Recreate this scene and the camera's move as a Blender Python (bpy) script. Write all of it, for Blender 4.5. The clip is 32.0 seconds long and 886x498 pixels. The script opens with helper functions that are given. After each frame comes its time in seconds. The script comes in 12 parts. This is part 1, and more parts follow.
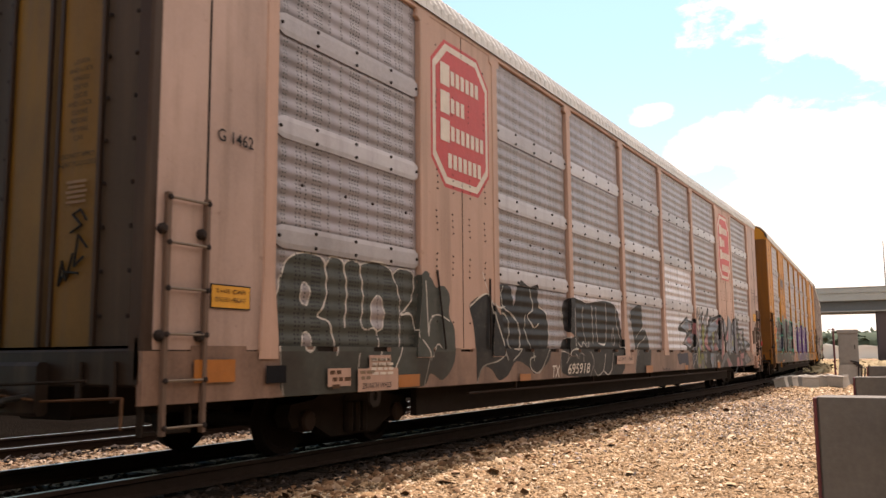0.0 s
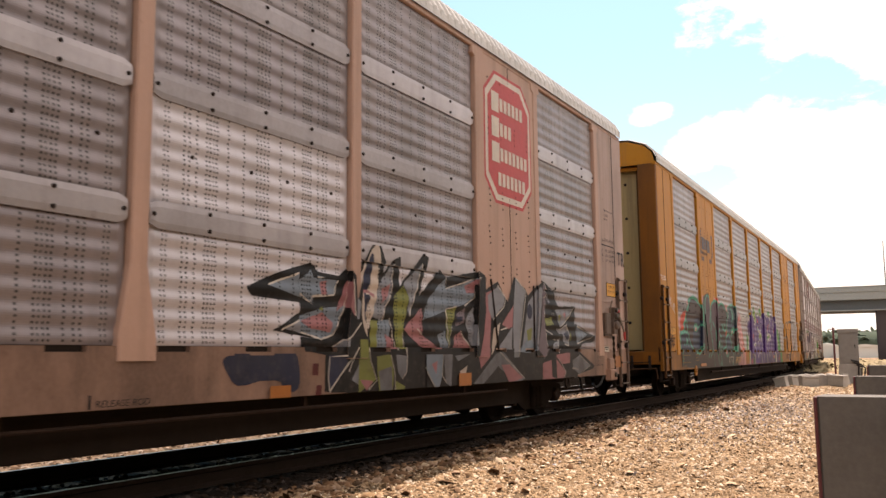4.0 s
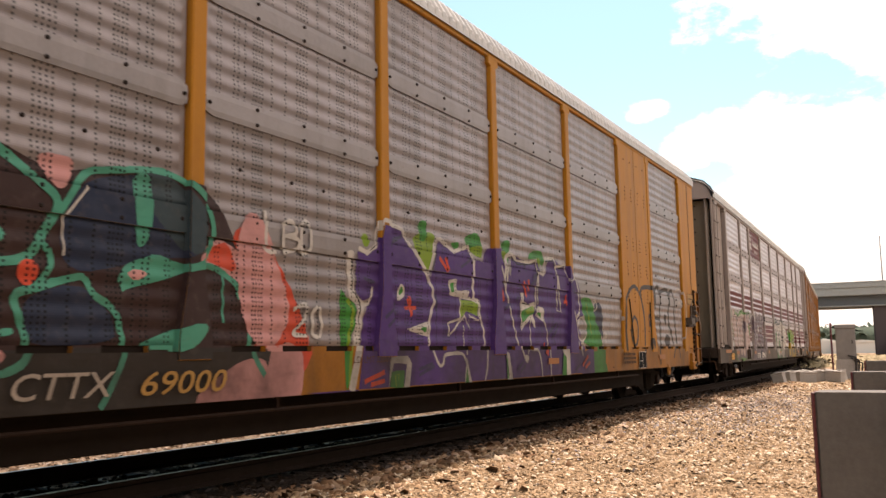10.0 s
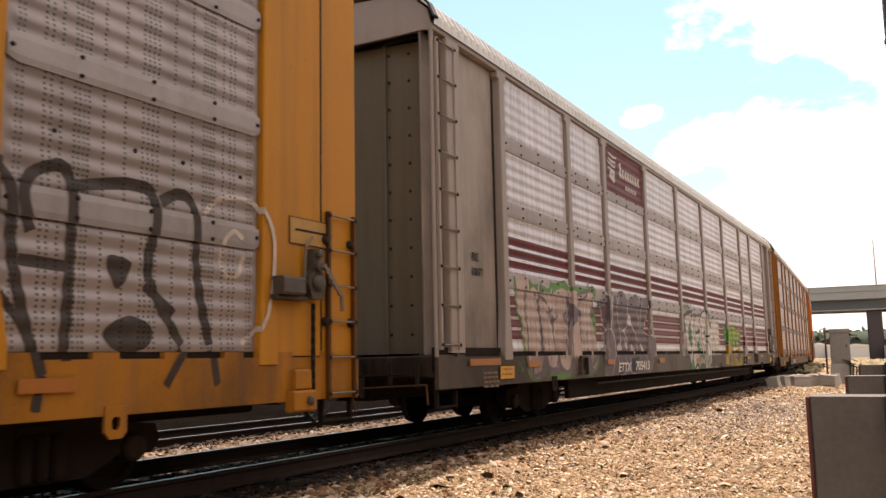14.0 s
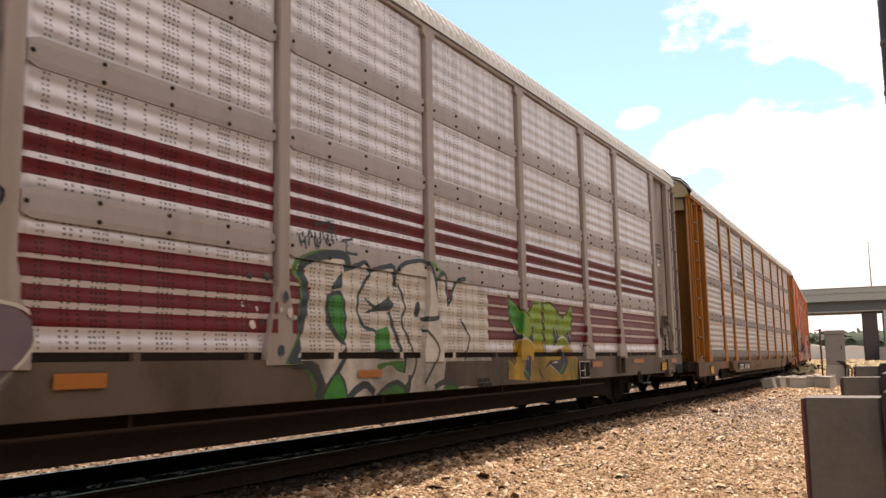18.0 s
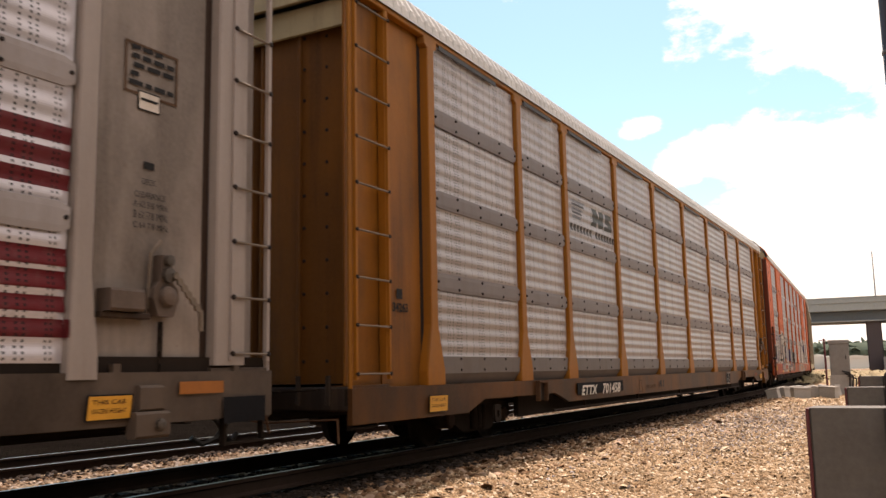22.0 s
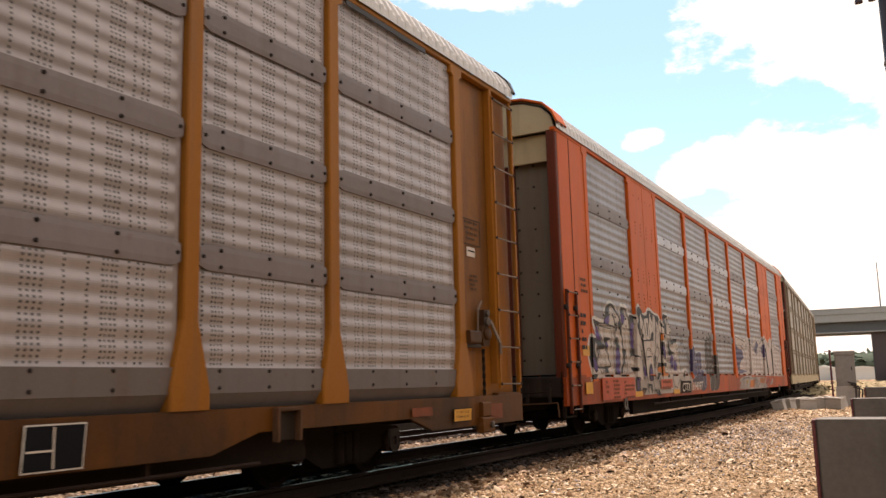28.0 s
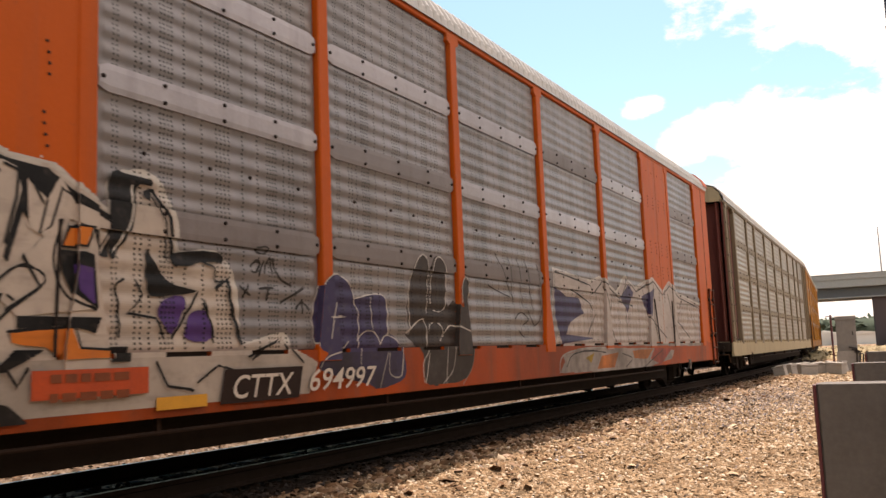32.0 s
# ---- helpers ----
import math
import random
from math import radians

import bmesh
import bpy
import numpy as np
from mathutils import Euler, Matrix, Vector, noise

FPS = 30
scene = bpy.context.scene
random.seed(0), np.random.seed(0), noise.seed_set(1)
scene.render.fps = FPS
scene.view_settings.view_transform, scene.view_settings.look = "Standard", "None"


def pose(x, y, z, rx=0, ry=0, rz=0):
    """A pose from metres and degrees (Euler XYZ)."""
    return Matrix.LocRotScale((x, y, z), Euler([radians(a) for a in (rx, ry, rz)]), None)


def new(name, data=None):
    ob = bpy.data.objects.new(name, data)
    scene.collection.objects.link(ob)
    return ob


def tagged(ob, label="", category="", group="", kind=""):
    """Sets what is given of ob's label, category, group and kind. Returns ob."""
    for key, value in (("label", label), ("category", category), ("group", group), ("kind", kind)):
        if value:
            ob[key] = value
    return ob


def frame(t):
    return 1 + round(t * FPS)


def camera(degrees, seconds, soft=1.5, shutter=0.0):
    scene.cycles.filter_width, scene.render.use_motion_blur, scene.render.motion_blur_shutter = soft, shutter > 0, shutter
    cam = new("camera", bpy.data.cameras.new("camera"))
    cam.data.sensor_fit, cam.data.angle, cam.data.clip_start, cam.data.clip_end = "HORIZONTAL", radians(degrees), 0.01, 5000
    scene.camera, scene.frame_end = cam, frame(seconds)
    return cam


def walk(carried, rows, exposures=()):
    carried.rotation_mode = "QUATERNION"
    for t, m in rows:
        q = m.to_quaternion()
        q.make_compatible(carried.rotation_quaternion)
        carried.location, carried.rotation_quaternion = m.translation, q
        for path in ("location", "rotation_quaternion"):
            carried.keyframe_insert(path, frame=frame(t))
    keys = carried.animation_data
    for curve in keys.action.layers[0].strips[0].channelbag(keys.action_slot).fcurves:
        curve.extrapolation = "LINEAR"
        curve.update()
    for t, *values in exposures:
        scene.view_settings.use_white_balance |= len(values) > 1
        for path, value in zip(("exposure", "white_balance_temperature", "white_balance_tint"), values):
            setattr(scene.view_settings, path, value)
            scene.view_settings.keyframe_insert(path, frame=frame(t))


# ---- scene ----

# ---------------------------------------------------------------- camera
# The track runs along +y past a tripod; rail heads are at TRACK_Z.
TRACK_Z = -0.20
EYE = (6.854, 0.0, 0.82)
cam = camera(54.0, 32.0, soft=1.5, shutter=0.2)
PATH = [
    (0, 29.44, 97.05, 0.44),    (0.5, 29.45, 96.96, 0.38),    (1, 29.48, 96.93, 0.48),    (1.5, 29.45, 96.93, 0.55),
    (2, 29.43, 96.97, 0.58),    (2.5, 29.42, 97.04, 0.58),    (3, 29.46, 96.97, 0.56),    (3.5, 29.47, 97.04, 0.59),
    (4, 29.45, 97.06, 0.57),    (4.5, 29.47, 97.07, 0.50),    (6.5, 29.54, 97.30, 0.41),    (7, 29.56, 97.51, 0.33),
    (7.5, 29.60, 97.64, 0.39),    (8, 29.56, 97.86, 0.43),    (8.5, 29.54, 97.88, 0.44),    (9, 29.58, 97.56, 0.62),
    (9.5, 29.24, 96.94, 0.84),    (10, 29.32, 96.94, 0.94),    (10.5, 29.40, 97.04, 1.02),    (11, 29.37, 96.93, 1.03),
    (11.5, 29.31, 96.49, 0.93),    (12, 29.28, 96.38, 0.87),    (12.5, 29.22, 96.56, 0.95),    (13, 29.16, 96.92, 1.04),
    (13.5, 29.08, 97.19, 1.08),    (15.5, 28.74, 97.34, 1.08),    (16, 28.65, 97.28, 1.08),    (16.5, 28.64, 97.26, 1.05),
    (17, 28.68, 97.28, 1.02),    (17.5, 28.71, 97.35, 1.03),    (18, 28.73, 97.34, 1.04),    (18.5, 28.74, 97.44, 1.08),
    (19, 28.75, 97.51, 1.11),    (19.5, 28.77, 97.60, 1.13),    (20, 28.78, 97.62, 1.16),    (20.5, 28.83, 97.67, 1.17),
    (21, 28.85, 97.83, 1.19),    (21.5, 28.87, 97.93, 1.17),    (22, 28.94, 98.02, 1.12),    (22.5, 28.97, 98.14, 1.15),
    (23, 29.06, 98.21, 1.21),    (23.5, 29.13, 98.32, 1.23),    (24, 29.17, 98.39, 1.20),    (24.5, 29.19, 98.48, 1.20),
    (25, 29.15, 98.57, 1.21),    (25.5, 29.08, 98.69, 1.28),    (27.5, 29.22, 98.88, 1.38),    (28, 29.22, 98.87, 1.40),
    (28.5, 29.14, 98.88, 1.45),    (29, 29.10, 98.71, 1.61),    (29.5, 29.05, 98.38, 1.75),    (30, 29.00, 97.94, 1.80),
    (30.5, 29.07, 97.60, 1.90),    (31, 29.18, 97.25, 2.01),    (31.5, 29.29, 97.05, 2.10),    (32, 29.39, 96.97, 2.20),

]
walk(cam, [(t, pose(*EYE, rx, ry, rz)) for t, rz, rx, ry in PATH], exposures=[(0, 0.84, 7600, 23), (13.5, 0.82, 7600, 23), (15.5, 0.72, 7600, 23), (32, 0.70, 7600, 23)])

# ---------------------------------------------------------------- light
SUN_DOWN = Vector((0.165, -0.53, -1.0)).normalized()
sun_data = bpy.data.lights.new("sun", "SUN")
sun_data.energy, sun_data.angle, sun_data.color = 4.9, radians(0.53), (1.0, 0.93, 0.82)
sun = new("sun", sun_data)
sun.matrix_world = Matrix.Translation((0, 0, 60)) @ SUN_DOWN.to_track_quat("-Z", "Y").to_matrix().to_4x4()


def make_world():
    """Clear sky with bright broken cumulus."""
    w = bpy.data.worlds.new("sky")
    scene.world = w
    w.use_nodes = True
    nt = w.node_tree
    nt.nodes.clear()
    N, L = nt.nodes.new, nt.links.new
    out, bg, sky = N("ShaderNodeOutputWorld"), N("ShaderNodeBackground"), N("ShaderNodeTexSky")
    sky.sky_type, sky.sun_disc = "NISHITA", False
    sky.sun_elevation = math.asin(-SUN_DOWN.z)
    sky.sun_rotation = math.atan2(-SUN_DOWN.x, -SUN_DOWN.y)
    sky.air_density, sky.dust_density, sky.ozone_density = 1.0, 0.6, 1.0
    tc, mp = N("ShaderNodeTexCoord"), N("ShaderNodeMapping")
    mp.inputs["Scale"].default_value = (1.0, 1.0, 1.9)
    mp.inputs["Location"].default_value = CLOUD_SHIFT
    L(tc.outputs["Generated"], mp.inputs["Vector"])

    def calc(op, *args):
        n = N("ShaderNodeMath")
        n.operation = op
        for i, v in enumerate(args):
            if isinstance(v, (int, float)):
                n.inputs[i].default_value = v
            else:
                L(v, n.inputs[i])
        return n.outputs["Value"]

    def ease(v, lo, hi):
        n = N("ShaderNodeMapRange")
        n.interpolation_type = "SMOOTHSTEP"
        L(v, n.inputs["Value"])
        n.inputs["From Min"].default_value, n.inputs["From Max"].default_value = lo, hi
        return n.outputs["Result"]

    def billow(scale, rough):
        n = N("ShaderNodeTexNoise")
        n.inputs["Scale"].default_value, n.inputs["Detail"].default_value, n.inputs["Roughness"].default_value = scale, 8.0, rough
        L(mp.outputs["Vector"], n.inputs["Vector"])
        return n.outputs["Fac"]

    side = N("ShaderNodeSeparateXYZ")
    L(tc.outputs["Generated"], side.inputs["Vector"])
    az = calc("MULTIPLY", calc("ARCTAN2", side.outputs["X"], side.outputs["Y"]), 57.2958)
    el = calc("MULTIPLY", calc("ARCSINE", side.outputs["Z"]), 57.2958)
    # cumulus heaps: bearing, height, half width and half height in degrees
    ragged = calc("MULTIPLY", calc("SUBTRACT", billow(13.0, 0.6), 0.5), 2.3)
    heap = None
    for a, e, w, h in CLOUDS:
        dx, dy = calc("DIVIDE", calc("SUBTRACT", az, a), w), calc("DIVIDE", calc("SUBTRACT", el, e), h)
        d = calc("SUBTRACT", 1.0, calc("SQRT", calc("ADD", calc("MULTIPLY", dx, dx), calc("MULTIPLY", dy, dy))))
        heap = d if heap is None else calc("MAXIMUM", heap, d)
    heap = ease(calc("ADD", heap, ragged), 0.0, 0.42)
    # unseen broken cloud around the view, thicker towards one side to light the cars
    bank = N("ShaderNodeMapRange")
    bank.interpolation_type = "SMOOTHSTEP"
    L(side.outputs["X"], bank.inputs["Value"])
    bank.inputs["From Min"].default_value, bank.inputs["From Max"].default_value = CLOUD_BANK[:2]
    bank.inputs["To Max"].default_value = CLOUD_BANK[2]
    rest = ease(calc("ADD", bank.outputs["Result"], billow(4.2, 0.52)), 0.645, 0.755)
    near = calc("MAXIMUM", calc("DIVIDE", calc("ABSOLUTE", calc("ADD", az, 22.0)), 32.0), calc("DIVIDE", calc("ABSOLUTE", calc("SUBTRACT", el, 8.0)), 24.0))
    cover = calc("MAXIMUM", heap, calc("MULTIPLY", rest, ease(near, 1.0, 1.25)))
    mix = N("ShaderNodeMix")
    mix.data_type = "RGBA"
    L(cover, mix.inputs["Factor"])
    tint = N("ShaderNodeMix")
    tint.data_type, tint.blend_type = "RGBA", "MULTIPLY"
    tint.inputs["Factor"].default_value = 1.0
    tint.inputs["B"].default_value = SKY_TINT
    L(sky.outputs["Color"], tint.inputs["A"])
    L(tint.outputs["Result"], mix.inputs["A"])
    mix.inputs["B"].default_value = (10.5, 10.4, 9.9, 1)
    L(mix.outputs["Result"], bg.inputs["Color"])
    bg.inputs["Strength"].default_value = 0.085
    L(bg.outputs["Background"], out.inputs["Surface"])


CLOUDS = ((-3.5, 21.8, 9.0, 4.6), (-1.5, 18.3, 4.5, 2.6), (-15.7, 15.4, 1.7, 1.0), (-13.3, 12.5, 1.9, 1.5), (-9.6, 13.5, 4.6, 1.9), (-5.0, 12.6, 7.0, 3.2),
          (-1.5, 10.5, 8.0, 5.2), (-6.0, 7.0, 9.0, 5.5), (-3.0, 3.0, 14.0, 4.5), (-24.0, 25.6, 9.0, 1.6))
CLOUD_BANK = (-0.28, -0.09, 0.28)
SKY_TINT = (1.22, 1.60, 1.50, 1)
CLOUD_SHIFT = (0.35, 0.2, 0.0)
make_world()

# ---------------------------------------------------------------- materials
MATS = {}


def shader(name):
    m = bpy.data.materials.new(name)
    m.use_nodes = True
    nt = m.node_tree
    return m, nt, nt.nodes["Principled BSDF"], nt.nodes.new, nt.links.new


def rgb(c):
    return (*c, 1.0)


def mixer(nt, fac, a, b, blend="MIX"):
    """A colour mix; fac, a and b are sockets or values."""
    n = nt.nodes.new("ShaderNodeMix")
    n.data_type, n.blend_type = "RGBA", blend
    for key, val in (("Factor", fac), ("A", a), ("B", b)):
        if isinstance(val, bpy.types.NodeSocket):
            nt.links.new(val, n.inputs[key])
        else:
            n.inputs[key].default_value = val if key == "Factor" else rgb(val[:3])
    return n.outputs["Result"]


def noise_fac(nt, scale, detail=4.0, lo=0.4, hi=0.6, stretch=(1, 1, 1), rough=0.55):
    tc, mp, n, r = (nt.nodes.new("ShaderNode" + k) for k in ("TexCoord", "Mapping", "TexNoise", "MapRange"))
    mp.inputs["Scale"].default_value = stretch
    nt.links.new(tc.outputs["Object"], mp.inputs["Vector"])
    nt.links.new(mp.outputs["Vector"], n.inputs["Vector"])
    n.inputs["Scale"].default_value, n.inputs["Detail"].default_value, n.inputs["Roughness"].default_value = scale, detail, rough
    r.inputs["From Min"].default_value, r.inputs["From Max"].default_value = lo, hi
    nt.links.new(n.outputs["Fac"], r.inputs["Value"])
    return r.outputs["Result"]


def scaled(nt, sock, k):
    n = nt.nodes.new("ShaderNodeMath")
    n.operation = "MULTIPLY"
    nt.links.new(sock, n.inputs[0])
    n.inputs[1].default_value = k
    return n.outputs["Value"]


def bump(nt, bsdf, sock, strength, dist=0.01):
    b = nt.nodes.new("ShaderNodeBump")
    b.inputs["Strength"].default_value, b.inputs["Distance"].default_value = strength, dist
    nt.links.new(sock, b.inputs["Height"])
    nt.links.new(b.outputs["Normal"], bsdf.inputs["Normal"])


def painted(name, base, dirt=(0.10, 0.07, 0.05), grime=0.5, rough=0.55, metal=0.0, rust=0.25, soot=0.0, vary=0.0):
    """Weathered paint on steel: blotches, streaks that run down, specks of rust."""
    if name in MATS:
        return MATS[name]
    m, nt, b, N, L = shader(name)
    col = mixer(nt, scaled(nt, noise_fac(nt, 0.9, 5, 0.35, 0.75), 0.35), base, [c * 0.72 for c in base])
    streak = noise_fac(nt, 5.0, 6, 0.50, 0.78, (1.0, 1.0, 0.07))
    col = mixer(nt, scaled(nt, streak, grime), col, dirt)
    speck = noise_fac(nt, 9.0, 8, 0.66, 0.74)
    col = mixer(nt, scaled(nt, speck, rust), col, (0.12, 0.05, 0.025))
    if soot:
        blot = noise_fac(nt, 0.75, 7, 0.40, 0.62, (1.0, 1.0, 0.55), 0.6)
        col = mixer(nt, scaled(nt, blot, soot), col, (0.022, 0.014, 0.010))
    if vary:
        info = N("ShaderNodeObjectInfo")
        col = mixer(nt, scaled(nt, info.outputs["Random"], vary), col, dirt)
    fade = noise_fac(nt, 28.0, 3, 0.3, 0.7)
    col = mixer(nt, scaled(nt, fade, 0.10), col, [min(1, c * 1.35 + 0.02) for c in base])
    L(col, b.inputs["Base Color"])
    b.inputs["Roughness"].default_value, b.inputs["Metallic"].default_value = rough, metal
    b.inputs["Specular IOR Level"].default_value = 0.18
    bump(nt, b, noise_fac(nt, 2.2, 4, 0.2, 0.8), 0.25, 0.02)
    MATS[name] = m
    return m


HOLE_COLUMNS = (0.022, 0.075, 0.25, 0.455, 0.590, 0.630, 0.674, 0.714, 0.832, 0.915, 0.972, 1.148, 1.188)
HOLE_PITCH, HOLE_WIDE, HOLE_SPAN = 0.0408, 0.0195, 1.30


def hole_mask(nt):
    """Columns of punched ventilation holes, grouped alike on both sides of the middle of each sheet."""
    N, L = nt.nodes.new, nt.links.new
    uv, sep = N("ShaderNodeUVMap"), N("ShaderNodeSeparateXYZ")
    uv.uv_map = "sheet"
    L(uv.outputs["UV"], sep.inputs["Vector"])

    def math_(op, a, b=None):
        n = N("ShaderNodeMath")
        n.operation = op
        for i, v in enumerate((a, b)):
            if v is None:
                continue
            if isinstance(v, (int, float)):
                n.inputs[i].default_value = v
            else:
                L(v, n.inputs[i])
        return n.outputs["Value"]

    ramp = N("ShaderNodeValToRGB")
    ramp.color_ramp.interpolation = "CONSTANT"
    els = ramp.color_ramp.elements
    els[0].position, els[0].color = 0.0, (0, 0, 0, 1)
    els[1].position, els[1].color = 1.0, (0, 0, 0, 1)
    for c in HOLE_COLUMNS:
        for at, v in ((c - HOLE_WIDE / 2, 1.0), (c + HOLE_WIDE / 2, 0.0)):
            els.new(at / HOLE_SPAN).color = (v, v, v, 1)
    L(math_("DIVIDE", math_("ABSOLUTE", sep.outputs["X"]), HOLE_SPAN), ramp.inputs["Fac"])
    f = math_("FRACT", math_("DIVIDE", sep.outputs["Y"], HOLE_PITCH))
    dot = math_("LESS_THAN", math_("ABSOLUTE", math_("SUBTRACT", f, 0.5)), 0.235)
    return math_("MULTIPLY", ramp.outputs["Color"], dot)


def perforated(name, base, metal=0.10, rough=0.42, stain=0.5, dark=(0.16, 0.13, 0.11), vary=0.5):
    """Galvanised corrugated sheet with punched holes."""
    if name in MATS:
        return MATS[name]
    m, nt, b, N, L = shader(name)
    info = N("ShaderNodeObjectInfo")
    col = mixer(nt, scaled(nt, info.outputs["Random"], vary), base, dark)
    streak = noise_fac(nt, 3.2, 7, 0.45, 0.80, (1.0, 1.0, 0.10))
    col = mixer(nt, scaled(nt, streak, stain), col, dark)
    col = mixer(nt, scaled(nt, noise_fac(nt, 14.0, 6, 0.45, 0.75), 0.35), col, [c * 0.7 for c in base])
    col = mixer(nt, scaled(nt, noise_fac(nt, 6.0, 6, 0.62, 0.74), 0.35), col, (0.20, 0.11, 0.06))
    # broad soot stains that run down and rust spots round lost rivets
    soot = noise_fac(nt, 1.1, 6, 0.50, 0.72, (1.6, 1.0, 0.35))
    col = mixer(nt, scaled(nt, soot, stain), col, [c * 0.38 for c in base])
    hm = hole_mask(nt)
    col = mixer(nt, hm, col, (0.006, 0.006, 0.006))
    L(col, b.inputs["Base Color"])
    one = N("ShaderNodeMath")
    one.operation = "MULTIPLY_ADD"
    L(hm, one.inputs[0])
    one.inputs[1].default_value, one.inputs[2].default_value = -metal, metal
    L(one.outputs["Value"], b.inputs["Metallic"])
    b.inputs["Roughness"].default_value = rough
    b.inputs["Specular IOR Level"].default_value = 0.5
    bump(nt, b, noise_fac(nt, 7.0, 4, 0.2, 0.8), 0.2, 0.01)
    MATS[name] = m
    return m


def sprayed(name, base, rough=0.5, holes=True, grime=0.0):
    """Spray paint over steel: cloudy cover with slanting strokes; holes of the punched sheet still open; grime thrown
    up along the sill, deep enough to carry its dimmer light too.
    """
    key = name + ("" if holes else "_plain") + ("_grimy" if grime else "")
    if key in MATS:
        return MATS[key]
    m, nt, b, N, L = shader(key)
    col = mixer(nt, scaled(nt, noise_fac(nt, 2.2, 5, 0.38, 0.68), 0.38), base, [c * 0.55 + 0.03 for c in base])
    col = mixer(nt, scaled(nt, noise_fac(nt, 7.0, 3, 0.52, 0.66, (0.35, 1.0, 1.6)), 0.30), col, [c * 0.5 for c in base])
    col = mixer(nt, scaled(nt, noise_fac(nt, 5.0, 5, 0.50, 0.75), 0.18), col, [min(0.9, c * 1.25 + 0.05) for c in base])
    col = mixer(nt, scaled(nt, noise_fac(nt, 12.0, 6, 0.55, 0.75), 0.25), col, (0.13, 0.105, 0.09))
    if grime:
        film = noise_fac(nt, 1.1, 7, 0.34, 0.62, (1.0, 1.0, 0.8), 0.62)
        col = mixer(nt, scaled(nt, film, grime), col, (0.030, 0.022, 0.017))
    if holes:
        col = mixer(nt, hole_mask(nt), col, (0.008, 0.008, 0.009))
    L(col, b.inputs["Base Color"])
    b.inputs["Roughness"].default_value = rough
    b.inputs["Specular IOR Level"].default_value = 0.12
    MATS[key] = m
    return m


def plain(name, base, rough=0.6, metal=0.0, var=0.3, scale=6.0, bumpy=0.2, spec=0.5):
    if name in MATS:
        return MATS[name]
    m, nt, b, N, L = shader(name)
    col = mixer(nt, scaled(nt, noise_fac(nt, scale, 6, 0.35, 0.7), var), base, [c * 0.45 for c in base])
    col = mixer(nt, scaled(nt, noise_fac(nt, scale * 9, 4, 0.4, 0.7), var * 0.6), col, [min(1, c * 1.5) for c in base])
    L(col, b.inputs["Base Color"])
    b.inputs["Roughness"].default_value, b.inputs["Metallic"].default_value = rough, metal
    b.inputs["Specular IOR Level"].default_value = spec
    bump(nt, b, noise_fac(nt, scale * 3, 5, 0.2, 0.8), bumpy, 0.01)
    MATS[name] = m
    return m


STEEL_DARK = plain("greasy_steel", (0.022, 0.016, 0.013), 0.9, 0.0, spec=0.06)
WHEEL = plain("wheel_rust", (0.018, 0.012, 0.010), 0.9, 0.0, spec=0.08)
BOLT = plain("bolt_rust", (0.02, 0.014, 0.013), 0.8, spec=0.2)
BLACK = plain("black_paint", (0.012, 0.011, 0.011), 0.6)
WHITE = plain("white_stencil", (0.62, 0.58, 0.52), 0.6)
AMBER = plain("amber_reflector", (0.30, 0.095, 0.009), 0.5)
RUST = plain("rust_brown_steel", (0.085, 0.042, 0.022), 0.8, 0.0, 0.6, spec=0.2)
YELLOW = plain("yellow_notice", (0.58, 0.27, 0.02), 0.6)
ROOF = plain("galvanised_roof", (0.46, 0.44, 0.42), 0.42, 0.45, 0.35, 2.0)
CHROME = plain("bare_rung_steel", (0.15, 0.112, 0.085), 0.65, 0.15)
GEAR = plain("greasy_gear_steel", (0.07, 0.055, 0.045), 0.6, 0.3, 0.6)

# ---------------------------------------------------------------- mesh tools


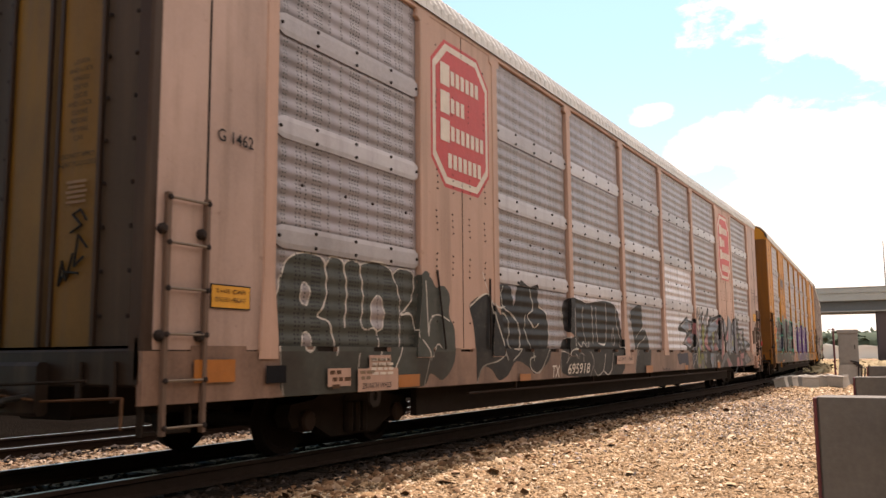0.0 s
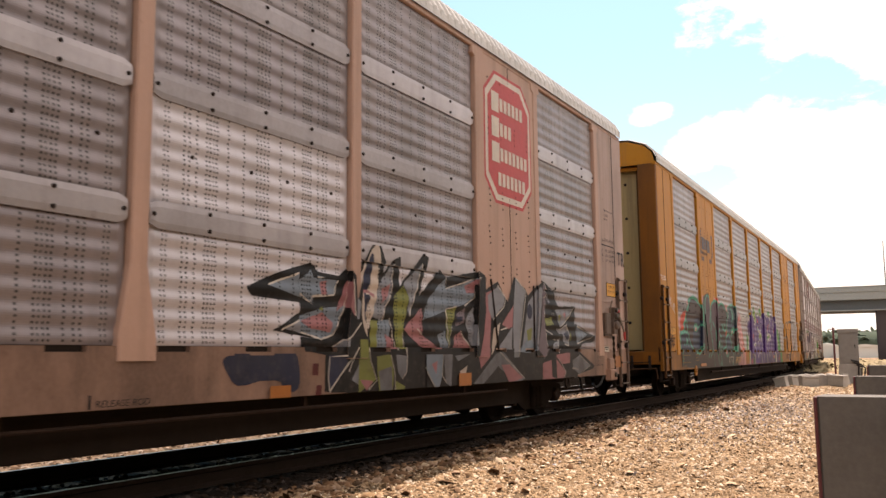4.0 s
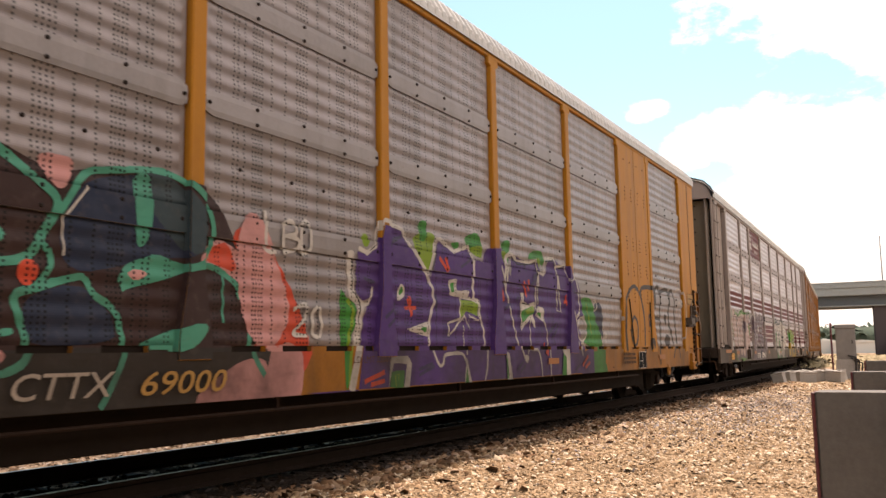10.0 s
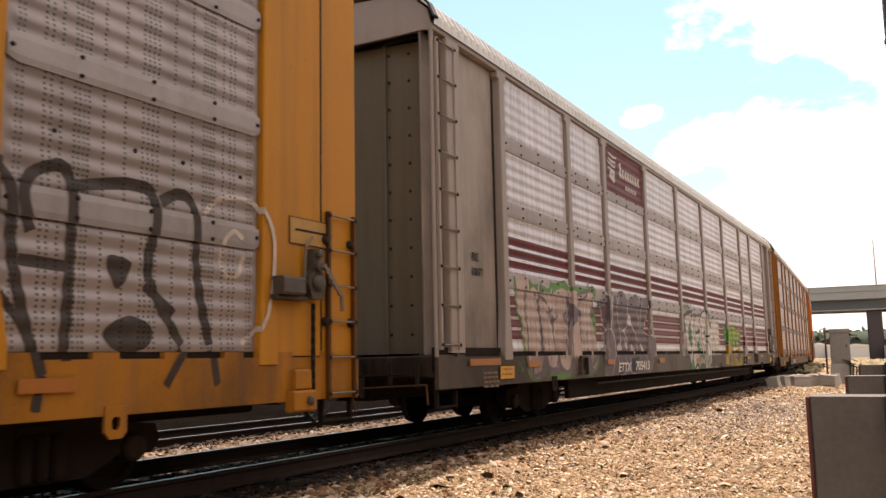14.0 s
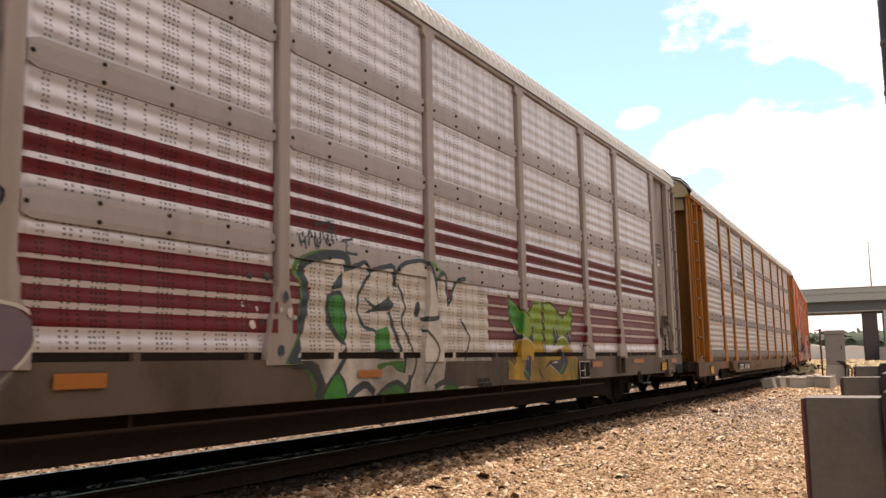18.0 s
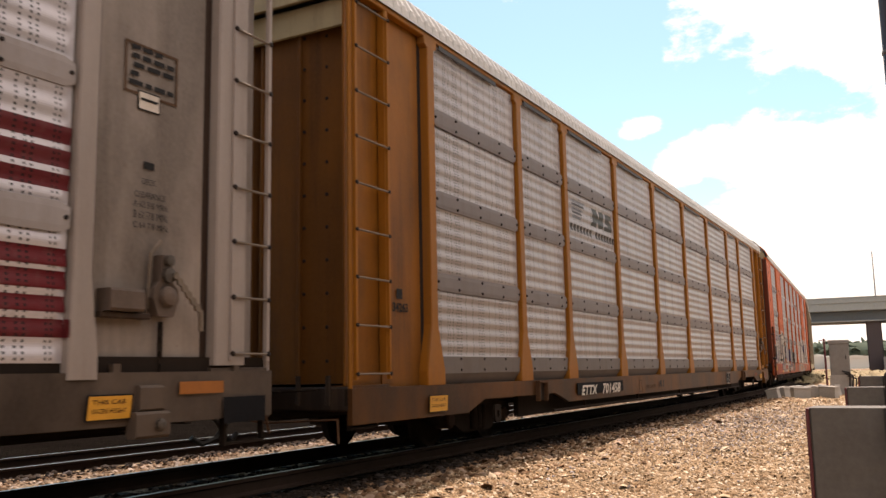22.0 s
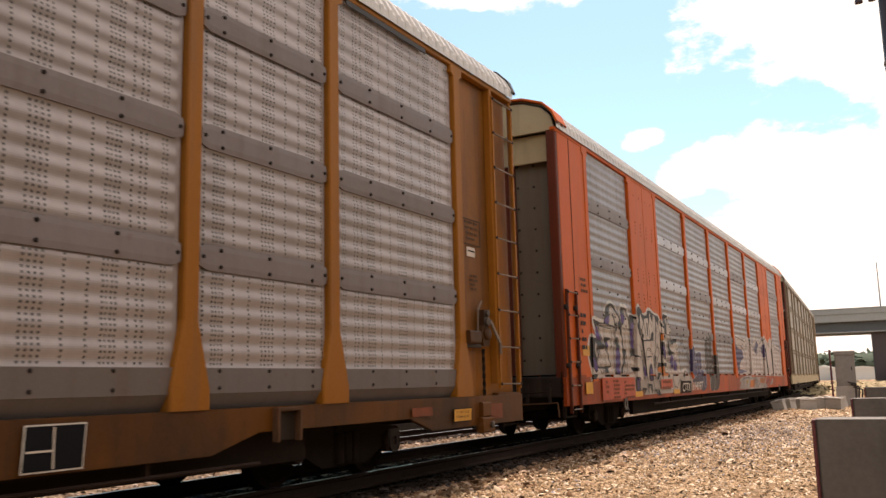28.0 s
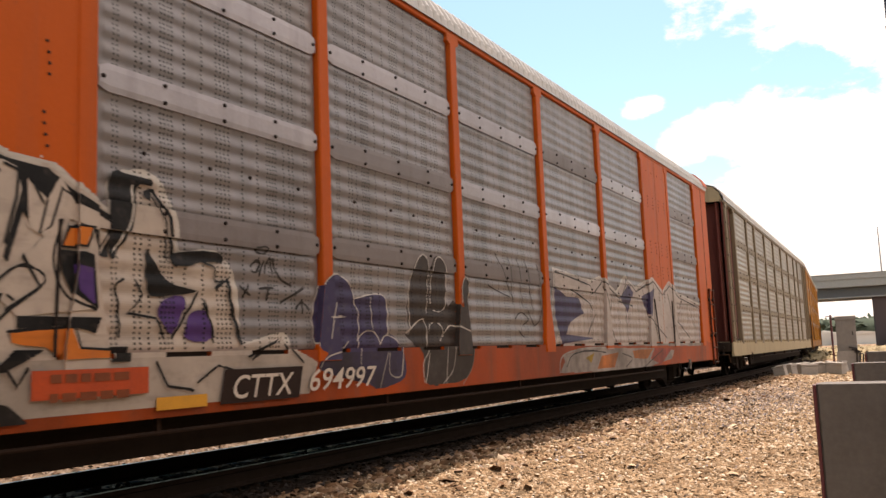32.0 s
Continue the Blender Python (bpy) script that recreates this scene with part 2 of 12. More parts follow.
class Mesh:
    """Collects faces; one mesh a part."""

    def __init__(self):
        self.v, self.f = [], []

    def quad(self, a, b, c, d):
        n = len(self.v)
        self.v += [a, b, c, d]
        self.f.append((n, n + 1, n + 2, n + 3))
        return self

    def poly(self, pts):
        n = len(self.v)
        self.v += list(pts)
        self.f.append(tuple(range(n, n + len(pts))))
        return self

    def box(self, x0, x1, y0, y1, z0, z1, ch=0.0):
        """A box; ch bevels its edges along its longest axis."""
        if ch <= 0:
            n = len(self.v)
            self.v += [(x, y, z) for z in (z0, z1) for y in (y0, y1) for x in (x0, x1)]
            self.f += [tuple(n + i for i in q) for q in ((0, 2, 3, 1), (4, 5, 7, 6), (0, 1, 5, 4), (2, 6, 7, 3), (0, 4, 6, 2), (1, 3, 7, 5))]
            return self
        size = (x1 - x0, y1 - y0, z1 - z0)
        ax = size.index(max(size))
        lo, hi = (x0, y0, z0), (x1, y1, z1)
        i, j = [k for k in range(3) if k != ax]
        ring = [(lo[i] + ch, lo[j]), (hi[i] - ch, lo[j]), (hi[i], lo[j] + ch), (hi[i], hi[j] - ch), (hi[i] - ch, hi[j]), (lo[i] + ch, hi[j]), (lo[i], hi[j] - ch), (lo[i], lo[j] + ch)]
        if ax == 1:
            ring = ring[::-1]

        def at(p, s):
            c = [0, 0, 0]
            c[i], c[j], c[ax] = p[0], p[1], s
            return tuple(c)

        return self.loft([[at(p, lo[ax]) for p in ring], [at(p, hi[ax]) for p in ring]])

    def loft(self, rings, closed=True, caps=True):
        n, k = len(self.v), len(rings[0])
        for r in rings:
            self.v += list(r)
        for a in range(len(rings) - 1):
            for b in range(k if closed else k - 1):
                c = (b + 1) % k
                self.f.append((n + a * k + b, n + a * k + c, n + (a + 1) * k + c, n + (a + 1) * k + b))
        if caps and closed:
            self.f.append(tuple(n + b for b in reversed(range(k))))
            self.f.append(tuple(n + (len(rings) - 1) * k + b for b in range(k)))
        return self

    def rod(self, a, b, r, k=8):
        a, b = Vector(a), Vector(b)
        q = (b - a).to_track_quat("Z", "Y")
        ring = [q @ Vector((r * math.cos(2 * math.pi * i / k), r * math.sin(2 * math.pi * i / k), 0)) for i in range(k)]
        return self.loft([[tuple(a + p) for p in ring], [tuple(b + p) for p in ring]])

    def lathe(self, profile, centre, axis="y", k=24):
        """profile: (radius, offset along axis) pairs, closed at both ends."""
        rings = []
        for r, o in profile:
            ring = []
            for i in range(k):
                c, s = r * math.cos(2 * math.pi * i / k), r * math.sin(2 * math.pi * i / k)
                p = {"y": (s, o, c), "x": (o, c, s), "z": (c, s, o)}[axis]
                ring.append(tuple(centre[j] + p[j] for j in range(3)))
            rings.append(ring)
        return self.loft(rings)

    def data(self, name="mesh", smooth=False):
        me = bpy.data.meshes.new(name)
        me.from_pydata(self.v, [], self.f)
        me.update()
        if smooth:
            me.polygons.foreach_set("use_smooth", [True] * len(me.polygons))
        return me


def part(name, mesh, material, parent, label="", m=None):
    """One mesh object under a thing or under a part. mesh: a Mesh or shared mesh data."""
    me = mesh.data(name) if isinstance(mesh, Mesh) else mesh
    if not me.materials:
        me.materials.append(material)
    ob = new(name, me)
    if me.materials[0] is not material:
        ob.material_slots[0].link = "OBJECT"
        ob.material_slots[0].material = material
    ob.parent = parent
    if m is not None:
        ob.matrix_basis = m
    return tagged(ob, label)


SHARED = {}


def shared(key, make):
    if key not in SHARED:
        SHARED[key] = make().data(key[0] if isinstance(key, tuple) else key)
    return SHARED[key]


def sheet_data(key, make):
    """Shared mesh data with sheet coordinates."""
    if key not in SHARED:
        SHARED[key] = sheet_uv(make().data(key[0]))
    return SHARED[key]


def thing(name, label, category, m=None, group="", kind=""):
    ob = new(name)
    ob.empty_display_size = 0.3
    if m is not None:
        ob.matrix_basis = m
    return tagged(ob, label, category, group, kind)


LETTERS = {}


def split_islands(verts, faces):
    """Separate characters: one mesh for each connected group of faces."""
    root = list(range(len(verts)))

    def find(i):
        while root[i] != i:
            root[i] = root[root[i]]
            i = root[i]
        return i

    for f in faces:
        for k in f[1:]:
            root[find(k)] = find(f[0])
    groups = {}
    for f in faces:
        groups.setdefault(find(f[0]), []).append(f)
    res = []
    for fs in groups.values():
        m, at = Mesh(), {}
        for f in fs:
            for k in f:
                if k not in at:
                    at[k] = len(m.v)
                    m.v.append(verts[k])
            m.f.append(tuple(at[k] for k in f))
        res.append(m.data("letter"))
    return res




def letters(text, size, bold=0.0, slant=0.0, align="LEFT"):
    """The built-in font as mesh data, upright in the xz plane."""
    key = (text, size, bold, slant, align)
    if key not in LETTERS:
        cu = bpy.data.curves.new("lettering", "FONT")
        cu.body, cu.size, cu.offset, cu.shear, cu.align_x, cu.extrude, cu.resolution_u = text, size, bold, slant, align, 0.0, 3
        tmp = bpy.data.objects.new("lettering", cu)
        scene.collection.objects.link(tmp)
        bpy.context.view_layer.update()
        me = bpy.data.meshes.new_from_object(tmp.evaluated_get(bpy.context.evaluated_depsgraph_get()))
        bpy.data.objects.remove(tmp)
        me.materials.clear()
        LETTERS[key] = split_islands([(v.co.x, 0.0, v.co.y) for v in me.vertices], [tuple(p.vertices) for p in me.polygons])
    return LETTERS[key]

# ---------------------------------------------------------------- the line of the track
TRANS_START, CURVE, TRANS_LEN = 25.27, 0.0028, 2.0
EASE_AT, EASE_CURVE = 19.7, 0.0013
STEP = 0.5
LINE_S = np.arange(-190, 330, STEP)


def build_line(offset=0.0):
    mid = (LINE_S[1:] + LINE_S[:-1]) / 2
    w = np.maximum(mid - TRANS_START, 0)
    turn = np.where(w < TRANS_LEN, CURVE * w * w / (2 * TRANS_LEN), CURVE * (w - TRANS_LEN / 2))
    # the bend eases again beyond the first cars
    turn = np.where(w > EASE_AT, CURVE * (EASE_AT - TRANS_LEN / 2) + EASE_CURVE * (w - EASE_AT), turn)
    turn = np.minimum(turn, 1.15)
    x = np.r_[0, np.cumsum(-np.sin(turn) * STEP)]
    y = np.r_[0, np.cumsum(np.cos(turn) * STEP)]
    i0 = int(np.searchsorted(LINE_S, 0))
    return x - x[i0], y - y[i0], np.r_[0, turn]


LINE_X, LINE_Y, LINE_TURN = build_line()


def on_line(s):
    return np.array([np.interp(s, LINE_S, LINE_X), np.interp(s, LINE_S, LINE_Y)])


def line_frame(s, off):
    """The point off metres to the camera's side of the track at arc s."""
    a = float(np.interp(s, LINE_S, LINE_TURN))
    p = on_line(s)
    return p[0] + off * math.cos(a), p[1] + off * math.sin(a), a


SPEED = ((0, 3.760), (5, 3.774), (10, 3.868), (15, 3.871), (20, 3.967), (25, 3.895), (32, 3.919))


# slack running in and out between the cars: seconds, metres held back
SLACK = ((0, 0.0), (2, 0.02), (2.5, 0.05), (3, 0.13), (3.5, 0.04), (4, 0.05), (4.5, 0.05), (6.5, -0.06), (7, 0.07), (7.5, -0.06), (8, -0.07), (8.5, 0.06), (9, 0.08), (9.5, -0.04),
         (10, -0.03), (10.5, 0.10), (11, 0.10), (11.5, 0.0), (12, 0.0), (13, 0.09), (13.5, 0.05), (15.5, -0.02), (16, -0.01), (18, 0.02), (19, 0.06), (20, 0.08), (21, 0.04), (22, 0.0), (24, 0.04), (28, 0.0), (32, 0.03))


def travelled(t):
    tt = np.linspace(0, t, 200)
    v = np.interp(tt, [a for a, _ in SPEED], [b for _, b in SPEED])
    slack = float(np.interp(t, [a for a, _ in SLACK], [b for _, b in SLACK]))
    return (float(np.sum((v[1:] + v[:-1]) / 2) * t / 199) if t > 0 else 0.0) - slack


def car_pose(centre, t):
    s = centre - travelled(t)
    a, b = on_line(s - 10.05), on_line(s + 10.05)
    m = (a + b) / 2
    return pose(m[0], m[1], 0, 0, 0, math.degrees(math.atan2(b[1] - a[1], b[0] - a[0])))


# ---------------------------------------------------------------- ground
GROUND_Z = -0.34
BED_Z = TRACK_Z - 0.215


def gravel_material(name, tone, shine=0.1):
    m, nt, b, N, L = shader(name)
    vor = N("ShaderNodeTexVoronoi")
    tc = N("ShaderNodeTexCoord")
    L(tc.outputs["Object"], vor.inputs["Vector"])
    vor.inputs["Scale"].default_value = 34.0
    ramp = N("ShaderNodeValToRGB")
    els = ramp.color_ramp.elements
    els[0].position, els[0].color = 0.0, rgb([c * 0.3 for c in tone])
    els[1].position, els[1].color = 1.0, rgb([min(1, c * 1.9) for c in tone])
    sepc = N("ShaderNodeSeparateColor")
    L(vor.outputs["Color"], sepc.inputs["Color"])
    L(sepc.outputs["Red"], ramp.inputs["Fac"])
    col = ramp.outputs["Color"]
    col = mixer(nt, scaled(nt, noise_fac(nt, 0.8, 5, 0.4, 0.65), 0.5), col, [tone[0] * 0.55, tone[1] * 0.5, tone[2] * 0.5])
    L(col, b.inputs["Base Color"])
    b.inputs["Roughness"].default_value = 0.95
    b.inputs["Specular IOR Level"].default_value = shine
    bump(nt, b, vor.outputs["Distance"], 0.9, 0.04)
    return m


TAN = (0.27, 0.188, 0.118)
GRAVEL = gravel_material("tan_gravel", TAN)


def ground_height(x, y):
    """Soft humps, a ballast shoulder by the track, a slight fall towards the camera."""
    cx, cy, a = line_frame(min(max(y, -150), 250), 0)
    dist = (x - cx) * math.cos(a)
    z = GROUND_Z + 0.06 * noise.noise((x * 0.35, y * 0.35, 0)) + 0.055 * noise.noise((x * 1.3, y * 1.3, 4))
    if dist > 2.4:
        z -= 0.07 * min(dist - 2.4, 3.0)
    if dist < 2.3:
        f = min(1.0, max(0.0, (dist - 1.5) / 0.8))
        z = (BED_Z - 0.015 if dist > -3.6 else BED_Z - 0.24) * (1 - f) + z * f
    return z


def make_ground():
    xs = np.unique(np.r_[np.linspace(-900, -40, 10), np.linspace(-40, -8, 12), np.linspace(-8, 14, 74), np.linspace(14, 50, 12), np.linspace(50, 900, 10)])
    ys = np.unique(np.r_[np.linspace(-900, -60, 8), np.linspace(-60, -4, 14), np.linspace(-4, 40, 130), np.linspace(40, 150, 50), np.linspace(150, 1600, 14)])
    me = Mesh()
    w = len(xs)
    me.v = [(float(x), float(y), ground_height(float(x), float(y))) for y in ys for x in xs]
    me.f = [(j * w + i, j * w + i + 1, (j + 1) * w + i + 1, (j + 1) * w + i) for j in range(len(ys) - 1) for i in range(w - 1)]
    d = me.data("ground", True)
    d.materials.append(GRAVEL)
    tagged(new("ground", d), "tan gravel ground strewn with stones and dry chips", "ground", kind="structure")


make_ground()


def sky_cut_bank():
    """Unseen dark bank added behind the tripod to cut low sky light on the cars."""
    me = Mesh()
    ys = np.arange(-30.0, 24.1, 1.5)
    prof = ((9.2, -0.75), (9.8, 0.3), (10.5, 1.9), (11.2, 3.6), (12.0, 5.0), (13.2, 6.0), (18.0, 6.3), (30.0, -1.0))
    for y in ys:
        for x, z in prof:
            k = 0.0 if z < -0.5 else 0.35
            me.v.append((x + k * noise.noise((x, y * 0.6, 1.0)), float(y), z + k * noise.noise((x * 0.8, y * 0.8, 7.0))))
    w = len(prof)
    me.f = [(j * w + i, j * w + i + 1, (j + 1) * w + i + 1, (j + 1) * w + i) for j in range(len(ys) - 1) for i in range(w - 1)]
    d = me.data("bank")
    d.materials.append(plain("sky_cut_dark", (0.040, 0.042, 0.022), 0.95, 0, 0.5, 2.5, 0.6, spec=0.1))
    tagged(new("bank", d), "unseen dark scrub bank added to cut low sky light", "bank", kind="structure")


sky_cut_bank()


def pebble_material(name, tone):
    m, nt, b, N, L = shader(name)
    g = N("ShaderNodeNewGeometry")
    ramp = N("ShaderNodeValToRGB")
    els = ramp.color_ramp.elements
    els[0].color = rgb([c * 0.30 for c in tone])
    els[1].color = rgb((min(0.8, tone[0] * 2.1), min(0.8, tone[1] * 2.45), min(0.8, tone[2] * 3.0)))
    for at, k in ((0.35, (0.85, 0.72, 0.62)), (0.75, (1.25, 1.25, 1.25))):
        e = els.new(at)
        e.color = rgb([c * q for c, q in zip(tone, k)])
    L(g.outputs["Random Per Island"], ramp.inputs["Fac"])
    L(mixer(nt, scaled(nt, noise_fac(nt, 20, 4, 0.4, 0.7), 0.4), ramp.outputs["Color"], [c * 0.5 for c in tone]), b.inputs["Base Color"])
    b.inputs["Roughness"].default_value = 0.95
    b.inputs["Specular IOR Level"].default_value = 0.1
    return m


def scatter(name, label, places, material, seed):
    """Many small angular stones as one mesh. places: x, y, z, size."""
    rng = np.random.default_rng(seed)
    base = np.array([(1, 0, -.2), (.3, .95, -.2), (-.8, .6, -.2), (-.8, -.6, -.2), (.3, -.95, -.2), (.45, .35, .62), (-.5, .3, .55), (-.1, -.6, .6)])
    faces = np.array([(0, 1, 5), (1, 2, 6), (1, 6, 5), (2, 3, 6), (3, 4, 7), (3, 7, 6), (4, 0, 7), (0, 5, 7), (5, 6, 7)])
    p = np.array(places)
    n = len(p)
    a = rng.uniform(0, 6.283, n)
    sc = p[:, 3:4] * rng.uniform(0.5, 1.55, (n, 3)) * np.array([1.2, 0.8, 0.62])
    v = base[None] * (1 + rng.uniform(-.28, .28, (n, 8, 3))) * sc[:, None, :]
    c, s = np.cos(a)[:, None], np.sin(a)[:, None]
    # each stone lies tipped a little before it is turned
    tip = np.clip(rng.normal(0, 0.42, (n, 2)), -0.9, 0.9)
    for i, j in ((0, 1), (1, 0)):
        ct, st = np.cos(tip[:, i])[:, None], np.sin(tip[:, i])[:, None]
        p_, q_ = v[..., j] * ct - v[..., 2] * st, v[..., j] * st + v[..., 2] * ct
        v[..., j], v[..., 2] = p_, q_
    v = np.stack([v[..., 0] * c - v[..., 1] * s, v[..., 0] * s + v[..., 1] * c, v[..., 2]], -1) + p[:, None, :3]
    f = (faces[None] + 8 * np.arange(n)[:, None, None]).reshape(-1, 3)
    me = bpy.data.meshes.new(name)
    me.vertices.add(n * 8)
    me.vertices.foreach_set("co", v.reshape(-1).astype(np.float32))
    me.loops.add(len(f) * 3)
    me.loops.foreach_set("vertex_index", f.reshape(-1).astype(np.int32))
    me.polygons.add(len(f))
    me.polygons.foreach_set("loop_start", np.arange(0, len(f) * 3, 3, dtype=np.int32))
    me.update(calc_edges=True)
    me.materials.append(material)
    return tagged(new(name, me), label, "gravel", kind="stuff")


def make_stones():
    rng = np.random.default_rng(5)
    near, bed, shade_chips, grey, brown = [], [], [], [], []
    for _ in range(110000):
        y = 3.0 + 34 * rng.random() ** 1.7
        x = 1.5 + rng.random() * 7.5
        if x > 3.4 + y * 0.35 + 3:
            continue
        k = 0.007 + 0.017 * rng.random() ** 3 + (0.04 * rng.random() if rng.random() < 0.010 else 0) + 0.0006 * y
        near.append((x, y, ground_height(x, y) + k * 0.25, k))
    for _ in range(16000):
        x, y = rng.uniform(1.6, 13.0), rng.uniform(-9.0, 4.5)
        k = 0.010 + 0.022 * rng.random() ** 3
        near.append((x, y, ground_height(x, y) + k * 0.25, k))
    for _ in range(9000):
        s = -2 + 50 * rng.random() ** 1.4
        off = 1.35 + abs(rng.normal(0, 0.75))
        x, y, a = line_frame(s, off)
        k = 0.018 + 0.035 * rng.random() ** 2 + 0.0005 * max(s, 0)
        brown.append((x, y, ground_height(x, y) + k * 0.3, k))
    for _ in range(30000):
        s = -6 + 66 * rng.random() ** 1.3
        off = (rng.uniform(-4.2, -2.6) if rng.random() < 0.35 else rng.uniform(-2.6, 1.6))
        x, y, a = line_frame(s, off)
        k = 0.020 + 0.025 * rng.random() ** 2 + 0.0005 * max(s, 0)
        # stones off the tan strip carry the train's shade in their colour
        (bed if -2.85 - 0.2 * rng.random() < off < -0.78 else shade_chips).append((x, y, BED_Z + k * 0.3 - (0.22 if off < -3.4 else 0.0), k))
    scatter("brown_gravel", "brown crushed stones spilled down the ballast shoulder", brown, pebble_material("brown_stones", (0.19, 0.120, 0.075)), 6)
    for _ in range(12000):
        x, y = rng.normal(3.3, 0.9), rng.normal(21.0, 4.2)
        k = 0.012 + 0.012 * rng.random()
        grey.append((x, y, ground_height(x, y) + k * 0.6, k))
    scatter("gravel", "loose tan stones and chips lying on the ground", near, pebble_material("tan_pebbles", (0.35, 0.260, 0.172)), 1)
    scatter("ballast", "crushed grey-brown ballast stones under the track", bed, pebble_material("ballast_stones", (0.22, 0.155, 0.11)), 2)
    scatter("oily_ballast", "ballast stones coloured dark for the shade along the near rail", shade_chips, pebble_material("shaded_stones", (0.040, 0.029, 0.023)), 4)
    scatter("grey_gravel", "patch of dark grey crushed stone on the ground", grey, pebble_material("grey_chips", (0.19, 0.165, 0.155)), 3)


make_stones()


def ballast_bed(name, label, off0, off1, material):
    """A worn strip of track bed following the line."""
    me = Mesh()
    ss = np.arange(-150, 150, 2.0)
    for s in ss:
        cuts = [off0, off0 * 0.4 + off1 * 0.6, -3.6, -3.2, off1] if off0 < -10 else [off0 + (off1 - off0) * i / 4 for i in range(5)]
        for off in cuts:
            x, y, a = line_frame(float(s), off)
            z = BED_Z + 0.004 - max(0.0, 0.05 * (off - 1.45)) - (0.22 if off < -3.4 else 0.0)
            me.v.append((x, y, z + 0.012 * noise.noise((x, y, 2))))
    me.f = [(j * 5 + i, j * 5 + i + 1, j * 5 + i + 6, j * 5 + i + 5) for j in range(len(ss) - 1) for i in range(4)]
    d = me.data(name, True)
    d.materials.append(material)
    tagged(new(name, d), label, "track bed", kind="structure")


# bed by the near rail: the train's shade is put into its base colour
BED_SHADE = gravel_material("shaded_ballast_bed", (0.036, 0.026, 0.021))
ballast_bed("ballast_bed", "ballast bed coloured dark for the shade under the train", -0.7, 1.45, BED_SHADE)
# near-black bed from 2.9 m beyond the track centre outwards
ballast_bed("ballast_bed", "near-black track bed beyond the train", -60.0, -2.9, gravel_material("black_bed", (0.008, 0.0065, 0.0055), 0.0))
ballast_bed("ballast_bed", "clean tan ballast between the tracks", -2.9, -0.7, gravel_material("clean_ballast_bed", (0.20, 0.14, 0.095)))

# ---------------------------------------------------------------- tracks
RAIL = plain("rail_rust", (0.038, 0.026, 0.021), 0.9, 0.0, spec=0.05)
RAIL_HEAD = plain("rail_head_polished", (0.20, 0.18, 0.17), 0.40, 1.0, 0.15)
TIE = plain("creosoted_timber", (0.022, 0.017, 0.014), 0.9, 0, 0.5, 4.0, spec=0.05)
RAIL_PROFILE = ((-0.07, -0.17), (0.07, -0.17), (0.07, -0.158), (0.012, -0.135), (0.009, -0.05), (0.036, -0.035), (0.036, -0.004), (0.028, 0.0), (-0.028, 0.0), (-0.036, -0.004), (-0.036, -0.035), (-0.009, -0.05), (-0.012, -0.135), (-0.07, -0.158))


def make_rail(parent, track_off, side, zt):
    s_list = np.r_[np.arange(-150, 20, 10.0), np.arange(20, 150, 2.0)]
    rings = []
    for s in s_list:
        ring = []
        for o, z in RAIL_PROFILE:
            x, y, _ = line_frame(float(s), track_off + side * 0.753 + o)
            ring.append((x, y, z + zt))
        rings.append(ring)
    r = part("rail", Mesh().loft(rings), RAIL, parent, "rusty steel rail with a bright running surface")
    head = Mesh()
    for s0, s1 in zip(s_list[:-1], s_list[1:]):
        a, b = (line_frame(float(s), track_off + side * 0.753 - 0.027) for s in (s0, s1))
        c, d = (line_frame(float(s), track_off + side * 0.753 + 0.027) for s in (s1, s0))
        head.quad(*((*q[:2], zt + 0.0015) for q in (a, d, c, b)))
    part("running_surface", head, RAIL_HEAD, r, "polished bright rail head")


def make_track(off, zt, s_from, s_to, label):
    top = thing("railway_track", label, "railway track", kind="structure")
    for side in (-1, 1):
        make_rail(top, off, side, zt)
    tie = shared("tie", lambda: Mesh().box(-1.3, 1.3, -0.11, 0.11, -0.18, 0.0, 0.012))
    n = 0
    s = s_from
    while s < s_to:
        x, y, a = line_frame(s, off)
        part("sleeper", tie, TIE, top, "", pose(x, y, zt - 0.205, 0, 0, math.degrees(a) + ((n * 37) % 5 - 2) * 0.3))
        s += 0.55
        n += 1


make_track(0.0, TRACK_Z, -12, 75, "main line track on ballast with timber sleepers")
make_track(-5.4, TRACK_Z - 0.22, 0, 62, "second track beyond the train with bright worn rails")

# ---------------------------------------------------------------- autorack cars
# Car space: x along the car (away from the camera's side of the shot), the seen side faces -y, z up from the rail head.
BAYS = (-12.05, -9.25, -7.25, -4.35, -1.45, 1.45, 4.35, 7.25, 9.25, 12.05)
POST_OUT, SHEET, STRIP_OUT, DOOR_OUT, SILL_OUT = 1.55, 1.495, 1.522, 1.535, 1.545
RIDGE, WAVE = 0.0078, 0.163


def rows_of(spec):
    """Rows of sheet and the flat strips between them, as z ranges."""
    base, top, joints = spec["base"], spec["top"], spec["joints"]
    zs = [base] + [z for j in joints for z in (j - 0.03, j + 0.03)] + [top]
    return [(zs[2 * i], zs[2 * i + 1]) for i in range(len(joints) + 1)], [(j - 0.113, j + 0.113) for j in joints]


def wave(z):
    return SHEET + RIDGE * math.cos(2 * math.pi * z / WAVE)


def z_steps(z0, z1):
    k0, k1 = math.ceil(z0 / (WAVE / 10) + 1e-6), math.floor(z1 / (WAVE / 10) - 1e-6)
    return [z0] + [k * WAVE / 10 for k in range(k0, k1 + 1)] + [z1]


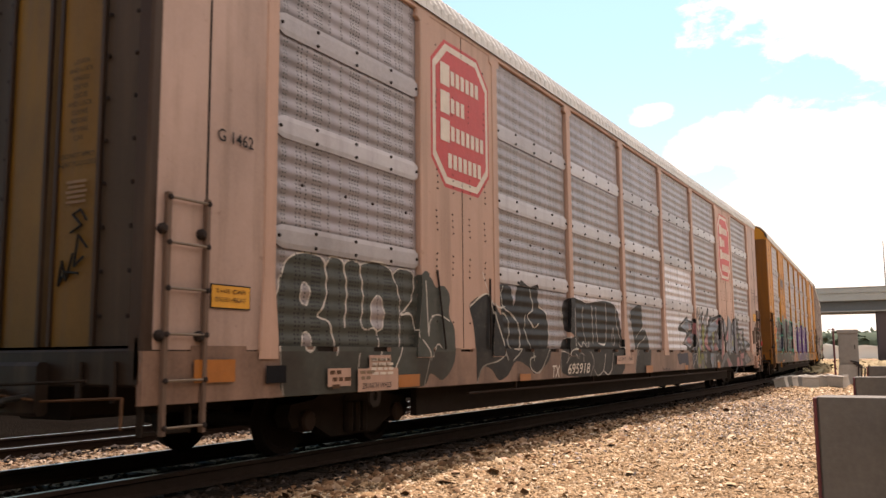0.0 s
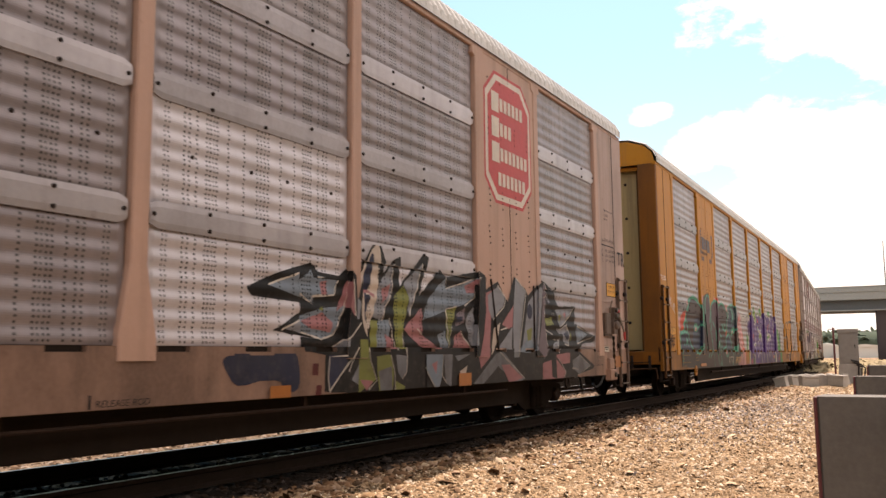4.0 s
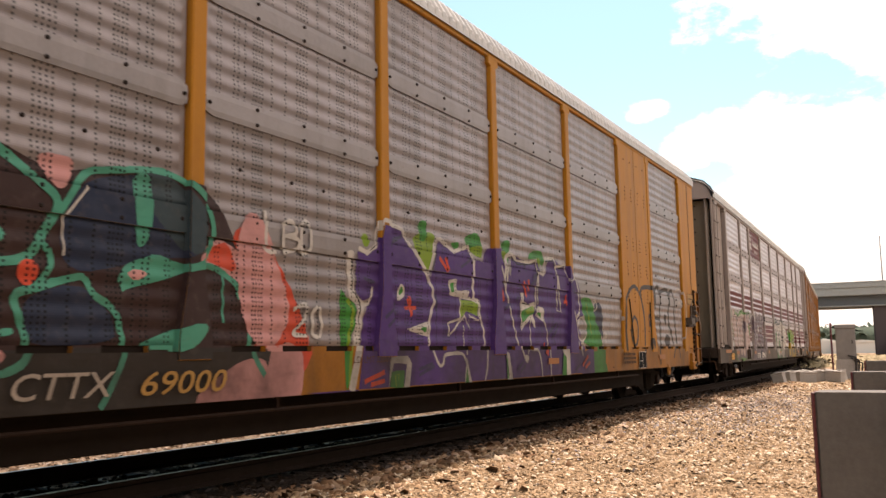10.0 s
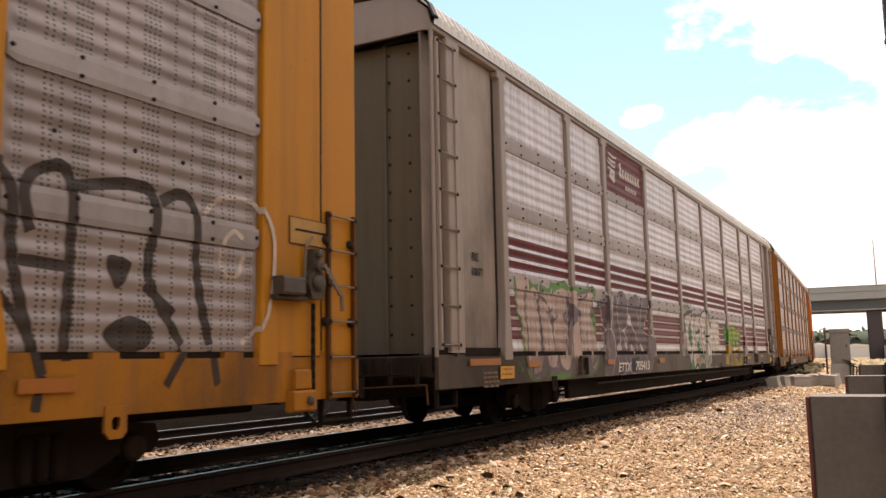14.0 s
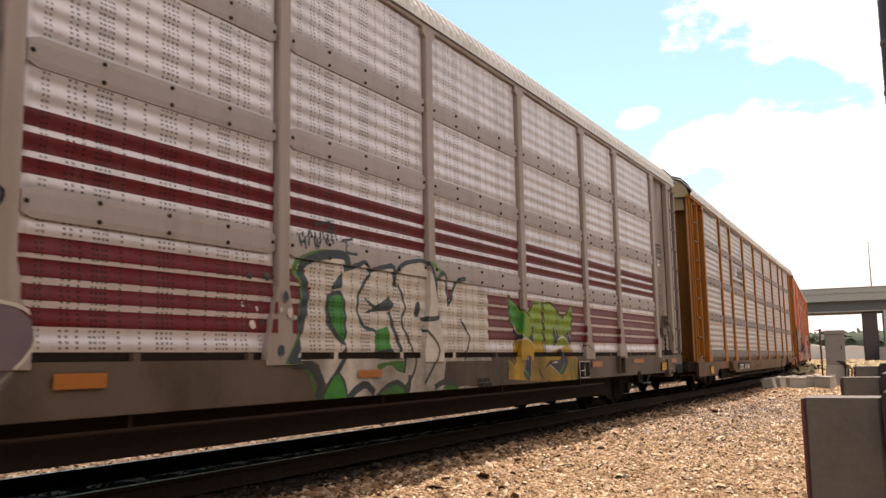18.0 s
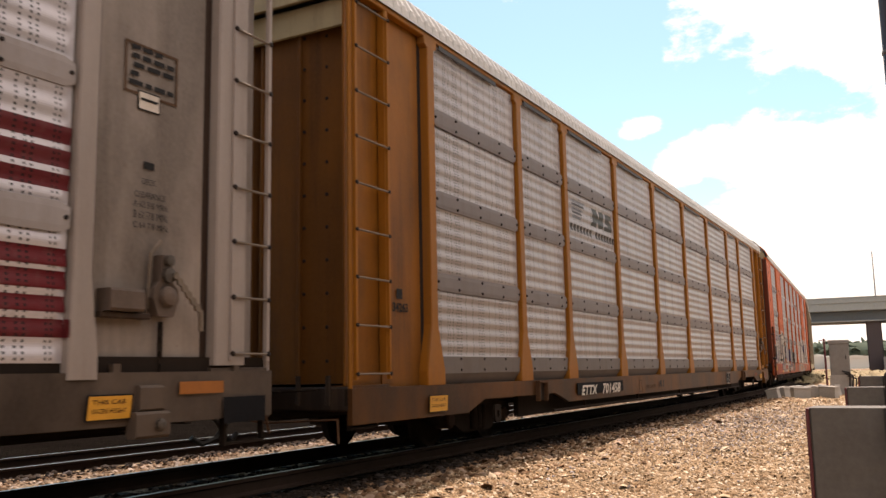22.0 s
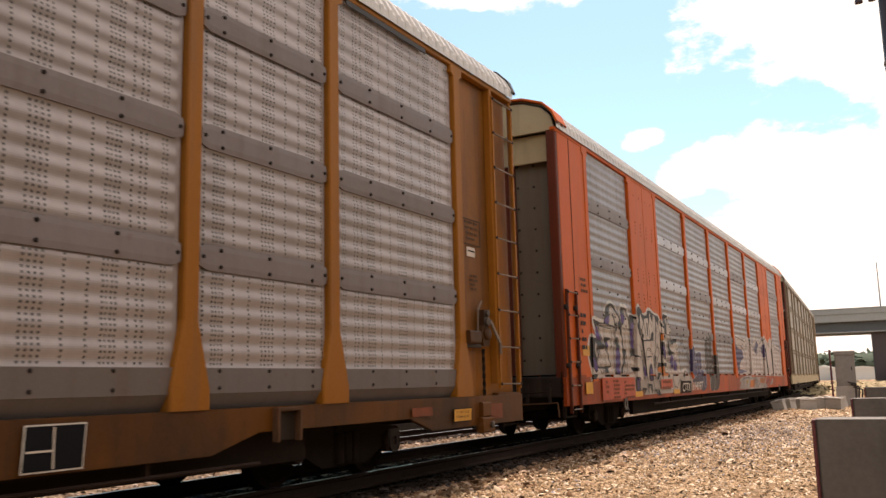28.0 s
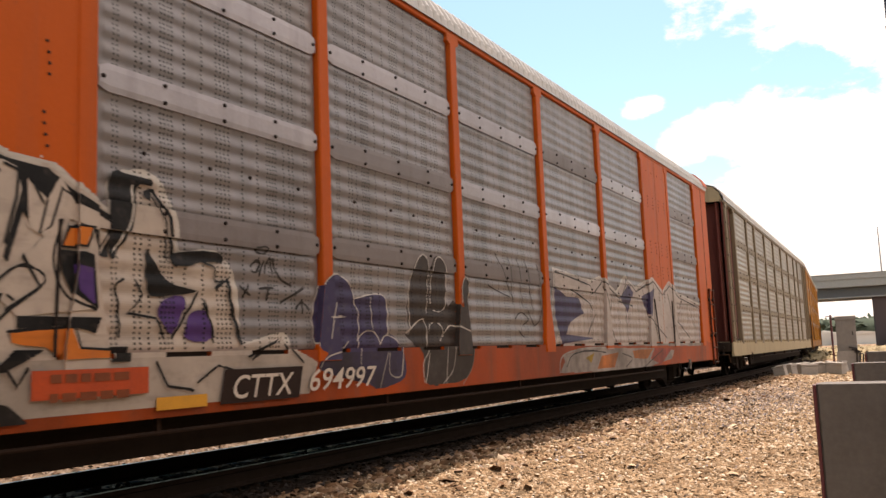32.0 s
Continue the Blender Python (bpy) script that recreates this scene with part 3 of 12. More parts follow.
def sheet_uv(me):
    """Sheet coordinates for the punched holes: metres from the middle of the bay, and height."""
    layer = me.uv_layers.new(name="sheet")
    co = np.empty(len(me.vertices) * 3, np.float32)
    me.vertices.foreach_get("co", co)
    vi = np.empty(len(me.loops), np.int32)
    me.loops.foreach_get("vertex_index", vi)
    first = np.empty(len(me.polygons), np.int32)
    me.polygons.foreach_get("loop_start", first)
    total = np.empty(len(me.polygons), np.int32)
    me.polygons.foreach_get("loop_total", total)
    p = co.reshape(-1, 3)[vi]
    mid = np.add.reduceat(p[:, 0], first) / total
    mids = np.array([(a + b) / 2 for a, b in zip(BAYS, BAYS[1:])])
    bay = np.clip(np.searchsorted(np.array(BAYS), mid) - 1, 0, len(mids) - 1)
    uv = np.stack([p[:, 0] - np.repeat(mids[bay], total), p[:, 2]], 1)
    layer.data.foreach_set("uv", uv.reshape(-1).astype(np.float32))
    return me


def sheet_mesh(x0, x1, z0, z1):
    """Corrugated sheet whose ridges are pressed flat towards its ends, with a folded edge."""
    me = Mesh()
    zs = z_steps(z0, z1)
    xs = [(x0, 0.0), (x0 + 0.02, 0.0), (x0 + 0.07, 1.0), (x1 - 0.07, 1.0), (x1 - 0.02, 0.0), (x1, 0.0)]
    w = len(xs)
    for z in zs:
        for x, k in xs:
            me.v.append((x, -(SHEET - RIDGE + (wave(z) - SHEET + RIDGE) * k), z))
    for j in range(len(zs) - 1):
        for i in range(w - 1):
            me.f.append((j * w + i, j * w + i + 1, (j + 1) * w + i + 1, (j + 1) * w + i))
    b = len(me.v)
    me.v += [(x, -SHEET + 0.03, z) for z in (z0, z1) for x in (x0, x1)]
    top = (len(zs) - 1) * w
    me.f += [(b, 0, top, b + 2), (w - 1, b + 1, b + 3, top + w - 1)]
    return me


def strip_mesh(x0, x1, z0, z1):
    """Slightly bowed joint strip with ends cut to a blunt point."""
    me = Mesh()
    c, e = 0.09, 0.078
    zm, h = (z0 + z1) / 2, (z1 - z0) / 2
    rings = []
    for x, k in ((x0, e / h), (x0 + c, 1.0), (x1 - c, 1.0), (x1, e / h)):
        rings.append([(x, -STRIP_OUT + d, zm + h * k * q) for q, d in ((-1.0, 0.024), (-1.0, 0.006), (-0.55, 0.0), (0.55, 0.0), (1.0, 0.006), (1.0, 0.024))])
    me.loft(rings)
    return me


def bolt_head(me, x, z, out, r=0.0185):
    me.lathe([(r, 0.004), (r, -0.012), (r * 0.55, -0.019)], (x, -out, z), "y", 6)


def bolts_mesh(x0, x1, z0, z1):
    """Three pairs of bolts and one at each end of a joint strip."""
    me = Mesh()
    xm, zm, far = (x0 + x1) / 2, (z0 + z1) / 2, min(0.69, (x1 - x0) / 2 - 0.25)
    for x in (xm - far, xm, xm + far):
        for dz in (-0.072, 0.072):
            bolt_head(me, x, zm + dz, STRIP_OUT)
    for x in (x0 + 0.04, x1 - 0.04):
        bolt_head(me, x, zm, STRIP_OUT)
    return me


def deck_bolts_mesh(x0, x1, z):
    """Bolts through the sheet along the upper deck."""
    me = Mesh()
    xm = (x0 + x1) / 2
    for d in (-0.88, -0.15, 0.36, 1.06):
        if x0 + 0.1 < xm + d < x1 - 0.1:
            bolt_head(me, xm + d, z, wave(z), 0.019)
    return me


def post_mesh(x, z0, z1, flare, width, lean=0.0):
    """Pressed steel post, flaring into a foot over the sill."""
    me = Mesh()
    w, y0, y1 = width / 2, -POST_OUT, -SHEET + 0.06
    rings = []
    for z, k, dy in ((z0 - 0.12, flare, -0.012), (z0 + 0.05, flare, -0.012), (z0 + 0.62, w, 0.0), (z1 - 0.16, w, 0), (z1 - 0.12, w * 1.9 if flare > w else w, 0), (z1, w * 1.9 if flare > w else w, 0)):
        c = x + math.copysign(lean, x) * (1 if z < z0 + 0.3 else 0)
        rings.append([(c - k, y1, z), (c - k, y0 + dy + 0.012, z), (c - k + 0.012, y0 + dy, z), (c + k - 0.012, y0 + dy, z), (c + k, y0 + dy + 0.012, z), (c + k, y1, z)])
    me.loft(rings)
    return me


def roof_mesh(half_len, top):
    """Ribbed roof with sloping shoulders."""
    me = Mesh()
    prof = [(1.57, top + 0.03), (1.57, top + 0.13), (1.48, top + 0.29), (1.31, top + 0.46), (0.95, top + 0.59), (0.0, top + 0.66)]
    prof = prof + [(-y, z) for y, z in reversed(prof[:-1])]
    rib = 0.19
    n = int(2 * half_len / rib)
    xs = []
    for i in range(n):
        x = -half_len + 2 * half_len * i / n
        xs += [(x, 0.0), (x + rib * 0.42, 0.0), (x + rib * 0.55, 0.028), (x + rib * 0.87, 0.028)]
    xs.append((half_len, 0.0))
    k = len(prof)
    for x, h in xs:
        for i, (y, z) in enumerate(prof):
            e = h if 1 <= i < k - 1 else 0
            me.v.append((x, y + math.copysign(e * 0.6, y) if abs(y) > 0.9 else y, z + e))
    for a in range(len(xs) - 1):
        for b in range(k - 1):
            me.f.append((a * k + b, a * k + b + 1, (a + 1) * k + b + 1, (a + 1) * k + b))
    return me


def end_ring(x, top, inset=0.0):
    prof = [(1.52, top), (1.45, top + 0.27), (1.28, top + 0.43), (0.93, top + 0.55), (0.0, top + 0.62)]
    return [(x, y, z) for y, z in prof] + [(x, -y, z) for y, z in reversed(prof[:-1])]


def hoop_mesh(x0, x1, top, thick):
    """A curved band over the end of the roof."""
    prof = [(1.585, top + 0.10), (1.50, top + 0.30), (1.33, top + 0.475), (0.96, top + 0.605), (0.0, top + 0.675)]
    prof = prof + [(-y, z) for y, z in reversed(prof[:-1])]
    me, k = Mesh(), len(prof)
    for x in (x0, x1):
        for out in (1.0, 0.0):
            me.v += [(x, y * (1 + 0.012 * out), z + thick * out) for y, z in prof]
    for b in range(k - 1):
        for q in ((0, 2), (2, 3), (3, 1), (1, 0)):
            me.f.append((q[0] * k + b, q[0] * k + b + 1, q[1] * k + b + 1, q[1] * k + b))
    return me


def ladder(parent, x0, x1, z0, z1, out, mat, rung=0.33):
    lad = part("ladder", Mesh().box(x0 - 0.022, x0 + 0.022, -out - 0.05, -out + 0.0, z0, z1, 0.006).box(x1 - 0.022, x1 + 0.022, -out - 0.05, -out + 0.0, z0, z1, 0.006), mat, parent, "steel side ladder with round rungs")
    n = max(2, round((z1 - z0) / rung))
    fix = Mesh()
    for i in range(n):
        z = z0 + 0.06 + (z1 - z0 - 0.10) * i / (n - 1)
        for x in (x0, x1):
            fix.lathe([(0.024, 0.012), (0.024, -0.008), (0.014, -0.014)], (x, -out - 0.052, z), "y", 8)
    if z1 < 3:
        for z in (z0 + 0.78, z1 - 0.30):
            for x in (x0 - 0.045, x1 - 0.05):
                fix.lathe([(0.045, 0.04), (0.045, -0.02), (0.025, -0.045)], (x, -out - 0.01, z), "y", 10)
    tagged(part("bolts", fix, BOLT, lad, "dark bolt heads and brackets"), kind="stuff")
    mesh = shared(("rung", round(x1 - x0, 3)), lambda: Mesh().rod((0, 0, 0), (x1 - x0, 0, 0), 0.012, 6))
    for i in range(n):
        part("rung", mesh, CHROME, lad, "", Matrix.Translation((x0, -out - 0.045, z0 + 0.06 + (z1 - z0 - 0.10) * i / (n - 1))))
    return lad


def wheelset_mesh():
    me = Mesh()
    for s in (-1, 1):
        prof = [(0.07, 0.0), (0.07, 0.05), (0.27, 0.055), (0.30, 0.09), (0.355, 0.092), (0.365, 0.0), (0.385, -0.02), (0.385, -0.035), (0.30, -0.04), (0.27, -0.01), (0.07, -0.03)]
        pr = [(r, s * (0.70 + o)) for r, o in prof]
        me.lathe(pr if s > 0 else pr, (0, 0, 0), "y", 28)
    me.rod((0, -0.95, 0), (0, 0.95, 0), 0.075, 12)
    # hub bolts make the turning seen
    for s in (-1, 1):
        for i in range(3):
            a = 2 * math.pi * i / 3
            me.rod((0.045 * math.cos(a), s * 0.95, 0.045 * math.sin(a)), (0.045 * math.cos(a), s * 0.975, 0.045 * math.sin(a)), 0.014, 6)
    return me


def side_frame_mesh(s):
    me = Mesh()
    y0, y1 = s * 0.90, s * 1.08
    lo, hi = min(y0, y1), max(y0, y1)
    pts = [(-1.15, 0.42), (-1.10, 0.54), (-0.72, 0.58), (-0.48, 0.70), (0.48, 0.70), (0.72, 0.58), (1.10, 0.54), (1.15, 0.42), (1.08, 0.30), (0.74, 0.32), (0.42, 0.17), (-0.42, 0.17), (-0.74, 0.32), (-1.08, 0.30)]
    me.loft([[(x, hi, z) for x, z in pts], [(x, lo, z) for x, z in pts]])
    for x in (-0.14, 0.0, 0.14):
        me.lathe([(0.05, 0.20), (0.06, 0.23), (0.06, 0.50), (0.05, 0.53)], (x, s * 1.10, 0), "z", 8)
    return me


WHEELSETS = []
BEARING = plain("oily_bearing_steel", (0.028, 0.015, 0.010), 0.8, 0.0, 0.5, spec=0.2)


def make_truck(car, x):
    tr = part("truck", shared("bolster", lambda: Mesh().box(-0.2, 0.2, -1.1, 1.1, 0.34, 0.60, 0.03).box(-0.9, 0.9, -0.12, 0.12, 0.40, 0.50, 0.02)), STEEL_DARK, car, "black greasy four-wheel truck", pose(x, 0, TRACK_Z))
    for s in (-1, 1):
        part("side_frame", shared(("side_frame", s), lambda s=s: side_frame_mesh(s)), STEEL_DARK, tr)
    for dx in (-0.86, 0.86):
        w = part("wheelset", shared("wheelset", wheelset_mesh), WHEEL, tr, "pair of steel wheels on an axle", pose(dx, 0, 0.365))
        WHEELSETS.append((w, dx))
        for s in (-1, 1):
            part("bearing_cap", shared("bearing_cap", lambda: Mesh().lathe([(0.09, -0.12), (0.115, -0.10), (0.115, 0.10), (0.08, 0.13)], (0, 0, 0), "y", 14)), BEARING, tr, "", pose(dx, s * 1.02, 0.365))


def coupler_mesh(s):
    me = Mesh().box(0 if s > 0 else -0.62, 0.62 if s > 0 else 0, -0.07, 0.07, 0.42, 0.58, 0.02)
    me.loft([[(s * 0.58, y * 1.0, z) for y, z in ((-0.14, 0.36), (0.14, 0.36), (0.14, 0.64), (-0.14, 0.64))][::s], [(s * 0.80, y * 0.9, z) for y, z in ((-0.16, 0.38), (0.10, 0.38), (0.10, 0.62), (-0.16, 0.62))][::s]])
    me.rod((s * 0.35, -0.3, 0.62), (s * 0.35, -1.35, 0.66), 0.014, 6)
    return me


CARS = []


def make_car(number, label, spec, centre):
    """One autorack. spec: its paint, rows, ends and ladders."""
    car = thing("autorack_car", label, "railway car", group="autorack train")
    CARS.append((car, centre))
    base, top, half = spec["base"], spec["top"], spec["half"]
    sill_lo, sill_hi = spec["sill"]
    frame_m, sheet_m, strip_m, door_m, end_m = spec["frame"], spec["sheet"], spec["strip"], spec["door"], spec["end"]
    rows, strips = rows_of(spec)
    turned = pose(0, 0, 0, 0, 0, 180)
    vkey = spec["key"]
    gap = 0.107
    for side in (0, 1):
        m = None if side == 0 else turned
        for k in range(9):
            x0, x1 = BAYS[k] + gap, BAYS[k + 1] - gap
            if k in spec["solid"]:
                d = part("side_door", shared(("side_door", vkey, k), lambda: Mesh().box(x0 - 0.07, x1 + 0.07, -DOOR_OUT, -DOOR_OUT + 0.03, base - 0.02, top, 0.004)), door_m, car, "plain painted steel side panel", m)
                if side == 0:
                    seam = Mesh()
                    xm = (x0 + x1) / 2
                    seam.box(xm - 0.006, xm + 0.006, -DOOR_OUT - 0.004, -DOOR_OUT + 0.002, base, top)
                    part("seam", shared(("seam", vkey, k), lambda: seam), spec.get("seam", door_m), d)
                    for xa, xb in ((x0 + 0.20, x0 + 0.38), (x1 - 0.12, x1 - 0.16)):
                        part("latch_bar", Mesh().rod((xb, -DOOR_OUT - 0.03, base - 0.02), (xa, -DOOR_OUT - 0.015, base + 0.95), 0.013, 6), BOLT, d, "thin dark latch bar")
                    bm = Mesh()
                    for zz in (base + 0.32, *(z + dz for z in (1.97, 2.51, 3.035, 4.065) for dz in (-0.12, -0.04, 0.04, 0.12)), top - 0.35):
                        grouped = abs(zz - 1.97) > 0.2 or vkey != "bns"
                        for xx in (x0 + 0.22, xm - 0.26, xm + 0.20, x1 - 0.24) if grouped else (xm - 0.26, xm + 0.2):
                            bm.lathe([(0.0135, 0.0), (0.010, 0.010)], (xx + 0.02 * math.sin(9 * zz), -DOOR_OUT - 0.010, float(zz)), "y", 6)
                    tagged(part("bolts", shared(("bolts", vkey, k), lambda: bm), BOLT, d), kind="stuff")
                continue
            for r, (z0, z1) in enumerate(rows):
                sm = sheet_m(k, r) if callable(sheet_m) else sheet_m
                sh = part("side_sheet", sheet_data(("side_sheet", vkey, k, r), lambda: sheet_mesh(x0, x1, z0, z1)), sm, car, "", m)
                if r == 1 and side == 0 and spec["solid"]:
                    tagged(part("bolts", shared(("deck_bolts", vkey, k), lambda: deck_bolts_mesh(x0, x1, 2.51)), BOLT, sh), kind="stuff")
            for r, (z0, z1) in enumerate(strips):
                st = strip_m(k, r) if callable(strip_m) else strip_m
                sp = part("joint_strip", shared(("joint_strip", vkey, k, r), lambda: strip_mesh(x0, x1, z0, z1)), st, car, "", m)
                if side == 0:
                    tagged(part("bolts", shared(("strip_bolts", vkey, k, r), lambda: bolts_mesh(x0, x1, z0, z1)), BOLT, sp), kind="stuff")
            if spec.get("skirt") and side == 0:
                part("vent_slot", shared(("vent_slot", vkey, k), lambda: Mesh().box(x0 + 0.12, x0 + (x1 - x0) * 0.72, -1.552, -1.54, top - 0.10, top - 0.035, 0.003)), BLACK, car, "dark ventilation slot under the eaves", m)
            if spec.get("skirt"):
                sk = part("skirt_strip", shared(("skirt_strip", vkey, k), lambda: Mesh().box(x0, x1, -STRIP_OUT - 0.006, -STRIP_OUT + 0.02, base - 0.05, base + 0.17, 0.004).loft([[(x0, -STRIP_OUT, base - 0.05), (x0, -STRIP_OUT + 0.1, base - 0.21), (x0, -STRIP_OUT + 0.12, base - 0.05)], [(x1, -STRIP_OUT, base - 0.05), (x1, -STRIP_OUT + 0.1, base - 0.21), (x1, -STRIP_OUT + 0.12, base - 0.05)]])), spec["skirt"], car, "", m)
                if side == 0:
                    tagged(part("bolts", shared(("skirt_bolts", vkey, k), lambda: bolts_mesh(x0, x1, base - 0.02, base + 0.16)), BOLT, sk), kind="stuff")
        for k, x in enumerate(BAYS):
            fl = spec["flare"](k)
            part("post", shared(("post", vkey, k), lambda: post_mesh(x, base - (0.06 if spec.get("dip") else 0.0), top, fl, spec["post"], spec["lean"])), frame_m, car, "", m)
            # dark plate added behind each post to give the gap its shade
            part("post_web", shared(("post_web", vkey, k), lambda: Mesh().box(x - 0.19, x + 0.19, -SHEET + 0.075, -SHEET + 0.085, base - 0.05, top)), SOOT_SHADE, car, "", m)
        # sill with slots under the sheets
        sm = Mesh()
        dip = spec.get("dip", 0)
        prof = [(-half, sill_lo), (half, sill_lo), (half, sill_hi), (-half, sill_hi)]
        if dip:
            prof = [(-half, sill_lo), (-9.0 - 2.2, sill_lo), (-9.0 - 1.7, sill_lo + dip), (-8.1, sill_lo + dip), (-7.5, sill_lo), (7.5, sill_lo), (8.1, sill_lo + dip), (10.7, sill_lo + dip), (11.2, sill_lo), (half, sill_lo), (half, sill_hi), (-half, sill_hi)]
        sm.loft([[(x, -SILL_OUT + 0.06, z) for x, z in prof], [(x, -SILL_OUT, z) for x, z in prof]])
        pitch, tw = spec["teeth"]
        for x in ([] if dip else np.arange(-half + 0.5, half - 0.4, pitch)):
            sm.box(float(x), float(x) + tw, -SILL_OUT + 0.002, -SILL_OUT + 0.05, sill_hi, base - 0.005)
        part("side_sill", shared(("side_sill", vkey), lambda: sm), spec["sillmat"], car, "", m)
        part("sill_rail", shared(("sill_rail", vkey), lambda: Mesh().box(-half, half, -SILL_OUT + 0.06, -SILL_OUT + 0.10, sill_lo + 0.2, sill_hi - 0.01 if dip else base + 0.05)), STEEL_DARK, car, "", m)
        part("top_rail", shared(("top_rail", vkey), lambda: Mesh().box(-half, half, -1.545, -1.44, top - 0.03, top + 0.05, 0.01)), frame_m, car, "", m)
        # closed ends of the side
        for s in (-1, 1):
            a, b = sorted((s * 12.05, s * (half - (0.10 if spec["end_in"] == 0 and s < 0 else 0.02 - spec.get("over", 0.0)))))
            ins = spec["end_in"]
            if ins > 0:
                a, b = sorted((s * 12.05, s * (half - 0.75)))
                part("ladder_recess", shared(("ladder_recess", vkey, s), lambda: Mesh().box(*sorted((s * (half - 0.80), s * (half - 0.05))), -spec["recess"], -spec["recess"] + 0.03, sill_hi - 0.05, top, 0.004)), spec["endpanel"], car, "recessed panel behind the ladder", m)
                part("ladder_shelf", shared(("ladder_shelf", vkey, s), lambda: Mesh().box(*sorted((s * (half - 0.76), s * (half - 0.04))), -1.52, -1.15, sill_hi - 0.02, sill_hi + 0.03, 0.006)), spec["sillmat"], car, "", m)
            pm = Mesh().box(a + 0.06 * (s > 0), b - 0.06 * (s < 0), -DOOR_OUT + ins, -DOOR_OUT + ins + 0.03, (base - 0.04) if ins == 0 else sill_hi - 0.15, top, 0.004)
            part("end_panel", shared(("end_panel", vkey, s), lambda: pm), spec.get("endpanel", frame_m), car, "flat painted end panel of the side", m)
            if ins > 0:
                # no real gap here: a dark strip stands in for its shade
                gx0, gx1 = sorted((s * 12.15, s * 12.22))
                part("door_gap", shared(("door_gap", vkey, s), lambda: Mesh().box(gx0, gx1, -DOOR_OUT + ins - 0.003, -DOOR_OUT + ins + 0.01, base, top)), BOLT, car, "dark strip drawn for the shaded gap beside the end post", m)
                c0, c1 = spec["channel"]
                if spec["recess"] < 1.4:
                    hx0, hx1 = sorted((s * (half - c0 - 0.075), s * (half - c0 - 0.005)))
                    part("door_gap", shared(("channel_gap", vkey, s), lambda: Mesh().box(hx0, hx1, -DOOR_OUT + ins - 0.003, -DOOR_OUT + ins + 0.01, base, top)), SOOT_SHADE, car, "dark strip drawn for the shaded gap beside the ladder channel", m)
                fx0, fx1 = sorted((s * (half - c0), s * (half - c1)))
                part("channel_post", shared(("channel_post", vkey, s), lambda: Mesh().box(fx0, fx1, -DOOR_OUT - 0.01, -DOOR_OUT + ins + 0.01, base - 0.02, top, 0.015)), frame_m, car, "", m)
            if ins == 0:
                xs_ = spec["seam_x"] if s > 0 and "seam_x" in spec else s * (12.05 + (half - 12.05) * 0.56)
                part("seam", shared(("end_seam", vkey, s), lambda: Mesh().box(xs_ - 0.011, xs_ + 0.011, -DOOR_OUT - 0.005, -DOOR_OUT + 0.01, base, top)), BOLT, car, "", m)
    # roof and ends
    part("roof", shared(("roof", half, top), lambda: roof_mesh(half, top)), spec["roof"], car, "ribbed roof with sloping shoulders")
    for s in (-1, 1):
        xe = s * (half - 0.03)
        gm = Mesh()
        ring = end_ring(xe, top)
        gm.loft([ring, [(x - s * 0.05, y, z) for x, y, z in ring]][::s])
        if spec.get("hoop"):
            hm_, wide, out = spec["hoop"]
            part("end_hoop", shared(("end_hoop", vkey, s), lambda: hoop_mesh(*sorted((s * (half - wide), s * (half + out))), top, 0.03)), hm_, car, "curved band over the roof end")
        part("roof_gable", shared(("roof_gable", vkey, s), lambda: gm), spec["cap"], car)
        for h in (-1, 1):
            # three folding leaves, from the corner inwards
            pts = spec["folds"]
            ring0 = [(s * (half - 0.36) - s * o, h * y) for y, o in pts]
            zz0, zz1 = sill_hi + 0.05, top - 0.02
            d = None
            for leaf in (1, 0, 2):
                (xa, ya), (xb, yb) = ring0[leaf], ring0[leaf + 1]
                f0 = [(xa, ya, zz0), (xb, yb, zz0), (xb - s * 0.04, yb, zz0), (xa - s * 0.04, ya, zz0)]
                dm = Mesh().loft([f0, [(x, y, zz1) for x, y, _ in f0]][::(-s * h)])
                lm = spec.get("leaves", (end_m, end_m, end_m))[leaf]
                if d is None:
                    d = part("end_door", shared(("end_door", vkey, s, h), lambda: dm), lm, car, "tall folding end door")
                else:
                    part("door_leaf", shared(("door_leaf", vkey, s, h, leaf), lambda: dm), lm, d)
            rb = Mesh()
            for y in spec["stiff"]:
                xo = s * (half - 0.255)
                rb.box(xo - 0.02, xo + 0.02, h * y - 0.022, h * y + 0.022, zz0, zz1, 0.006)
            part("stiffener", shared(("stiffener", vkey, s, h), lambda: rb), spec.get("corner", end_m), d)
            pb = Mesh()
            for z in np.arange(zz0 + 0.25, zz1, 0.38):
                for y, x in ((0.98, half - 0.335), (0.70, half - 0.275)) if spec["stiff"][0] < 0.1 else ((0.40, half - 0.325),):
                    pb.lathe([(0.02, 0.0), (0.024, s * 0.012), (0.014, s * 0.02)], (s * x, h * y, float(z)), "x", 6)
            if spec["stiff"][0] > 0.1:
                for z in np.arange(zz0 + 0.62, zz1, 0.80):
                    pb.lathe([(0.032, 0.0), (0.034, s * 0.02), (0.020, s * 0.034)], (s * (half - 0.345), h * 0.74, float(z)), "x", 8)
            tagged(part("bolts", shared(("leaf_bolts", vkey, s, h), lambda: pb), BOLT, d), kind="stuff")
            if spec.get("fascia") and h < 0:
                fm, fz = spec["fascia"]
                part("fascia", shared(("fascia", vkey, s), lambda: Mesh().box(*sorted((s * (half - 0.22), s * (half - 0.17))), -1.34, 1.34, fz, top - 0.01, 0.008)), fm, car, "painted upper end panel")
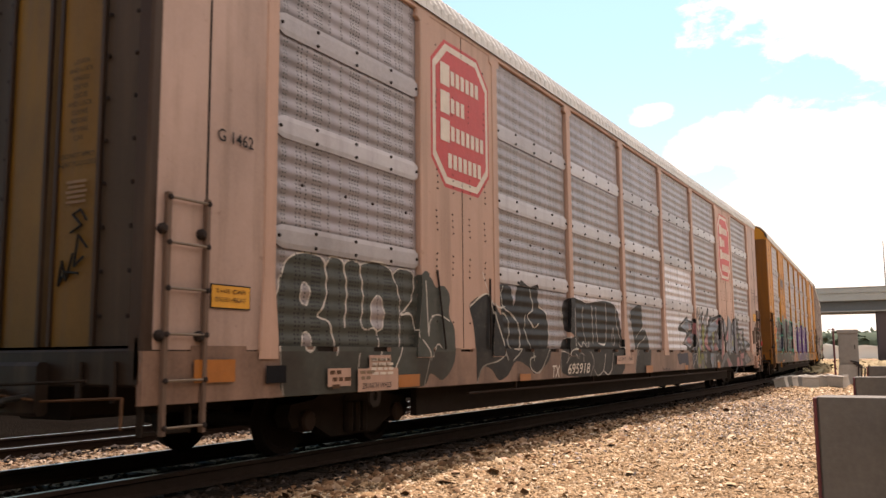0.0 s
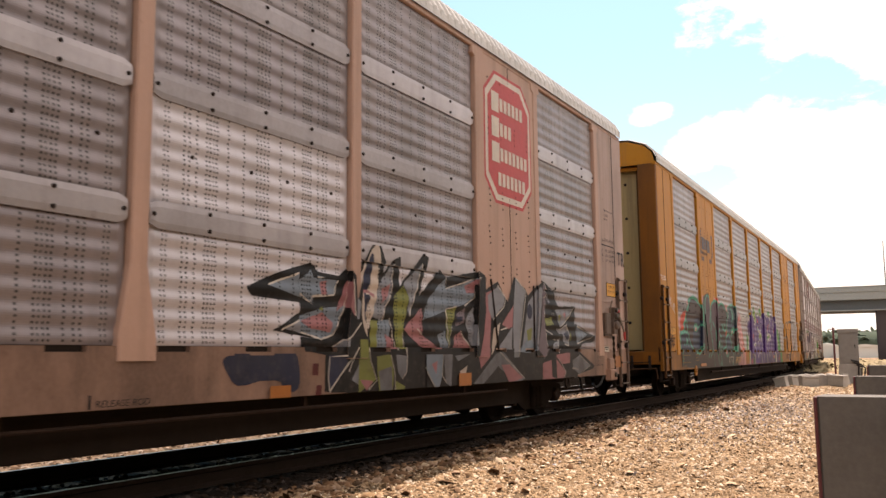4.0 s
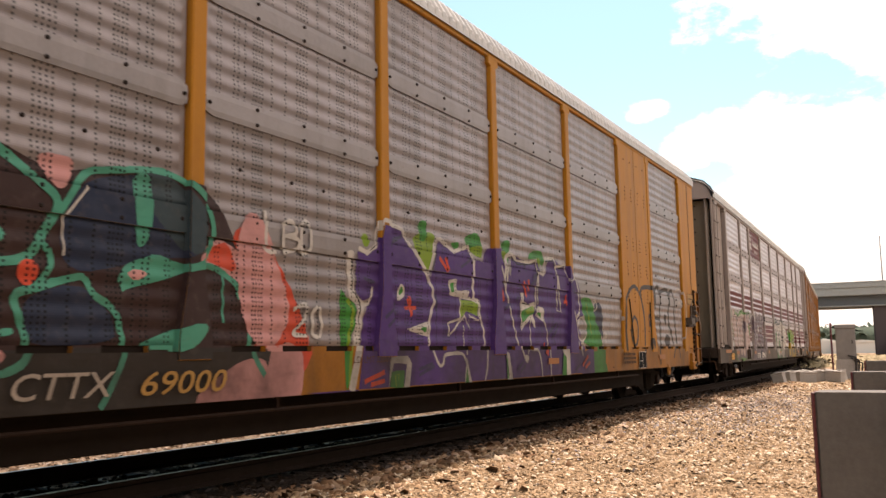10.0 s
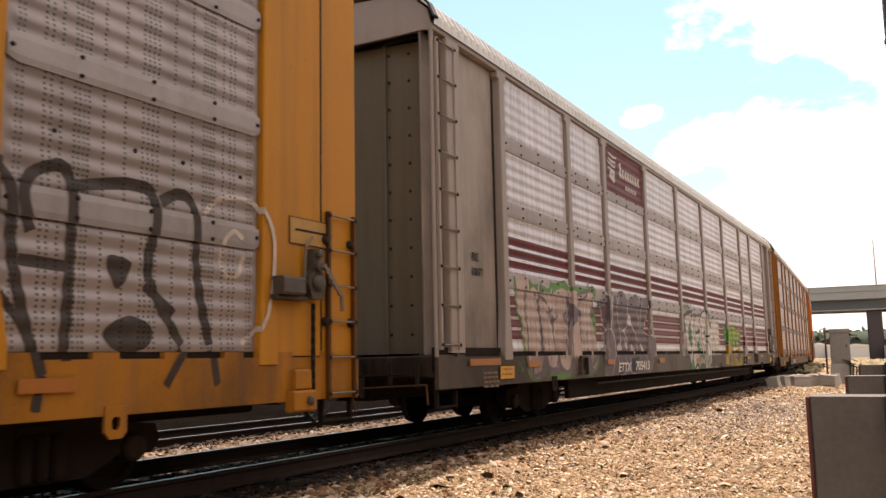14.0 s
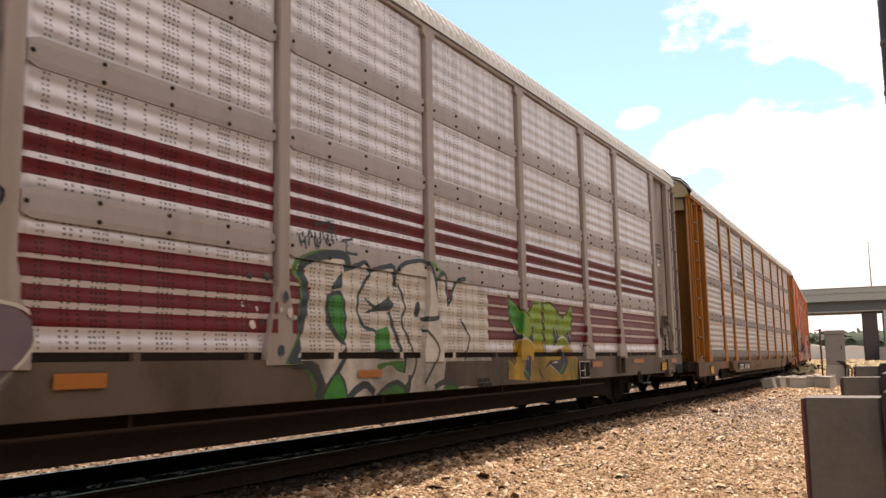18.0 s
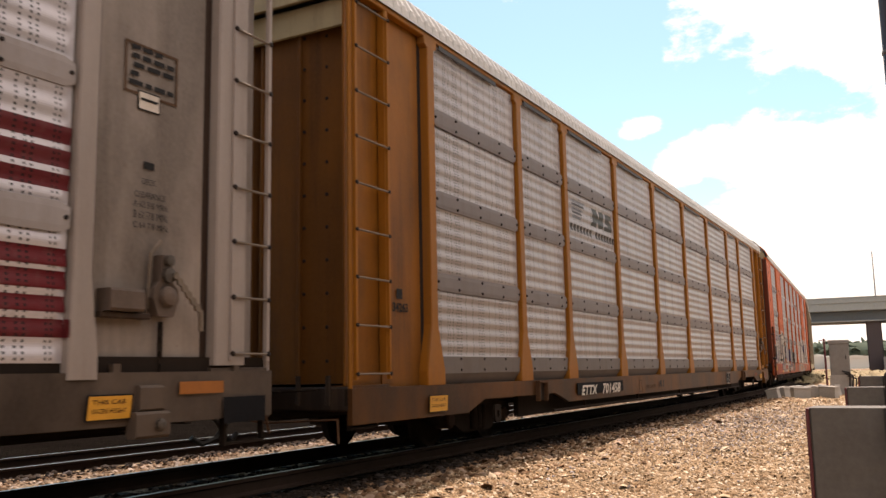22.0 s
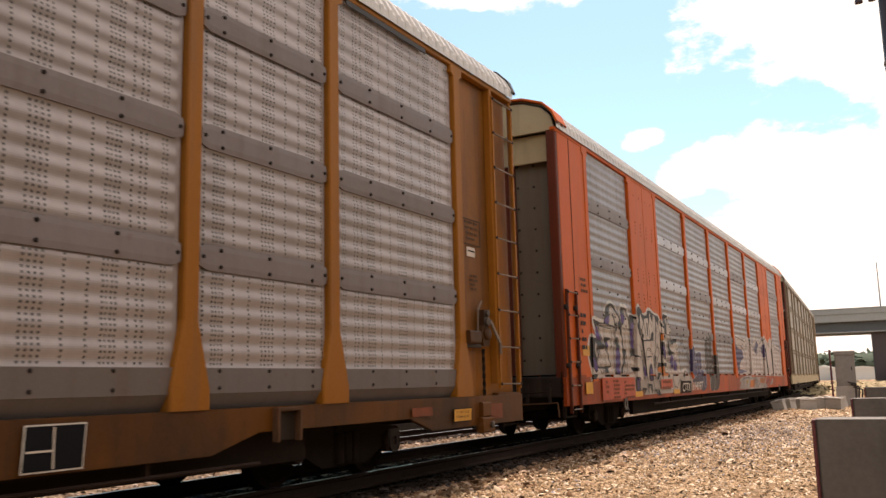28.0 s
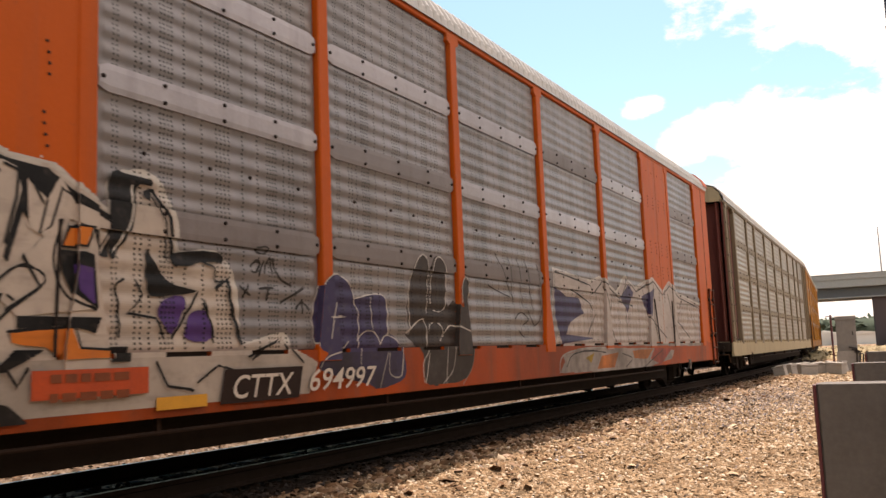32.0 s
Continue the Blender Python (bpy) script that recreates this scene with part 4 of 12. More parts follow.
            part("corner_post", shared(("corner_post", vkey, s, h), lambda: Mesh().box(*sorted((s * (half - (0.30 if spec["end_in"] == 0 else 0.05)), s * half)), *sorted((h * (spec["post_in"] if spec["end_in"] == 0 else 1.47), h * 1.53)), sill_hi, top, 0.02)), spec.get("corner", frame_m), car)
        em = Mesh().box(*sorted((s * (half - 0.12), s * (half + 0.0))), -1.5, 1.5, sill_lo + 0.14, sill_hi + 0.02, 0.02)
        es = part("end_sill", shared(("end_sill", vkey, s), lambda: em), spec["endsill"], car, "sooty steel end sill")
        part("draft_box", shared(("draft_box", half, s), lambda: Mesh().box(*sorted((s * (half + 0.004), s * (half + 0.12))), -0.45, 0.45, 0.36, 0.80, 0.03)), GRIME_SHADE, es)
        for yy in (-1.25, -0.85, 0.85, 1.25):
            part("rib", shared(("end_rib", half, s), lambda: Mesh().box(*sorted((s * (half + 0.004), s * (half + 0.04))), -0.03, 0.03, 0.48, 0.80, 0.01)), GRIME_SHADE, es, "", pose(0, yy, 0))
        part("coupler", shared(("coupler", s), lambda: coupler_mesh(s)), STEEL_DARK, car, "black knuckle coupler", pose(s * half, 0, 0.0))
        sb = Mesh()
        for z in (0.24, 0.46):
            sb.box(*sorted((s * (half - 0.55), s * (half - 0.06))), -1.50, -1.44, z - 0.012, z + 0.012)
        for x in (half - 0.55, half - 0.06):
            sb.box(s * x - 0.012, s * x + 0.012, -1.50, -1.44, 0.22, sill_lo + 0.1)
        part("step", shared(("step", half, s, sill_lo), lambda: sb), STEEL_DARK, car, "steel sill step")
        hose = Mesh()
        run = [(0.10, -0.34, 0.52), (0.34, -0.36, 0.50), (0.55, -0.36, 0.36), (0.72, -0.33, 0.18), (0.86, -0.28, 0.13), (0.98, -0.24, 0.20)]
        for p, q in zip(run[:-1], run[1:]):
            hose.rod((s * p[0], p[1], p[2]), (s * q[0], q[1], q[2]), 0.026, 8)
        part("air_hose", shared(("air_hose", s), lambda: hose), BLACK, car, "black rubber air hose with a steel coupling", pose(s * half, 0, 0.0))
        lever = Mesh().rod((s * 0.06, -1.40, sill_lo + 0.06), (s * 0.06, -0.45, sill_lo + 0.02), 0.013, 6).rod((s * 0.06, -1.40, sill_lo + 0.06), (s * 0.10, -1.44, sill_lo - 0.18), 0.013, 6).rod((s * 0.06, -0.45, sill_lo + 0.02), (s * 0.42, -0.20, sill_lo + 0.10), 0.013, 6)
        part("cut_lever", shared(("cut_lever", s, sill_lo), lambda: lever), RUST, car, "thin bent uncoupling lever", pose(s * half, 0, 0.0))
        ring = Mesh()
        rx, rz = s * (spec["truck"] + 0.28), sill_lo - 0.03
        outer = [(-0.10, 0.10), (-0.10, -0.09), (-0.055, -0.14), (0.055, -0.14), (0.10, -0.09), (0.10, 0.10), (0.05, 0.10), (-0.05, 0.10)]
        inner = [(-0.04, 0.0), (-0.04, -0.05), (-0.025, -0.075), (0.025, -0.075), (0.04, -0.05), (0.04, 0.0), (0.025, 0.02), (-0.025, 0.02)]
        ring.v = [(rx + x, -SILL_OUT + y, rz + z) for y in (-0.018, 0.012) for x, z in outer + inner]
        for i in range(8):
            j = (i + 1) % 8
            ring.f += [(i, j, 8 + j, 8 + i), (16 + j, 16 + i, 24 + i, 24 + j), (j, i, 16 + i, 16 + j), (8 + i, 8 + j, 24 + j, 24 + i)]
        part("towing_plate", shared(("towing_plate", vkey, s), lambda: ring), spec["tow"], car, "steel towing plate with a hole under the sill")
        make_truck(car, s * spec["truck"])
    # underframe
    uf = part("underframe", shared(("underframe", half, sill_hi), lambda: Mesh().box(-half + 0.2, half - 0.2, -1.48, 1.48, sill_hi - 0.06, sill_hi)), STEEL_DARK, car, "dark steel underframe")
    part("centre_sill", shared(("centre_sill", half, sill_hi), lambda: Mesh().box(-half + 0.3, half - 0.3, -0.35, 0.35, 0.30, sill_hi - 0.065, 0.03)), STEEL_DARK, uf)
    for yy in (-1.26, 1.26):
        part("beam", shared("floor_beam", lambda: Mesh().box(-9.05, 9.05, -0.04, 0.04, 0.11, 0.46, 0.01)), STEEL_DARK, uf, "", pose(0, yy, 0))
    for x in (-6.0, -3.6, -1.2, 1.2, 3.6, 6.0):
        part("cross_bearer", shared("cross_bearer", lambda: Mesh().box(-0.05, 0.05, -1.2, 1.2, 0.30, 0.46, 0.01)), STEEL_DARK, uf, "", pose(x, 0, 0))
    for x in spec["pads"]:
        pad = Mesh()
        for dx in (-0.17, 0.15):
            pad.box(x + dx, x + dx + 0.035, -SILL_OUT - 0.07, -SILL_OUT + 0.005, sill_lo + 0.06, sill_hi - 0.02, 0.006)
        pad.box(x - 0.17, x + 0.185, -SILL_OUT - 0.07, -SILL_OUT + 0.005, sill_hi - 0.045, sill_hi - 0.01, 0.006)
        part("jacking_pad", pad, RUST if spec.get("dip") else spec["sillmat"], car, "ribbed jacking pad on the sill")
        # dark patch on the sill stands in for shade between the ribs
        part("pad_recess", Mesh().box(x - 0.13, x + 0.145, -SILL_OUT - 0.004, -SILL_OUT + 0.02, sill_lo + 0.07, sill_hi - 0.05, 0.004), GRIME_SHADE, car, "dark patch painted for the shade inside the jacking pad")
    rm = Mesh().rod((-8.0, -1.46, sill_lo - 0.12), (8.2, -1.46, sill_lo - 0.12), 0.018, 6)
    for x in (-6.5, -3.2, 0.4, 3.6, 6.9):
        rm.box(x - 0.02, x + 0.02, -1.47, -1.43, sill_lo - 0.14, sill_lo + 0.05)
    part("brake_rod", shared(("brake_rod", sill_lo), lambda: rm), BEARING, car, "thin release rod hung along the sill")
    for x in (-1.2, 2.4):
        part("air_tank", shared("air_tank", lambda: Mesh().lathe([(0.05, -0.6), (0.17, -0.52), (0.17, 0.52), (0.05, 0.6)], (0, 0, 0), "x", 14)), STEEL_DARK, car, "", pose(x, -0.85, sill_hi - 0.36))
    for args in spec["ladders"]:
        ladder(car, *args, spec.get("ladder", frame_m), 0.33 if args[3] < 3 else 0.46)
    return car


KCS_TAN = painted("weathered_tan_paint", (0.42, 0.27, 0.215), grime=0.4)
CSX_YEL = painted("weathered_yellow_paint", (0.40, 0.165, 0.014), grime=0.4)
NS_YEL = painted("dark_yellow_paint", (0.26, 0.095, 0.009), grime=0.45)
# stained low parts; the weaker light there is put into the base too
NS_PANEL = painted("shaded_stained_yellow", (0.105, 0.036, 0.0035), dirt=(0.03, 0.013, 0.006), grime=0.6, rust=0.5, soot=0.75)
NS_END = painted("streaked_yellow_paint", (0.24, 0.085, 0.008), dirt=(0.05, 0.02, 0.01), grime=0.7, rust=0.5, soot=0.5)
NS_RUST = painted("shaded_rusty_yellow", (0.17, 0.063, 0.008), dirt=(0.03, 0.015, 0.008), grime=0.6, rust=0.6, soot=0.4)
BN_ORG = painted("faded_orange_paint", (0.47, 0.080, 0.003), grime=0.3)
FX_GREY = painted("weathered_grey_paint", (0.285, 0.240, 0.222), grime=0.4)
FX_END = painted("stained_grey_paint", (0.29, 0.24, 0.212), grime=0.5, soot=0.55, rust=0.5)
# _SILL paints: soot, with the dimmer low light put into darker bases
FX_SILL = painted("shaded_sooty_grey", (0.092, 0.067, 0.053), grime=0.6, soot=0.8, rust=0.5)
KCS_END = painted("stained_tan_paint", (0.42, 0.295, 0.255), grime=0.45, soot=0.32, rust=0.35)
KCS_SILL = painted("shaded_sooty_tan", (0.31, 0.190, 0.145), grime=0.6, soot=0.62, rust=0.4)
CSX_SILL = painted("shaded_sooty_yellow", (0.32, 0.125, 0.012), grime=0.6, soot=0.6, rust=0.5)
BN_SILL = painted("shaded_sooty_orange_sill", (0.37, 0.054, 0.003), grime=0.55, soot=0.5, rust=0.4)
CREAM = painted("cream_paint", (0.36, 0.29, 0.18), grime=0.5)
MAROON = painted("maroon_paint", (0.11, 0.025, 0.02), grime=0.4)
GRIME_SHADE = painted("oily_shaded_steel", (0.020, 0.013, 0.010), grime=0.5)
# brown for sooty steel and for gaps whose shade is put in as colour
SOOT_SHADE = painted("sooty_shaded_steel", (0.035, 0.020, 0.014), grime=0.6)
# end doors: dirt, and the shade between cars put into darker bases
DOOR_YEL = painted("shaded_dirty_yellow_door", (0.17, 0.092, 0.016), grime=0.6, soot=0.4)
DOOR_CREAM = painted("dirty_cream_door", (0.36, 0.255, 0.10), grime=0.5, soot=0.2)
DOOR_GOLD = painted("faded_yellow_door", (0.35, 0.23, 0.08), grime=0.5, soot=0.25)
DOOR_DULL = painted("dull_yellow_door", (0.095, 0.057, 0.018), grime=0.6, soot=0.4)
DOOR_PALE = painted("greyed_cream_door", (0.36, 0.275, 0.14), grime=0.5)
BRAKE_TAN = painted("grimy_tan_casting", (0.17, 0.125, 0.105), grime=0.6, soot=0.6, rust=0.6)
# the orange paint again, darkened for the shaded end parts
DARK_RED = painted("shaded_sooty_orange", (0.10, 0.018, 0.006), grime=0.5, soot=0.3)
LADDER = painted("rusty_ladder_paint", (0.12, 0.078, 0.06), grime=0.5)
OLIVE = painted("weathered_olive_paint", (0.19, 0.15, 0.10), grime=0.6, rust=0.5)
STRIP_DULL = painted("dull_joint_strip", (0.315, 0.283, 0.285), grime=0.35, vary=0.2)
# door greys lowered to hold the shade of the gap between cars
DOOR_GREY = painted("shaded_sooty_door", (0.055, 0.042, 0.035), grime=0.6)
DOOR_STEEL = painted("shaded_galvanised_door", (0.135, 0.118, 0.095), grime=0.6, metal=0.2)
ZINC = perforated("galvanised_sheet", (0.255, 0.225, 0.245), metal=0.25, vary=0.45)
ZINC_PALE = perforated("pale_galvanised_sheet", (0.545, 0.517, 0.56), metal=0.22, vary=0.18, stain=0.2)
ZINC_CLEAN = perforated("clean_galvanised_sheet", (0.345, 0.308, 0.305), metal=0.22, vary=0.2, stain=0.25)
ZINC_WARM = perforated("warm_galvanised_sheet", (0.285, 0.245, 0.25), metal=0.25, vary=0.35, stain=0.4)
ZINC_DARK = perforated("dull_galvanised_sheet", (0.235, 0.22, 0.23), metal=0.25, vary=0.4)
ZINC_OLIVE = perforated("dull_olive_sheet", (0.30, 0.262, 0.205), vary=0.4, stain=0.6)
STRIP_PALE = painted("pale_joint_strip", (0.44, 0.41, 0.43), dirt=(0.17, 0.15, 0.15), grime=0.45, metal=0.4, rough=0.4, vary=0.55, soot=0.2)
STRIP_WARM = painted("warm_joint_strip", (0.30, 0.27, 0.27), dirt=(0.14, 0.12, 0.11), grime=0.4, metal=0.35, rough=0.42, vary=0.4, soot=0.15)
# skirt leans inward; its shade is put into a darker grey
SKIRT_GREY = painted("shaded_skirt", (0.135, 0.118, 0.114), grime=0.5, vary=0.2)
# bays and rows of the orange car with newer, bright joint strips
BRIGHT = {(2, 1), (2, 2), (3, 2), (4, 1), (4, 2), (5, 1), (6, 1), (6, 2)}
STRIP_MUTE = painted("muted_joint_strip", (0.225, 0.205, 0.21), grime=0.4, vary=0.3, soot=0.2)
STRIP_GREY = painted("grey_joint_strip", (0.18, 0.157, 0.157), grime=0.35, vary=0.25)


def foot(wide):
    return lambda k: wide


STD = dict(teeth=(0.5, 0.17), base=0.93, top=5.12, joints=(1.97, 3.035, 4.065), sill=(0.46, 0.86), half=13.5, post=0.17, truck=10.05, solid=(1, 7), end_in=0.0, roof=ROOF, flare=lambda k: 0.13 if k in (0, 9) else 0.185, brake=GEAR, grip=False, tow=STEEL_DARK, box=(-0.60, -0.28, -0.14, 0.03, 0.17), film=0.70, lean=0.0, pads=(), recess=1.33, channel=(0.74, 0.36), endsill=GRIME_SHADE, post_in=1.36, folds=((1.35, 0.02), (0.64, -0.08), (0.08, -0.10), (0.02, -0.02)), stiff=(0.08, 0.64))
KCS = dict(STD, key="kcs", film=0.30, brake=BRAKE_TAN, grip=True, box=(-0.44, -0.17, -0.16, 0.22, 0.07), over=0.09, seam_x=13.0, seam=BOLT, leaves=(DOOR_GREY, DOOR_YEL, DOOR_DULL), corner=SOOT_SHADE, ladder=LADDER, teeth=(1.0, 0.66), sill=(0.46, 0.88), frame=KCS_TAN, sheet=lambda k, r: ZINC_PALE if (k == 5 and r < 2) or (k in (3, 6) and r == 0) else ZINC, strip=STRIP_PALE, door=KCS_TAN, end=DOOR_GREY, cap=KCS_TAN, sillmat=KCS_SILL, endpanel=KCS_END,
           ladders=((-13.31, -12.88, 0.22, 2.15, 1.54), (13.06, 13.52, 0.22, 2.30, 1.54)))
# corner posts take a darker paint for their shaded end faces
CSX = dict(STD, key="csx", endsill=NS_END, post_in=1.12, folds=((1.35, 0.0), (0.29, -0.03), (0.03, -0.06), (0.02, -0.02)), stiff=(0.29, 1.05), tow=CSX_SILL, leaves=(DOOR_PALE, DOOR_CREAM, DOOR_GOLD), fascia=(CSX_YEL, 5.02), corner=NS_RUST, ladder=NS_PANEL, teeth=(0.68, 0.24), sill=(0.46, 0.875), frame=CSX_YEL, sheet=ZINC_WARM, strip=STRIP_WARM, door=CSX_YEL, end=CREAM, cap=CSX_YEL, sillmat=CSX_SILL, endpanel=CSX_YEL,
           ladders=((-13.40, -12.95, 0.30, 2.36, 1.54), (12.95, 13.40, 0.45, 2.36, 1.54)))
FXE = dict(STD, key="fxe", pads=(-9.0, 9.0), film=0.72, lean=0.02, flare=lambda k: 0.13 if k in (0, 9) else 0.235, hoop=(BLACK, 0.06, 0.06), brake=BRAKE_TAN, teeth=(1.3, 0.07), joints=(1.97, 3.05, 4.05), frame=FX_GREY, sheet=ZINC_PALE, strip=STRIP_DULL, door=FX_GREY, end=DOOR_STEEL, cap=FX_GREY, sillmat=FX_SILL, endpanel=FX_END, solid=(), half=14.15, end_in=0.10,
           ladders=((-14.07, -13.60, 0.95, 5.0, 1.52), (13.60, 14.07, 0.95, 5.0, 1.52)))
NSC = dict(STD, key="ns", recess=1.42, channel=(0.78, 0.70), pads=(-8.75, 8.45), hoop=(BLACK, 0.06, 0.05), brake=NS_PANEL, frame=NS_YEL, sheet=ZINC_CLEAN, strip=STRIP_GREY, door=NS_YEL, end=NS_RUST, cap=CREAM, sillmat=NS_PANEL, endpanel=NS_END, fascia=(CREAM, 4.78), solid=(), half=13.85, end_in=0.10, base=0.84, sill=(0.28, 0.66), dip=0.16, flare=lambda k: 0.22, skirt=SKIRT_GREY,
           joints=(1.95, 3.02, 4.10), ladders=((-13.78, -13.12, 0.75, 5.0, 1.52), (13.12, 13.78, 0.75, 5.0, 1.52)))
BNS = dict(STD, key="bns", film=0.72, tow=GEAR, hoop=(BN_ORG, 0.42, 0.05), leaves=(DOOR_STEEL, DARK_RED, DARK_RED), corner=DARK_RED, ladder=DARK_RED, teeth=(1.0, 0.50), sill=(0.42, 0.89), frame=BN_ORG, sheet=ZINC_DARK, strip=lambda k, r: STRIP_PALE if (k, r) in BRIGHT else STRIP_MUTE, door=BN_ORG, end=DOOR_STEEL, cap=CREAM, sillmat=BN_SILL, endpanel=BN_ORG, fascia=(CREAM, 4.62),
           ladders=((-13.35, -12.90, 0.30, 2.36, 1.54), (12.95, 13.40, 0.30, 2.36, 1.54)))
OLV = dict(STD, key="olv", frame=OLIVE, endpanel=MAROON, corner=MAROON, sheet=ZINC_OLIVE, strip=OLIVE, door=OLIVE, end=MAROON, cap=CREAM, sillmat=CREAM, solid=(), half=14.0, end_in=0.10,
           ladders=((-13.9, -13.4, 0.95, 5.0, 1.52), (13.4, 13.9, 0.95, 5.0, 1.52)))
TAIL = dict(CSX, key="csx", sheet=ZINC_WARM)


def centre_of(n, off):
    return 4.2 + 28.6 * (n - 0.5) + off


car_a = make_car(0, "yellow-orange autorack car with a cream end door", CSX, centre_of(0, -1.05))
car_b = make_car(1, "tan autorack car with red octagon emblems and grey graffiti", KCS, centre_of(1, -0.28))
car_c = make_car(2, "yellow autorack car with purple and green graffiti", CSX, centre_of(2, 0.50))
car_d = make_car(3, "pale grey autorack car with dark red stripes and graffiti", FXE, centre_of(3, 1.27))
car_e = make_car(4, "dark yellow autorack car with clean pale perforated sheets", NSC, centre_of(4, 1.95))
car_f = make_car(5, "orange autorack car with white and black graffiti", BNS, centre_of(5, 2.42))
car_g = make_car(6, "maroon-ended autorack car with dull olive sheets", OLV, centre_of(6, 2.98))
car_h = make_car(7, "yellow autorack car with weathered grey sheets", TAIL, centre_of(7, 3.5))
car_i = make_car(8, "yellow autorack car at the tail of the view", TAIL, centre_of(8, 4.1))

# ---------------------------------------------------------------- sprayed pieces and lettering on the cars
SPRAY = dict(
    grey=(0.052, 0.056, 0.050), black=(0.009, 0.0085, 0.0095), white=(0.50, 0.46, 0.42), bone=(0.46, 0.39, 0.34), chrome=(0.42, 0.36, 0.33), blush=(0.42, 0.315, 0.285),
    teal=(0.055, 0.27, 0.19), brown=(0.041, 0.022, 0.021), plum=(0.060, 0.028, 0.042), night=(0.020, 0.028, 0.055), red=(0.55, 0.07, 0.035), pink=(0.52, 0.25, 0.24), orange=(0.55, 0.16, 0.03),
    violet=(0.075, 0.034, 0.155), indigo=(0.050, 0.040, 0.095), green=(0.030, 0.20, 0.035), lime=(0.165, 0.27, 0.022), yellow=(0.38, 0.235, 0.018), slate=(0.035, 0.055, 0.065), steel=(0.20, 0.21, 0.24),
    sky=(0.16, 0.20, 0.25), rose=(0.30, 0.13, 0.14), lilac=(0.17, 0.13, 0.19), mauve=(0.135, 0.105, 0.125), olive=(0.17, 0.185, 0.05), dusk=(0.105, 0.042, 0.05), stripe=(0.115, 0.012, 0.016), fern=(0.08, 0.20, 0.05), navy=(0.020, 0.024, 0.050), charcoal=(0.045, 0.035, 0.032), ink=(0.03, 0.026, 0.024))


def smooth_pts(pts, closed, n=4):
    """Catmull-Rom curve through a few control points."""
    out, k = [], len(pts)
    for i in range(k if closed else k - 1):
        p0, p1, p2, p3 = (pts[j % k] if closed else pts[min(max(j, 0), k - 1)] for j in (i - 1, i, i + 1, i + 2))
        for s in range(n):
            t = s / n
            out.append(tuple(0.5 * (2 * b + (c - a) * t + (2 * a - 5 * b + 4 * c - d) * t * t + (3 * b - a - 3 * c + d) * t ** 3) for a, b, c, d in zip(p0, p1, p2, p3)))
    if not closed:
        out.append(pts[-1])
    return out


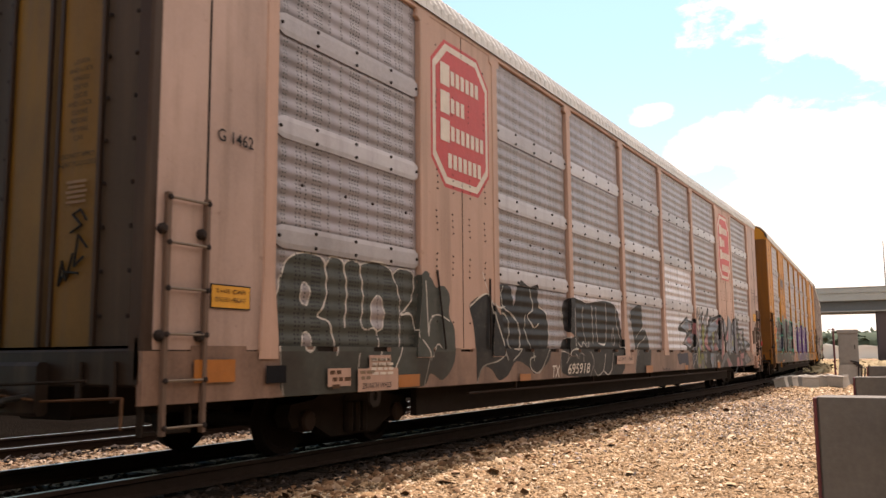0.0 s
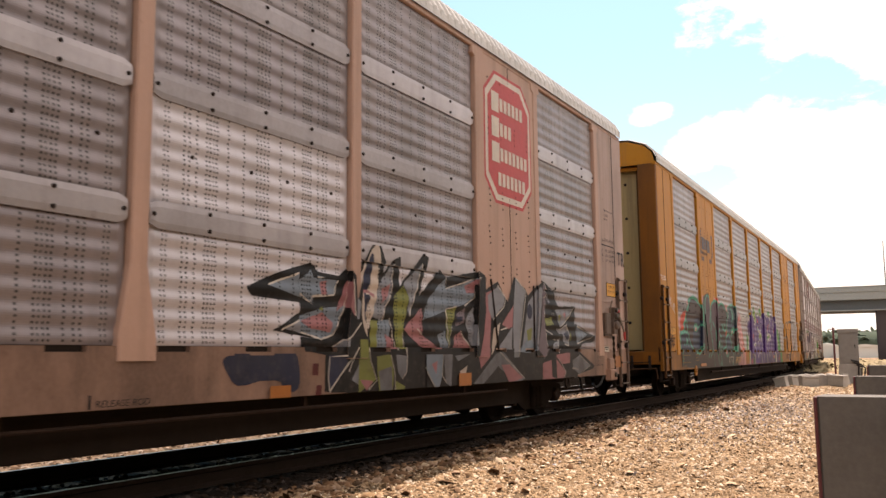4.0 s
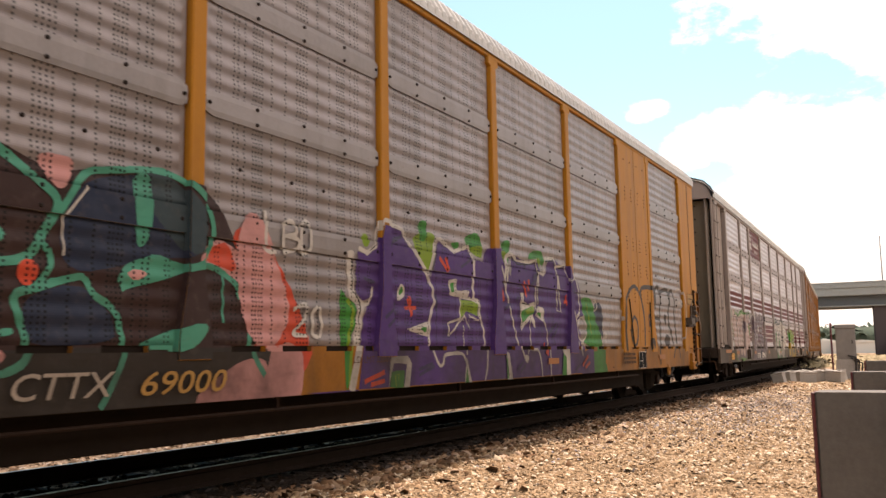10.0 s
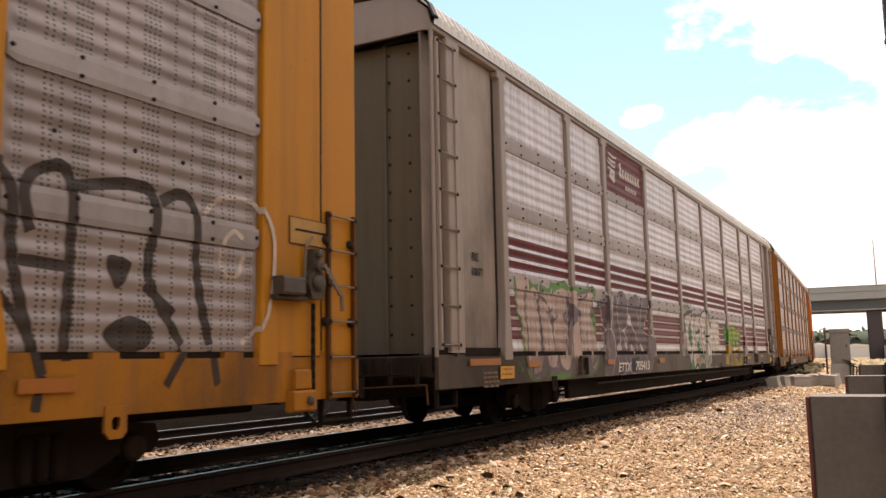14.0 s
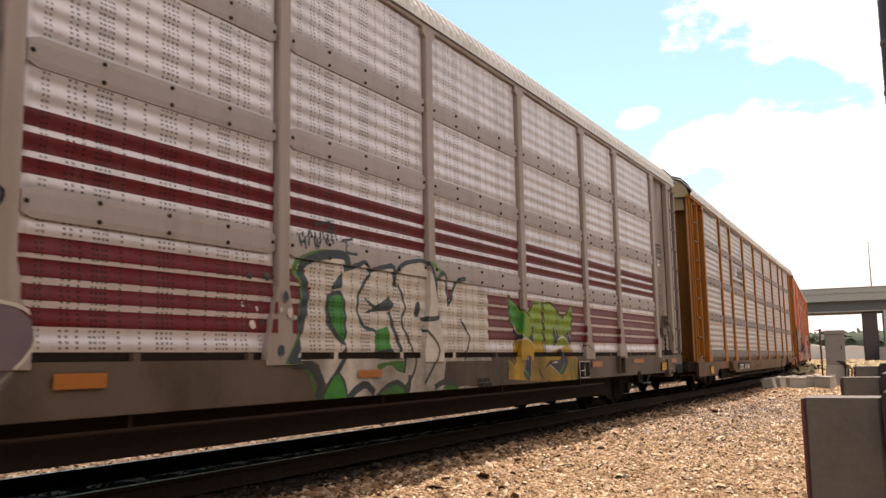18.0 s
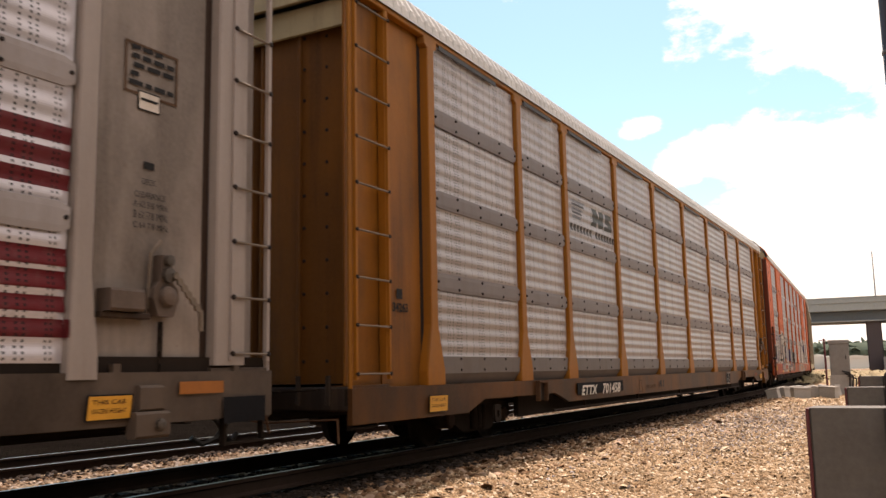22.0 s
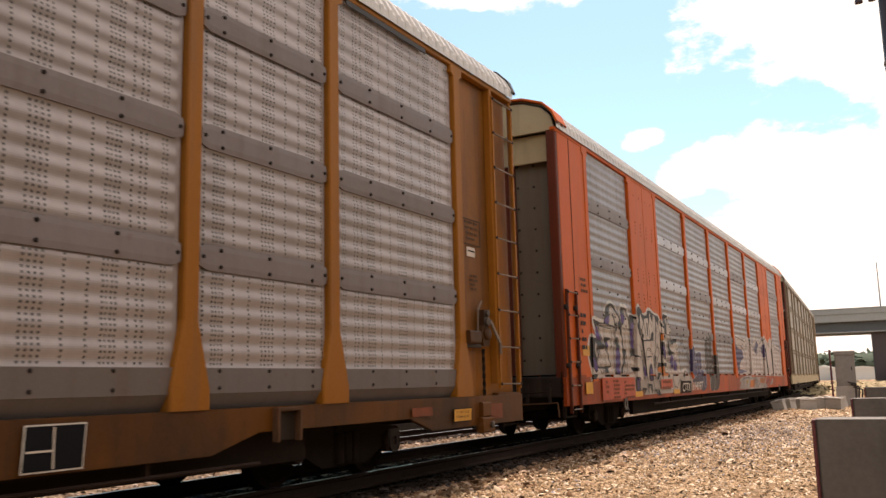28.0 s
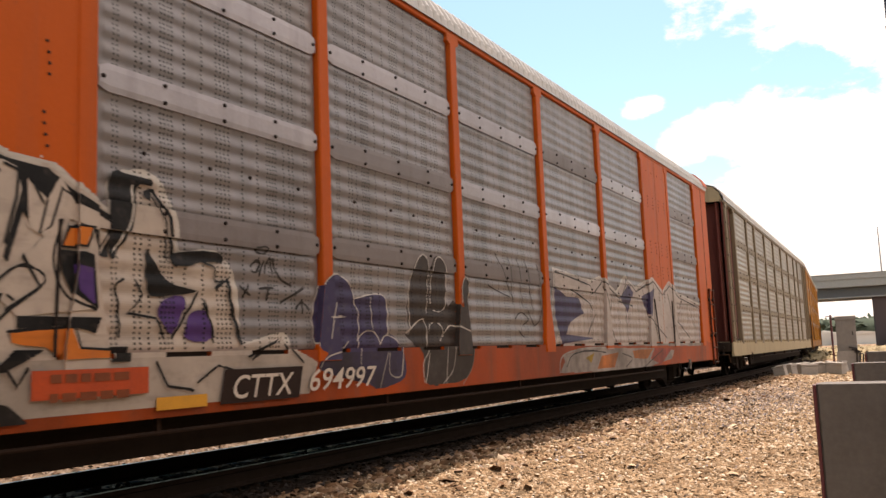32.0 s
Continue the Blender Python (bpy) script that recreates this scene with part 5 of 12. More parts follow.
class Graffiti:
    """Paint that follows the posts, corrugated sheets, strips and sill of one car side."""

    def __init__(self, car, spec, label, name="graffiti", first=0.0025, step=0.00016):
        self.car, self.spec, self.label, self.name = car, spec, label, name
        self.layers, self.count, self.first, self.step = {}, 0, first, step
        rows, strips = rows_of(spec)
        lo, hi = spec["sill"]
        self.bands = [(lo, hi, "sill")] + [(hi, spec["base"], "slot")] + [(a, b, "row") for a, b in rows] + [(a, b, "strip") for a, b in strips]
        edges = {round(e, 4) for a, b, _ in self.bands for e in (a, b)}
        self.bands.sort(key=lambda q: q[2] != "strip")
        step = WAVE / 10
        self.cuts = sorted(edges | {round(k * step, 4) for k in range(int(lo / step), int(spec["top"] / step))})
        self.cuts = [c for c in self.cuts if lo - 1e-6 <= c <= spec["top"]]

    def post_half(self, k, z):
        fl, w, b = self.spec["flare"](k), self.spec["post"] / 2, self.spec["base"]
        f = min(1, max(0, (z - b - 0.05) / 0.57))
        return fl + (w - fl) * f

    def out_at(self, kind, bay, z):
        if kind == "post":
            return POST_OUT + 0.012
        if kind == "sill":
            return SILL_OUT
        if bay is None:
            return DOOR_OUT - self.spec["end_in"]
        if bay in self.spec["solid"]:
            return DOOR_OUT
        return wave(z) if kind == "row" else STRIP_OUT

    def spans(self, contours, z, rule):
        xs = []
        for c in contours:
            for (x0, z0), (x1, z1) in zip(c, c[1:] + c[:1]):
                if (z0 <= z) != (z1 <= z):
                    xs.append((x0 + (x1 - x0) * (z - z0) / (z1 - z0), 1 if z1 > z0 else -1))
        xs.sort()
        res, w = [], 0
        for i, (x, d) in enumerate(xs):
            was = w
            w = w + d if rule == "nonzero" else 1 - w
            if was == 0 and w != 0:
                a = x
            if was != 0 and w == 0:
                res.append((a, x))
        return res

    def _paint(self, colour, contours, rule):
        self.count += 1
        lift = self.first + self.step * self.count
        me, idx = self.layers.setdefault(colour, (Mesh(), []))
        zs = [p[1] for c in contours for p in c]
        zlo, zhi = min(zs), max(zs)
        for z0, z1 in zip(self.cuts[:-1], self.cuts[1:]):
            if z1 <= zlo or z0 >= zhi or z1 - z0 < 1e-4:
                continue
            zm = (z0 + z1) / 2
            kind = next((k for a, b, k in self.bands if a - 1e-6 <= zm <= b + 1e-6), None)
            if kind is None:
                continue
            mid = self.spans(contours, zm, rule)
            lo = self.spans(contours, z0 + 1e-5, rule)
            hi = self.spans(contours, z1 - 1e-5, rule)
            for i, (a, b) in enumerate(mid):
                al, bl = lo[i] if len(lo) == len(mid) else (a, b)
                ah, bh = hi[i] if len(hi) == len(mid) else (a, b)
                if abs(al - a) + abs(ah - a) > 0.4 or abs(bl - b) + abs(bh - b) > 0.4:
                    al = ah = a
                    bl = bh = b
                self._strip(me, idx, kind, z0, z1, (a, al, ah), (b, bl, bh), lift)

    def _strip(self, me, idx, kind, z0, z1, left, right, lift):
        zm = (z0 + z1) / 2
        edges = []
        if kind == "sill":
            edges = [(-99, 99, "sill", None)]
            if zm > self.spec["base"] - 0.12:
                edges = None
        if edges is None or kind != "sill":
            edges, at = [], -99.0
            for k, x in enumerate(BAYS):
                h = self.post_half(k, zm)
                bay = k - 1 if k > 0 else None
                edges.append((at, x - h, kind, bay))
                edges.append((x - h, x + h, "post", None))
                at = x + h
            edges.append((at, 99, kind, None))
        a, al, ah = left
        b, bl, bh = right
        for e0, e1, kd, bay in edges:
            if e1 <= a or e0 >= b:
                continue
            if kd == "slot":
                pitch, tw = self.spec["teeth"]
                first = -self.spec["half"] + 0.5
                n0 = math.floor((max(a, e0) - first - tw) / pitch) + 1
                while not self.spec.get("dip") and first + n0 * pitch < min(b, e1):
                    t0, t1 = max(first + n0 * pitch, a, e0), min(first + n0 * pitch + tw, b, e1)
                    if t1 > t0:
                        me.quad(*((x, -SILL_OUT - lift, z) for x, z in ((t0, z0), (t1, z0), (t1, z1), (t0, z1))))
                        idx.append(1)
                    n0 += 1
                continue
            xl0, xl1 = (al, ah) if a > e0 else (e0, e0)
            xr0, xr1 = (bl, bh) if b < e1 else (e1, e1)
            y0, y1 = (-self.out_at(kd, bay, z) - lift for z in (z0, z1))
            me.quad((xl0, y0, z0), (xr0, y0, z0), (xr1, y1, z1), (xl1, y1, z1))
            if kd == "post" and a < e0 - 0.01:
                xs = e0 - lift
                me.quad((xs, -SHEET, z0), (xs, y0, z0), (xs, y1, z1), (xs, -SHEET, z1))
                idx.append(1)
            idx.append(2 if kd == "sill" else 0 if kd == "row" and bay is not None and bay not in self.spec["solid"] else 1)

    def fill(self, colour, *contours, curve=True):
        self._paint(colour, [smooth_pts(c, True) if curve else list(c) for c in contours], "evenodd")
        return self

    def line(self, colour, width, pts, curve=True):
        p = smooth_pts(pts, False) if curve else list(pts)
        if len(p) < 2:
            return self
        L_, R_ = [], []
        for i in range(len(p)):
            a, b = p[max(i - 1, 0)], p[min(i + 1, len(p) - 1)]
            dx, dz = b[0] - a[0], b[1] - a[1]
            n = math.hypot(dx, dz) or 1
            w = width / 2 * (0.85 + 0.3 * abs(noise.noise((p[i][0] * 2, p[i][1] * 2, 0))))
            ox, oz = -dz / n * w, dx / n * w
            L_.append((p[i][0] + ox, p[i][1] + oz))
            R_.append((p[i][0] - ox, p[i][1] - oz))
        self._paint(colour, [L_ + R_[::-1]], "nonzero")
        return self

    def done(self):
        first = None
        for colour, (me, idx) in self.layers.items():
            if not me.f:
                continue
            d = sheet_uv(me.data(self.name))
            d.materials.append(sprayed("spray_" + colour, SPRAY[colour]))
            d.materials.append(sprayed("spray_" + colour, SPRAY[colour], holes=False))
            d.materials.append(sprayed("spray_" + colour, SPRAY[colour], holes=False, grime=self.spec["film"]))
            d.polygons.foreach_set("material_index", idx)
            ob = new(self.name if first is None else "spray_layer", d)
            ob.parent = self.car if first is None else first
            if first is None:
                tagged(ob, self.label, kind="stuff")
                first = ob
            else:
                tagged(ob, kind="stuff")
        return first

# red stripes painted on the sheets of the pale grey car
g = Graffiti(car_d, FXE, "dark red stripes painted across the sheets", "stripe_band", 0.0010, 0.00005)
for z0, z1 in ((2.16, 2.285), (2.335, 2.46), (2.51, 2.635), (1.11, 1.235), (1.28, 1.405), (1.45, 1.575), (1.62, 1.745)):
    g.fill("stripe", *[[(BAYS[k] + 0.11, z0), (BAYS[k + 1] - 0.11, z0), (BAYS[k + 1] - 0.11, z1), (BAYS[k] + 0.11, z1)] for k in range(9)], curve=False)
g.fill("stripe", [(-7.15, 4.13), (-4.45, 4.13), (-4.45, 5.08), (-7.15, 5.08)], curve=False)
g.done()
g = Graffiti(car_d, FXE, "white round emblem with plain bars beside it", "emblem")
for i in range(6):
    z = 4.92 - i * 0.10
    g.line("white", 0.05, [(-6.90 + 0.05 * abs(i - 2), z + 0.02), (-6.55, z - 0.02), (-6.30 - 0.05 * i, z)])
g.fill("white", [(-6.80, 4.45), (-6.55, 4.36), (-6.42, 4.44), (-6.50, 4.62), (-6.70, 4.60)])
for k in range(8):
    x = -6.12 + k * 0.185
    g.fill("white", [(x, 4.55), (x + 0.13, 4.55), (x + 0.13, 4.55 + (0.30 if k == 0 else 0.20)), (x, 4.55 + (0.30 if k == 0 else 0.20))], curve=False)
for k in range(5):
    g.fill("white", [(-5.75 + k * 0.17, 4.34), (-5.63 + k * 0.17, 4.34), (-5.63 + k * 0.17, 4.41), (-5.75 + k * 0.17, 4.41)], curve=False)
g.done()
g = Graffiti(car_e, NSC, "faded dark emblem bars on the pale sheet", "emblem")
for i, c in enumerate(("steel", "charcoal", "steel", "charcoal", "steel")):
    z = 3.87 - i * 0.075
    g.fill(c, [(-6.90 + 0.01 * i, z), (-6.25 - 0.05 * i, z), (-6.12 - 0.06 * i, z - 0.025), (-6.28 - 0.06 * i, z - 0.05), (-6.90 + 0.01 * i, z - 0.05)], curve=False)
g.fill("grey", [(-5.78, 3.84), (-5.52, 3.84), (-5.40, 3.68), (-5.38, 3.84), (-5.10, 3.84), (-5.16, 3.52), (-5.40, 3.50), (-5.52, 3.64), (-5.55, 3.50), (-5.86, 3.50), (-5.84, 3.56), (-5.74, 3.60)], curve=False)
g.fill("grey", [(-5.00, 3.84), (-4.62, 3.84), (-4.60, 3.74), (-4.84, 3.74), (-4.62, 3.68), (-4.62, 3.52), (-5.08, 3.50), (-5.08, 3.59), (-4.80, 3.60), (-5.02, 3.67)], curve=False)
for k in range(15):
    if k == 7:
        continue
    x = -6.98 + k * 0.168
    g.fill("charcoal", [(x, 3.28), (x + 0.12, 3.28), (x + 0.12, 3.41), (x, 3.41)], curve=False)
g.done()

g = Graffiti(car_b, KCS, 'grey bubble letter graffiti with thin white outlines')
g.fill('grey', [(-11.84, 0.47), (-11.89, 0.90), (-11.91, 1.33), (-11.78, 1.72), (-11.55, 1.84), (-11.28, 1.84), (-11.15, 1.74), (-11.07, 1.84), (-10.91, 1.84), (-10.84, 1.78), (-10.76, 1.84), (-10.61, 1.84), (-10.55, 1.81), (-10.31, 1.86), (-10.03, 1.84), (-9.89, 1.75), (-9.77, 1.83), (-9.54, 1.83), (-9.43, 1.76), (-9.25, 1.84), (-9.07, 1.77), (-8.96, 1.67), (-8.76, 1.70), (-8.61, 1.57), (-8.64, 1.34), (-8.49, 1.15), (-8.52, 0.76), (-8.82, 0.54), (-9.12, 0.62), (-9.27, 0.48), (-9.81, 0.45), (-10.54, 0.44), (-11.33, 0.45)], [(-11.40, 1.45), (-11.42, 1.37), (-11.47, 1.33), (-11.53, 1.36), (-11.55, 1.44), (-11.53, 1.51), (-11.48, 1.55), (-11.42, 1.52)], [(-11.37, 0.97), (-11.39, 0.90), (-11.44, 0.88), (-11.50, 0.90), (-11.52, 0.97), (-11.50, 1.04), (-11.45, 1.07), (-11.39, 1.04)], [(-10.06, 1.30), (-10.10, 1.16), (-10.20, 1.10), (-10.30, 1.16), (-10.33, 1.29), (-10.30, 1.43), (-10.20, 1.49), (-10.11, 1.44)])
g.line('white', 0.022, [(-11.84, 0.47), (-11.89, 0.90), (-11.91, 1.33), (-11.78, 1.72), (-11.55, 1.84), (-11.28, 1.84), (-11.15, 1.74), (-11.14, 1.40), (-11.27, 1.23), (-11.09, 1.18), (-10.99, 0.94), (-11.01, 0.83)])
g.line('white', 0.022, [(-11.15, 1.74), (-11.07, 1.84), (-10.91, 1.84), (-10.84, 1.78), (-10.78, 1.52), (-10.82, 1.13)])
g.line('white', 0.022, [(-10.84, 1.78), (-10.76, 1.84), (-10.61, 1.84), (-10.55, 1.81), (-10.48, 1.47), (-10.50, 1.14), (-10.25, 1.13), (-10.18, 0.99), (-10.19, 0.83)])
g.line('white', 0.022, [(-10.55, 1.81), (-10.31, 1.86), (-10.03, 1.84), (-9.89, 1.75), (-9.75, 1.51), (-9.74, 1.30), (-9.76, 0.91), (-9.91, 0.67), (-9.89, 0.47)])
g.line('white', 0.022, [(-9.89, 1.75), (-9.77, 1.83), (-9.54, 1.83), (-9.43, 1.76), (-9.47, 1.52), (-9.61, 1.37), (-9.74, 1.30), (-9.54, 1.32), (-9.44, 1.24), (-9.40, 1.04)])
g.line('white', 0.018, [(-11.40, 1.45), (-11.42, 1.37), (-11.47, 1.33), (-11.53, 1.36), (-11.55, 1.44), (-11.53, 1.51), (-11.48, 1.55), (-11.42, 1.52), (-11.40, 1.45)])
g.line('white', 0.018, [(-11.37, 0.97), (-11.39, 0.90), (-11.44, 0.88), (-11.50, 0.90), (-11.52, 0.97), (-11.50, 1.04), (-11.45, 1.07), (-11.39, 1.04), (-11.37, 0.97)])
g.line('white', 0.018, [(-10.06, 1.30), (-10.10, 1.16), (-10.20, 1.10), (-10.30, 1.16), (-10.33, 1.29), (-10.30, 1.43), (-10.20, 1.49), (-10.11, 1.44), (-10.06, 1.30)])
g.line('white', 0.02, [(-9.33, 1.02), (-9.15, 0.88), (-9.16, 0.73), (-9.27, 0.48)])
g.line('white', 0.02, [(-9.19, 1.06), (-9.15, 1.25), (-8.92, 1.33), (-8.61, 1.26)])
g.line('white', 0.02, [(-9.12, 0.77), (-8.93, 0.97), (-8.82, 0.92)])
g.line('white', 0.02, [(-10.60, 0.86), (-10.64, 0.68)])
g.line('white', 0.02, [(-9.25, 1.72), (-9.22, 1.35), (-9.20, 1.10)])
g.done()

g = Graffiti(car_b, KCS, 'black bubble letter graffiti with white outlines on the tan sill')
g.fill('black', [(-8.07, 1.50), (-7.70, 1.64), (-7.47, 1.64), (-7.18, 1.39), (-7.14, 1.74), (-7.02, 1.84), (-6.71, 1.81), (-6.61, 1.55), (-6.43, 1.92), (-6.15, 1.87), (-6.04, 1.86), (-5.74, 1.90), (-5.69, 1.59), (-5.39, 1.46), (-5.33, 1.03), (-5.44, 0.74), (-5.99, 0.56), (-6.21, 0.65), (-6.65, 0.75), (-6.97, 0.54), (-7.27, 0.50), (-7.45, 0.63), (-7.73, 0.68), (-7.90, 0.48), (-7.92, 0.92), (-7.98, 1.24)])
g.line('white', 0.025, [(-8.07, 1.47), (-7.70, 1.64), (-7.47, 1.64), (-7.33, 1.35), (-6.91, 0.75)])
g.line('white', 0.02, [(-7.69, 1.96), (-7.47, 1.64), (-7.25, 1.50), (-6.88, 1.53)])
g.line('white', 0.02, [(-7.15, 1.42), (-6.88, 1.40), (-6.79, 1.19), (-6.83, 0.97), (-6.48, 0.93), (-6.43, 1.24), (-6.72, 1.43), (-6.93, 1.49), (-7.04, 1.66), (-6.97, 1.82)])
g.line('white', 0.022, [(-6.62, 1.41), (-6.46, 1.24), (-6.44, 0.93), (-6.75, 0.76)])
g.line('white', 0.022, [(-6.04, 1.83), (-5.91, 1.54), (-6.12, 1.43), (-5.89, 1.25), (-5.71, 1.32)])
g.line('white', 0.022, [(-5.70, 1.58), (-5.39, 1.46), (-5.33, 1.03), (-5.75, 0.60), (-6.10, 0.61), (-6.15, 0.77), (-5.95, 0.81)])
g.line('white', 0.022, [(-7.90, 0.47), (-7.73, 0.68), (-7.26, 0.75), (-7.01, 0.84)])
g.line('white', 0.02, [(-6.20, 1.43), (-6.24, 1.20), (-6.06, 0.97), (-6.00, 0.74)])
g.done()

g = Graffiti(car_b, KCS, 'black letter graffiti with white outlines over the lower sheets')
g.fill('black', [(-4.73, 1.61), (-4.44, 1.78), (-3.93, 1.78), (-3.46, 1.75), (-2.63, 1.82), (-1.91, 1.74), (-1.67, 1.36), (-1.61, 1.00), (-1.76, 0.47), (-3.41, 0.45), (-4.87, 0.54), (-4.77, 1.03), (-4.34, 1.14), (-4.68, 1.29)])
g.line('white', 0.02, [(-4.73, 1.59), (-4.68, 1.24), (-4.65, 1.11), (-4.47, 1.13)])
g.line('white', 0.02, [(-4.91, 0.46), (-4.92, 0.84), (-4.82, 0.89), (-4.51, 0.83), (-4.69, 0.69)])
g.line('white', 0.02, [(-4.64, 0.75), (-4.42, 0.91), (-4.02, 0.93)])
g.line('white', 0.018, [(-4.26, 0.97), (-4.29, 1.26), (-4.28, 1.63)])
g.line('white', 0.02, [(-4.13, 1.64), (-4.15, 1.36), (-3.97, 1.02)])
g.line('white', 0.018, [(-3.75, 1.67), (-3.76, 1.34), (-3.69, 1.15), (-3.58, 1.02)])
g.line('white', 0.02, [(-3.28, 1.71), (-3.24, 1.03)])
g.line('white', 0.02, [(-3.07, 1.69), (-3.01, 1.10), (-2.76, 1.02), (-2.57, 1.07), (-2.50, 1.55), (-2.53, 1.77)])
g.line('white', 0.02, [(-1.93, 1.81), (-1.92, 1.47), (-1.71, 1.13), (-1.79, 0.99), (-1.56, 0.96)])
g.line('white', 0.02, [(-3.58, 0.46), (-3.36, 0.70), (-3.53, 0.89)])
g.line('white', 0.02, [(-3.36, 0.56), (-3.18, 0.47), (-2.88, 0.55), (-2.73, 0.86)])
g.line('white', 0.02, [(-2.88, 0.55), (-2.63, 0.47), (-2.40, 0.57), (-2.30, 0.86)])
g.line('white', 0.02, [(-4.29, 0.86), (-4.14, 0.77), (-4.04, 0.86), (-3.87, 0.83), (-3.89, 0.71)])
g.line('white', 0.016, [(-2.23, 1.03), (-2.15, 1.34), (-2.05, 1.05), (-2.19, 1.01)])
g.line('white', 0.018, [(-4.07, 1.08), (-3.87, 0.97), (-3.74, 1.05), (-3.58, 0.96), (-3.44, 1.06)])
g.done()

g = Graffiti(car_b, KCS, 'small black top-hat tag sprayed on the sheet and sill')
g.fill('black', [(-1.02, 1.68), (-0.24, 1.86), (-0.16, 1.38), (-0.01, 1.34), (0.23, 1.08), (0.16, 0.63), (-0.19, 0.45), (-0.92, 0.45), (-0.77, 0.94), (-0.94, 1.39)])
g.line('white', 0.016, [(-0.68, 1.17), (-0.35, 1.33), (-0.01, 1.38), (0.02, 1.21), (-0.55, 1.02), (-0.72, 0.81)])
g.line('white', 0.016, [(-1.02, 1.68), (-0.94, 1.39), (-0.77, 0.94), (-0.94, 0.45)])
g.line('white', 0.016, [(-0.24, 1.86), (-0.16, 1.38)])
g.done()

g = Graffiti(car_b, KCS, 'many-coloured wildstyle graffiti with black shadows')
g.fill('black', [(2.69, 1.46), (3.14, 1.63), (3.63, 1.76), (3.74, 1.68), (4.17, 1.66), (4.15, 1.31), (3.80, 1.00), (3.06, 1.08), (2.97, 1.05), (3.15, 1.11), (3.64, 1.35), (3.15, 1.37), (2.79, 1.38)], curve=False)
g.fill('sky', [(2.99, 1.50), (3.63, 1.70), (3.66, 1.64), (4.12, 1.62), (4.06, 1.47), (3.69, 1.46), (3.66, 1.37)], curve=False)
g.fill('steel', [(3.20, 1.10), (3.85, 1.33), (4.18, 1.32), (4.01, 1.07), (3.54, 1.06)], curve=False)
g.line('white', 0.02, [(2.99, 1.50), (3.63, 1.70), (3.68, 1.62), (4.12, 1.61)], curve=False)
g.line('white', 0.02, [(3.20, 1.09), (3.85, 1.32), (4.18, 1.32)], curve=False)
g.fill('navy', [(2.38, 0.82), (2.56, 0.86), (2.85, 0.85), (3.21, 0.86), (3.37, 0.84), (3.40, 0.54), (3.17, 0.53), (3.12, 0.61), (2.85, 0.62), (2.57, 0.58), (2.42, 0.71)])
g.fill('black', [(3.44, 1.67), (3.70, 1.75), (3.73, 1.62), (4.07, 1.65), (4.23, 1.75), (4.32, 1.68), (4.34, 1.39), (4.49, 1.82), (4.69, 2.06), (4.85, 2.06), (4.95, 1.89), (4.93, 1.76), (5.12, 1.93), (5.26, 1.97), (5.27, 1.63), (5.78, 2.06), (5.91, 2.02), (5.71, 1.55), (6.19, 1.89), (6.20, 0.36), (3.80, 0.48), (3.81, 0.85), (3.48, 0.89), (3.47, 1.03), (3.81, 1.00), (4.01, 1.14), (3.82, 1.32), (3.46, 1.21), (3.45, 1.41), (3.65, 1.35), (3.94, 1.45), (4.04, 1.59), (3.45, 1.47)], curve=False)
g.fill('sky', [(3.45, 1.58), (3.63, 1.69), (3.66, 1.61), (4.07, 1.61), (3.99, 1.45), (3.64, 1.44), (3.63, 1.37), (3.45, 1.44)], curve=False)
g.fill('rose', [(3.78, 1.58), (3.89, 1.60), (3.88, 1.45), (3.79, 1.45)], curve=False)
g.fill('sky', [(3.46, 1.23), (3.82, 1.32), (4.19, 1.35), (4.00, 1.06), (3.79, 1.01), (3.47, 1.08)], curve=False)
g.fill('rose', [(3.46, 1.18), (3.82, 1.27), (3.99, 1.18), (3.96, 1.08), (3.61, 1.11)], curve=False)
g.fill('olive', [(3.74, 1.31), (3.82, 1.33), (3.82, 1.28)], curve=False)
g.fill('rose', [(4.04, 1.29), (4.23, 1.63), (4.29, 1.59), (4.29, 1.25), (4.19, 1.37)], curve=False)
g.fill('steel', [(4.34, 1.45), (4.41, 1.40), (4.37, 1.23), (4.33, 1.23)], curve=False)
g.fill('steel', [(4.83, 1.62), (5.12, 1.89), (5.10, 1.55), (4.94, 1.34), (4.89, 1.22), (4.68, 1.27), (4.74, 1.42)], curve=False)
g.fill('rose', [(4.90, 1.58), (5.06, 1.64), (5.04, 1.52), (4.90, 1.42)], curve=False)
g.fill('olive', [(4.67, 1.23), (4.89, 1.22), (4.88, 0.92), (4.66, 0.90)], curve=False)
g.fill('sky', [(4.81, 1.22), (5.05, 1.24), (5.05, 0.93), (4.79, 0.91)], curve=False)
g.fill('rose', [(4.97, 1.07), (5.11, 1.03), (5.13, 0.91), (4.99, 0.91)], curve=False)
g.fill('olive', [(5.15, 1.51), (5.34, 1.64), (5.48, 1.53), (5.35, 1.16), (5.32, 0.91), (5.18, 0.91), (5.14, 1.29)], curve=False)
g.fill('steel', [(5.34, 1.66), (5.74, 1.93), (5.67, 1.66), (5.49, 1.30), (5.45, 1.35), (5.48, 1.53)], curve=False)
g.fill('rose', [(5.35, 1.14), (5.71, 1.38), (6.19, 1.58), (6.20, 0.95), (5.95, 1.04), (5.64, 1.15), (6.11, 0.91), (5.72, 0.94)], curve=False)
g.fill('sky', [(5.87, 1.32), (6.19, 1.38), (6.07, 1.23), (6.00, 1.04)], curve=False)
g.fill('stripe', [(3.61, 0.76), (3.70, 0.76), (3.69, 0.66), (3.60, 0.66)], curve=False)
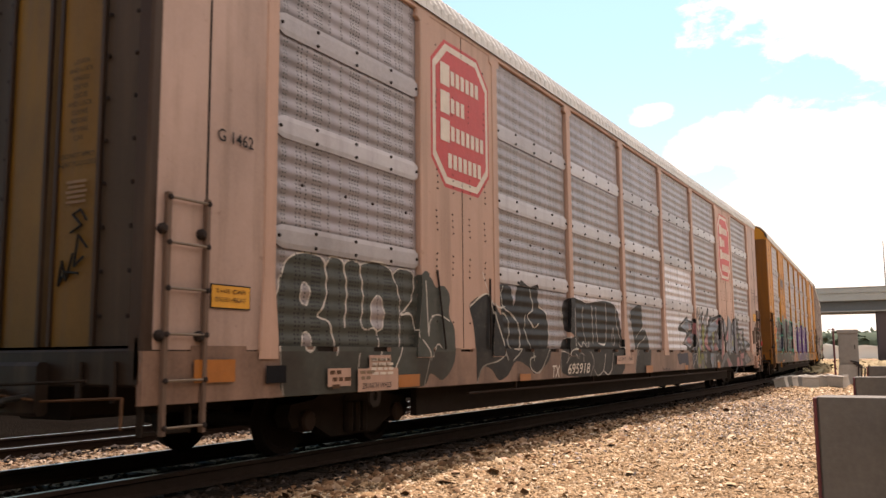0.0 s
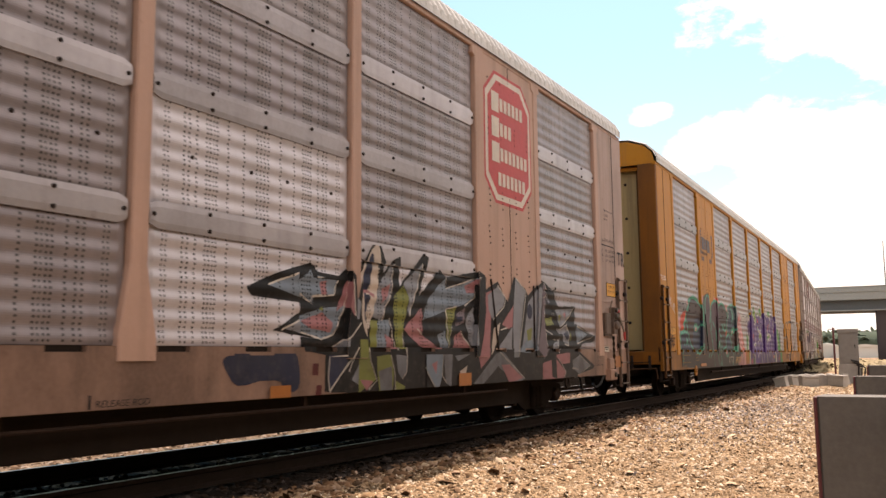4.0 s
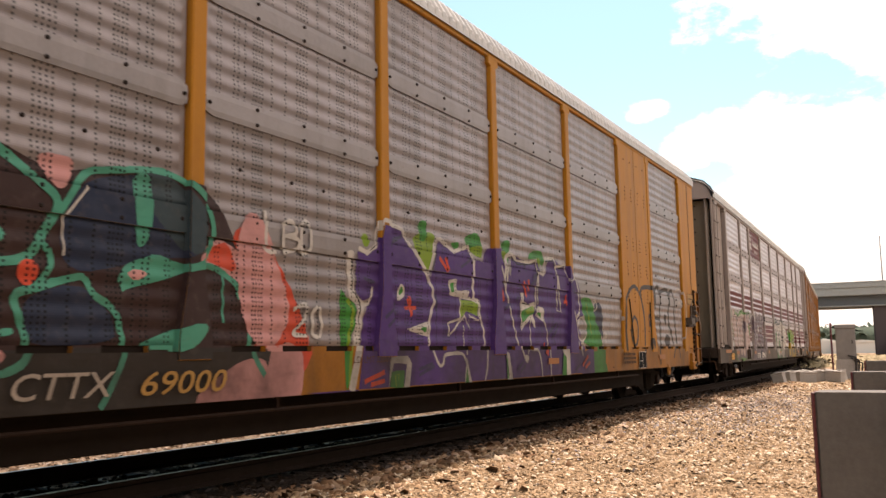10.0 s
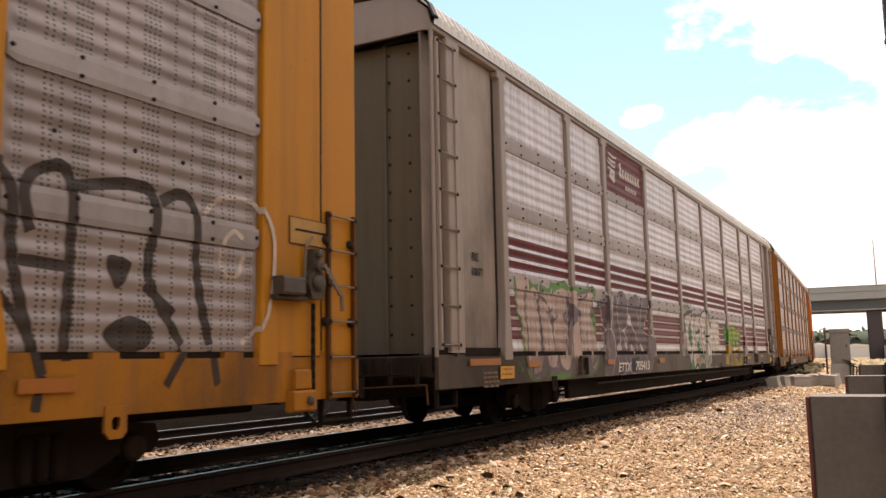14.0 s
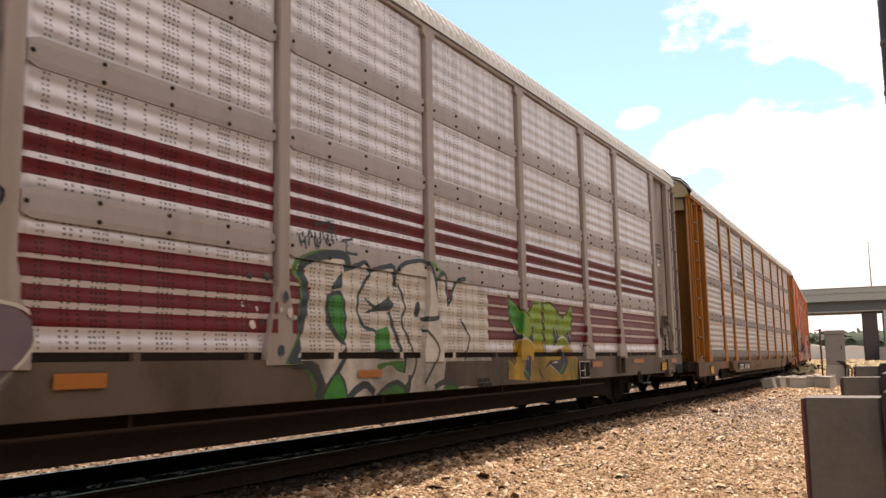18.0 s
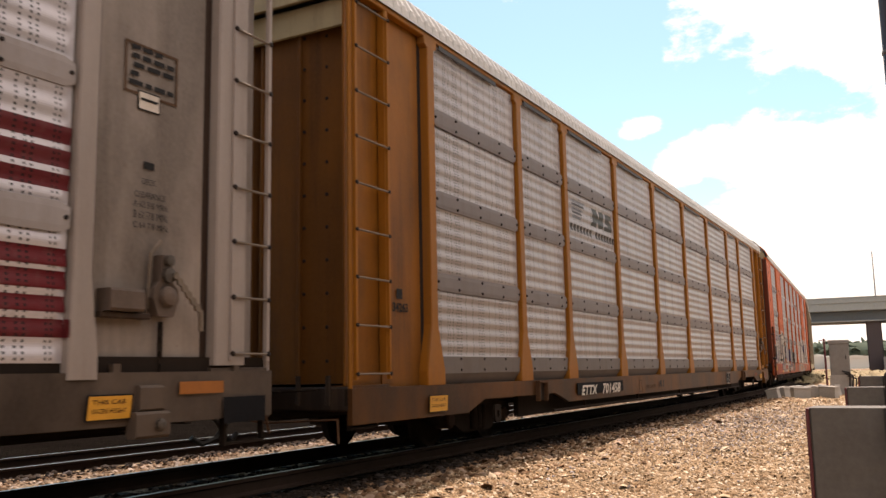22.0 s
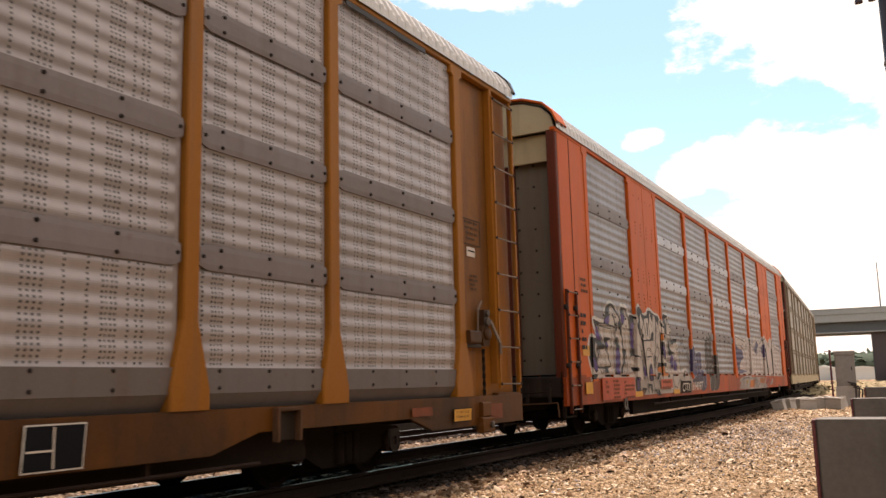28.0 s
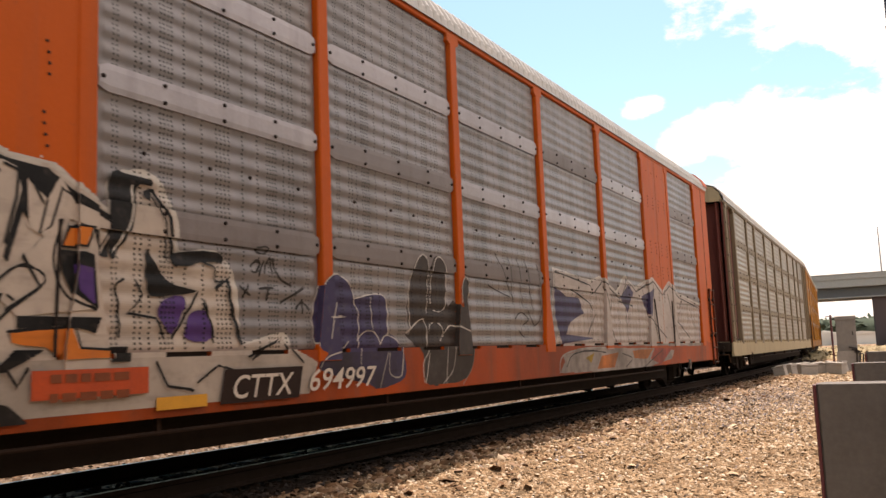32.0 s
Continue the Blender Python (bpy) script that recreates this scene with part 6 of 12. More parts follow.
g.fill('stripe', [(3.67, 0.55), (3.75, 0.55), (3.74, 0.45), (3.65, 0.45)], curve=False)
g.fill('navy', [(3.86, 0.84), (4.18, 0.84), (4.19, 0.78), (3.88, 0.49), (3.85, 0.63)], curve=False)
g.fill('olive', [(4.39, 1.01), (4.56, 1.01), (4.59, 0.79), (4.71, 0.58), (4.38, 0.45), (4.39, 0.77)], curve=False)
g.fill('rose', [(4.41, 0.58), (4.66, 0.57), (4.53, 0.47)], curve=False)
g.fill('steel', [(4.25, 0.59), (4.39, 0.75), (4.38, 0.54)], curve=False)
g.fill('olive', [(4.73, 0.84), (5.00, 0.85), (5.07, 0.64), (5.03, 0.42), (4.77, 0.44), (4.73, 0.69)], curve=False)
g.fill('steel', [(4.76, 0.67), (5.02, 0.72), (5.03, 0.44), (4.80, 0.45)], curve=False)
g.fill('steel', [(5.11, 0.85), (5.36, 0.84), (5.32, 0.65), (5.22, 0.58), (5.15, 0.66)], curve=False)
g.fill('sky', [(5.78, 0.69), (5.87, 0.83), (6.20, 0.83), (6.20, 0.37), (6.04, 0.40), (6.00, 0.52)], curve=False)
g.fill('olive', [(5.10, 0.56), (5.30, 0.49), (5.26, 0.43), (5.10, 0.44)], curve=False)
g.fill('steel', [(3.97, 0.93), (4.22, 1.04), (4.20, 0.93)], curve=False)
g.fill('bone', [(4.42, 1.40), (4.49, 1.71), (4.66, 1.99), (4.79, 2.05), (4.84, 1.92), (4.81, 1.55), (4.66, 1.18), (4.52, 1.05), (4.43, 1.20)])
g.fill('navy', [(4.52, 1.62), (4.63, 1.92), (4.70, 1.93), (4.68, 1.69), (4.57, 1.49)])
g.fill('navy', [(4.49, 1.47), (4.65, 1.50), (4.62, 1.38), (4.48, 1.21), (4.46, 1.38)])
g.line('rose', 0.035, [(4.45, 1.50), (4.59, 1.53), (4.74, 1.49)])
g.line('white', 0.018, [(3.45, 1.44), (3.63, 1.36), (3.65, 1.43), (3.99, 1.45), (4.07, 1.61)], curve=False)
g.line('white', 0.018, [(3.47, 1.07), (3.79, 1.01), (4.00, 1.05), (4.19, 1.36), (4.27, 1.65), (4.30, 1.25)], curve=False)
g.line('white', 0.018, [(5.12, 1.87), (5.10, 1.55), (4.94, 1.34), (4.90, 1.22)], curve=False)
g.line('white', 0.018, [(5.05, 1.25), (5.16, 0.90)], curve=False)
g.line('white', 0.018, [(5.75, 1.93), (5.67, 1.66), (5.47, 1.30)], curve=False)
g.line('white', 0.018, [(5.33, 1.10), (5.34, 0.85)], curve=False)
g.line('white', 0.018, [(5.64, 1.15), (6.12, 0.91)], curve=False)
g.line('white', 0.018, [(6.19, 1.38), (6.08, 1.23), (6.01, 1.02)], curve=False)
g.line('white', 0.018, [(3.88, 0.48), (3.85, 0.63), (3.88, 0.84), (4.19, 0.84)], curve=False)
g.line('white', 0.018, [(3.88, 0.49), (4.21, 0.78)], curve=False)
g.line('white', 0.018, [(4.56, 1.01), (4.60, 0.79), (4.72, 0.57), (4.56, 0.48)], curve=False)
g.line('white', 0.018, [(5.00, 0.85), (5.08, 0.66), (5.09, 0.43)], curve=False)
g.line('white', 0.018, [(5.35, 0.84), (5.33, 0.65), (5.23, 0.57)], curve=False)
g.line('white', 0.018, [(5.76, 0.69), (6.00, 0.52), (6.06, 0.39)], curve=False)
g.line('white', 0.018, [(4.10, 0.68), (4.23, 0.78), (4.37, 0.93)], curve=False)
g.line('white', 0.018, [(3.96, 0.92), (4.22, 1.03), (4.40, 1.18)], curve=False)
g.line('white', 0.018, [(4.20, 0.67), (4.29, 0.81)], curve=False)
g.fill('black', [(5.77, 1.46), (6.14, 1.89), (6.38, 1.82), (7.18, 1.95), (7.42, 1.89), (7.40, 1.73), (7.78, 1.86), (8.02, 1.64), (8.10, 1.59), (8.32, 1.97), (8.75, 1.80), (8.81, 1.72), (9.23, 1.93), (9.46, 1.98), (9.90, 1.83), (10.11, 1.58), (10.01, 1.42), (10.38, 1.37), (10.67, 1.58), (10.85, 1.65), (10.77, 0.17), (5.78, 0.40)], curve=False)
g.fill('sky', [(5.88, 1.49), (6.10, 1.66), (6.34, 1.80), (6.34, 1.68), (7.18, 1.86), (7.09, 1.58), (6.81, 1.49), (5.77, 1.26)], curve=False)
g.fill('rose', [(6.86, 1.74), (7.19, 1.85), (7.13, 1.66), (6.90, 1.64)], curve=False)
g.fill('rose', [(5.77, 1.08), (6.15, 0.92), (5.77, 0.90)], curve=False)
g.fill('sky', [(6.13, 1.09), (6.31, 1.14), (6.39, 0.93), (6.19, 0.93)], curve=False)
g.fill('olive', [(6.34, 1.40), (6.62, 1.46), (6.51, 1.22), (6.41, 0.92), (6.35, 1.09)], curve=False)
g.fill('mauve', [(6.62, 1.36), (6.86, 1.45), (6.82, 1.25), (6.60, 1.20)], curve=False)
g.fill('navy', [(6.60, 1.32), (6.78, 1.33), (6.75, 1.26), (6.60, 1.25)], curve=False)
g.fill('rose', [(6.57, 1.08), (6.72, 1.15), (6.99, 0.93), (6.51, 0.93)], curve=False)
g.fill('steel', [(6.86, 1.30), (7.09, 1.48), (7.13, 0.96), (6.99, 0.96)], curve=False)
g.fill('rose', [(7.40, 1.68), (7.68, 1.75), (7.57, 1.56), (7.48, 0.81), (7.20, 0.66), (7.15, 0.81), (7.27, 1.11)], curve=False)
g.fill('steel', [(7.45, 1.65), (7.78, 1.79), (8.00, 1.64), (7.94, 1.52), (7.58, 1.33), (7.47, 1.45)], curve=False)
g.fill('bone', [(7.62, 1.20), (7.83, 1.28), (7.73, 1.02), (7.52, 0.83)], curve=False)
g.fill('steel', [(8.30, 1.61), (8.37, 1.95), (8.73, 1.79), (8.63, 1.57), (8.41, 0.80), (8.26, 0.80), (8.26, 1.24)], curve=False)
g.fill('rose', [(7.88, 1.26), (8.28, 1.55), (8.24, 1.24), (8.10, 1.21)], curve=False)
g.fill('steel', [(7.72, 0.91), (8.24, 1.24), (8.19, 0.92)], curve=False)
g.fill('steel', [(8.74, 1.43), (8.80, 1.61), (9.23, 1.88), (9.32, 1.85), (9.11, 0.98), (8.73, 0.97), (8.55, 0.91), (8.67, 1.23)], curve=False)
g.fill('sky', [(8.43, 0.88), (8.79, 1.09), (9.18, 0.92), (8.78, 0.86)], curve=False)
g.fill('olive', [(8.73, 1.20), (8.93, 1.24), (8.89, 1.06), (8.76, 1.05)], curve=False)
g.fill('mauve', [(9.32, 1.85), (9.46, 1.95), (9.61, 1.80), (9.51, 1.28), (9.61, 0.95), (9.36, 0.77), (9.10, 0.92), (9.24, 1.30)], curve=False)
g.fill('steel', [(9.59, 1.77), (9.89, 1.81), (9.89, 1.69), (9.66, 1.65)], curve=False)
g.fill('olive', [(9.51, 1.40), (9.81, 1.43), (9.88, 1.32), (9.58, 1.28)], curve=False)
g.fill('steel', [(9.97, 1.26), (10.40, 1.26), (10.54, 0.98), (10.22, 1.08)], curve=False)
g.fill('rose', [(9.57, 0.98), (10.08, 1.05), (9.86, 0.89)], curve=False)
g.fill('steel', [(6.95, 0.45), (7.67, 0.86), (7.89, 0.88), (8.61, 0.49), (8.31, 0.42), (7.72, 0.68), (7.27, 0.46)], curve=False)
g.fill('rose', [(7.82, 0.70), (8.09, 0.70), (8.55, 0.50), (8.08, 0.44)], curve=False)
g.fill('rose', [(9.29, 0.71), (9.95, 0.79), (10.20, 0.54), (10.04, 0.42), (9.28, 0.45)], curve=False)
g.fill('sky', [(5.77, 0.84), (6.18, 0.84), (6.14, 0.59), (6.04, 0.39), (5.78, 0.64)], curve=False)
g.fill('rose', [(5.89, 0.73), (6.03, 0.77), (6.00, 0.62)], curve=False)
g.fill('steel', [(6.19, 0.84), (6.42, 0.84), (6.37, 0.45), (6.23, 0.50)], curve=False)
g.fill('bone', [(10.06, 0.83), (10.57, 0.83), (10.52, 0.66), (10.09, 0.67)], curve=False)
g.fill('steel', [(6.47, 0.84), (6.89, 0.85), (6.55, 0.76)], curve=False)
g.fill('bone', [(6.58, 0.63), (6.81, 0.70), (6.73, 0.55)], curve=False)
g.fill('navy', [(8.95, 1.48), (8.92, 1.40), (8.85, 1.37), (8.78, 1.40), (8.75, 1.47), (8.78, 1.55), (8.85, 1.59), (8.92, 1.56)])
g.line('white', 0.018, [(6.34, 1.82), (6.35, 1.67), (7.21, 1.87), (7.10, 1.58), (6.83, 1.48)], curve=False)
g.line('white', 0.018, [(6.34, 1.41), (6.62, 1.46)], curve=False)
g.line('white', 0.018, [(6.34, 1.40), (6.40, 0.92), (6.49, 1.20)], curve=False)
g.line('white', 0.018, [(6.72, 1.13), (6.99, 0.93)], curve=False)
g.line('white', 0.018, [(7.76, 1.80), (8.02, 1.64), (7.95, 1.51), (7.60, 1.32)], curve=False)
g.line('white', 0.018, [(8.37, 1.95), (8.74, 1.78), (8.41, 0.80)], curve=False)
g.line('white', 0.018, [(9.46, 1.96), (9.61, 1.79), (9.50, 1.71), (9.51, 1.28), (9.63, 0.95)], curve=False)
g.line('white', 0.018, [(9.51, 1.24), (9.85, 1.14), (10.22, 1.15), (10.40, 1.28)], curve=False)
g.line('white', 0.018, [(7.77, 0.88), (8.61, 0.49)], curve=False)
g.line('white', 0.018, [(9.95, 0.75), (10.21, 0.53), (10.09, 0.42)], curve=False)
g.line('white', 0.018, [(5.78, 0.64), (6.04, 0.39)], curve=False)
g.line('white', 0.018, [(6.18, 0.84), (6.14, 0.59), (6.25, 0.50)], curve=False)
g.line('white', 0.018, [(10.22, 1.08), (10.52, 0.96)], curve=False)
g.line('white', 0.018, [(7.83, 1.19), (8.04, 1.21)], curve=False)
g.line('white', 0.018, [(7.72, 0.91), (7.98, 0.92)], curve=False)
g.line('white', 0.018, [(10.34, 1.26), (10.67, 1.56)], curve=False)
g.fill('black', [(9.57, 1.83), (9.90, 1.88), (9.97, 1.69), (9.88, 1.62), (9.99, 1.61), (10.79, 1.64), (10.48, 1.36), (10.20, 1.28), (10.56, 1.26), (10.87, 1.35), (11.81, 1.16), (11.76, 1.05), (11.17, 1.02), (10.90, 0.88), (11.61, 0.64), (11.55, 0.59), (10.87, 0.51), (10.52, 0.49), (10.25, 0.44), (9.65, 0.48), (9.61, 1.15), (10.28, 1.17)], curve=False)
g.fill('steel', [(9.96, 1.56), (10.72, 1.60), (10.39, 1.39), (10.12, 1.28), (10.04, 1.43)], curve=False)
g.fill('rose', [(10.26, 1.50), (10.43, 1.54), (10.34, 1.43)], curve=False)
g.fill('olive', [(10.07, 1.47), (10.17, 1.48), (10.14, 1.34)], curve=False)
g.fill('steel', [(10.20, 1.26), (10.39, 1.31), (10.53, 1.23), (10.51, 1.01), (10.29, 1.04)], curve=False)
g.fill('navy', [(10.26, 1.17), (10.50, 1.22), (10.51, 1.04)], curve=False)
g.fill('sky', [(10.87, 1.30), (11.42, 1.19), (10.91, 1.02), (10.85, 1.17)], curve=False)
g.fill('olive', [(10.54, 1.16), (10.63, 1.20), (10.61, 1.05)], curve=False)
g.fill('rose', [(9.83, 0.84), (10.44, 0.86), (10.42, 0.70), (10.04, 0.69), (9.83, 0.81)], curve=False)
g.fill('rose', [(9.83, 0.77), (10.22, 0.56), (10.13, 0.46), (9.85, 0.46)], curve=False)
g.fill('steel', [(10.54, 0.74), (10.85, 0.82), (11.39, 0.64), (10.81, 0.51), (10.55, 0.61)], curve=False)
g.fill('steel', [(9.82, 1.00), (10.13, 1.09), (10.03, 0.91), (9.82, 0.89)], curve=False)
g.line('white', 0.018, [(10.75, 1.60), (10.39, 1.37), (10.12, 1.28)], curve=False)
g.line('white', 0.018, [(10.14, 1.23), (10.35, 1.32), (10.55, 1.21), (10.50, 0.99), (10.33, 1.00)], curve=False)
g.line('white', 0.018, [(10.89, 1.31), (11.78, 1.16), (10.93, 1.02)], curve=False)
g.line('white', 0.018, [(9.93, 0.77), (10.23, 0.56), (10.15, 0.45)], curve=False)
g.line('white', 0.018, [(10.51, 0.61), (10.79, 0.59), (10.80, 0.49), (11.39, 0.64), (10.85, 0.83)], curve=False)
g.line('white', 0.018, [(9.79, 1.48), (9.84, 1.51), (9.87, 1.47)], curve=False)
g.line('white', 0.018, [(9.81, 1.07), (10.10, 1.07), (9.96, 0.86)], curve=False)
g.done()

g = Graffiti(car_c, CSX, 'brown and plum letter graffiti with teal outlines and pink sprays')
g.fill('pink', [(-11.88, 0.86), (-11.92, 1.23), (-11.85, 1.39), (-11.60, 1.45), (-11.62, 1.25), (-11.67, 0.86)])
g.fill('pink', [(-11.52, 1.60), (-11.55, 1.52), (-11.64, 1.48), (-11.72, 1.50), (-11.76, 1.58), (-11.73, 1.66), (-11.65, 1.70), (-11.57, 1.68)])
g.fill('pink', [(-10.65, 2.08), (-10.69, 2.02), (-10.79, 1.98), (-10.89, 1.99), (-10.93, 2.04), (-10.89, 2.10), (-10.80, 2.14), (-10.69, 2.14)])
g.fill('red', [(-11.56, 1.38), (-11.52, 1.69), (-11.23, 1.85), (-10.92, 1.85), (-11.04, 1.64), (-11.24, 1.37)])
g.fill('red', [(-7.60, 2.38), (-6.90, 2.36), (-6.68, 2.22), (-7.21, 2.05)])
g.fill('pink', [(-7.69, 2.42), (-7.41, 2.35), (-7.50, 2.26)])
g.fill('red', [(-3.91, 1.83), (-3.48, 1.94), (-2.79, 1.01), (-3.10, 0.58), (-3.53, 0.86)])
g.fill('pink', [(-3.62, 0.79), (-2.99, 0.94), (-3.01, 0.39), (-3.64, 0.45)])
g.fill('pink', [(-9.34, 2.31), (-9.21, 2.38), (-9.20, 2.15), (-9.30, 2.16)])
g.fill('brown', [(-11.65, 0.57), (-11.68, 1.28), (-11.56, 1.38), (-11.24, 1.39), (-11.21, 1.59), (-11.00, 1.70), (-10.97, 1.87), (-10.79, 2.00), (-10.60, 2.17), (-10.19, 2.28), (-9.72, 2.25), (-9.33, 2.09), (-9.14, 2.30), (-8.39, 2.47), (-8.22, 2.29), (-8.25, 1.74), (-8.13, 2.10), (-7.92, 2.26), (-7.41, 2.32), (-7.00, 2.15), (-6.34, 2.32), (-5.67, 2.18), (-5.05, 2.31), (-4.23, 2.26), (-3.91, 1.91), (-3.51, 1.22), (-3.53, 0.94), (-6.35, 0.89), (-8.27, 0.88), (-10.23, 0.88)])
g.fill('ink', [(-11.81, 0.86), (-3.39, 0.92), (-3.55, 0.36), (-8.26, 0.41), (-11.79, 0.52)], curve=False)
g.fill('night', [(-11.49, 0.94), (-11.53, 1.30), (-10.89, 1.34), (-10.75, 1.22), (-10.34, 0.95)])
g.fill('night', [(-10.24, 1.01), (-10.05, 1.66), (-9.32, 1.69), (-9.33, 1.03)])
g.fill('plum', [(-8.88, 2.01), (-8.77, 2.26), (-8.55, 2.39), (-8.30, 2.33), (-8.23, 1.99), (-8.37, 1.63), (-8.72, 1.58)])
g.fill('plum', [(-8.16, 1.45), (-8.11, 2.05), (-7.87, 2.23), (-7.41, 2.29), (-7.09, 2.06), (-7.02, 1.57), (-7.40, 0.97), (-7.00, 0.43), (-7.67, 0.41), (-8.03, 1.11)])
g.fill('brown', [(-9.79, 0.90), (-7.94, 0.91), (-7.89, 0.46), (-9.71, 0.48)], curve=False)
g.line('teal', 0.1, [(-11.62, 0.57), (-11.65, 1.25), (-11.55, 1.33), (-11.24, 1.37), (-11.19, 1.57), (-11.00, 1.68), (-10.96, 1.85), (-10.79, 2.00), (-10.60, 2.15), (-10.19, 2.26), (-9.72, 2.23), (-9.33, 2.07), (-9.21, 1.86), (-9.32, 1.56)])
g.line('teal', 0.07, [(-11.24, 1.37), (-10.87, 1.35)])
g.line('teal', 0.06, [(-11.20, 1.48), (-11.09, 1.63), (-10.95, 1.66)])
g.line('teal', 0.07, [(-8.76, 1.58), (-8.90, 1.87), (-8.86, 2.15), (-8.74, 2.30), (-8.55, 2.40), (-8.30, 2.34), (-8.21, 1.99), (-8.35, 1.64)])
g.line('teal', 0.07, [(-8.16, 1.45), (-8.11, 2.05), (-7.87, 2.24), (-7.41, 2.31), (-7.06, 2.09), (-7.00, 1.57)])
g.fill('teal', [(-9.68, 1.51), (-9.74, 1.42), (-9.90, 1.38), (-10.05, 1.40), (-10.12, 1.47), (-10.06, 1.56), (-9.91, 1.61), (-9.75, 1.59)])
g.fill('pink', [(-9.81, 1.47), (-9.85, 1.43), (-9.93, 1.41), (-10.01, 1.42), (-10.04, 1.45), (-10.01, 1.49), (-9.93, 1.51), (-9.85, 1.50)])
g.fill('teal', [(-10.87, 1.14), (-10.89, 1.07), (-10.94, 1.04), (-11.00, 1.06), (-11.02, 1.13), (-11.00, 1.20), (-10.95, 1.24), (-10.90, 1.21)])
g.fill('teal', [(-10.73, 1.06), (-10.74, 1.03), (-10.76, 1.02), (-10.78, 1.03), (-10.79, 1.06), (-10.79, 1.09), (-10.76, 1.10), (-10.74, 1.09)])
g.fill('teal', [(-11.17, 1.05), (-11.18, 1.03), (-11.20, 1.03), (-11.22, 1.03), (-11.22, 1.05), (-11.22, 1.06), (-11.20, 1.07), (-11.18, 1.06)])
g.line('teal', 0.05, [(-10.89, 1.66), (-10.82, 1.37), (-10.55, 1.08), (-10.34, 0.95)])
g.line('teal', 0.04, [(-9.69, 1.49), (-9.25, 1.57), (-8.75, 1.48), (-8.71, 1.14), (-8.81, 0.95)])
g.line('teal', 0.05, [(-9.13, 2.19), (-9.09, 1.80), (-8.98, 1.63), (-8.76, 1.60)])
g.line('teal', 0.03, [(-9.03, 2.27), (-9.01, 1.74)])
g.line('teal', 0.04, [(-8.83, 2.20), (-8.85, 1.87)])
g.line('teal', 0.05, [(-8.29, 1.51), (-8.07, 1.11), (-7.93, 0.47)])
g.line('teal', 0.06, [(-7.95, 1.71), (-7.68, 1.55)])
g.line('teal', 0.05, [(-7.50, 1.54), (-7.40, 1.28)])
g.line('teal', 0.05, [(-10.13, 0.88), (-9.67, 0.92), (-9.27, 1.08), (-9.36, 0.97), (-9.84, 0.82), (-10.13, 0.86)])
g.line('teal', 0.05, [(-8.73, 0.72), (-8.36, 0.96)])
g.line('teal', 0.05, [(-8.47, 0.72), (-8.11, 0.91)])
g.line('teal', 0.04, [(-7.96, 2.20), (-7.41, 2.31), (-7.05, 2.15)])
g.line('teal', 0.05, [(-11.60, 0.60), (-11.62, 1.25), (-11.48, 1.34)])
g.fill('night', [(-5.58, 1.92), (-5.32, 2.17), (-4.64, 2.27), (-4.22, 2.01), (-4.33, 1.69), (-4.74, 1.62), (-5.40, 1.47), (-5.61, 1.59)])
g.fill('night', [(-5.85, 1.25), (-5.44, 1.35), (-5.16, 1.13), (-5.20, 0.96), (-5.84, 0.95)])
g.fill('slate', [(-4.99, 2.22), (-4.59, 2.28), (-4.21, 2.01), (-4.32, 1.69), (-4.64, 1.83)])
g.fill('pink', [(-4.32, 1.62), (-4.09, 1.83), (-3.85, 1.78), (-3.48, 1.55), (-3.45, 1.09), (-3.64, 1.24), (-3.85, 1.51)])
g.fill('red', [(-4.27, 1.69), (-3.97, 1.82), (-3.84, 1.60), (-4.12, 1.63)])
g.fill('pink', [(-4.34, 0.46), (-3.86, 0.77), (-3.48, 0.79), (-3.49, 0.44)])
g.fill('pink', [(-6.04, 0.86), (-6.08, 0.81), (-6.19, 0.80), (-6.30, 0.82), (-6.34, 0.86), (-6.30, 0.90), (-6.19, 0.92), (-6.09, 0.90)])
g.fill('plum', [(-7.70, 1.95), (-7.29, 2.11), (-7.17, 1.93), (-7.16, 1.69), (-7.37, 1.52), (-7.67, 1.49)])
g.fill('pink', [(-5.83, 2.24), (-5.63, 2.29), (-5.53, 2.22), (-5.66, 2.03)])
g.line('teal', 0.075, [(-7.23, 1.42), (-7.11, 1.59), (-7.06, 1.63), (-7.07, 1.90), (-6.97, 2.09), (-6.79, 2.20), (-6.46, 2.28), (-6.14, 2.25), (-5.83, 2.07), (-5.67, 1.93), (-5.79, 1.66), (-5.89, 1.53), (-6.14, 1.49), (-6.41, 1.67)])
g.line('teal', 0.06, [(-7.18, 2.13), (-7.11, 1.97), (-7.07, 1.87)])
g.line('teal', 0.045, [(-7.06, 1.62), (-6.85, 1.39), (-6.47, 0.96)])
g.line('teal', 0.06, [(-6.86, 1.40), (-6.73, 1.36), (-6.58, 1.30)])
g.line('teal', 0.06, [(-6.47, 0.96), (-6.28, 0.81), (-6.10, 0.74), (-5.91, 0.81), (-5.87, 0.97), (-5.96, 1.25), (-5.81, 1.32), (-5.44, 1.42), (-5.33, 1.30), (-5.14, 1.19), (-5.06, 0.91), (-5.19, 0.61), (-5.28, 0.47)])
g.line('teal', 0.06, [(-5.80, 1.66), (-5.62, 1.92), (-5.44, 2.18), (-5.22, 2.25), (-4.69, 2.33), (-4.31, 2.21), (-4.14, 1.95), (-4.20, 1.69), (-4.42, 1.57), (-4.79, 1.61), (-5.03, 1.47)])
g.line('teal', 0.06, [(-5.08, 1.37), (-4.79, 1.45), (-4.20, 1.60), (-3.85, 1.48), (-3.60, 1.24), (-3.66, 0.91), (-3.49, 0.66)])
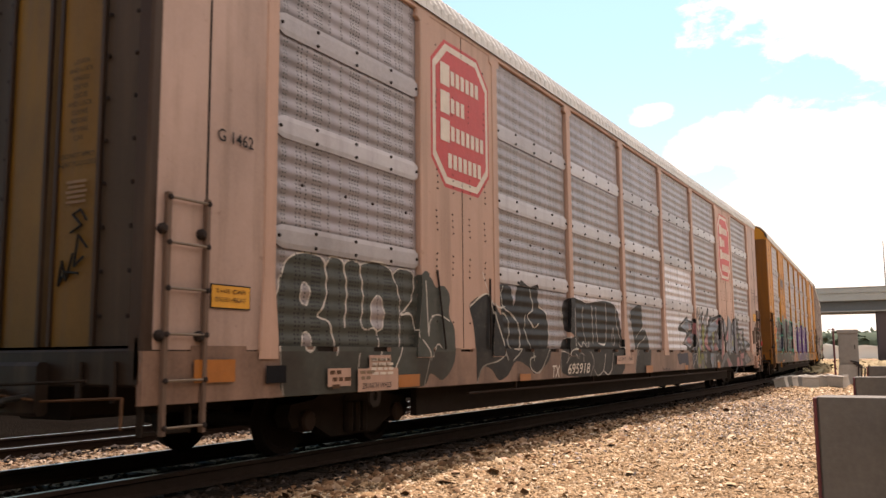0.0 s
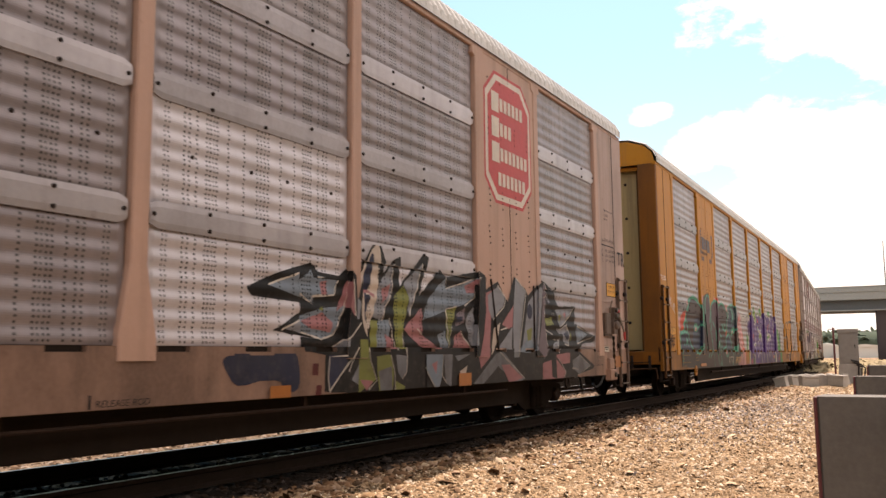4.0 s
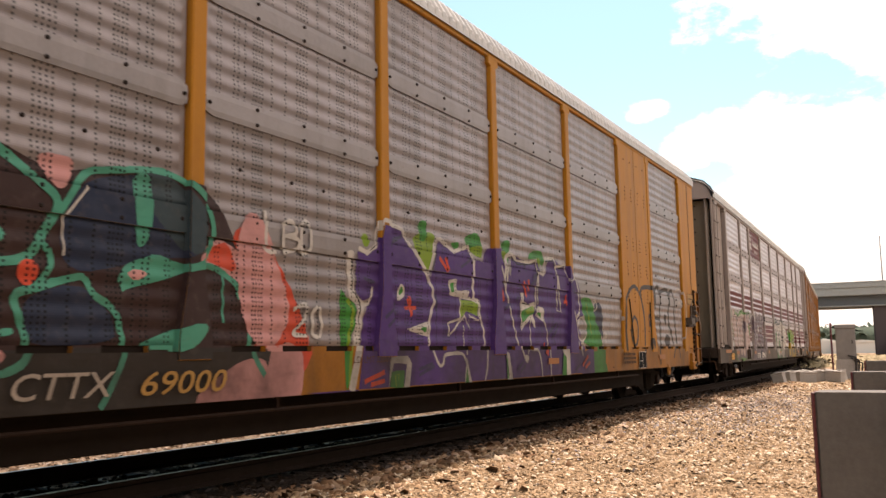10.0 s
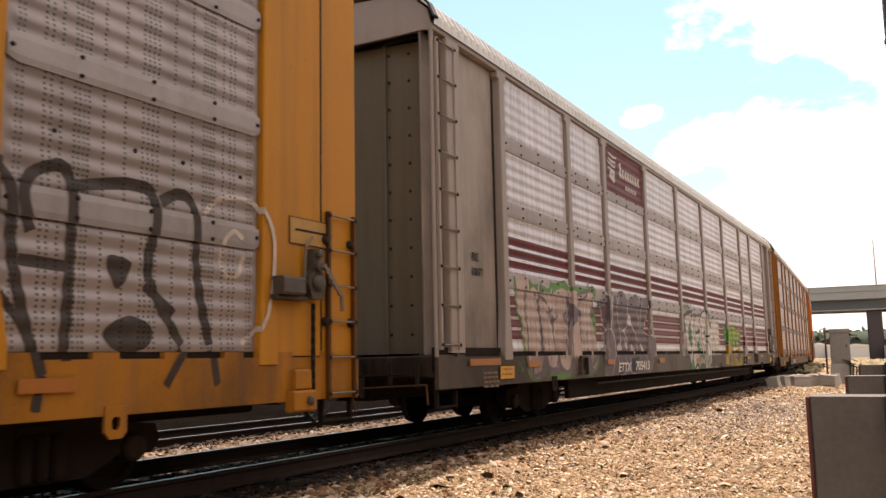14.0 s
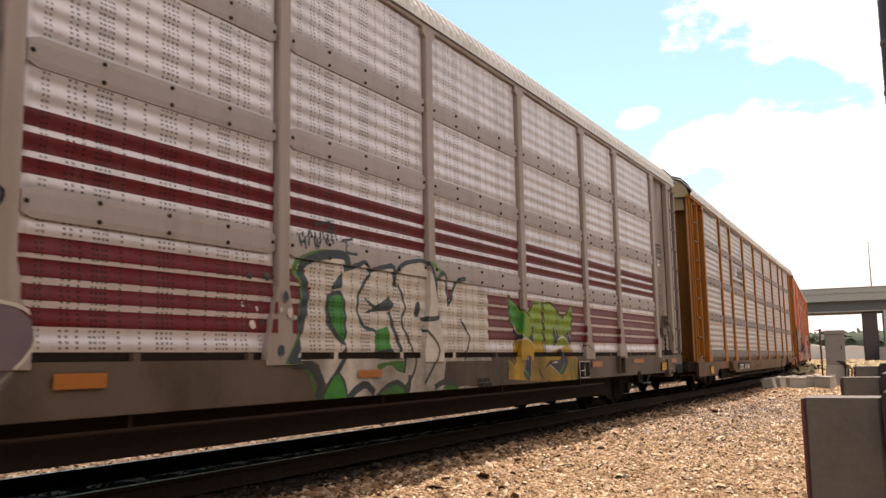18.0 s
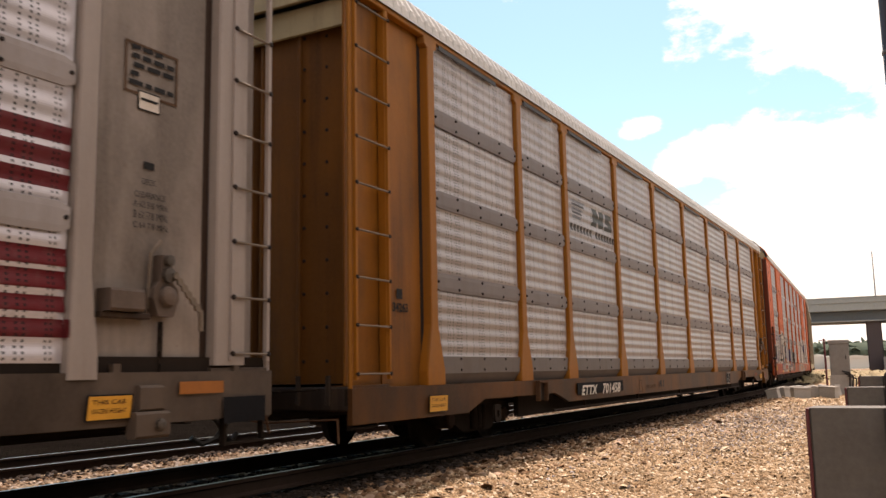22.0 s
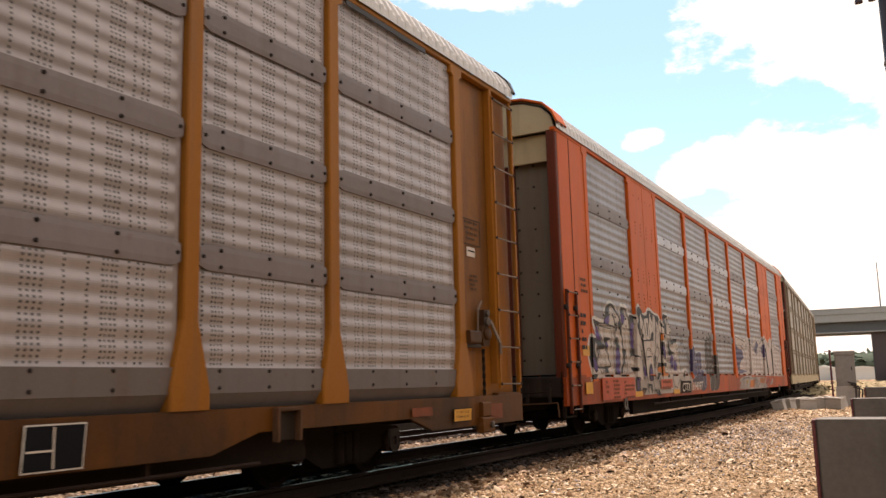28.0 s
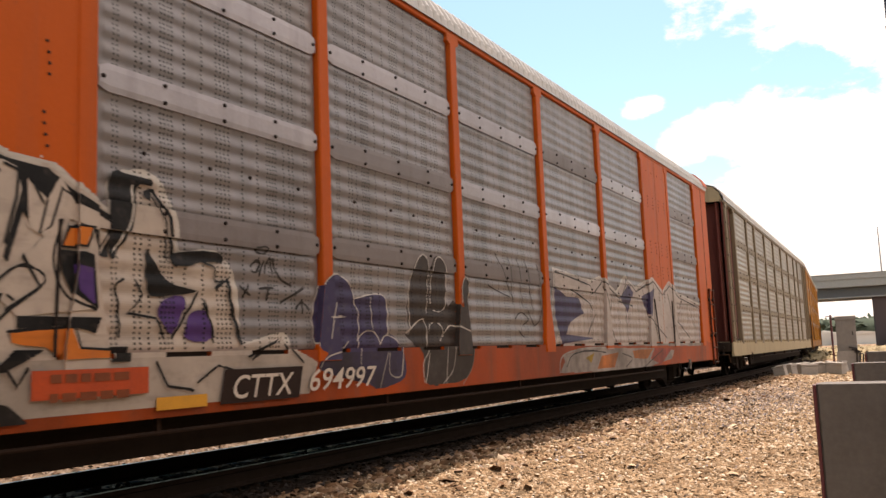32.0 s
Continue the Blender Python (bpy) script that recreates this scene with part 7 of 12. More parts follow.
g.line('teal', 0.05, [(-5.80, 1.66), (-5.69, 1.55), (-5.73, 1.42), (-5.81, 1.32)])
g.line('teal', 0.07, [(-7.50, 0.96), (-7.28, 1.16), (-7.18, 1.08), (-7.07, 0.86)])
g.line('teal', 0.06, [(-7.51, 0.92), (-7.30, 0.49)])
g.line('teal', 0.06, [(-7.16, 0.48), (-7.00, 0.60), (-6.90, 0.47)])
g.line('teal', 0.05, [(-7.03, 0.78), (-6.92, 0.50)])
g.line('teal', 0.05, [(-6.47, 0.96), (-5.96, 1.02)])
g.fill('teal', [(-4.90, 0.94), (-4.42, 1.09), (-4.22, 1.08), (-4.39, 0.91), (-4.68, 0.89)])
g.fill('teal', [(-6.51, 1.65), (-6.41, 1.68), (-6.11, 1.52), (-6.19, 1.48)])
g.fill('teal', [(-6.05, 1.67), (-6.07, 1.63), (-6.10, 1.61), (-6.14, 1.62), (-6.16, 1.66), (-6.14, 1.70), (-6.11, 1.72), (-6.07, 1.71)])
g.fill('teal', [(-4.99, 2.22), (-4.82, 2.24), (-4.83, 1.78), (-4.94, 1.73)])
g.fill('red', [(-5.79, 1.44), (-5.81, 1.37), (-5.87, 1.34), (-5.92, 1.36), (-5.95, 1.43), (-5.93, 1.49), (-5.87, 1.52), (-5.82, 1.50)])
g.fill('teal', [(-5.10, 1.40), (-5.03, 1.55), (-4.74, 1.64), (-4.53, 1.58), (-4.74, 1.48)])
g.fill('pink', [(-4.84, 1.49), (-4.87, 1.46), (-4.94, 1.44), (-5.00, 1.45), (-5.03, 1.48), (-5.00, 1.50), (-4.94, 1.52), (-4.87, 1.51)])
g.fill('teal', [(-7.62, 1.48), (-7.55, 1.50), (-7.49, 1.39), (-7.58, 1.16), (-7.62, 1.34)])
g.line('teal', 0.03, [(-4.00, 1.54), (-3.99, 1.12)], curve=False)
g.line('teal', 0.03, [(-3.85, 1.51), (-3.79, 1.34)], curve=False)
g.line('white', 0.02, [(-5.59, 1.56), (-5.62, 1.83), (-5.41, 2.10)], curve=False)
g.line('white', 0.02, [(-7.46, 0.87), (-7.41, 1.00), (-7.29, 1.12)], curve=False)
g.fill('pink', [(-3.83, 1.89), (-3.59, 2.14), (-3.27, 1.68), (-3.10, 1.21), (-3.43, 0.88), (-3.74, 1.19)])
g.line('white', 0.045, [(-3.45, 2.19), (-3.46, 1.83), (-3.30, 1.81)])
g.line('white', 0.045, [(-3.22, 2.09), (-3.22, 1.84)])
g.line('white', 0.045, [(-3.22, 2.08), (-3.07, 2.13), (-3.03, 2.01), (-3.20, 1.97), (-3.00, 1.96), (-3.01, 1.86), (-3.20, 1.82)])
g.line('white', 0.045, [(-2.94, 2.11), (-2.82, 2.15), (-2.80, 1.89), (-2.94, 1.85), (-2.94, 2.11)])
g.line('white', 0.045, [(-3.04, 1.28), (-2.85, 1.33), (-2.85, 1.21), (-3.04, 1.04), (-2.82, 1.03)])
g.line('white', 0.045, [(-2.74, 1.26), (-2.63, 1.31), (-2.60, 1.05), (-2.73, 1.04), (-2.74, 1.26)])
g.done()

g = Graffiti(car_c, CSX, 'thin white chalk tag and a black marker tag on the yellow end panel')
g.line('white', 0.03, [(-12.92, 2.22), (-12.93, 2.03)])
g.line('white', 0.03, [(-12.82, 2.21), (-12.92, 2.11), (-12.83, 2.01)])
g.line('white', 0.03, [(-12.80, 2.02), (-12.74, 2.18), (-12.66, 1.99)])
g.line('white', 0.03, [(-12.78, 2.07), (-12.69, 2.06)])
g.line('white', 0.03, [(-12.64, 2.16), (-12.66, 1.94)])
g.line('white', 0.03, [(-12.51, 2.12), (-12.64, 2.03), (-12.55, 1.91)])
g.line('white', 0.03, [(-12.49, 2.06), (-12.51, 1.90), (-12.44, 1.87), (-12.38, 1.99)])
g.line('white', 0.03, [(-12.33, 2.00), (-12.36, 1.81)])
g.line('white', 0.03, [(-12.33, 2.00), (-12.23, 1.95), (-12.33, 1.88), (-12.24, 1.77)])
g.line('ink', 0.04, [(-12.93, 1.21), (-12.83, 1.23), (-12.82, 1.11), (-12.92, 0.96), (-12.81, 0.97)])
g.line('ink', 0.04, [(-12.75, 1.22), (-12.78, 1.11), (-12.73, 0.97), (-12.67, 1.07), (-12.70, 1.21)])
g.line('ink', 0.04, [(-12.63, 1.22), (-12.64, 0.98)])
g.line('ink', 0.04, [(-12.47, 1.25), (-12.57, 1.24), (-12.58, 1.14), (-12.49, 1.12), (-12.49, 1.01), (-12.58, 0.99)])
g.done()

g = Graffiti(car_c, CSX, 'black marker tag written on the sheet')
g.line('ink', 0.03, [(-11.86, 1.91), (-11.85, 2.04), (-11.75, 2.06), (-11.82, 1.98), (-11.72, 1.95), (-11.85, 1.89)])
g.line('ink', 0.03, [(-11.72, 1.90), (-11.69, 2.04), (-11.60, 2.04), (-11.66, 1.89)])
g.line('ink', 0.03, [(-11.61, 1.88), (-11.56, 2.06), (-11.49, 1.88)])
g.line('ink', 0.03, [(-11.44, 1.92), (-11.42, 2.07), (-11.34, 2.06), (-11.40, 1.98), (-11.29, 1.89)])
g.line('ink', 0.03, [(-11.27, 1.90), (-11.22, 2.05), (-11.17, 1.89)])
g.line('ink', 0.03, [(-11.12, 1.90), (-11.11, 2.05), (-11.02, 2.04), (-11.02, 1.93), (-11.11, 1.89)])
g.line('ink', 0.03, [(-10.96, 1.91), (-10.94, 2.04), (-10.81, 2.00), (-10.86, 1.92), (-10.96, 1.90)])
g.done()

g = Graffiti(car_c, CSX, 'purple block letter graffiti with white outlines and green accents')
g.fill('lime', [(-0.78, 2.22), (-0.27, 2.31), (-0.50, 1.83)])
g.fill('green', [(-0.65, 2.42), (-0.47, 2.45), (-0.49, 2.22), (-0.62, 2.22)])
g.fill('lime', [(0.58, 2.39), (0.99, 2.37), (0.99, 2.18), (0.70, 2.22)])
g.fill('green', [(0.16, 2.25), (0.37, 2.28), (0.32, 2.17)])
g.fill('lime', [(-1.74, 2.09), (-1.76, 2.04), (-1.81, 2.01), (-1.86, 2.02), (-1.89, 2.07), (-1.87, 2.12), (-1.82, 2.15), (-1.77, 2.14)])
g.fill('green', [(-2.27, 1.46), (-2.15, 1.43), (-1.98, 1.36), (-2.00, 1.15), (-2.13, 0.88), (-2.16, 0.61), (-2.23, 0.53)])
g.line('lime', 0.06, [(-2.13, 1.42), (-2.03, 1.27), (-2.12, 0.97), (-2.16, 0.52)])
g.fill('green', [(1.68, 2.40), (1.96, 2.46), (1.87, 2.12)])
g.fill('green', [(2.81, 2.38), (3.19, 2.41), (3.19, 2.20)])
g.fill('green', [(4.83, 1.72), (5.41, 1.76), (5.60, 1.39), (5.81, 1.21), (5.90, 0.92), (5.34, 0.92), (4.94, 1.02), (5.15, 1.28)])
g.line('lime', 0.05, [(5.13, 1.69), (5.28, 1.38), (5.37, 1.15)])
g.fill('green', [(5.28, 0.84), (5.97, 0.86), (5.93, 0.42), (5.33, 0.44)], curve=False)
g.fill('green', [(0.55, 2.36), (0.89, 2.46), (1.04, 2.30), (0.69, 2.19)])
g.fill('lime', [(0.69, 2.24), (1.04, 2.30), (1.02, 2.14), (0.84, 2.15)])
g.fill('green', [(2.60, 2.27), (2.81, 2.40), (3.00, 2.38), (3.08, 2.28), (3.04, 2.12), (2.92, 2.28)])
g.fill('lime', [(2.95, 2.30), (3.07, 2.28), (3.05, 2.12)])
g.fill('lime', [(1.57, 2.25), (1.80, 2.30), (1.71, 2.03), (1.58, 2.15)])
g.fill('violet', [(-2.01, 0.44), (-1.92, 0.87), (-1.84, 1.23), (-1.65, 1.58), (-1.74, 1.44), (-1.87, 1.42), (-1.97, 1.48), (-1.98, 1.94), (-1.80, 1.93), (-1.66, 2.01), (-1.53, 2.15), (-1.49, 2.28), (-1.06, 2.28), (-0.81, 2.08), (-0.48, 1.82), (-0.38, 1.78), (-0.26, 2.06), (-0.15, 2.26), (0.26, 2.15), (0.63, 2.24), (0.73, 2.09), (0.74, 1.98), (0.82, 2.10), (1.03, 2.07), (1.19, 2.29), (1.62, 2.32), (1.91, 1.93), (2.00, 2.19), (2.08, 2.26), (2.59, 2.21), (3.02, 2.23), (3.09, 2.04), (3.30, 2.09), (3.41, 2.31), (3.78, 2.33), (3.90, 2.24), (4.29, 2.29), (4.42, 2.03), (4.63, 2.09), (4.90, 1.72), (4.94, 1.45), (4.71, 1.36), (4.88, 0.84), (5.32, 0.93), (5.32, 0.41), (4.6, 0.47), (-3.0, 0.47)], curve=False)
g.line('white', 0.13, [(-2.11, 1.94), (-2.06, 1.46), (-1.88, 1.38), (-1.96, 1.06), (-2.00, 0.85), (-2.13, 0.46)], curve=False)
g.line('black', 0.018, [(-2.05, 1.86), (-2.04, 1.51), (-1.89, 1.39), (-1.94, 1.15)], curve=False)
g.line('white', 0.06, [(-1.96, 1.98), (-1.80, 1.94), (-1.63, 2.03), (-1.53, 2.31), (-1.49, 2.34), (-1.06, 2.30), (-0.92, 2.16), (-0.48, 1.80), (-0.34, 1.64), (-0.30, 1.47), (-0.41, 1.29), (-0.45, 0.97)], curve=False)
g.line('black', 0.014, [(-1.75, 1.97), (-1.61, 2.05), (-1.53, 2.26)], curve=False)
g.line('white', 0.045, [(-0.45, 0.97), (-0.41, 0.86), (-0.28, 0.70), (-0.18, 0.71), (-0.14, 0.81), (0.01, 0.83), (0.37, 0.81), (0.53, 0.46)])
g.line('white', 0.06, [(-0.47, 1.80), (-0.23, 2.26), (-0.13, 2.27), (0.22, 2.15), (0.63, 2.25), (0.74, 2.10), (0.76, 1.57), (0.92, 1.54), (0.94, 1.31)], curve=False)
g.line('black', 0.014, [(-0.40, 1.81), (-0.20, 2.19)], curve=False)
g.line('white', 0.03, [(0.46, 1.20), (0.46, 0.82)], curve=False)
g.line('white', 0.04, [(-1.65, 1.57), (-1.75, 1.38), (-1.84, 1.38)], curve=False)
g.line('white', 0.045, [(0.94, 1.31), (1.05, 1.11), (1.05, 0.68), (0.96, 0.47)])
g.fill('white', [(-1.17, 1.46), (-1.09, 1.65), (-0.99, 1.58), (-1.02, 1.50)])
g.fill('green', [(-1.12, 1.51), (-1.08, 1.61), (-1.02, 1.56)])
g.fill('white', [(-0.98, 1.12), (-0.45, 1.23), (-0.48, 1.04)], curve=False)
g.fill('green', [(-0.64, 1.14), (-0.51, 1.16), (-0.52, 1.09)])
g.fill('white', [(0.07, 1.77), (0.29, 1.79), (0.29, 1.65), (0.63, 1.66), (0.60, 1.57), (0.22, 1.56), (0.09, 1.58)], curve=False)
g.fill('green', [(0.12, 1.73), (0.23, 1.74), (0.21, 1.62), (0.12, 1.61)], curve=False)
g.fill('lime', [(0.38, 1.54), (0.89, 1.53), (0.87, 1.33), (0.56, 1.39), (0.36, 1.28)], curve=False)
g.line('white', 0.035, [(0.36, 1.27), (0.38, 1.56), (0.65, 1.56), (0.90, 1.51), (0.90, 1.27), (0.61, 1.33), (0.62, 1.18), (0.48, 1.32), (0.06, 1.06), (0.05, 1.22), (0.37, 1.28)], curve=False)
g.line('white', 0.04, [(0.06, 1.06), (0.05, 1.22)], curve=False)
g.fill('white', [(-1.38, 0.82), (-1.02, 0.82), (-0.93, 0.73), (-0.99, 0.44), (-1.11, 0.45), (-1.04, 0.72), (-1.32, 0.73), (-1.43, 0.47)], curve=False)
g.fill('green', [(-1.37, 0.64), (-1.09, 0.65), (-1.12, 0.45), (-1.40, 0.47)], curve=False)
g.line('lime', 0.03, [(-1.27, 0.46), (-1.29, 0.60), (-1.21, 0.61), (-1.23, 0.54)], curve=False)
g.fill('white', [(0.37, 0.45), (0.44, 0.79), (0.58, 0.44)], curve=False)
g.fill('green', [(0.39, 0.45), (0.44, 0.66), (0.50, 0.45)], curve=False)
g.line('red', 0.055, [(-1.90, 0.55), (-1.51, 0.64)], curve=False)
g.line('red', 0.055, [(-1.78, 0.52), (-1.51, 0.54)], curve=False)
g.line('red', 0.055, [(-0.20, 2.03), (0.02, 1.87)], curve=False)
g.line('red', 0.055, [(-0.05, 2.04), (0.05, 1.89)], curve=False)
g.line('red', 0.055, [(-1.00, 1.37), (-0.73, 1.38)], curve=False)
g.line('red', 0.055, [(-0.95, 1.48), (-0.83, 1.31)], curve=False)
g.line('red', 0.055, [(-0.90, 1.51), (-0.86, 1.28)], curve=False)
g.line('indigo', 0.045, [(-1.38, 2.05), (-1.16, 2.16)])
g.line('indigo', 0.045, [(-1.51, 1.24), (-1.20, 1.41)])
g.line('indigo', 0.045, [(-1.45, 1.14), (-1.20, 1.31)])
g.line('indigo', 0.045, [(-0.78, 0.65), (-0.44, 0.72)])
g.line('indigo', 0.045, [(-0.77, 0.59), (-0.40, 0.69)])
g.line('indigo', 0.045, [(-1.84, 1.66), (-1.64, 1.63)])
g.line('indigo', 0.045, [(0.36, 1.95), (0.65, 2.08)])
g.line('indigo', 0.045, [(-1.26, 2.14), (-1.03, 2.21)])
g.line('indigo', 0.045, [(-0.26, 1.56), (-0.25, 1.35)])
g.line('white', 0.045, [(1.58, 2.11), (1.71, 1.88), (1.91, 1.48), (2.18, 0.92), (2.30, 0.75)])
g.fill('white', [(2.43, 0.75), (2.41, 0.71), (2.36, 0.69), (2.30, 0.71), (2.28, 0.75), (2.30, 0.79), (2.35, 0.80), (2.41, 0.79)])
g.line('white', 0.04, [(2.41, 0.80), (2.44, 0.87), (2.59, 0.87), (2.80, 0.86), (2.90, 0.68), (2.93, 0.46)])
g.line('white', 0.05, [(1.74, 1.84), (1.78, 1.79), (1.83, 2.21), (1.96, 2.30), (2.19, 2.20), (2.68, 2.21), (2.91, 2.27), (2.93, 2.06), (2.86, 1.83), (2.85, 1.48)], curve=False)
g.line('white', 0.09, [(1.72, 1.91), (1.81, 2.23), (1.96, 2.29)], curve=False)
g.line('black', 0.014, [(1.75, 1.91), (1.83, 2.17)], curve=False)
g.line('black', 0.02, [(1.99, 2.24), (2.19, 2.15), (2.68, 2.18), (2.88, 2.22), (2.87, 2.03)], curve=False)
g.fill('white', [(2.28, 1.16), (2.26, 1.49), (2.31, 1.73), (2.42, 1.73), (2.38, 1.60), (2.57, 1.57), (2.79, 1.61), (2.82, 1.55), (2.74, 1.41), (2.84, 1.19), (2.68, 1.29), (2.61, 1.34)], curve=False)
g.fill('green', [(2.31, 1.46), (2.78, 1.55), (2.77, 1.43), (2.58, 1.38), (2.31, 1.27)], curve=False)
g.fill('lime', [(2.42, 1.46), (2.78, 1.55), (2.77, 1.44), (2.51, 1.42)], curve=False)
g.line('black', 0.014, [(2.34, 1.68), (2.34, 1.57), (2.64, 1.56)], curve=False)
g.line('white', 0.03, [(2.61, 1.33), (2.62, 0.92)], curve=False)
g.line('white', 0.045, [(2.93, 2.05), (2.93, 1.57)], curve=False)
g.fill('white', [(2.82, 1.41), (2.93, 1.55), (3.17, 1.54), (3.17, 1.29), (3.05, 1.33)], curve=False)
g.fill('green', [(2.87, 1.44), (3.03, 1.45), (3.06, 1.36)], curve=False)
g.line('white', 0.035, [(3.16, 1.29), (3.26, 1.21), (3.28, 0.92), (3.28, 0.43)])
g.line('white', 0.05, [(2.95, 2.08), (3.12, 2.05), (3.22, 2.13), (3.26, 2.33), (3.65, 2.36), (3.73, 2.21), (3.73, 1.50), (3.90, 1.49), (3.84, 1.73), (3.70, 2.24)], curve=False)
g.line('white', 0.045, [(3.74, 2.23), (4.09, 2.28), (4.28, 2.02), (4.51, 2.15), (4.75, 1.79), (4.78, 1.52), (4.45, 1.37), (4.55, 1.02), (4.75, 0.77)], curve=False)
g.line('white', 0.03, [(4.36, 1.53), (4.49, 1.21), (4.76, 0.77)], curve=False)
g.fill('white', [(4.45, 1.37), (4.77, 1.47), (4.59, 1.31), (4.75, 0.83)])
g.line('white', 0.045, [(5.08, 1.23), (5.02, 1.08), (4.86, 1.02), (4.71, 1.08), (4.65, 1.22), (4.71, 1.36), (4.86, 1.43), (5.02, 1.38), (5.08, 1.23)])
g.line('white', 0.04, [(4.77, 0.98), (4.98, 0.95)])
g.line('black', 0.016, [(3.24, 2.27), (3.61, 2.32), (3.67, 2.20)], curve=False)
g.line('black', 0.016, [(3.76, 2.20), (4.05, 2.23)], curve=False)
g.fill('white', [(3.77, 0.89), (4.12, 0.88), (4.13, 0.43), (3.95, 0.44), (3.96, 0.76), (3.85, 0.79)], curve=False)
g.fill('green', [(3.83, 0.82), (3.96, 0.74), (3.92, 0.44), (3.74, 0.45)], curve=False)
g.fill('white', [(1.63, 0.85), (1.73, 0.84), (1.84, 0.45), (1.65, 0.45)], curve=False)
g.line('black', 0.016, [(1.65, 0.81), (1.72, 0.47)], curve=False)
g.fill('green', [(1.64, 0.76), (1.67, 0.76), (1.70, 0.47), (1.65, 0.47)], curve=False)
g.line('red', 0.06, [(2.36, 1.90), (2.52, 1.67)], curve=False)
g.line('red', 0.06, [(2.53, 1.94), (2.57, 1.77)], curve=False)
g.line('red', 0.06, [(4.03, 1.66), (4.19, 1.69)], curve=False)
g.line('red', 0.06, [(4.12, 1.79), (4.15, 1.60)], curve=False)
g.line('red', 0.06, [(3.07, 0.83), (3.20, 0.86)], curve=False)
g.line('red', 0.06, [(3.12, 0.98), (3.17, 0.78)], curve=False)
g.line('red', 0.06, [(4.70, 0.60), (4.98, 0.76)], curve=False)
g.line('red', 0.06, [(4.83, 0.56), (5.07, 0.65)], curve=False)
g.line('red', 0.06, [(1.60, 1.70), (1.70, 1.69)], curve=False)
g.line('red', 0.06, [(1.63, 1.75), (1.69, 1.57)], curve=False)
g.line('indigo', 0.05, [(2.00, 0.59), (2.21, 0.70)])
g.line('indigo', 0.05, [(2.11, 0.56), (2.30, 0.65)])
g.line('indigo', 0.05, [(1.74, 1.47), (1.93, 1.55)])
g.line('indigo', 0.05, [(2.09, 1.59), (2.18, 1.65)])
g.line('indigo', 0.05, [(2.72, 1.98), (2.86, 2.04)])
g.line('indigo', 0.05, [(2.63, 1.86), (2.86, 1.97)])
g.line('indigo', 0.05, [(3.30, 1.12), (3.67, 1.30)])
g.line('indigo', 0.05, [(3.47, 1.06), (3.80, 1.28)])
g.line('indigo', 0.05, [(4.35, 0.53), (4.59, 0.63)])
g.line('indigo', 0.05, [(2.43, 2.14), (2.46, 2.04)])
g.line('indigo', 0.05, [(3.02, 1.30), (3.06, 1.06)])
g.line('indigo', 0.05, [(4.34, 1.97), (4.36, 1.82)])
g.line('indigo', 0.05, [(3.41, 1.93), (3.45, 1.90)])
g.done()

g = Graffiti(car_c, CSX, 'green and dark graffiti end with white tags')
g.fill('navy', [(5.49, 1.60), (5.94, 1.69), (5.99, 1.00), (5.52, 0.97)])
g.fill('green', [(5.49, 1.49), (5.60, 1.45), (5.63, 1.07), (5.52, 0.97)])
g.fill('green', [(5.52, 0.90), (5.77, 0.89), (5.88, 0.75), (5.82, 0.70), (5.98, 0.61), (6.02, 0.44), (5.54, 0.47)])
g.line('black', 0.05, [(5.53, 0.73), (5.92, 0.73)])
g.line('black', 0.05, [(5.53, 0.67), (5.95, 0.66)])
g.fill('fern', [(5.72, 1.25), (5.70, 1.21), (5.65, 1.19), (5.61, 1.20), (5.59, 1.24), (5.60, 1.29), (5.65, 1.31), (5.69, 1.29)])
g.line('white', 0.035, [(5.54, 1.79), (5.72, 1.69), (5.56, 1.56), (5.54, 1.78)])
g.line('white', 0.035, [(5.82, 1.20), (5.71, 1.20), (5.70, 1.02), (5.80, 0.98), (5.82, 1.08), (5.76, 1.09)])
g.line('white', 0.035, [(5.88, 1.11), (5.86, 1.04), (5.91, 0.98), (5.96, 1.05), (5.89, 1.11)])
g.line('white', 0.035, [(6.02, 0.98), (5.98, 1.36), (6.17, 0.98)])
g.line('white', 0.035, [(6.00, 1.08), (6.22, 1.11), (6.14, 1.18)])
g.done()

g = Graffiti(car_c, CSX, 'faint white tag sprayed on the sheet')
g.line('chrome', 0.045, [(6.34, 1.62), (6.23, 1.58), (6.24, 1.45), (6.38, 1.45)])
g.line('chrome', 0.045, [(6.44, 1.45), (6.41, 1.60), (6.47, 1.61), (6.55, 1.44)])
g.line('chrome', 0.045, [(6.54, 1.61), (6.64, 1.65), (6.63, 1.43)])
g.line('chrome', 0.045, [(6.42, 1.43), (6.52, 1.27), (6.57, 1.44)])
g.line('chrome', 0.045, [(6.76, 1.65), (6.83, 1.45), (6.70, 1.50)])
g.line('chrome', 0.045, [(6.87, 1.46), (6.86, 1.64), (6.97, 1.47), (6.97, 1.67)])
g.line('chrome', 0.045, [(7.01, 1.65), (6.99, 1.46)])
g.line('chrome', 0.045, [(7.08, 1.61), (7.14, 1.60), (7.13, 1.43)])
g.line('chrome', 0.045, [(6.65, 1.43), (6.67, 1.25)])
g.line('chrome', 0.045, [(6.75, 1.42), (6.81, 1.27)])
g.line('chrome', 0.045, [(6.87, 1.38), (6.96, 1.23), (7.04, 1.41)])
g.done()

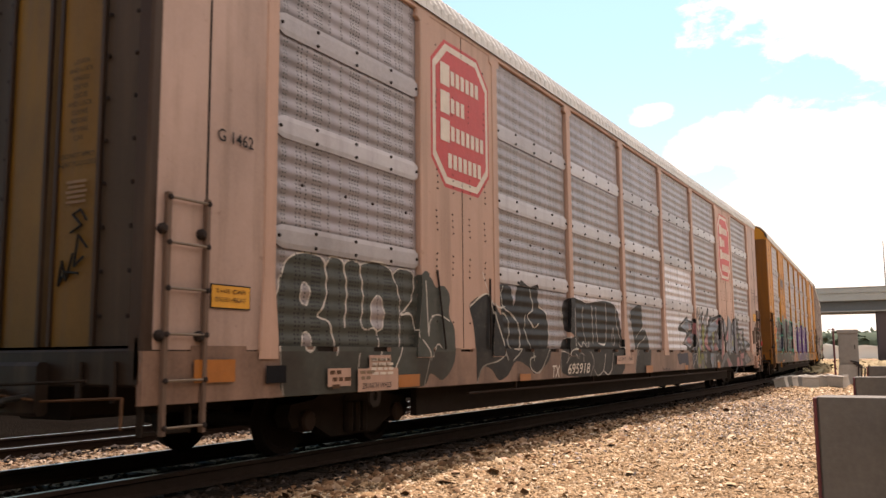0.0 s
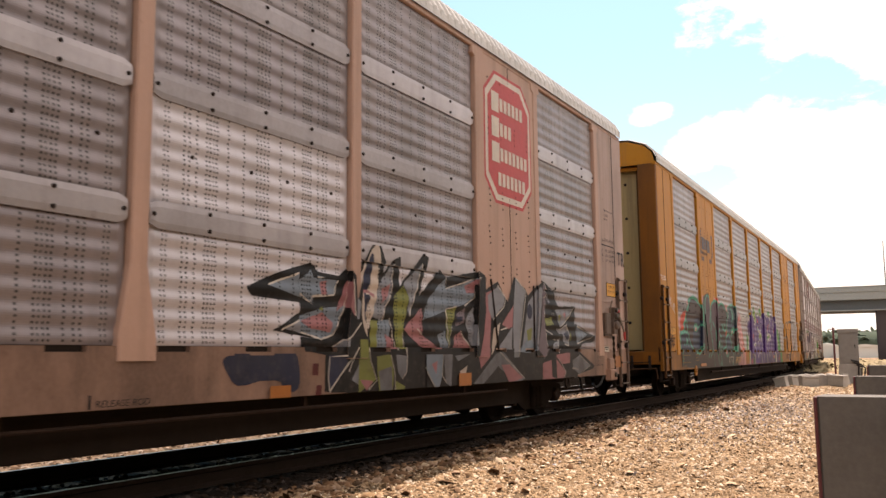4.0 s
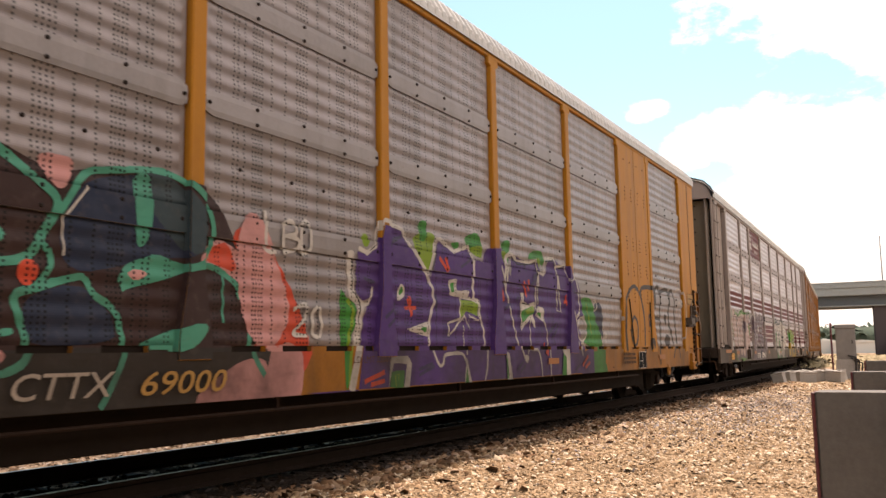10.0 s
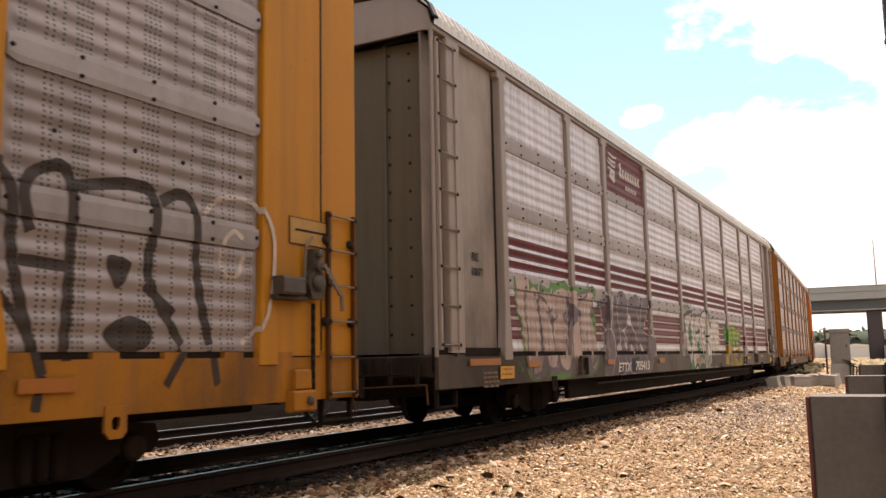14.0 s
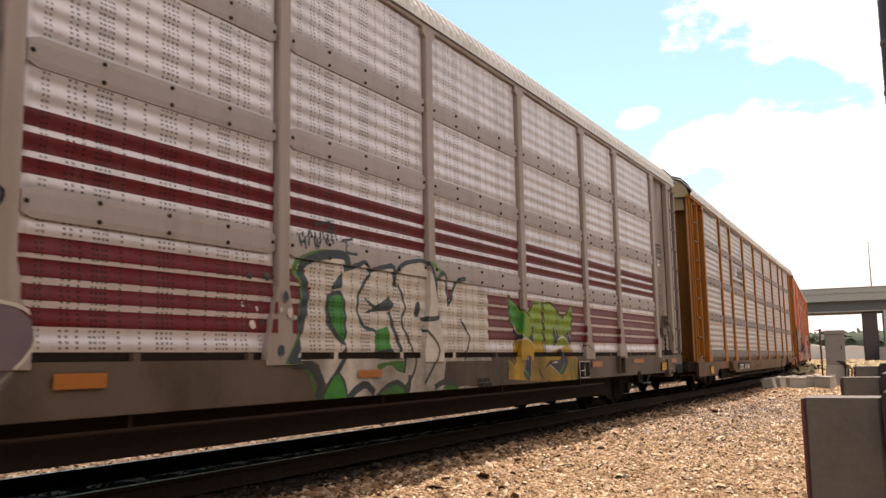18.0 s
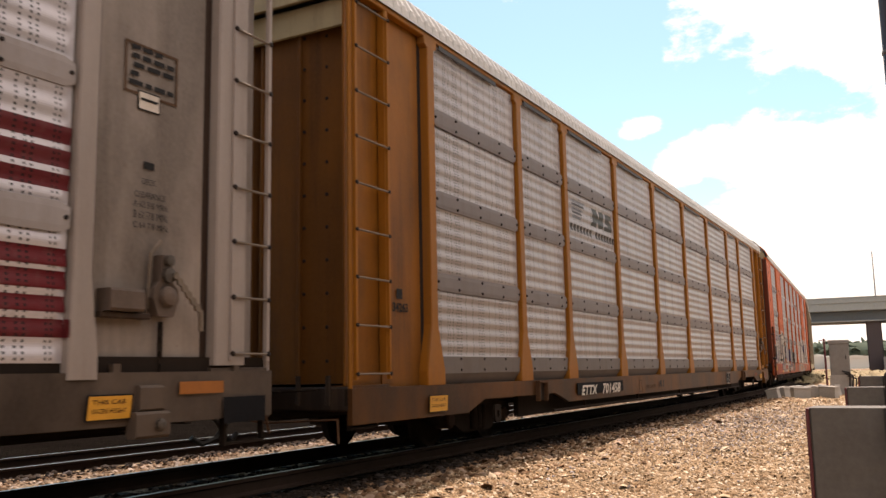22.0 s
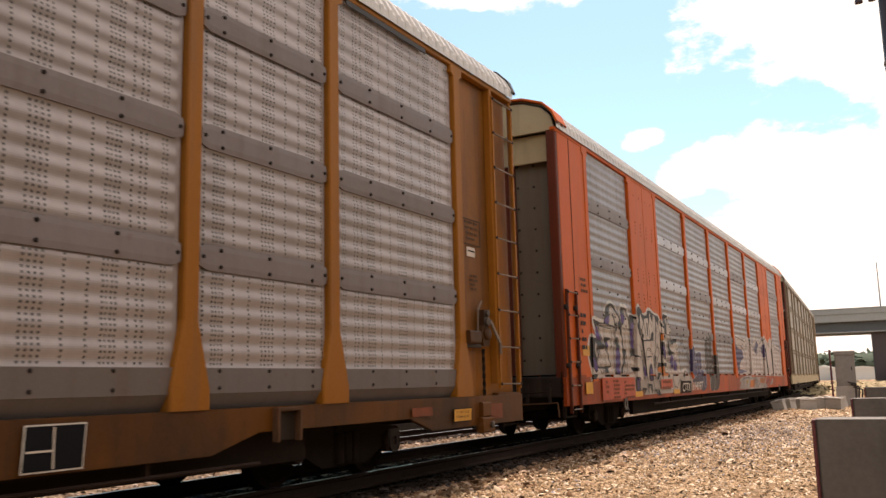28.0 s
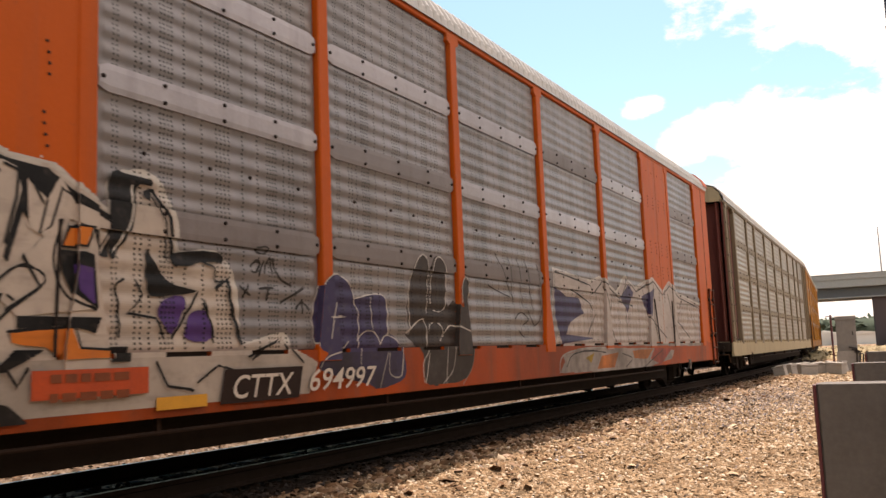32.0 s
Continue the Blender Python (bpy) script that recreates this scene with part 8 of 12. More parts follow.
g = Graffiti(car_c, CSX, 'black outline letter graffiti across the yellow panel')
g.line('charcoal', 0.1, [(7.25, 0.84), (7.21, 1.11), (7.28, 1.54), (7.39, 1.86), (7.63, 2.06), (7.94, 2.16), (8.22, 2.08), (8.43, 1.90), (8.59, 1.48), (8.58, 1.02), (8.52, 0.60), (8.58, 0.49)])
g.line('charcoal', 0.1, [(8.34, 1.98), (8.46, 2.15), (8.96, 2.20), (9.31, 2.18), (9.44, 2.00), (9.48, 1.53), (9.70, 0.77)])
g.line('charcoal', 0.1, [(9.60, 1.76), (9.53, 2.05), (9.68, 2.22), (9.91, 2.18), (9.92, 1.29), (9.89, 0.86)])
g.line('charcoal', 0.1, [(9.95, 2.14), (10.59, 2.24), (10.72, 1.99), (10.66, 1.51), (11.02, 0.99)])
g.line('charcoal', 0.1, [(10.77, 2.14), (10.97, 2.23), (11.14, 2.12), (11.19, 1.53), (11.34, 0.99)])
g.line('charcoal', 0.1, [(9.52, 1.56), (9.90, 1.54)])
g.line('charcoal', 0.1, [(10.62, 1.46), (10.93, 1.23)])
g.line('charcoal', 0.09, [(7.67, 1.25), (7.74, 1.45), (7.92, 1.52), (8.09, 1.38), (8.06, 1.09), (7.90, 0.94), (7.75, 1.01), (7.65, 1.18), (7.68, 1.29)])
g.fill('charcoal', [(8.90, 1.60), (9.10, 1.61), (9.10, 1.43), (8.93, 1.34)], [(8.96, 1.54), (9.04, 1.54), (8.98, 1.42)])
g.fill('charcoal', [(8.96, 0.86), (8.99, 1.06), (9.16, 1.11), (9.27, 1.03), (9.23, 0.86), (9.13, 0.98), (9.06, 0.86)])
g.fill('charcoal', [(10.25, 1.65), (10.49, 1.61), (10.35, 1.40)])
g.fill('charcoal', [(10.72, 1.06), (10.64, 0.96), (10.47, 0.92), (10.31, 0.96), (10.24, 1.06), (10.31, 1.15), (10.48, 1.20), (10.65, 1.16)])
g.line('bone', 0.05, [(11.23, 2.08), (11.47, 2.28), (11.89, 2.28), (12.11, 1.95), (12.02, 1.26), (11.73, 1.00)])
g.line('bone', 0.05, [(11.75, 1.79), (11.70, 1.64), (11.59, 1.58), (11.49, 1.63), (11.46, 1.77), (11.50, 1.92), (11.61, 1.99), (11.72, 1.94)])
g.line('charcoal', 0.06, [(9.37, 1.34), (9.59, 1.07), (9.70, 0.77)])
g.line('charcoal', 0.08, [(11.02, 0.94), (10.82, 0.66)])
g.line('charcoal', 0.08, [(11.33, 0.94), (11.40, 0.65)])
g.line('charcoal', 0.08, [(9.70, 0.77), (9.66, 0.52)])
g.line('charcoal', 0.08, [(7.27, 0.84), (7.22, 1.21)])
g.done()

g = Graffiti(car_d, FXE, 'pale blush letter graffiti with green outline and violet shading')
g.fill('fern', [(-11.21, 1.94), (-11.04, 1.97), (-10.69, 1.98), (-10.38, 1.95), (-10.28, 2.10), (-10.20, 2.05), (-9.59, 2.13), (-9.49, 2.04), (-9.11, 2.06), (-8.58, 2.05), (-8.11, 2.13), (-8.05, 1.96), (-8.20, 1.78), (-8.04, 1.47), (-8.04, 1.08), (-7.98, 0.72), (-8.34, 0.51), (-8.77, 0.49), (-9.27, 0.52), (-9.95, 0.47), (-10.60, 0.53), (-10.97, 0.54), (-11.14, 0.55)])
g.fill('mauve', [(-11.21, 1.83), (-10.85, 1.88), (-10.65, 1.85), (-10.23, 1.89), (-9.58, 1.96), (-9.01, 1.96), (-8.23, 2.04), (-8.16, 1.78), (-8.29, 1.54), (-8.10, 1.23), (-8.04, 0.84), (-8.22, 0.58), (-8.56, 0.55), (-9.36, 0.55), (-9.95, 0.54), (-10.57, 0.58), (-11.14, 0.56)])
g.fill('blush', [(-11.20, 1.78), (-10.88, 1.88), (-10.84, 1.63), (-10.75, 1.49), (-10.71, 1.15), (-10.71, 0.87), (-10.85, 0.60), (-11.14, 0.56)])
g.fill('blush', [(-10.82, 1.83), (-10.27, 1.86), (-10.18, 1.54), (-10.27, 1.44), (-10.21, 1.23), (-10.10, 0.92), (-10.11, 0.68), (-10.33, 0.63), (-10.50, 0.69), (-10.58, 0.92), (-10.67, 1.35), (-10.74, 1.64)])
g.fill('blush', [(-10.19, 1.88), (-9.65, 1.97), (-9.59, 1.65), (-9.68, 1.51), (-9.52, 1.39), (-9.46, 0.92), (-9.59, 0.66), (-9.84, 0.61), (-10.04, 0.68), (-10.11, 0.92), (-10.17, 1.26), (-10.10, 1.45), (-10.18, 1.54)])
g.fill('blush', [(-9.58, 1.89), (-9.11, 1.95), (-9.00, 1.56), (-9.20, 1.44), (-9.38, 1.36), (-9.47, 1.26), (-9.42, 0.86), (-9.36, 0.62), (-8.98, 0.59), (-8.78, 0.67), (-8.57, 0.92), (-8.52, 1.30)])
g.fill('blush', [(-9.01, 1.89), (-8.26, 1.99), (-8.20, 1.78), (-8.35, 1.63), (-8.23, 1.46), (-8.10, 1.20), (-8.05, 0.84), (-8.22, 0.62), (-8.45, 0.66), (-8.51, 0.92), (-8.57, 1.29), (-8.87, 1.35), (-8.79, 1.58), (-8.95, 1.68)])
g.line('mauve', 0.05, [(-10.84, 1.60), (-10.75, 1.49), (-10.71, 1.15), (-10.72, 0.84), (-10.88, 0.57)])
g.line('mauve', 0.05, [(-10.22, 1.63), (-10.29, 1.56), (-10.44, 1.56), (-10.31, 1.48), (-10.21, 1.29), (-10.10, 0.95), (-10.09, 0.71)])
g.line('mauve', 0.05, [(-9.59, 1.59), (-9.72, 1.49), (-9.52, 1.37), (-9.44, 0.99), (-9.43, 0.66)])
g.line('mauve', 0.05, [(-8.95, 1.68), (-9.20, 1.50), (-9.00, 1.51)])
g.line('mauve', 0.05, [(-8.52, 1.30), (-8.57, 1.07), (-8.48, 0.70)])
g.fill('fern', [(-10.48, 1.06), (-10.49, 1.04), (-10.50, 1.03), (-10.52, 1.04), (-10.53, 1.06), (-10.52, 1.07), (-10.50, 1.08), (-10.49, 1.07)])
g.fill('fern', [(-10.34, 1.04), (-10.34, 1.03), (-10.36, 1.02), (-10.38, 1.03), (-10.39, 1.04), (-10.38, 1.06), (-10.36, 1.07), (-10.35, 1.06)])
g.fill('fern', [(-10.40, 0.82), (-10.41, 0.81), (-10.42, 0.80), (-10.44, 0.81), (-10.45, 0.82), (-10.44, 0.84), (-10.43, 0.85), (-10.41, 0.84)])
g.fill('fern', [(-9.94, 0.83), (-9.94, 0.81), (-9.96, 0.81), (-9.98, 0.81), (-9.99, 0.83), (-9.98, 0.85), (-9.96, 0.86), (-9.94, 0.85)])
g.fill('fern', [(-9.79, 0.83), (-9.80, 0.81), (-9.82, 0.80), (-9.84, 0.81), (-9.85, 0.83), (-9.84, 0.85), (-9.82, 0.85), (-9.80, 0.85)])
g.fill('fern', [(-9.78, 1.08), (-9.79, 1.07), (-9.81, 1.06), (-9.83, 1.07), (-9.84, 1.08), (-9.83, 1.10), (-9.81, 1.11), (-9.79, 1.10)])
g.fill('fern', [(-9.27, 0.82), (-9.28, 0.80), (-9.30, 0.79), (-9.32, 0.80), (-9.33, 0.82), (-9.32, 0.84), (-9.30, 0.85), (-9.28, 0.84)])
g.fill('fern', [(-8.30, 0.79), (-8.31, 0.77), (-8.34, 0.76), (-8.37, 0.77), (-8.38, 0.79), (-8.37, 0.81), (-8.34, 0.82), (-8.31, 0.81)])
g.fill('blush', [(-11.69, 1.98), (-11.28, 2.09), (-11.19, 1.71), (-11.21, 0.85), (-11.25, 0.56), (-11.38, 0.69), (-11.46, 1.22), (-11.44, 1.37), (-11.60, 1.50)])
g.line('mauve', 0.05, [(-11.28, 1.96), (-11.32, 1.52), (-11.22, 1.19), (-11.25, 0.85)])
g.line('fern', 0.06, [(-11.75, 2.04), (-11.66, 1.74), (-11.61, 1.50), (-11.44, 1.37), (-11.47, 1.22), (-11.39, 1.06), (-11.41, 0.73), (-11.29, 0.54), (-11.01, 0.49)])
g.line('fern', 0.03, [(-10.67, 0.57), (-10.36, 0.59)])
g.line('fern', 0.03, [(-10.09, 0.57), (-9.66, 0.54)])
g.fill('fern', [(-11.63, 0.75), (-11.65, 0.71), (-11.70, 0.69), (-11.74, 0.71), (-11.76, 0.75), (-11.75, 0.79), (-11.70, 0.80), (-11.65, 0.78)])
g.fill('fern', [(-11.55, 0.66), (-11.56, 0.63), (-11.60, 0.62), (-11.64, 0.63), (-11.66, 0.66), (-11.64, 0.69), (-11.60, 0.70), (-11.56, 0.68)])
g.fill('fern', [(-11.72, 0.66), (-11.73, 0.64), (-11.75, 0.63), (-11.78, 0.64), (-11.79, 0.66), (-11.78, 0.69), (-11.76, 0.69), (-11.73, 0.68)])
g.line('mauve', 0.07, [(-11.38, 0.87), (-11.34, 0.69), (-11.17, 0.56), (-10.89, 0.58), (-10.73, 0.71), (-10.67, 0.89)])
g.line('mauve', 0.07, [(-10.66, 0.89), (-10.60, 0.73), (-10.39, 0.63), (-10.19, 0.67), (-10.10, 0.86)])
g.line('mauve', 0.07, [(-10.08, 0.86), (-10.01, 0.69), (-9.73, 0.58), (-9.50, 0.67), (-9.42, 0.83)])
g.line('mauve', 0.07, [(-9.41, 0.83), (-9.30, 0.65), (-8.91, 0.57), (-8.45, 0.68), (-8.14, 0.85)])
g.line('mauve', 0.05, [(-10.71, 2.04), (-10.79, 1.57), (-10.66, 1.21), (-10.68, 0.94)])
g.line('mauve', 0.05, [(-10.23, 1.51), (-10.19, 1.27)])
g.line('mauve', 0.05, [(-11.00, 1.82), (-10.71, 1.80), (-10.42, 1.69), (-10.19, 1.44), (-9.97, 1.53)])
g.line('mauve', 0.05, [(-9.52, 1.93), (-9.39, 1.57), (-9.63, 1.19), (-9.51, 0.94)])
g.line('mauve', 0.05, [(-8.92, 1.83), (-8.59, 1.92), (-8.34, 2.24)])
g.line('mauve', 0.05, [(-8.87, 1.33), (-8.91, 0.94)])
g.line('white', 0.03, [(-10.80, 1.98), (-10.92, 1.47), (-10.74, 1.07)])
g.line('white', 0.03, [(-10.26, 1.95), (-10.42, 1.60), (-10.23, 1.18)])
g.line('white', 0.03, [(-9.64, 1.97), (-9.51, 1.46), (-9.70, 1.09)])
g.line('white', 0.03, [(-8.44, 1.99), (-8.73, 1.45), (-8.54, 0.99)])
g.done()

g = Graffiti(car_d, FXE, 'grey violet letter graffiti with white outlines')
g.fill('mauve', [(-7.72, 1.55), (-7.72, 1.84), (-7.59, 1.99), (-7.41, 2.03), (-7.24, 1.93), (-7.18, 2.04), (-6.91, 2.10), (-6.74, 1.91), (-6.61, 2.11), (-6.29, 2.16), (-6.08, 1.99), (-5.33, 2.12), (-5.22, 1.93), (-5.07, 2.05), (-4.73, 2.09), (-4.41, 2.00), (-4.62, 1.64), (-4.87, 1.34), (-4.50, 1.30), (-4.19, 1.17), (-4.13, 0.96), (-4.79, 0.45), (-6.86, 0.45), (-7.25, 0.47), (-7.38, 0.44), (-7.67, 0.49), (-7.75, 0.66), (-7.70, 0.85), (-7.54, 0.90), (-7.46, 0.97), (-7.59, 1.19), (-7.55, 1.34)])
g.fill('dusk', [(-7.02, 1.77), (-6.03, 1.74), (-6.03, 1.65), (-7.02, 1.67)], curve=False)
g.fill('dusk', [(-7.01, 1.58), (-6.05, 1.52), (-6.07, 1.44), (-7.00, 1.49)], curve=False)
g.fill('dusk', [(-5.76, 1.67), (-5.26, 1.67), (-5.24, 1.58), (-5.69, 1.57)], curve=False)
g.fill('dusk', [(-6.97, 1.40), (-6.55, 1.38), (-6.53, 1.30), (-6.96, 1.31)], curve=False)
g.fill('dusk', [(-6.07, 1.41), (-5.62, 1.35), (-5.52, 1.26), (-6.02, 1.29)], curve=False)
g.fill('dusk', [(-5.04, 1.66), (-4.59, 1.67), (-4.66, 1.58), (-5.06, 1.56)], curve=False)
g.fill('dusk', [(-6.92, 1.21), (-6.59, 1.19), (-6.64, 1.14), (-6.90, 1.13)], curve=False)
g.fill('dusk', [(-6.11, 1.20), (-5.45, 1.18), (-5.43, 1.09), (-6.08, 1.10)], curve=False)
g.fill('dusk', [(-5.71, 1.44), (-5.23, 1.43), (-5.21, 1.37), (-5.57, 1.36)], curve=False)
g.fill('dusk', [(-7.70, 1.72), (-7.40, 1.71), (-7.38, 1.61), (-7.69, 1.61)], curve=False)
g.fill('dusk', [(-7.66, 1.54), (-7.40, 1.54), (-7.42, 1.45), (-7.63, 1.43)], curve=False)
g.line('white', 0.03, [(-7.74, 0.46), (-7.75, 0.66), (-7.70, 0.86), (-7.58, 0.97), (-7.46, 0.96)])
g.line('white', 0.03, [(-7.57, 1.04), (-7.63, 1.19), (-7.62, 1.26), (-7.50, 1.33), (-7.32, 1.35), (-7.17, 1.20), (-7.11, 1.02), (-7.11, 0.79), (-7.23, 0.54), (-7.44, 0.44), (-7.69, 0.49)])
g.line('white', 0.03, [(-7.52, 1.33), (-7.64, 1.45), (-7.72, 1.67), (-7.67, 1.89), (-7.50, 2.02), (-7.36, 2.03), (-7.24, 1.87), (-7.23, 1.61), (-7.34, 1.37)])
g.line('white', 0.03, [(-7.18, 2.04), (-7.21, 1.72)])
g.line('white', 0.03, [(-7.05, 2.06), (-7.03, 1.47), (-6.93, 1.16), (-6.89, 0.89), (-6.87, 0.74), (-6.98, 0.45)])
g.line('white', 0.03, [(-7.04, 1.90), (-6.91, 2.08), (-6.76, 1.91), (-6.67, 1.55), (-6.55, 1.17), (-6.87, 0.97)])
g.line('white', 0.03, [(-6.74, 1.85), (-6.57, 2.12), (-6.29, 2.16), (-6.08, 2.02), (-6.01, 1.73), (-6.05, 1.51), (-6.19, 1.39), (-6.44, 1.34), (-6.50, 1.54)])
g.line('white', 0.03, [(-6.03, 1.48), (-5.76, 1.44), (-5.49, 1.26), (-5.42, 0.95), (-5.44, 0.70), (-5.56, 0.49)])
g.line('white', 0.03, [(-6.36, 1.32), (-6.19, 1.24), (-6.13, 1.12), (-6.23, 1.01), (-6.31, 1.18)])
g.line('white', 0.03, [(-6.10, 0.83), (-6.05, 0.66), (-6.09, 0.51), (-5.74, 0.46)])
g.line('white', 0.03, [(-6.42, 0.84), (-6.40, 0.67), (-6.46, 0.56), (-6.60, 0.45)])
g.line('white', 0.03, [(-5.33, 2.10), (-5.33, 1.82), (-5.17, 1.37), (-5.01, 2.02)])
g.line('white', 0.03, [(-4.44, 1.98), (-4.68, 1.64), (-4.87, 1.34), (-4.26, 1.24), (-4.13, 1.10), (-4.20, 0.88), (-4.79, 0.44), (-5.56, 0.45)])
g.line('white', 0.03, [(-4.95, 0.85), (-4.82, 0.72), (-4.82, 0.62)])
g.line('white', 0.03, [(-6.86, 0.45), (-6.60, 0.45), (-6.45, 0.48)])
g.fill('white', [(-6.03, 1.48), (-5.92, 1.70), (-5.77, 1.48)])
g.fill('white', [(-5.94, 0.91), (-5.82, 1.09), (-5.67, 0.90)])
g.fill('white', [(-5.17, 1.11), (-4.94, 0.90), (-5.14, 0.91)])
g.fill('bone', [(-6.89, 0.97), (-6.55, 1.17), (-6.52, 0.94), (-6.87, 0.93)], curve=False)
g.fill('white', [(-6.25, 1.12), (-6.15, 1.08), (-6.21, 0.93)])
g.fill('navy', [(-6.90, 0.66), (-6.63, 0.68), (-6.61, 0.50), (-6.89, 0.49)], curve=False)
g.fill('navy', [(-6.06, 0.77), (-5.47, 0.81), (-5.51, 0.52), (-6.01, 0.51)], curve=False)
g.line('black', 0.03, [(-7.73, 1.74), (-7.68, 1.92), (-7.50, 2.05)])
g.line('black', 0.03, [(-6.84, 2.09), (-6.74, 1.99), (-6.57, 2.12)])
g.line('black', 0.03, [(-5.50, 2.12), (-5.33, 2.12), (-5.29, 2.02)])
g.line('black', 0.03, [(-5.33, 2.05), (-5.32, 1.82)])
g.line('black', 0.03, [(-4.65, 2.10), (-4.41, 2.00), (-4.50, 1.82)])
g.line('black', 0.03, [(-7.91, 1.89), (-7.93, 1.68)])
g.line('black', 0.03, [(-7.84, 1.87), (-7.86, 1.70)])
g.line('black', 0.03, [(-7.80, 1.90), (-7.82, 1.75)])
g.line('black', 0.03, [(-7.86, 1.04), (-7.88, 0.80)])
g.line('black', 0.03, [(-7.79, 1.00), (-7.81, 0.80)])
g.line('black', 0.03, [(-7.63, 1.01), (-7.75, 0.92), (-7.77, 0.62)])
g.fill('fern', [(-7.85, 1.76), (-7.86, 1.74), (-7.88, 1.73), (-7.90, 1.73), (-7.91, 1.75), (-7.90, 1.78), (-7.88, 1.79), (-7.86, 1.79)])
g.fill('fern', [(-7.77, 1.63), (-7.78, 1.60), (-7.80, 1.59), (-7.83, 1.60), (-7.84, 1.62), (-7.83, 1.64), (-7.81, 1.66), (-7.78, 1.65)])
g.fill('fern', [(-8.01, 1.58), (-8.02, 1.55), (-8.04, 1.54), (-8.07, 1.55), (-8.08, 1.57), (-8.07, 1.60), (-8.05, 1.61), (-8.02, 1.60)])
g.fill('fern', [(-7.73, 1.32), (-7.74, 1.29), (-7.76, 1.28), (-7.79, 1.29), (-7.80, 1.31), (-7.79, 1.34), (-7.76, 1.35), (-7.74, 1.34)])
g.fill('fern', [(-7.70, 1.16), (-7.71, 1.14), (-7.73, 1.13), (-7.76, 1.14), (-7.77, 1.16), (-7.76, 1.19), (-7.74, 1.20), (-7.71, 1.19)])
g.fill('fern', [(-7.76, 1.34), (-7.77, 1.31), (-7.79, 1.30), (-7.81, 1.31), (-7.82, 1.33), (-7.82, 1.36), (-7.79, 1.37), (-7.77, 1.36)])
g.done()

g = Graffiti(car_d, FXE, 'white block letter graffiti with blue-grey outlines and green shading')
g.line('fern', 0.07, [(-1.43, 0.81), (-1.26, 1.05), (-1.13, 1.34), (-1.12, 1.60), (-1.25, 1.74), (-1.16, 1.85), (-0.84, 1.95), (-0.39, 1.97)])
g.line('fern', 0.06, [(-1.41, 0.80), (-1.18, 0.79), (-1.04, 0.70), (-0.95, 0.47)])
g.line('fern', 0.05, [(1.42, 2.03), (1.68, 1.97), (1.77, 1.91)])
g.fill('white', [(-1.29, 0.85), (-1.16, 1.02), (-1.04, 1.27), (-0.98, 1.59), (-1.09, 1.67), (-1.03, 1.81), (-0.73, 1.88), (-0.42, 1.95), (-0.44, 1.83), (-0.33, 1.81), (-0.01, 1.90), (0.07, 1.82), (0.54, 1.91), (0.59, 1.66), (0.69, 1.82), (0.84, 1.97), (1.24, 2.02), (1.47, 1.86), (1.57, 1.56), (1.63, 1.82), (1.77, 1.89), (1.90, 1.87), (1.96, 1.52), (2.09, 1.82), (2.40, 1.88), (3.12, 1.78), (3.09, 0.82), (1.76, 0.82), (1.67, 0.51), (2.94, 0.46), (2.93, 0.27), (-0.44, 0.44), (-0.59, 0.71), (-0.81, 0.60), (-0.90, 0.81), (-1.03, 0.85)], curve=False)
g.line('slate', 0.11, [(-1.38, 0.82), (-1.22, 1.04), (-1.09, 1.35), (-1.07, 1.60), (-1.14, 1.72), (-1.08, 1.83), (-0.77, 1.93), (-0.41, 1.95), (-0.35, 1.82)])
g.line('slate', 0.06, [(-0.41, 1.80), (-0.18, 1.87), (-0.02, 1.91), (0.10, 1.81)])
g.line('slate', 0.06, [(0.10, 1.84), (0.32, 1.89), (0.56, 1.92), (0.59, 1.80), (0.66, 1.69)])
g.line('slate', 0.06, [(0.62, 1.77), (0.69, 1.92), (0.99, 2.02), (1.37, 2.02), (1.53, 1.70), (1.57, 1.39), (1.39, 1.34), (1.20, 1.34)])
g.line('slate', 0.06, [(1.59, 1.35), (1.63, 1.84), (1.83, 1.92), (1.95, 1.55), (2.14, 1.85), (2.40, 1.91)])
g.line('slate', 0.05, [(0.10, 1.80), (-0.12, 1.57), (-0.14, 1.34), (0.00, 1.20), (0.21, 1.15), (0.19, 0.86)])
g.line('slate', 0.04, [(-0.01, 1.52), (0.20, 1.44), (0.52, 1.56)])
g.line('slate', 0.07, [(0.49, 1.40), (0.57, 1.22), (0.76, 0.92), (0.72, 0.69)])
g.line('slate', 0.045, [(0.70, 1.72), (0.85, 1.45), (0.76, 1.29), (1.01, 0.95), (0.96, 0.70), (0.72, 0.50)])
g.line('slate', 0.045, [(1.23, 1.21), (1.57, 0.95), (1.21, 0.55)])
g.line('slate', 0.12, [(-1.33, 0.82), (-1.05, 0.80), (-0.85, 0.61), (-0.95, 0.47)])
g.line('slate', 0.07, [(-0.73, 0.61), (-0.59, 0.73), (-0.36, 0.97)])
g.line('slate', 0.09, [(-0.61, 0.71), (-0.48, 0.60), (-0.44, 0.44)])
g.line('slate', 0.1, [(-0.41, 0.43), (-0.26, 0.53), (-0.06, 0.58), (0.10, 0.48)])
g.line('slate', 0.08, [(0.13, 0.42), (0.39, 0.55), (0.62, 0.57), (0.81, 0.48), (0.86, 0.66)])
g.line('slate', 0.08, [(1.45, 0.50), (1.76, 0.57), (2.08, 0.48)])
g.line('slate', 0.04, [(2.26, 1.35), (2.53, 1.10), (2.26, 0.82)])
g.line('slate', 0.04, [(-0.71, 1.50), (-0.71, 1.26), (-0.57, 1.11), (-0.37, 1.01)])
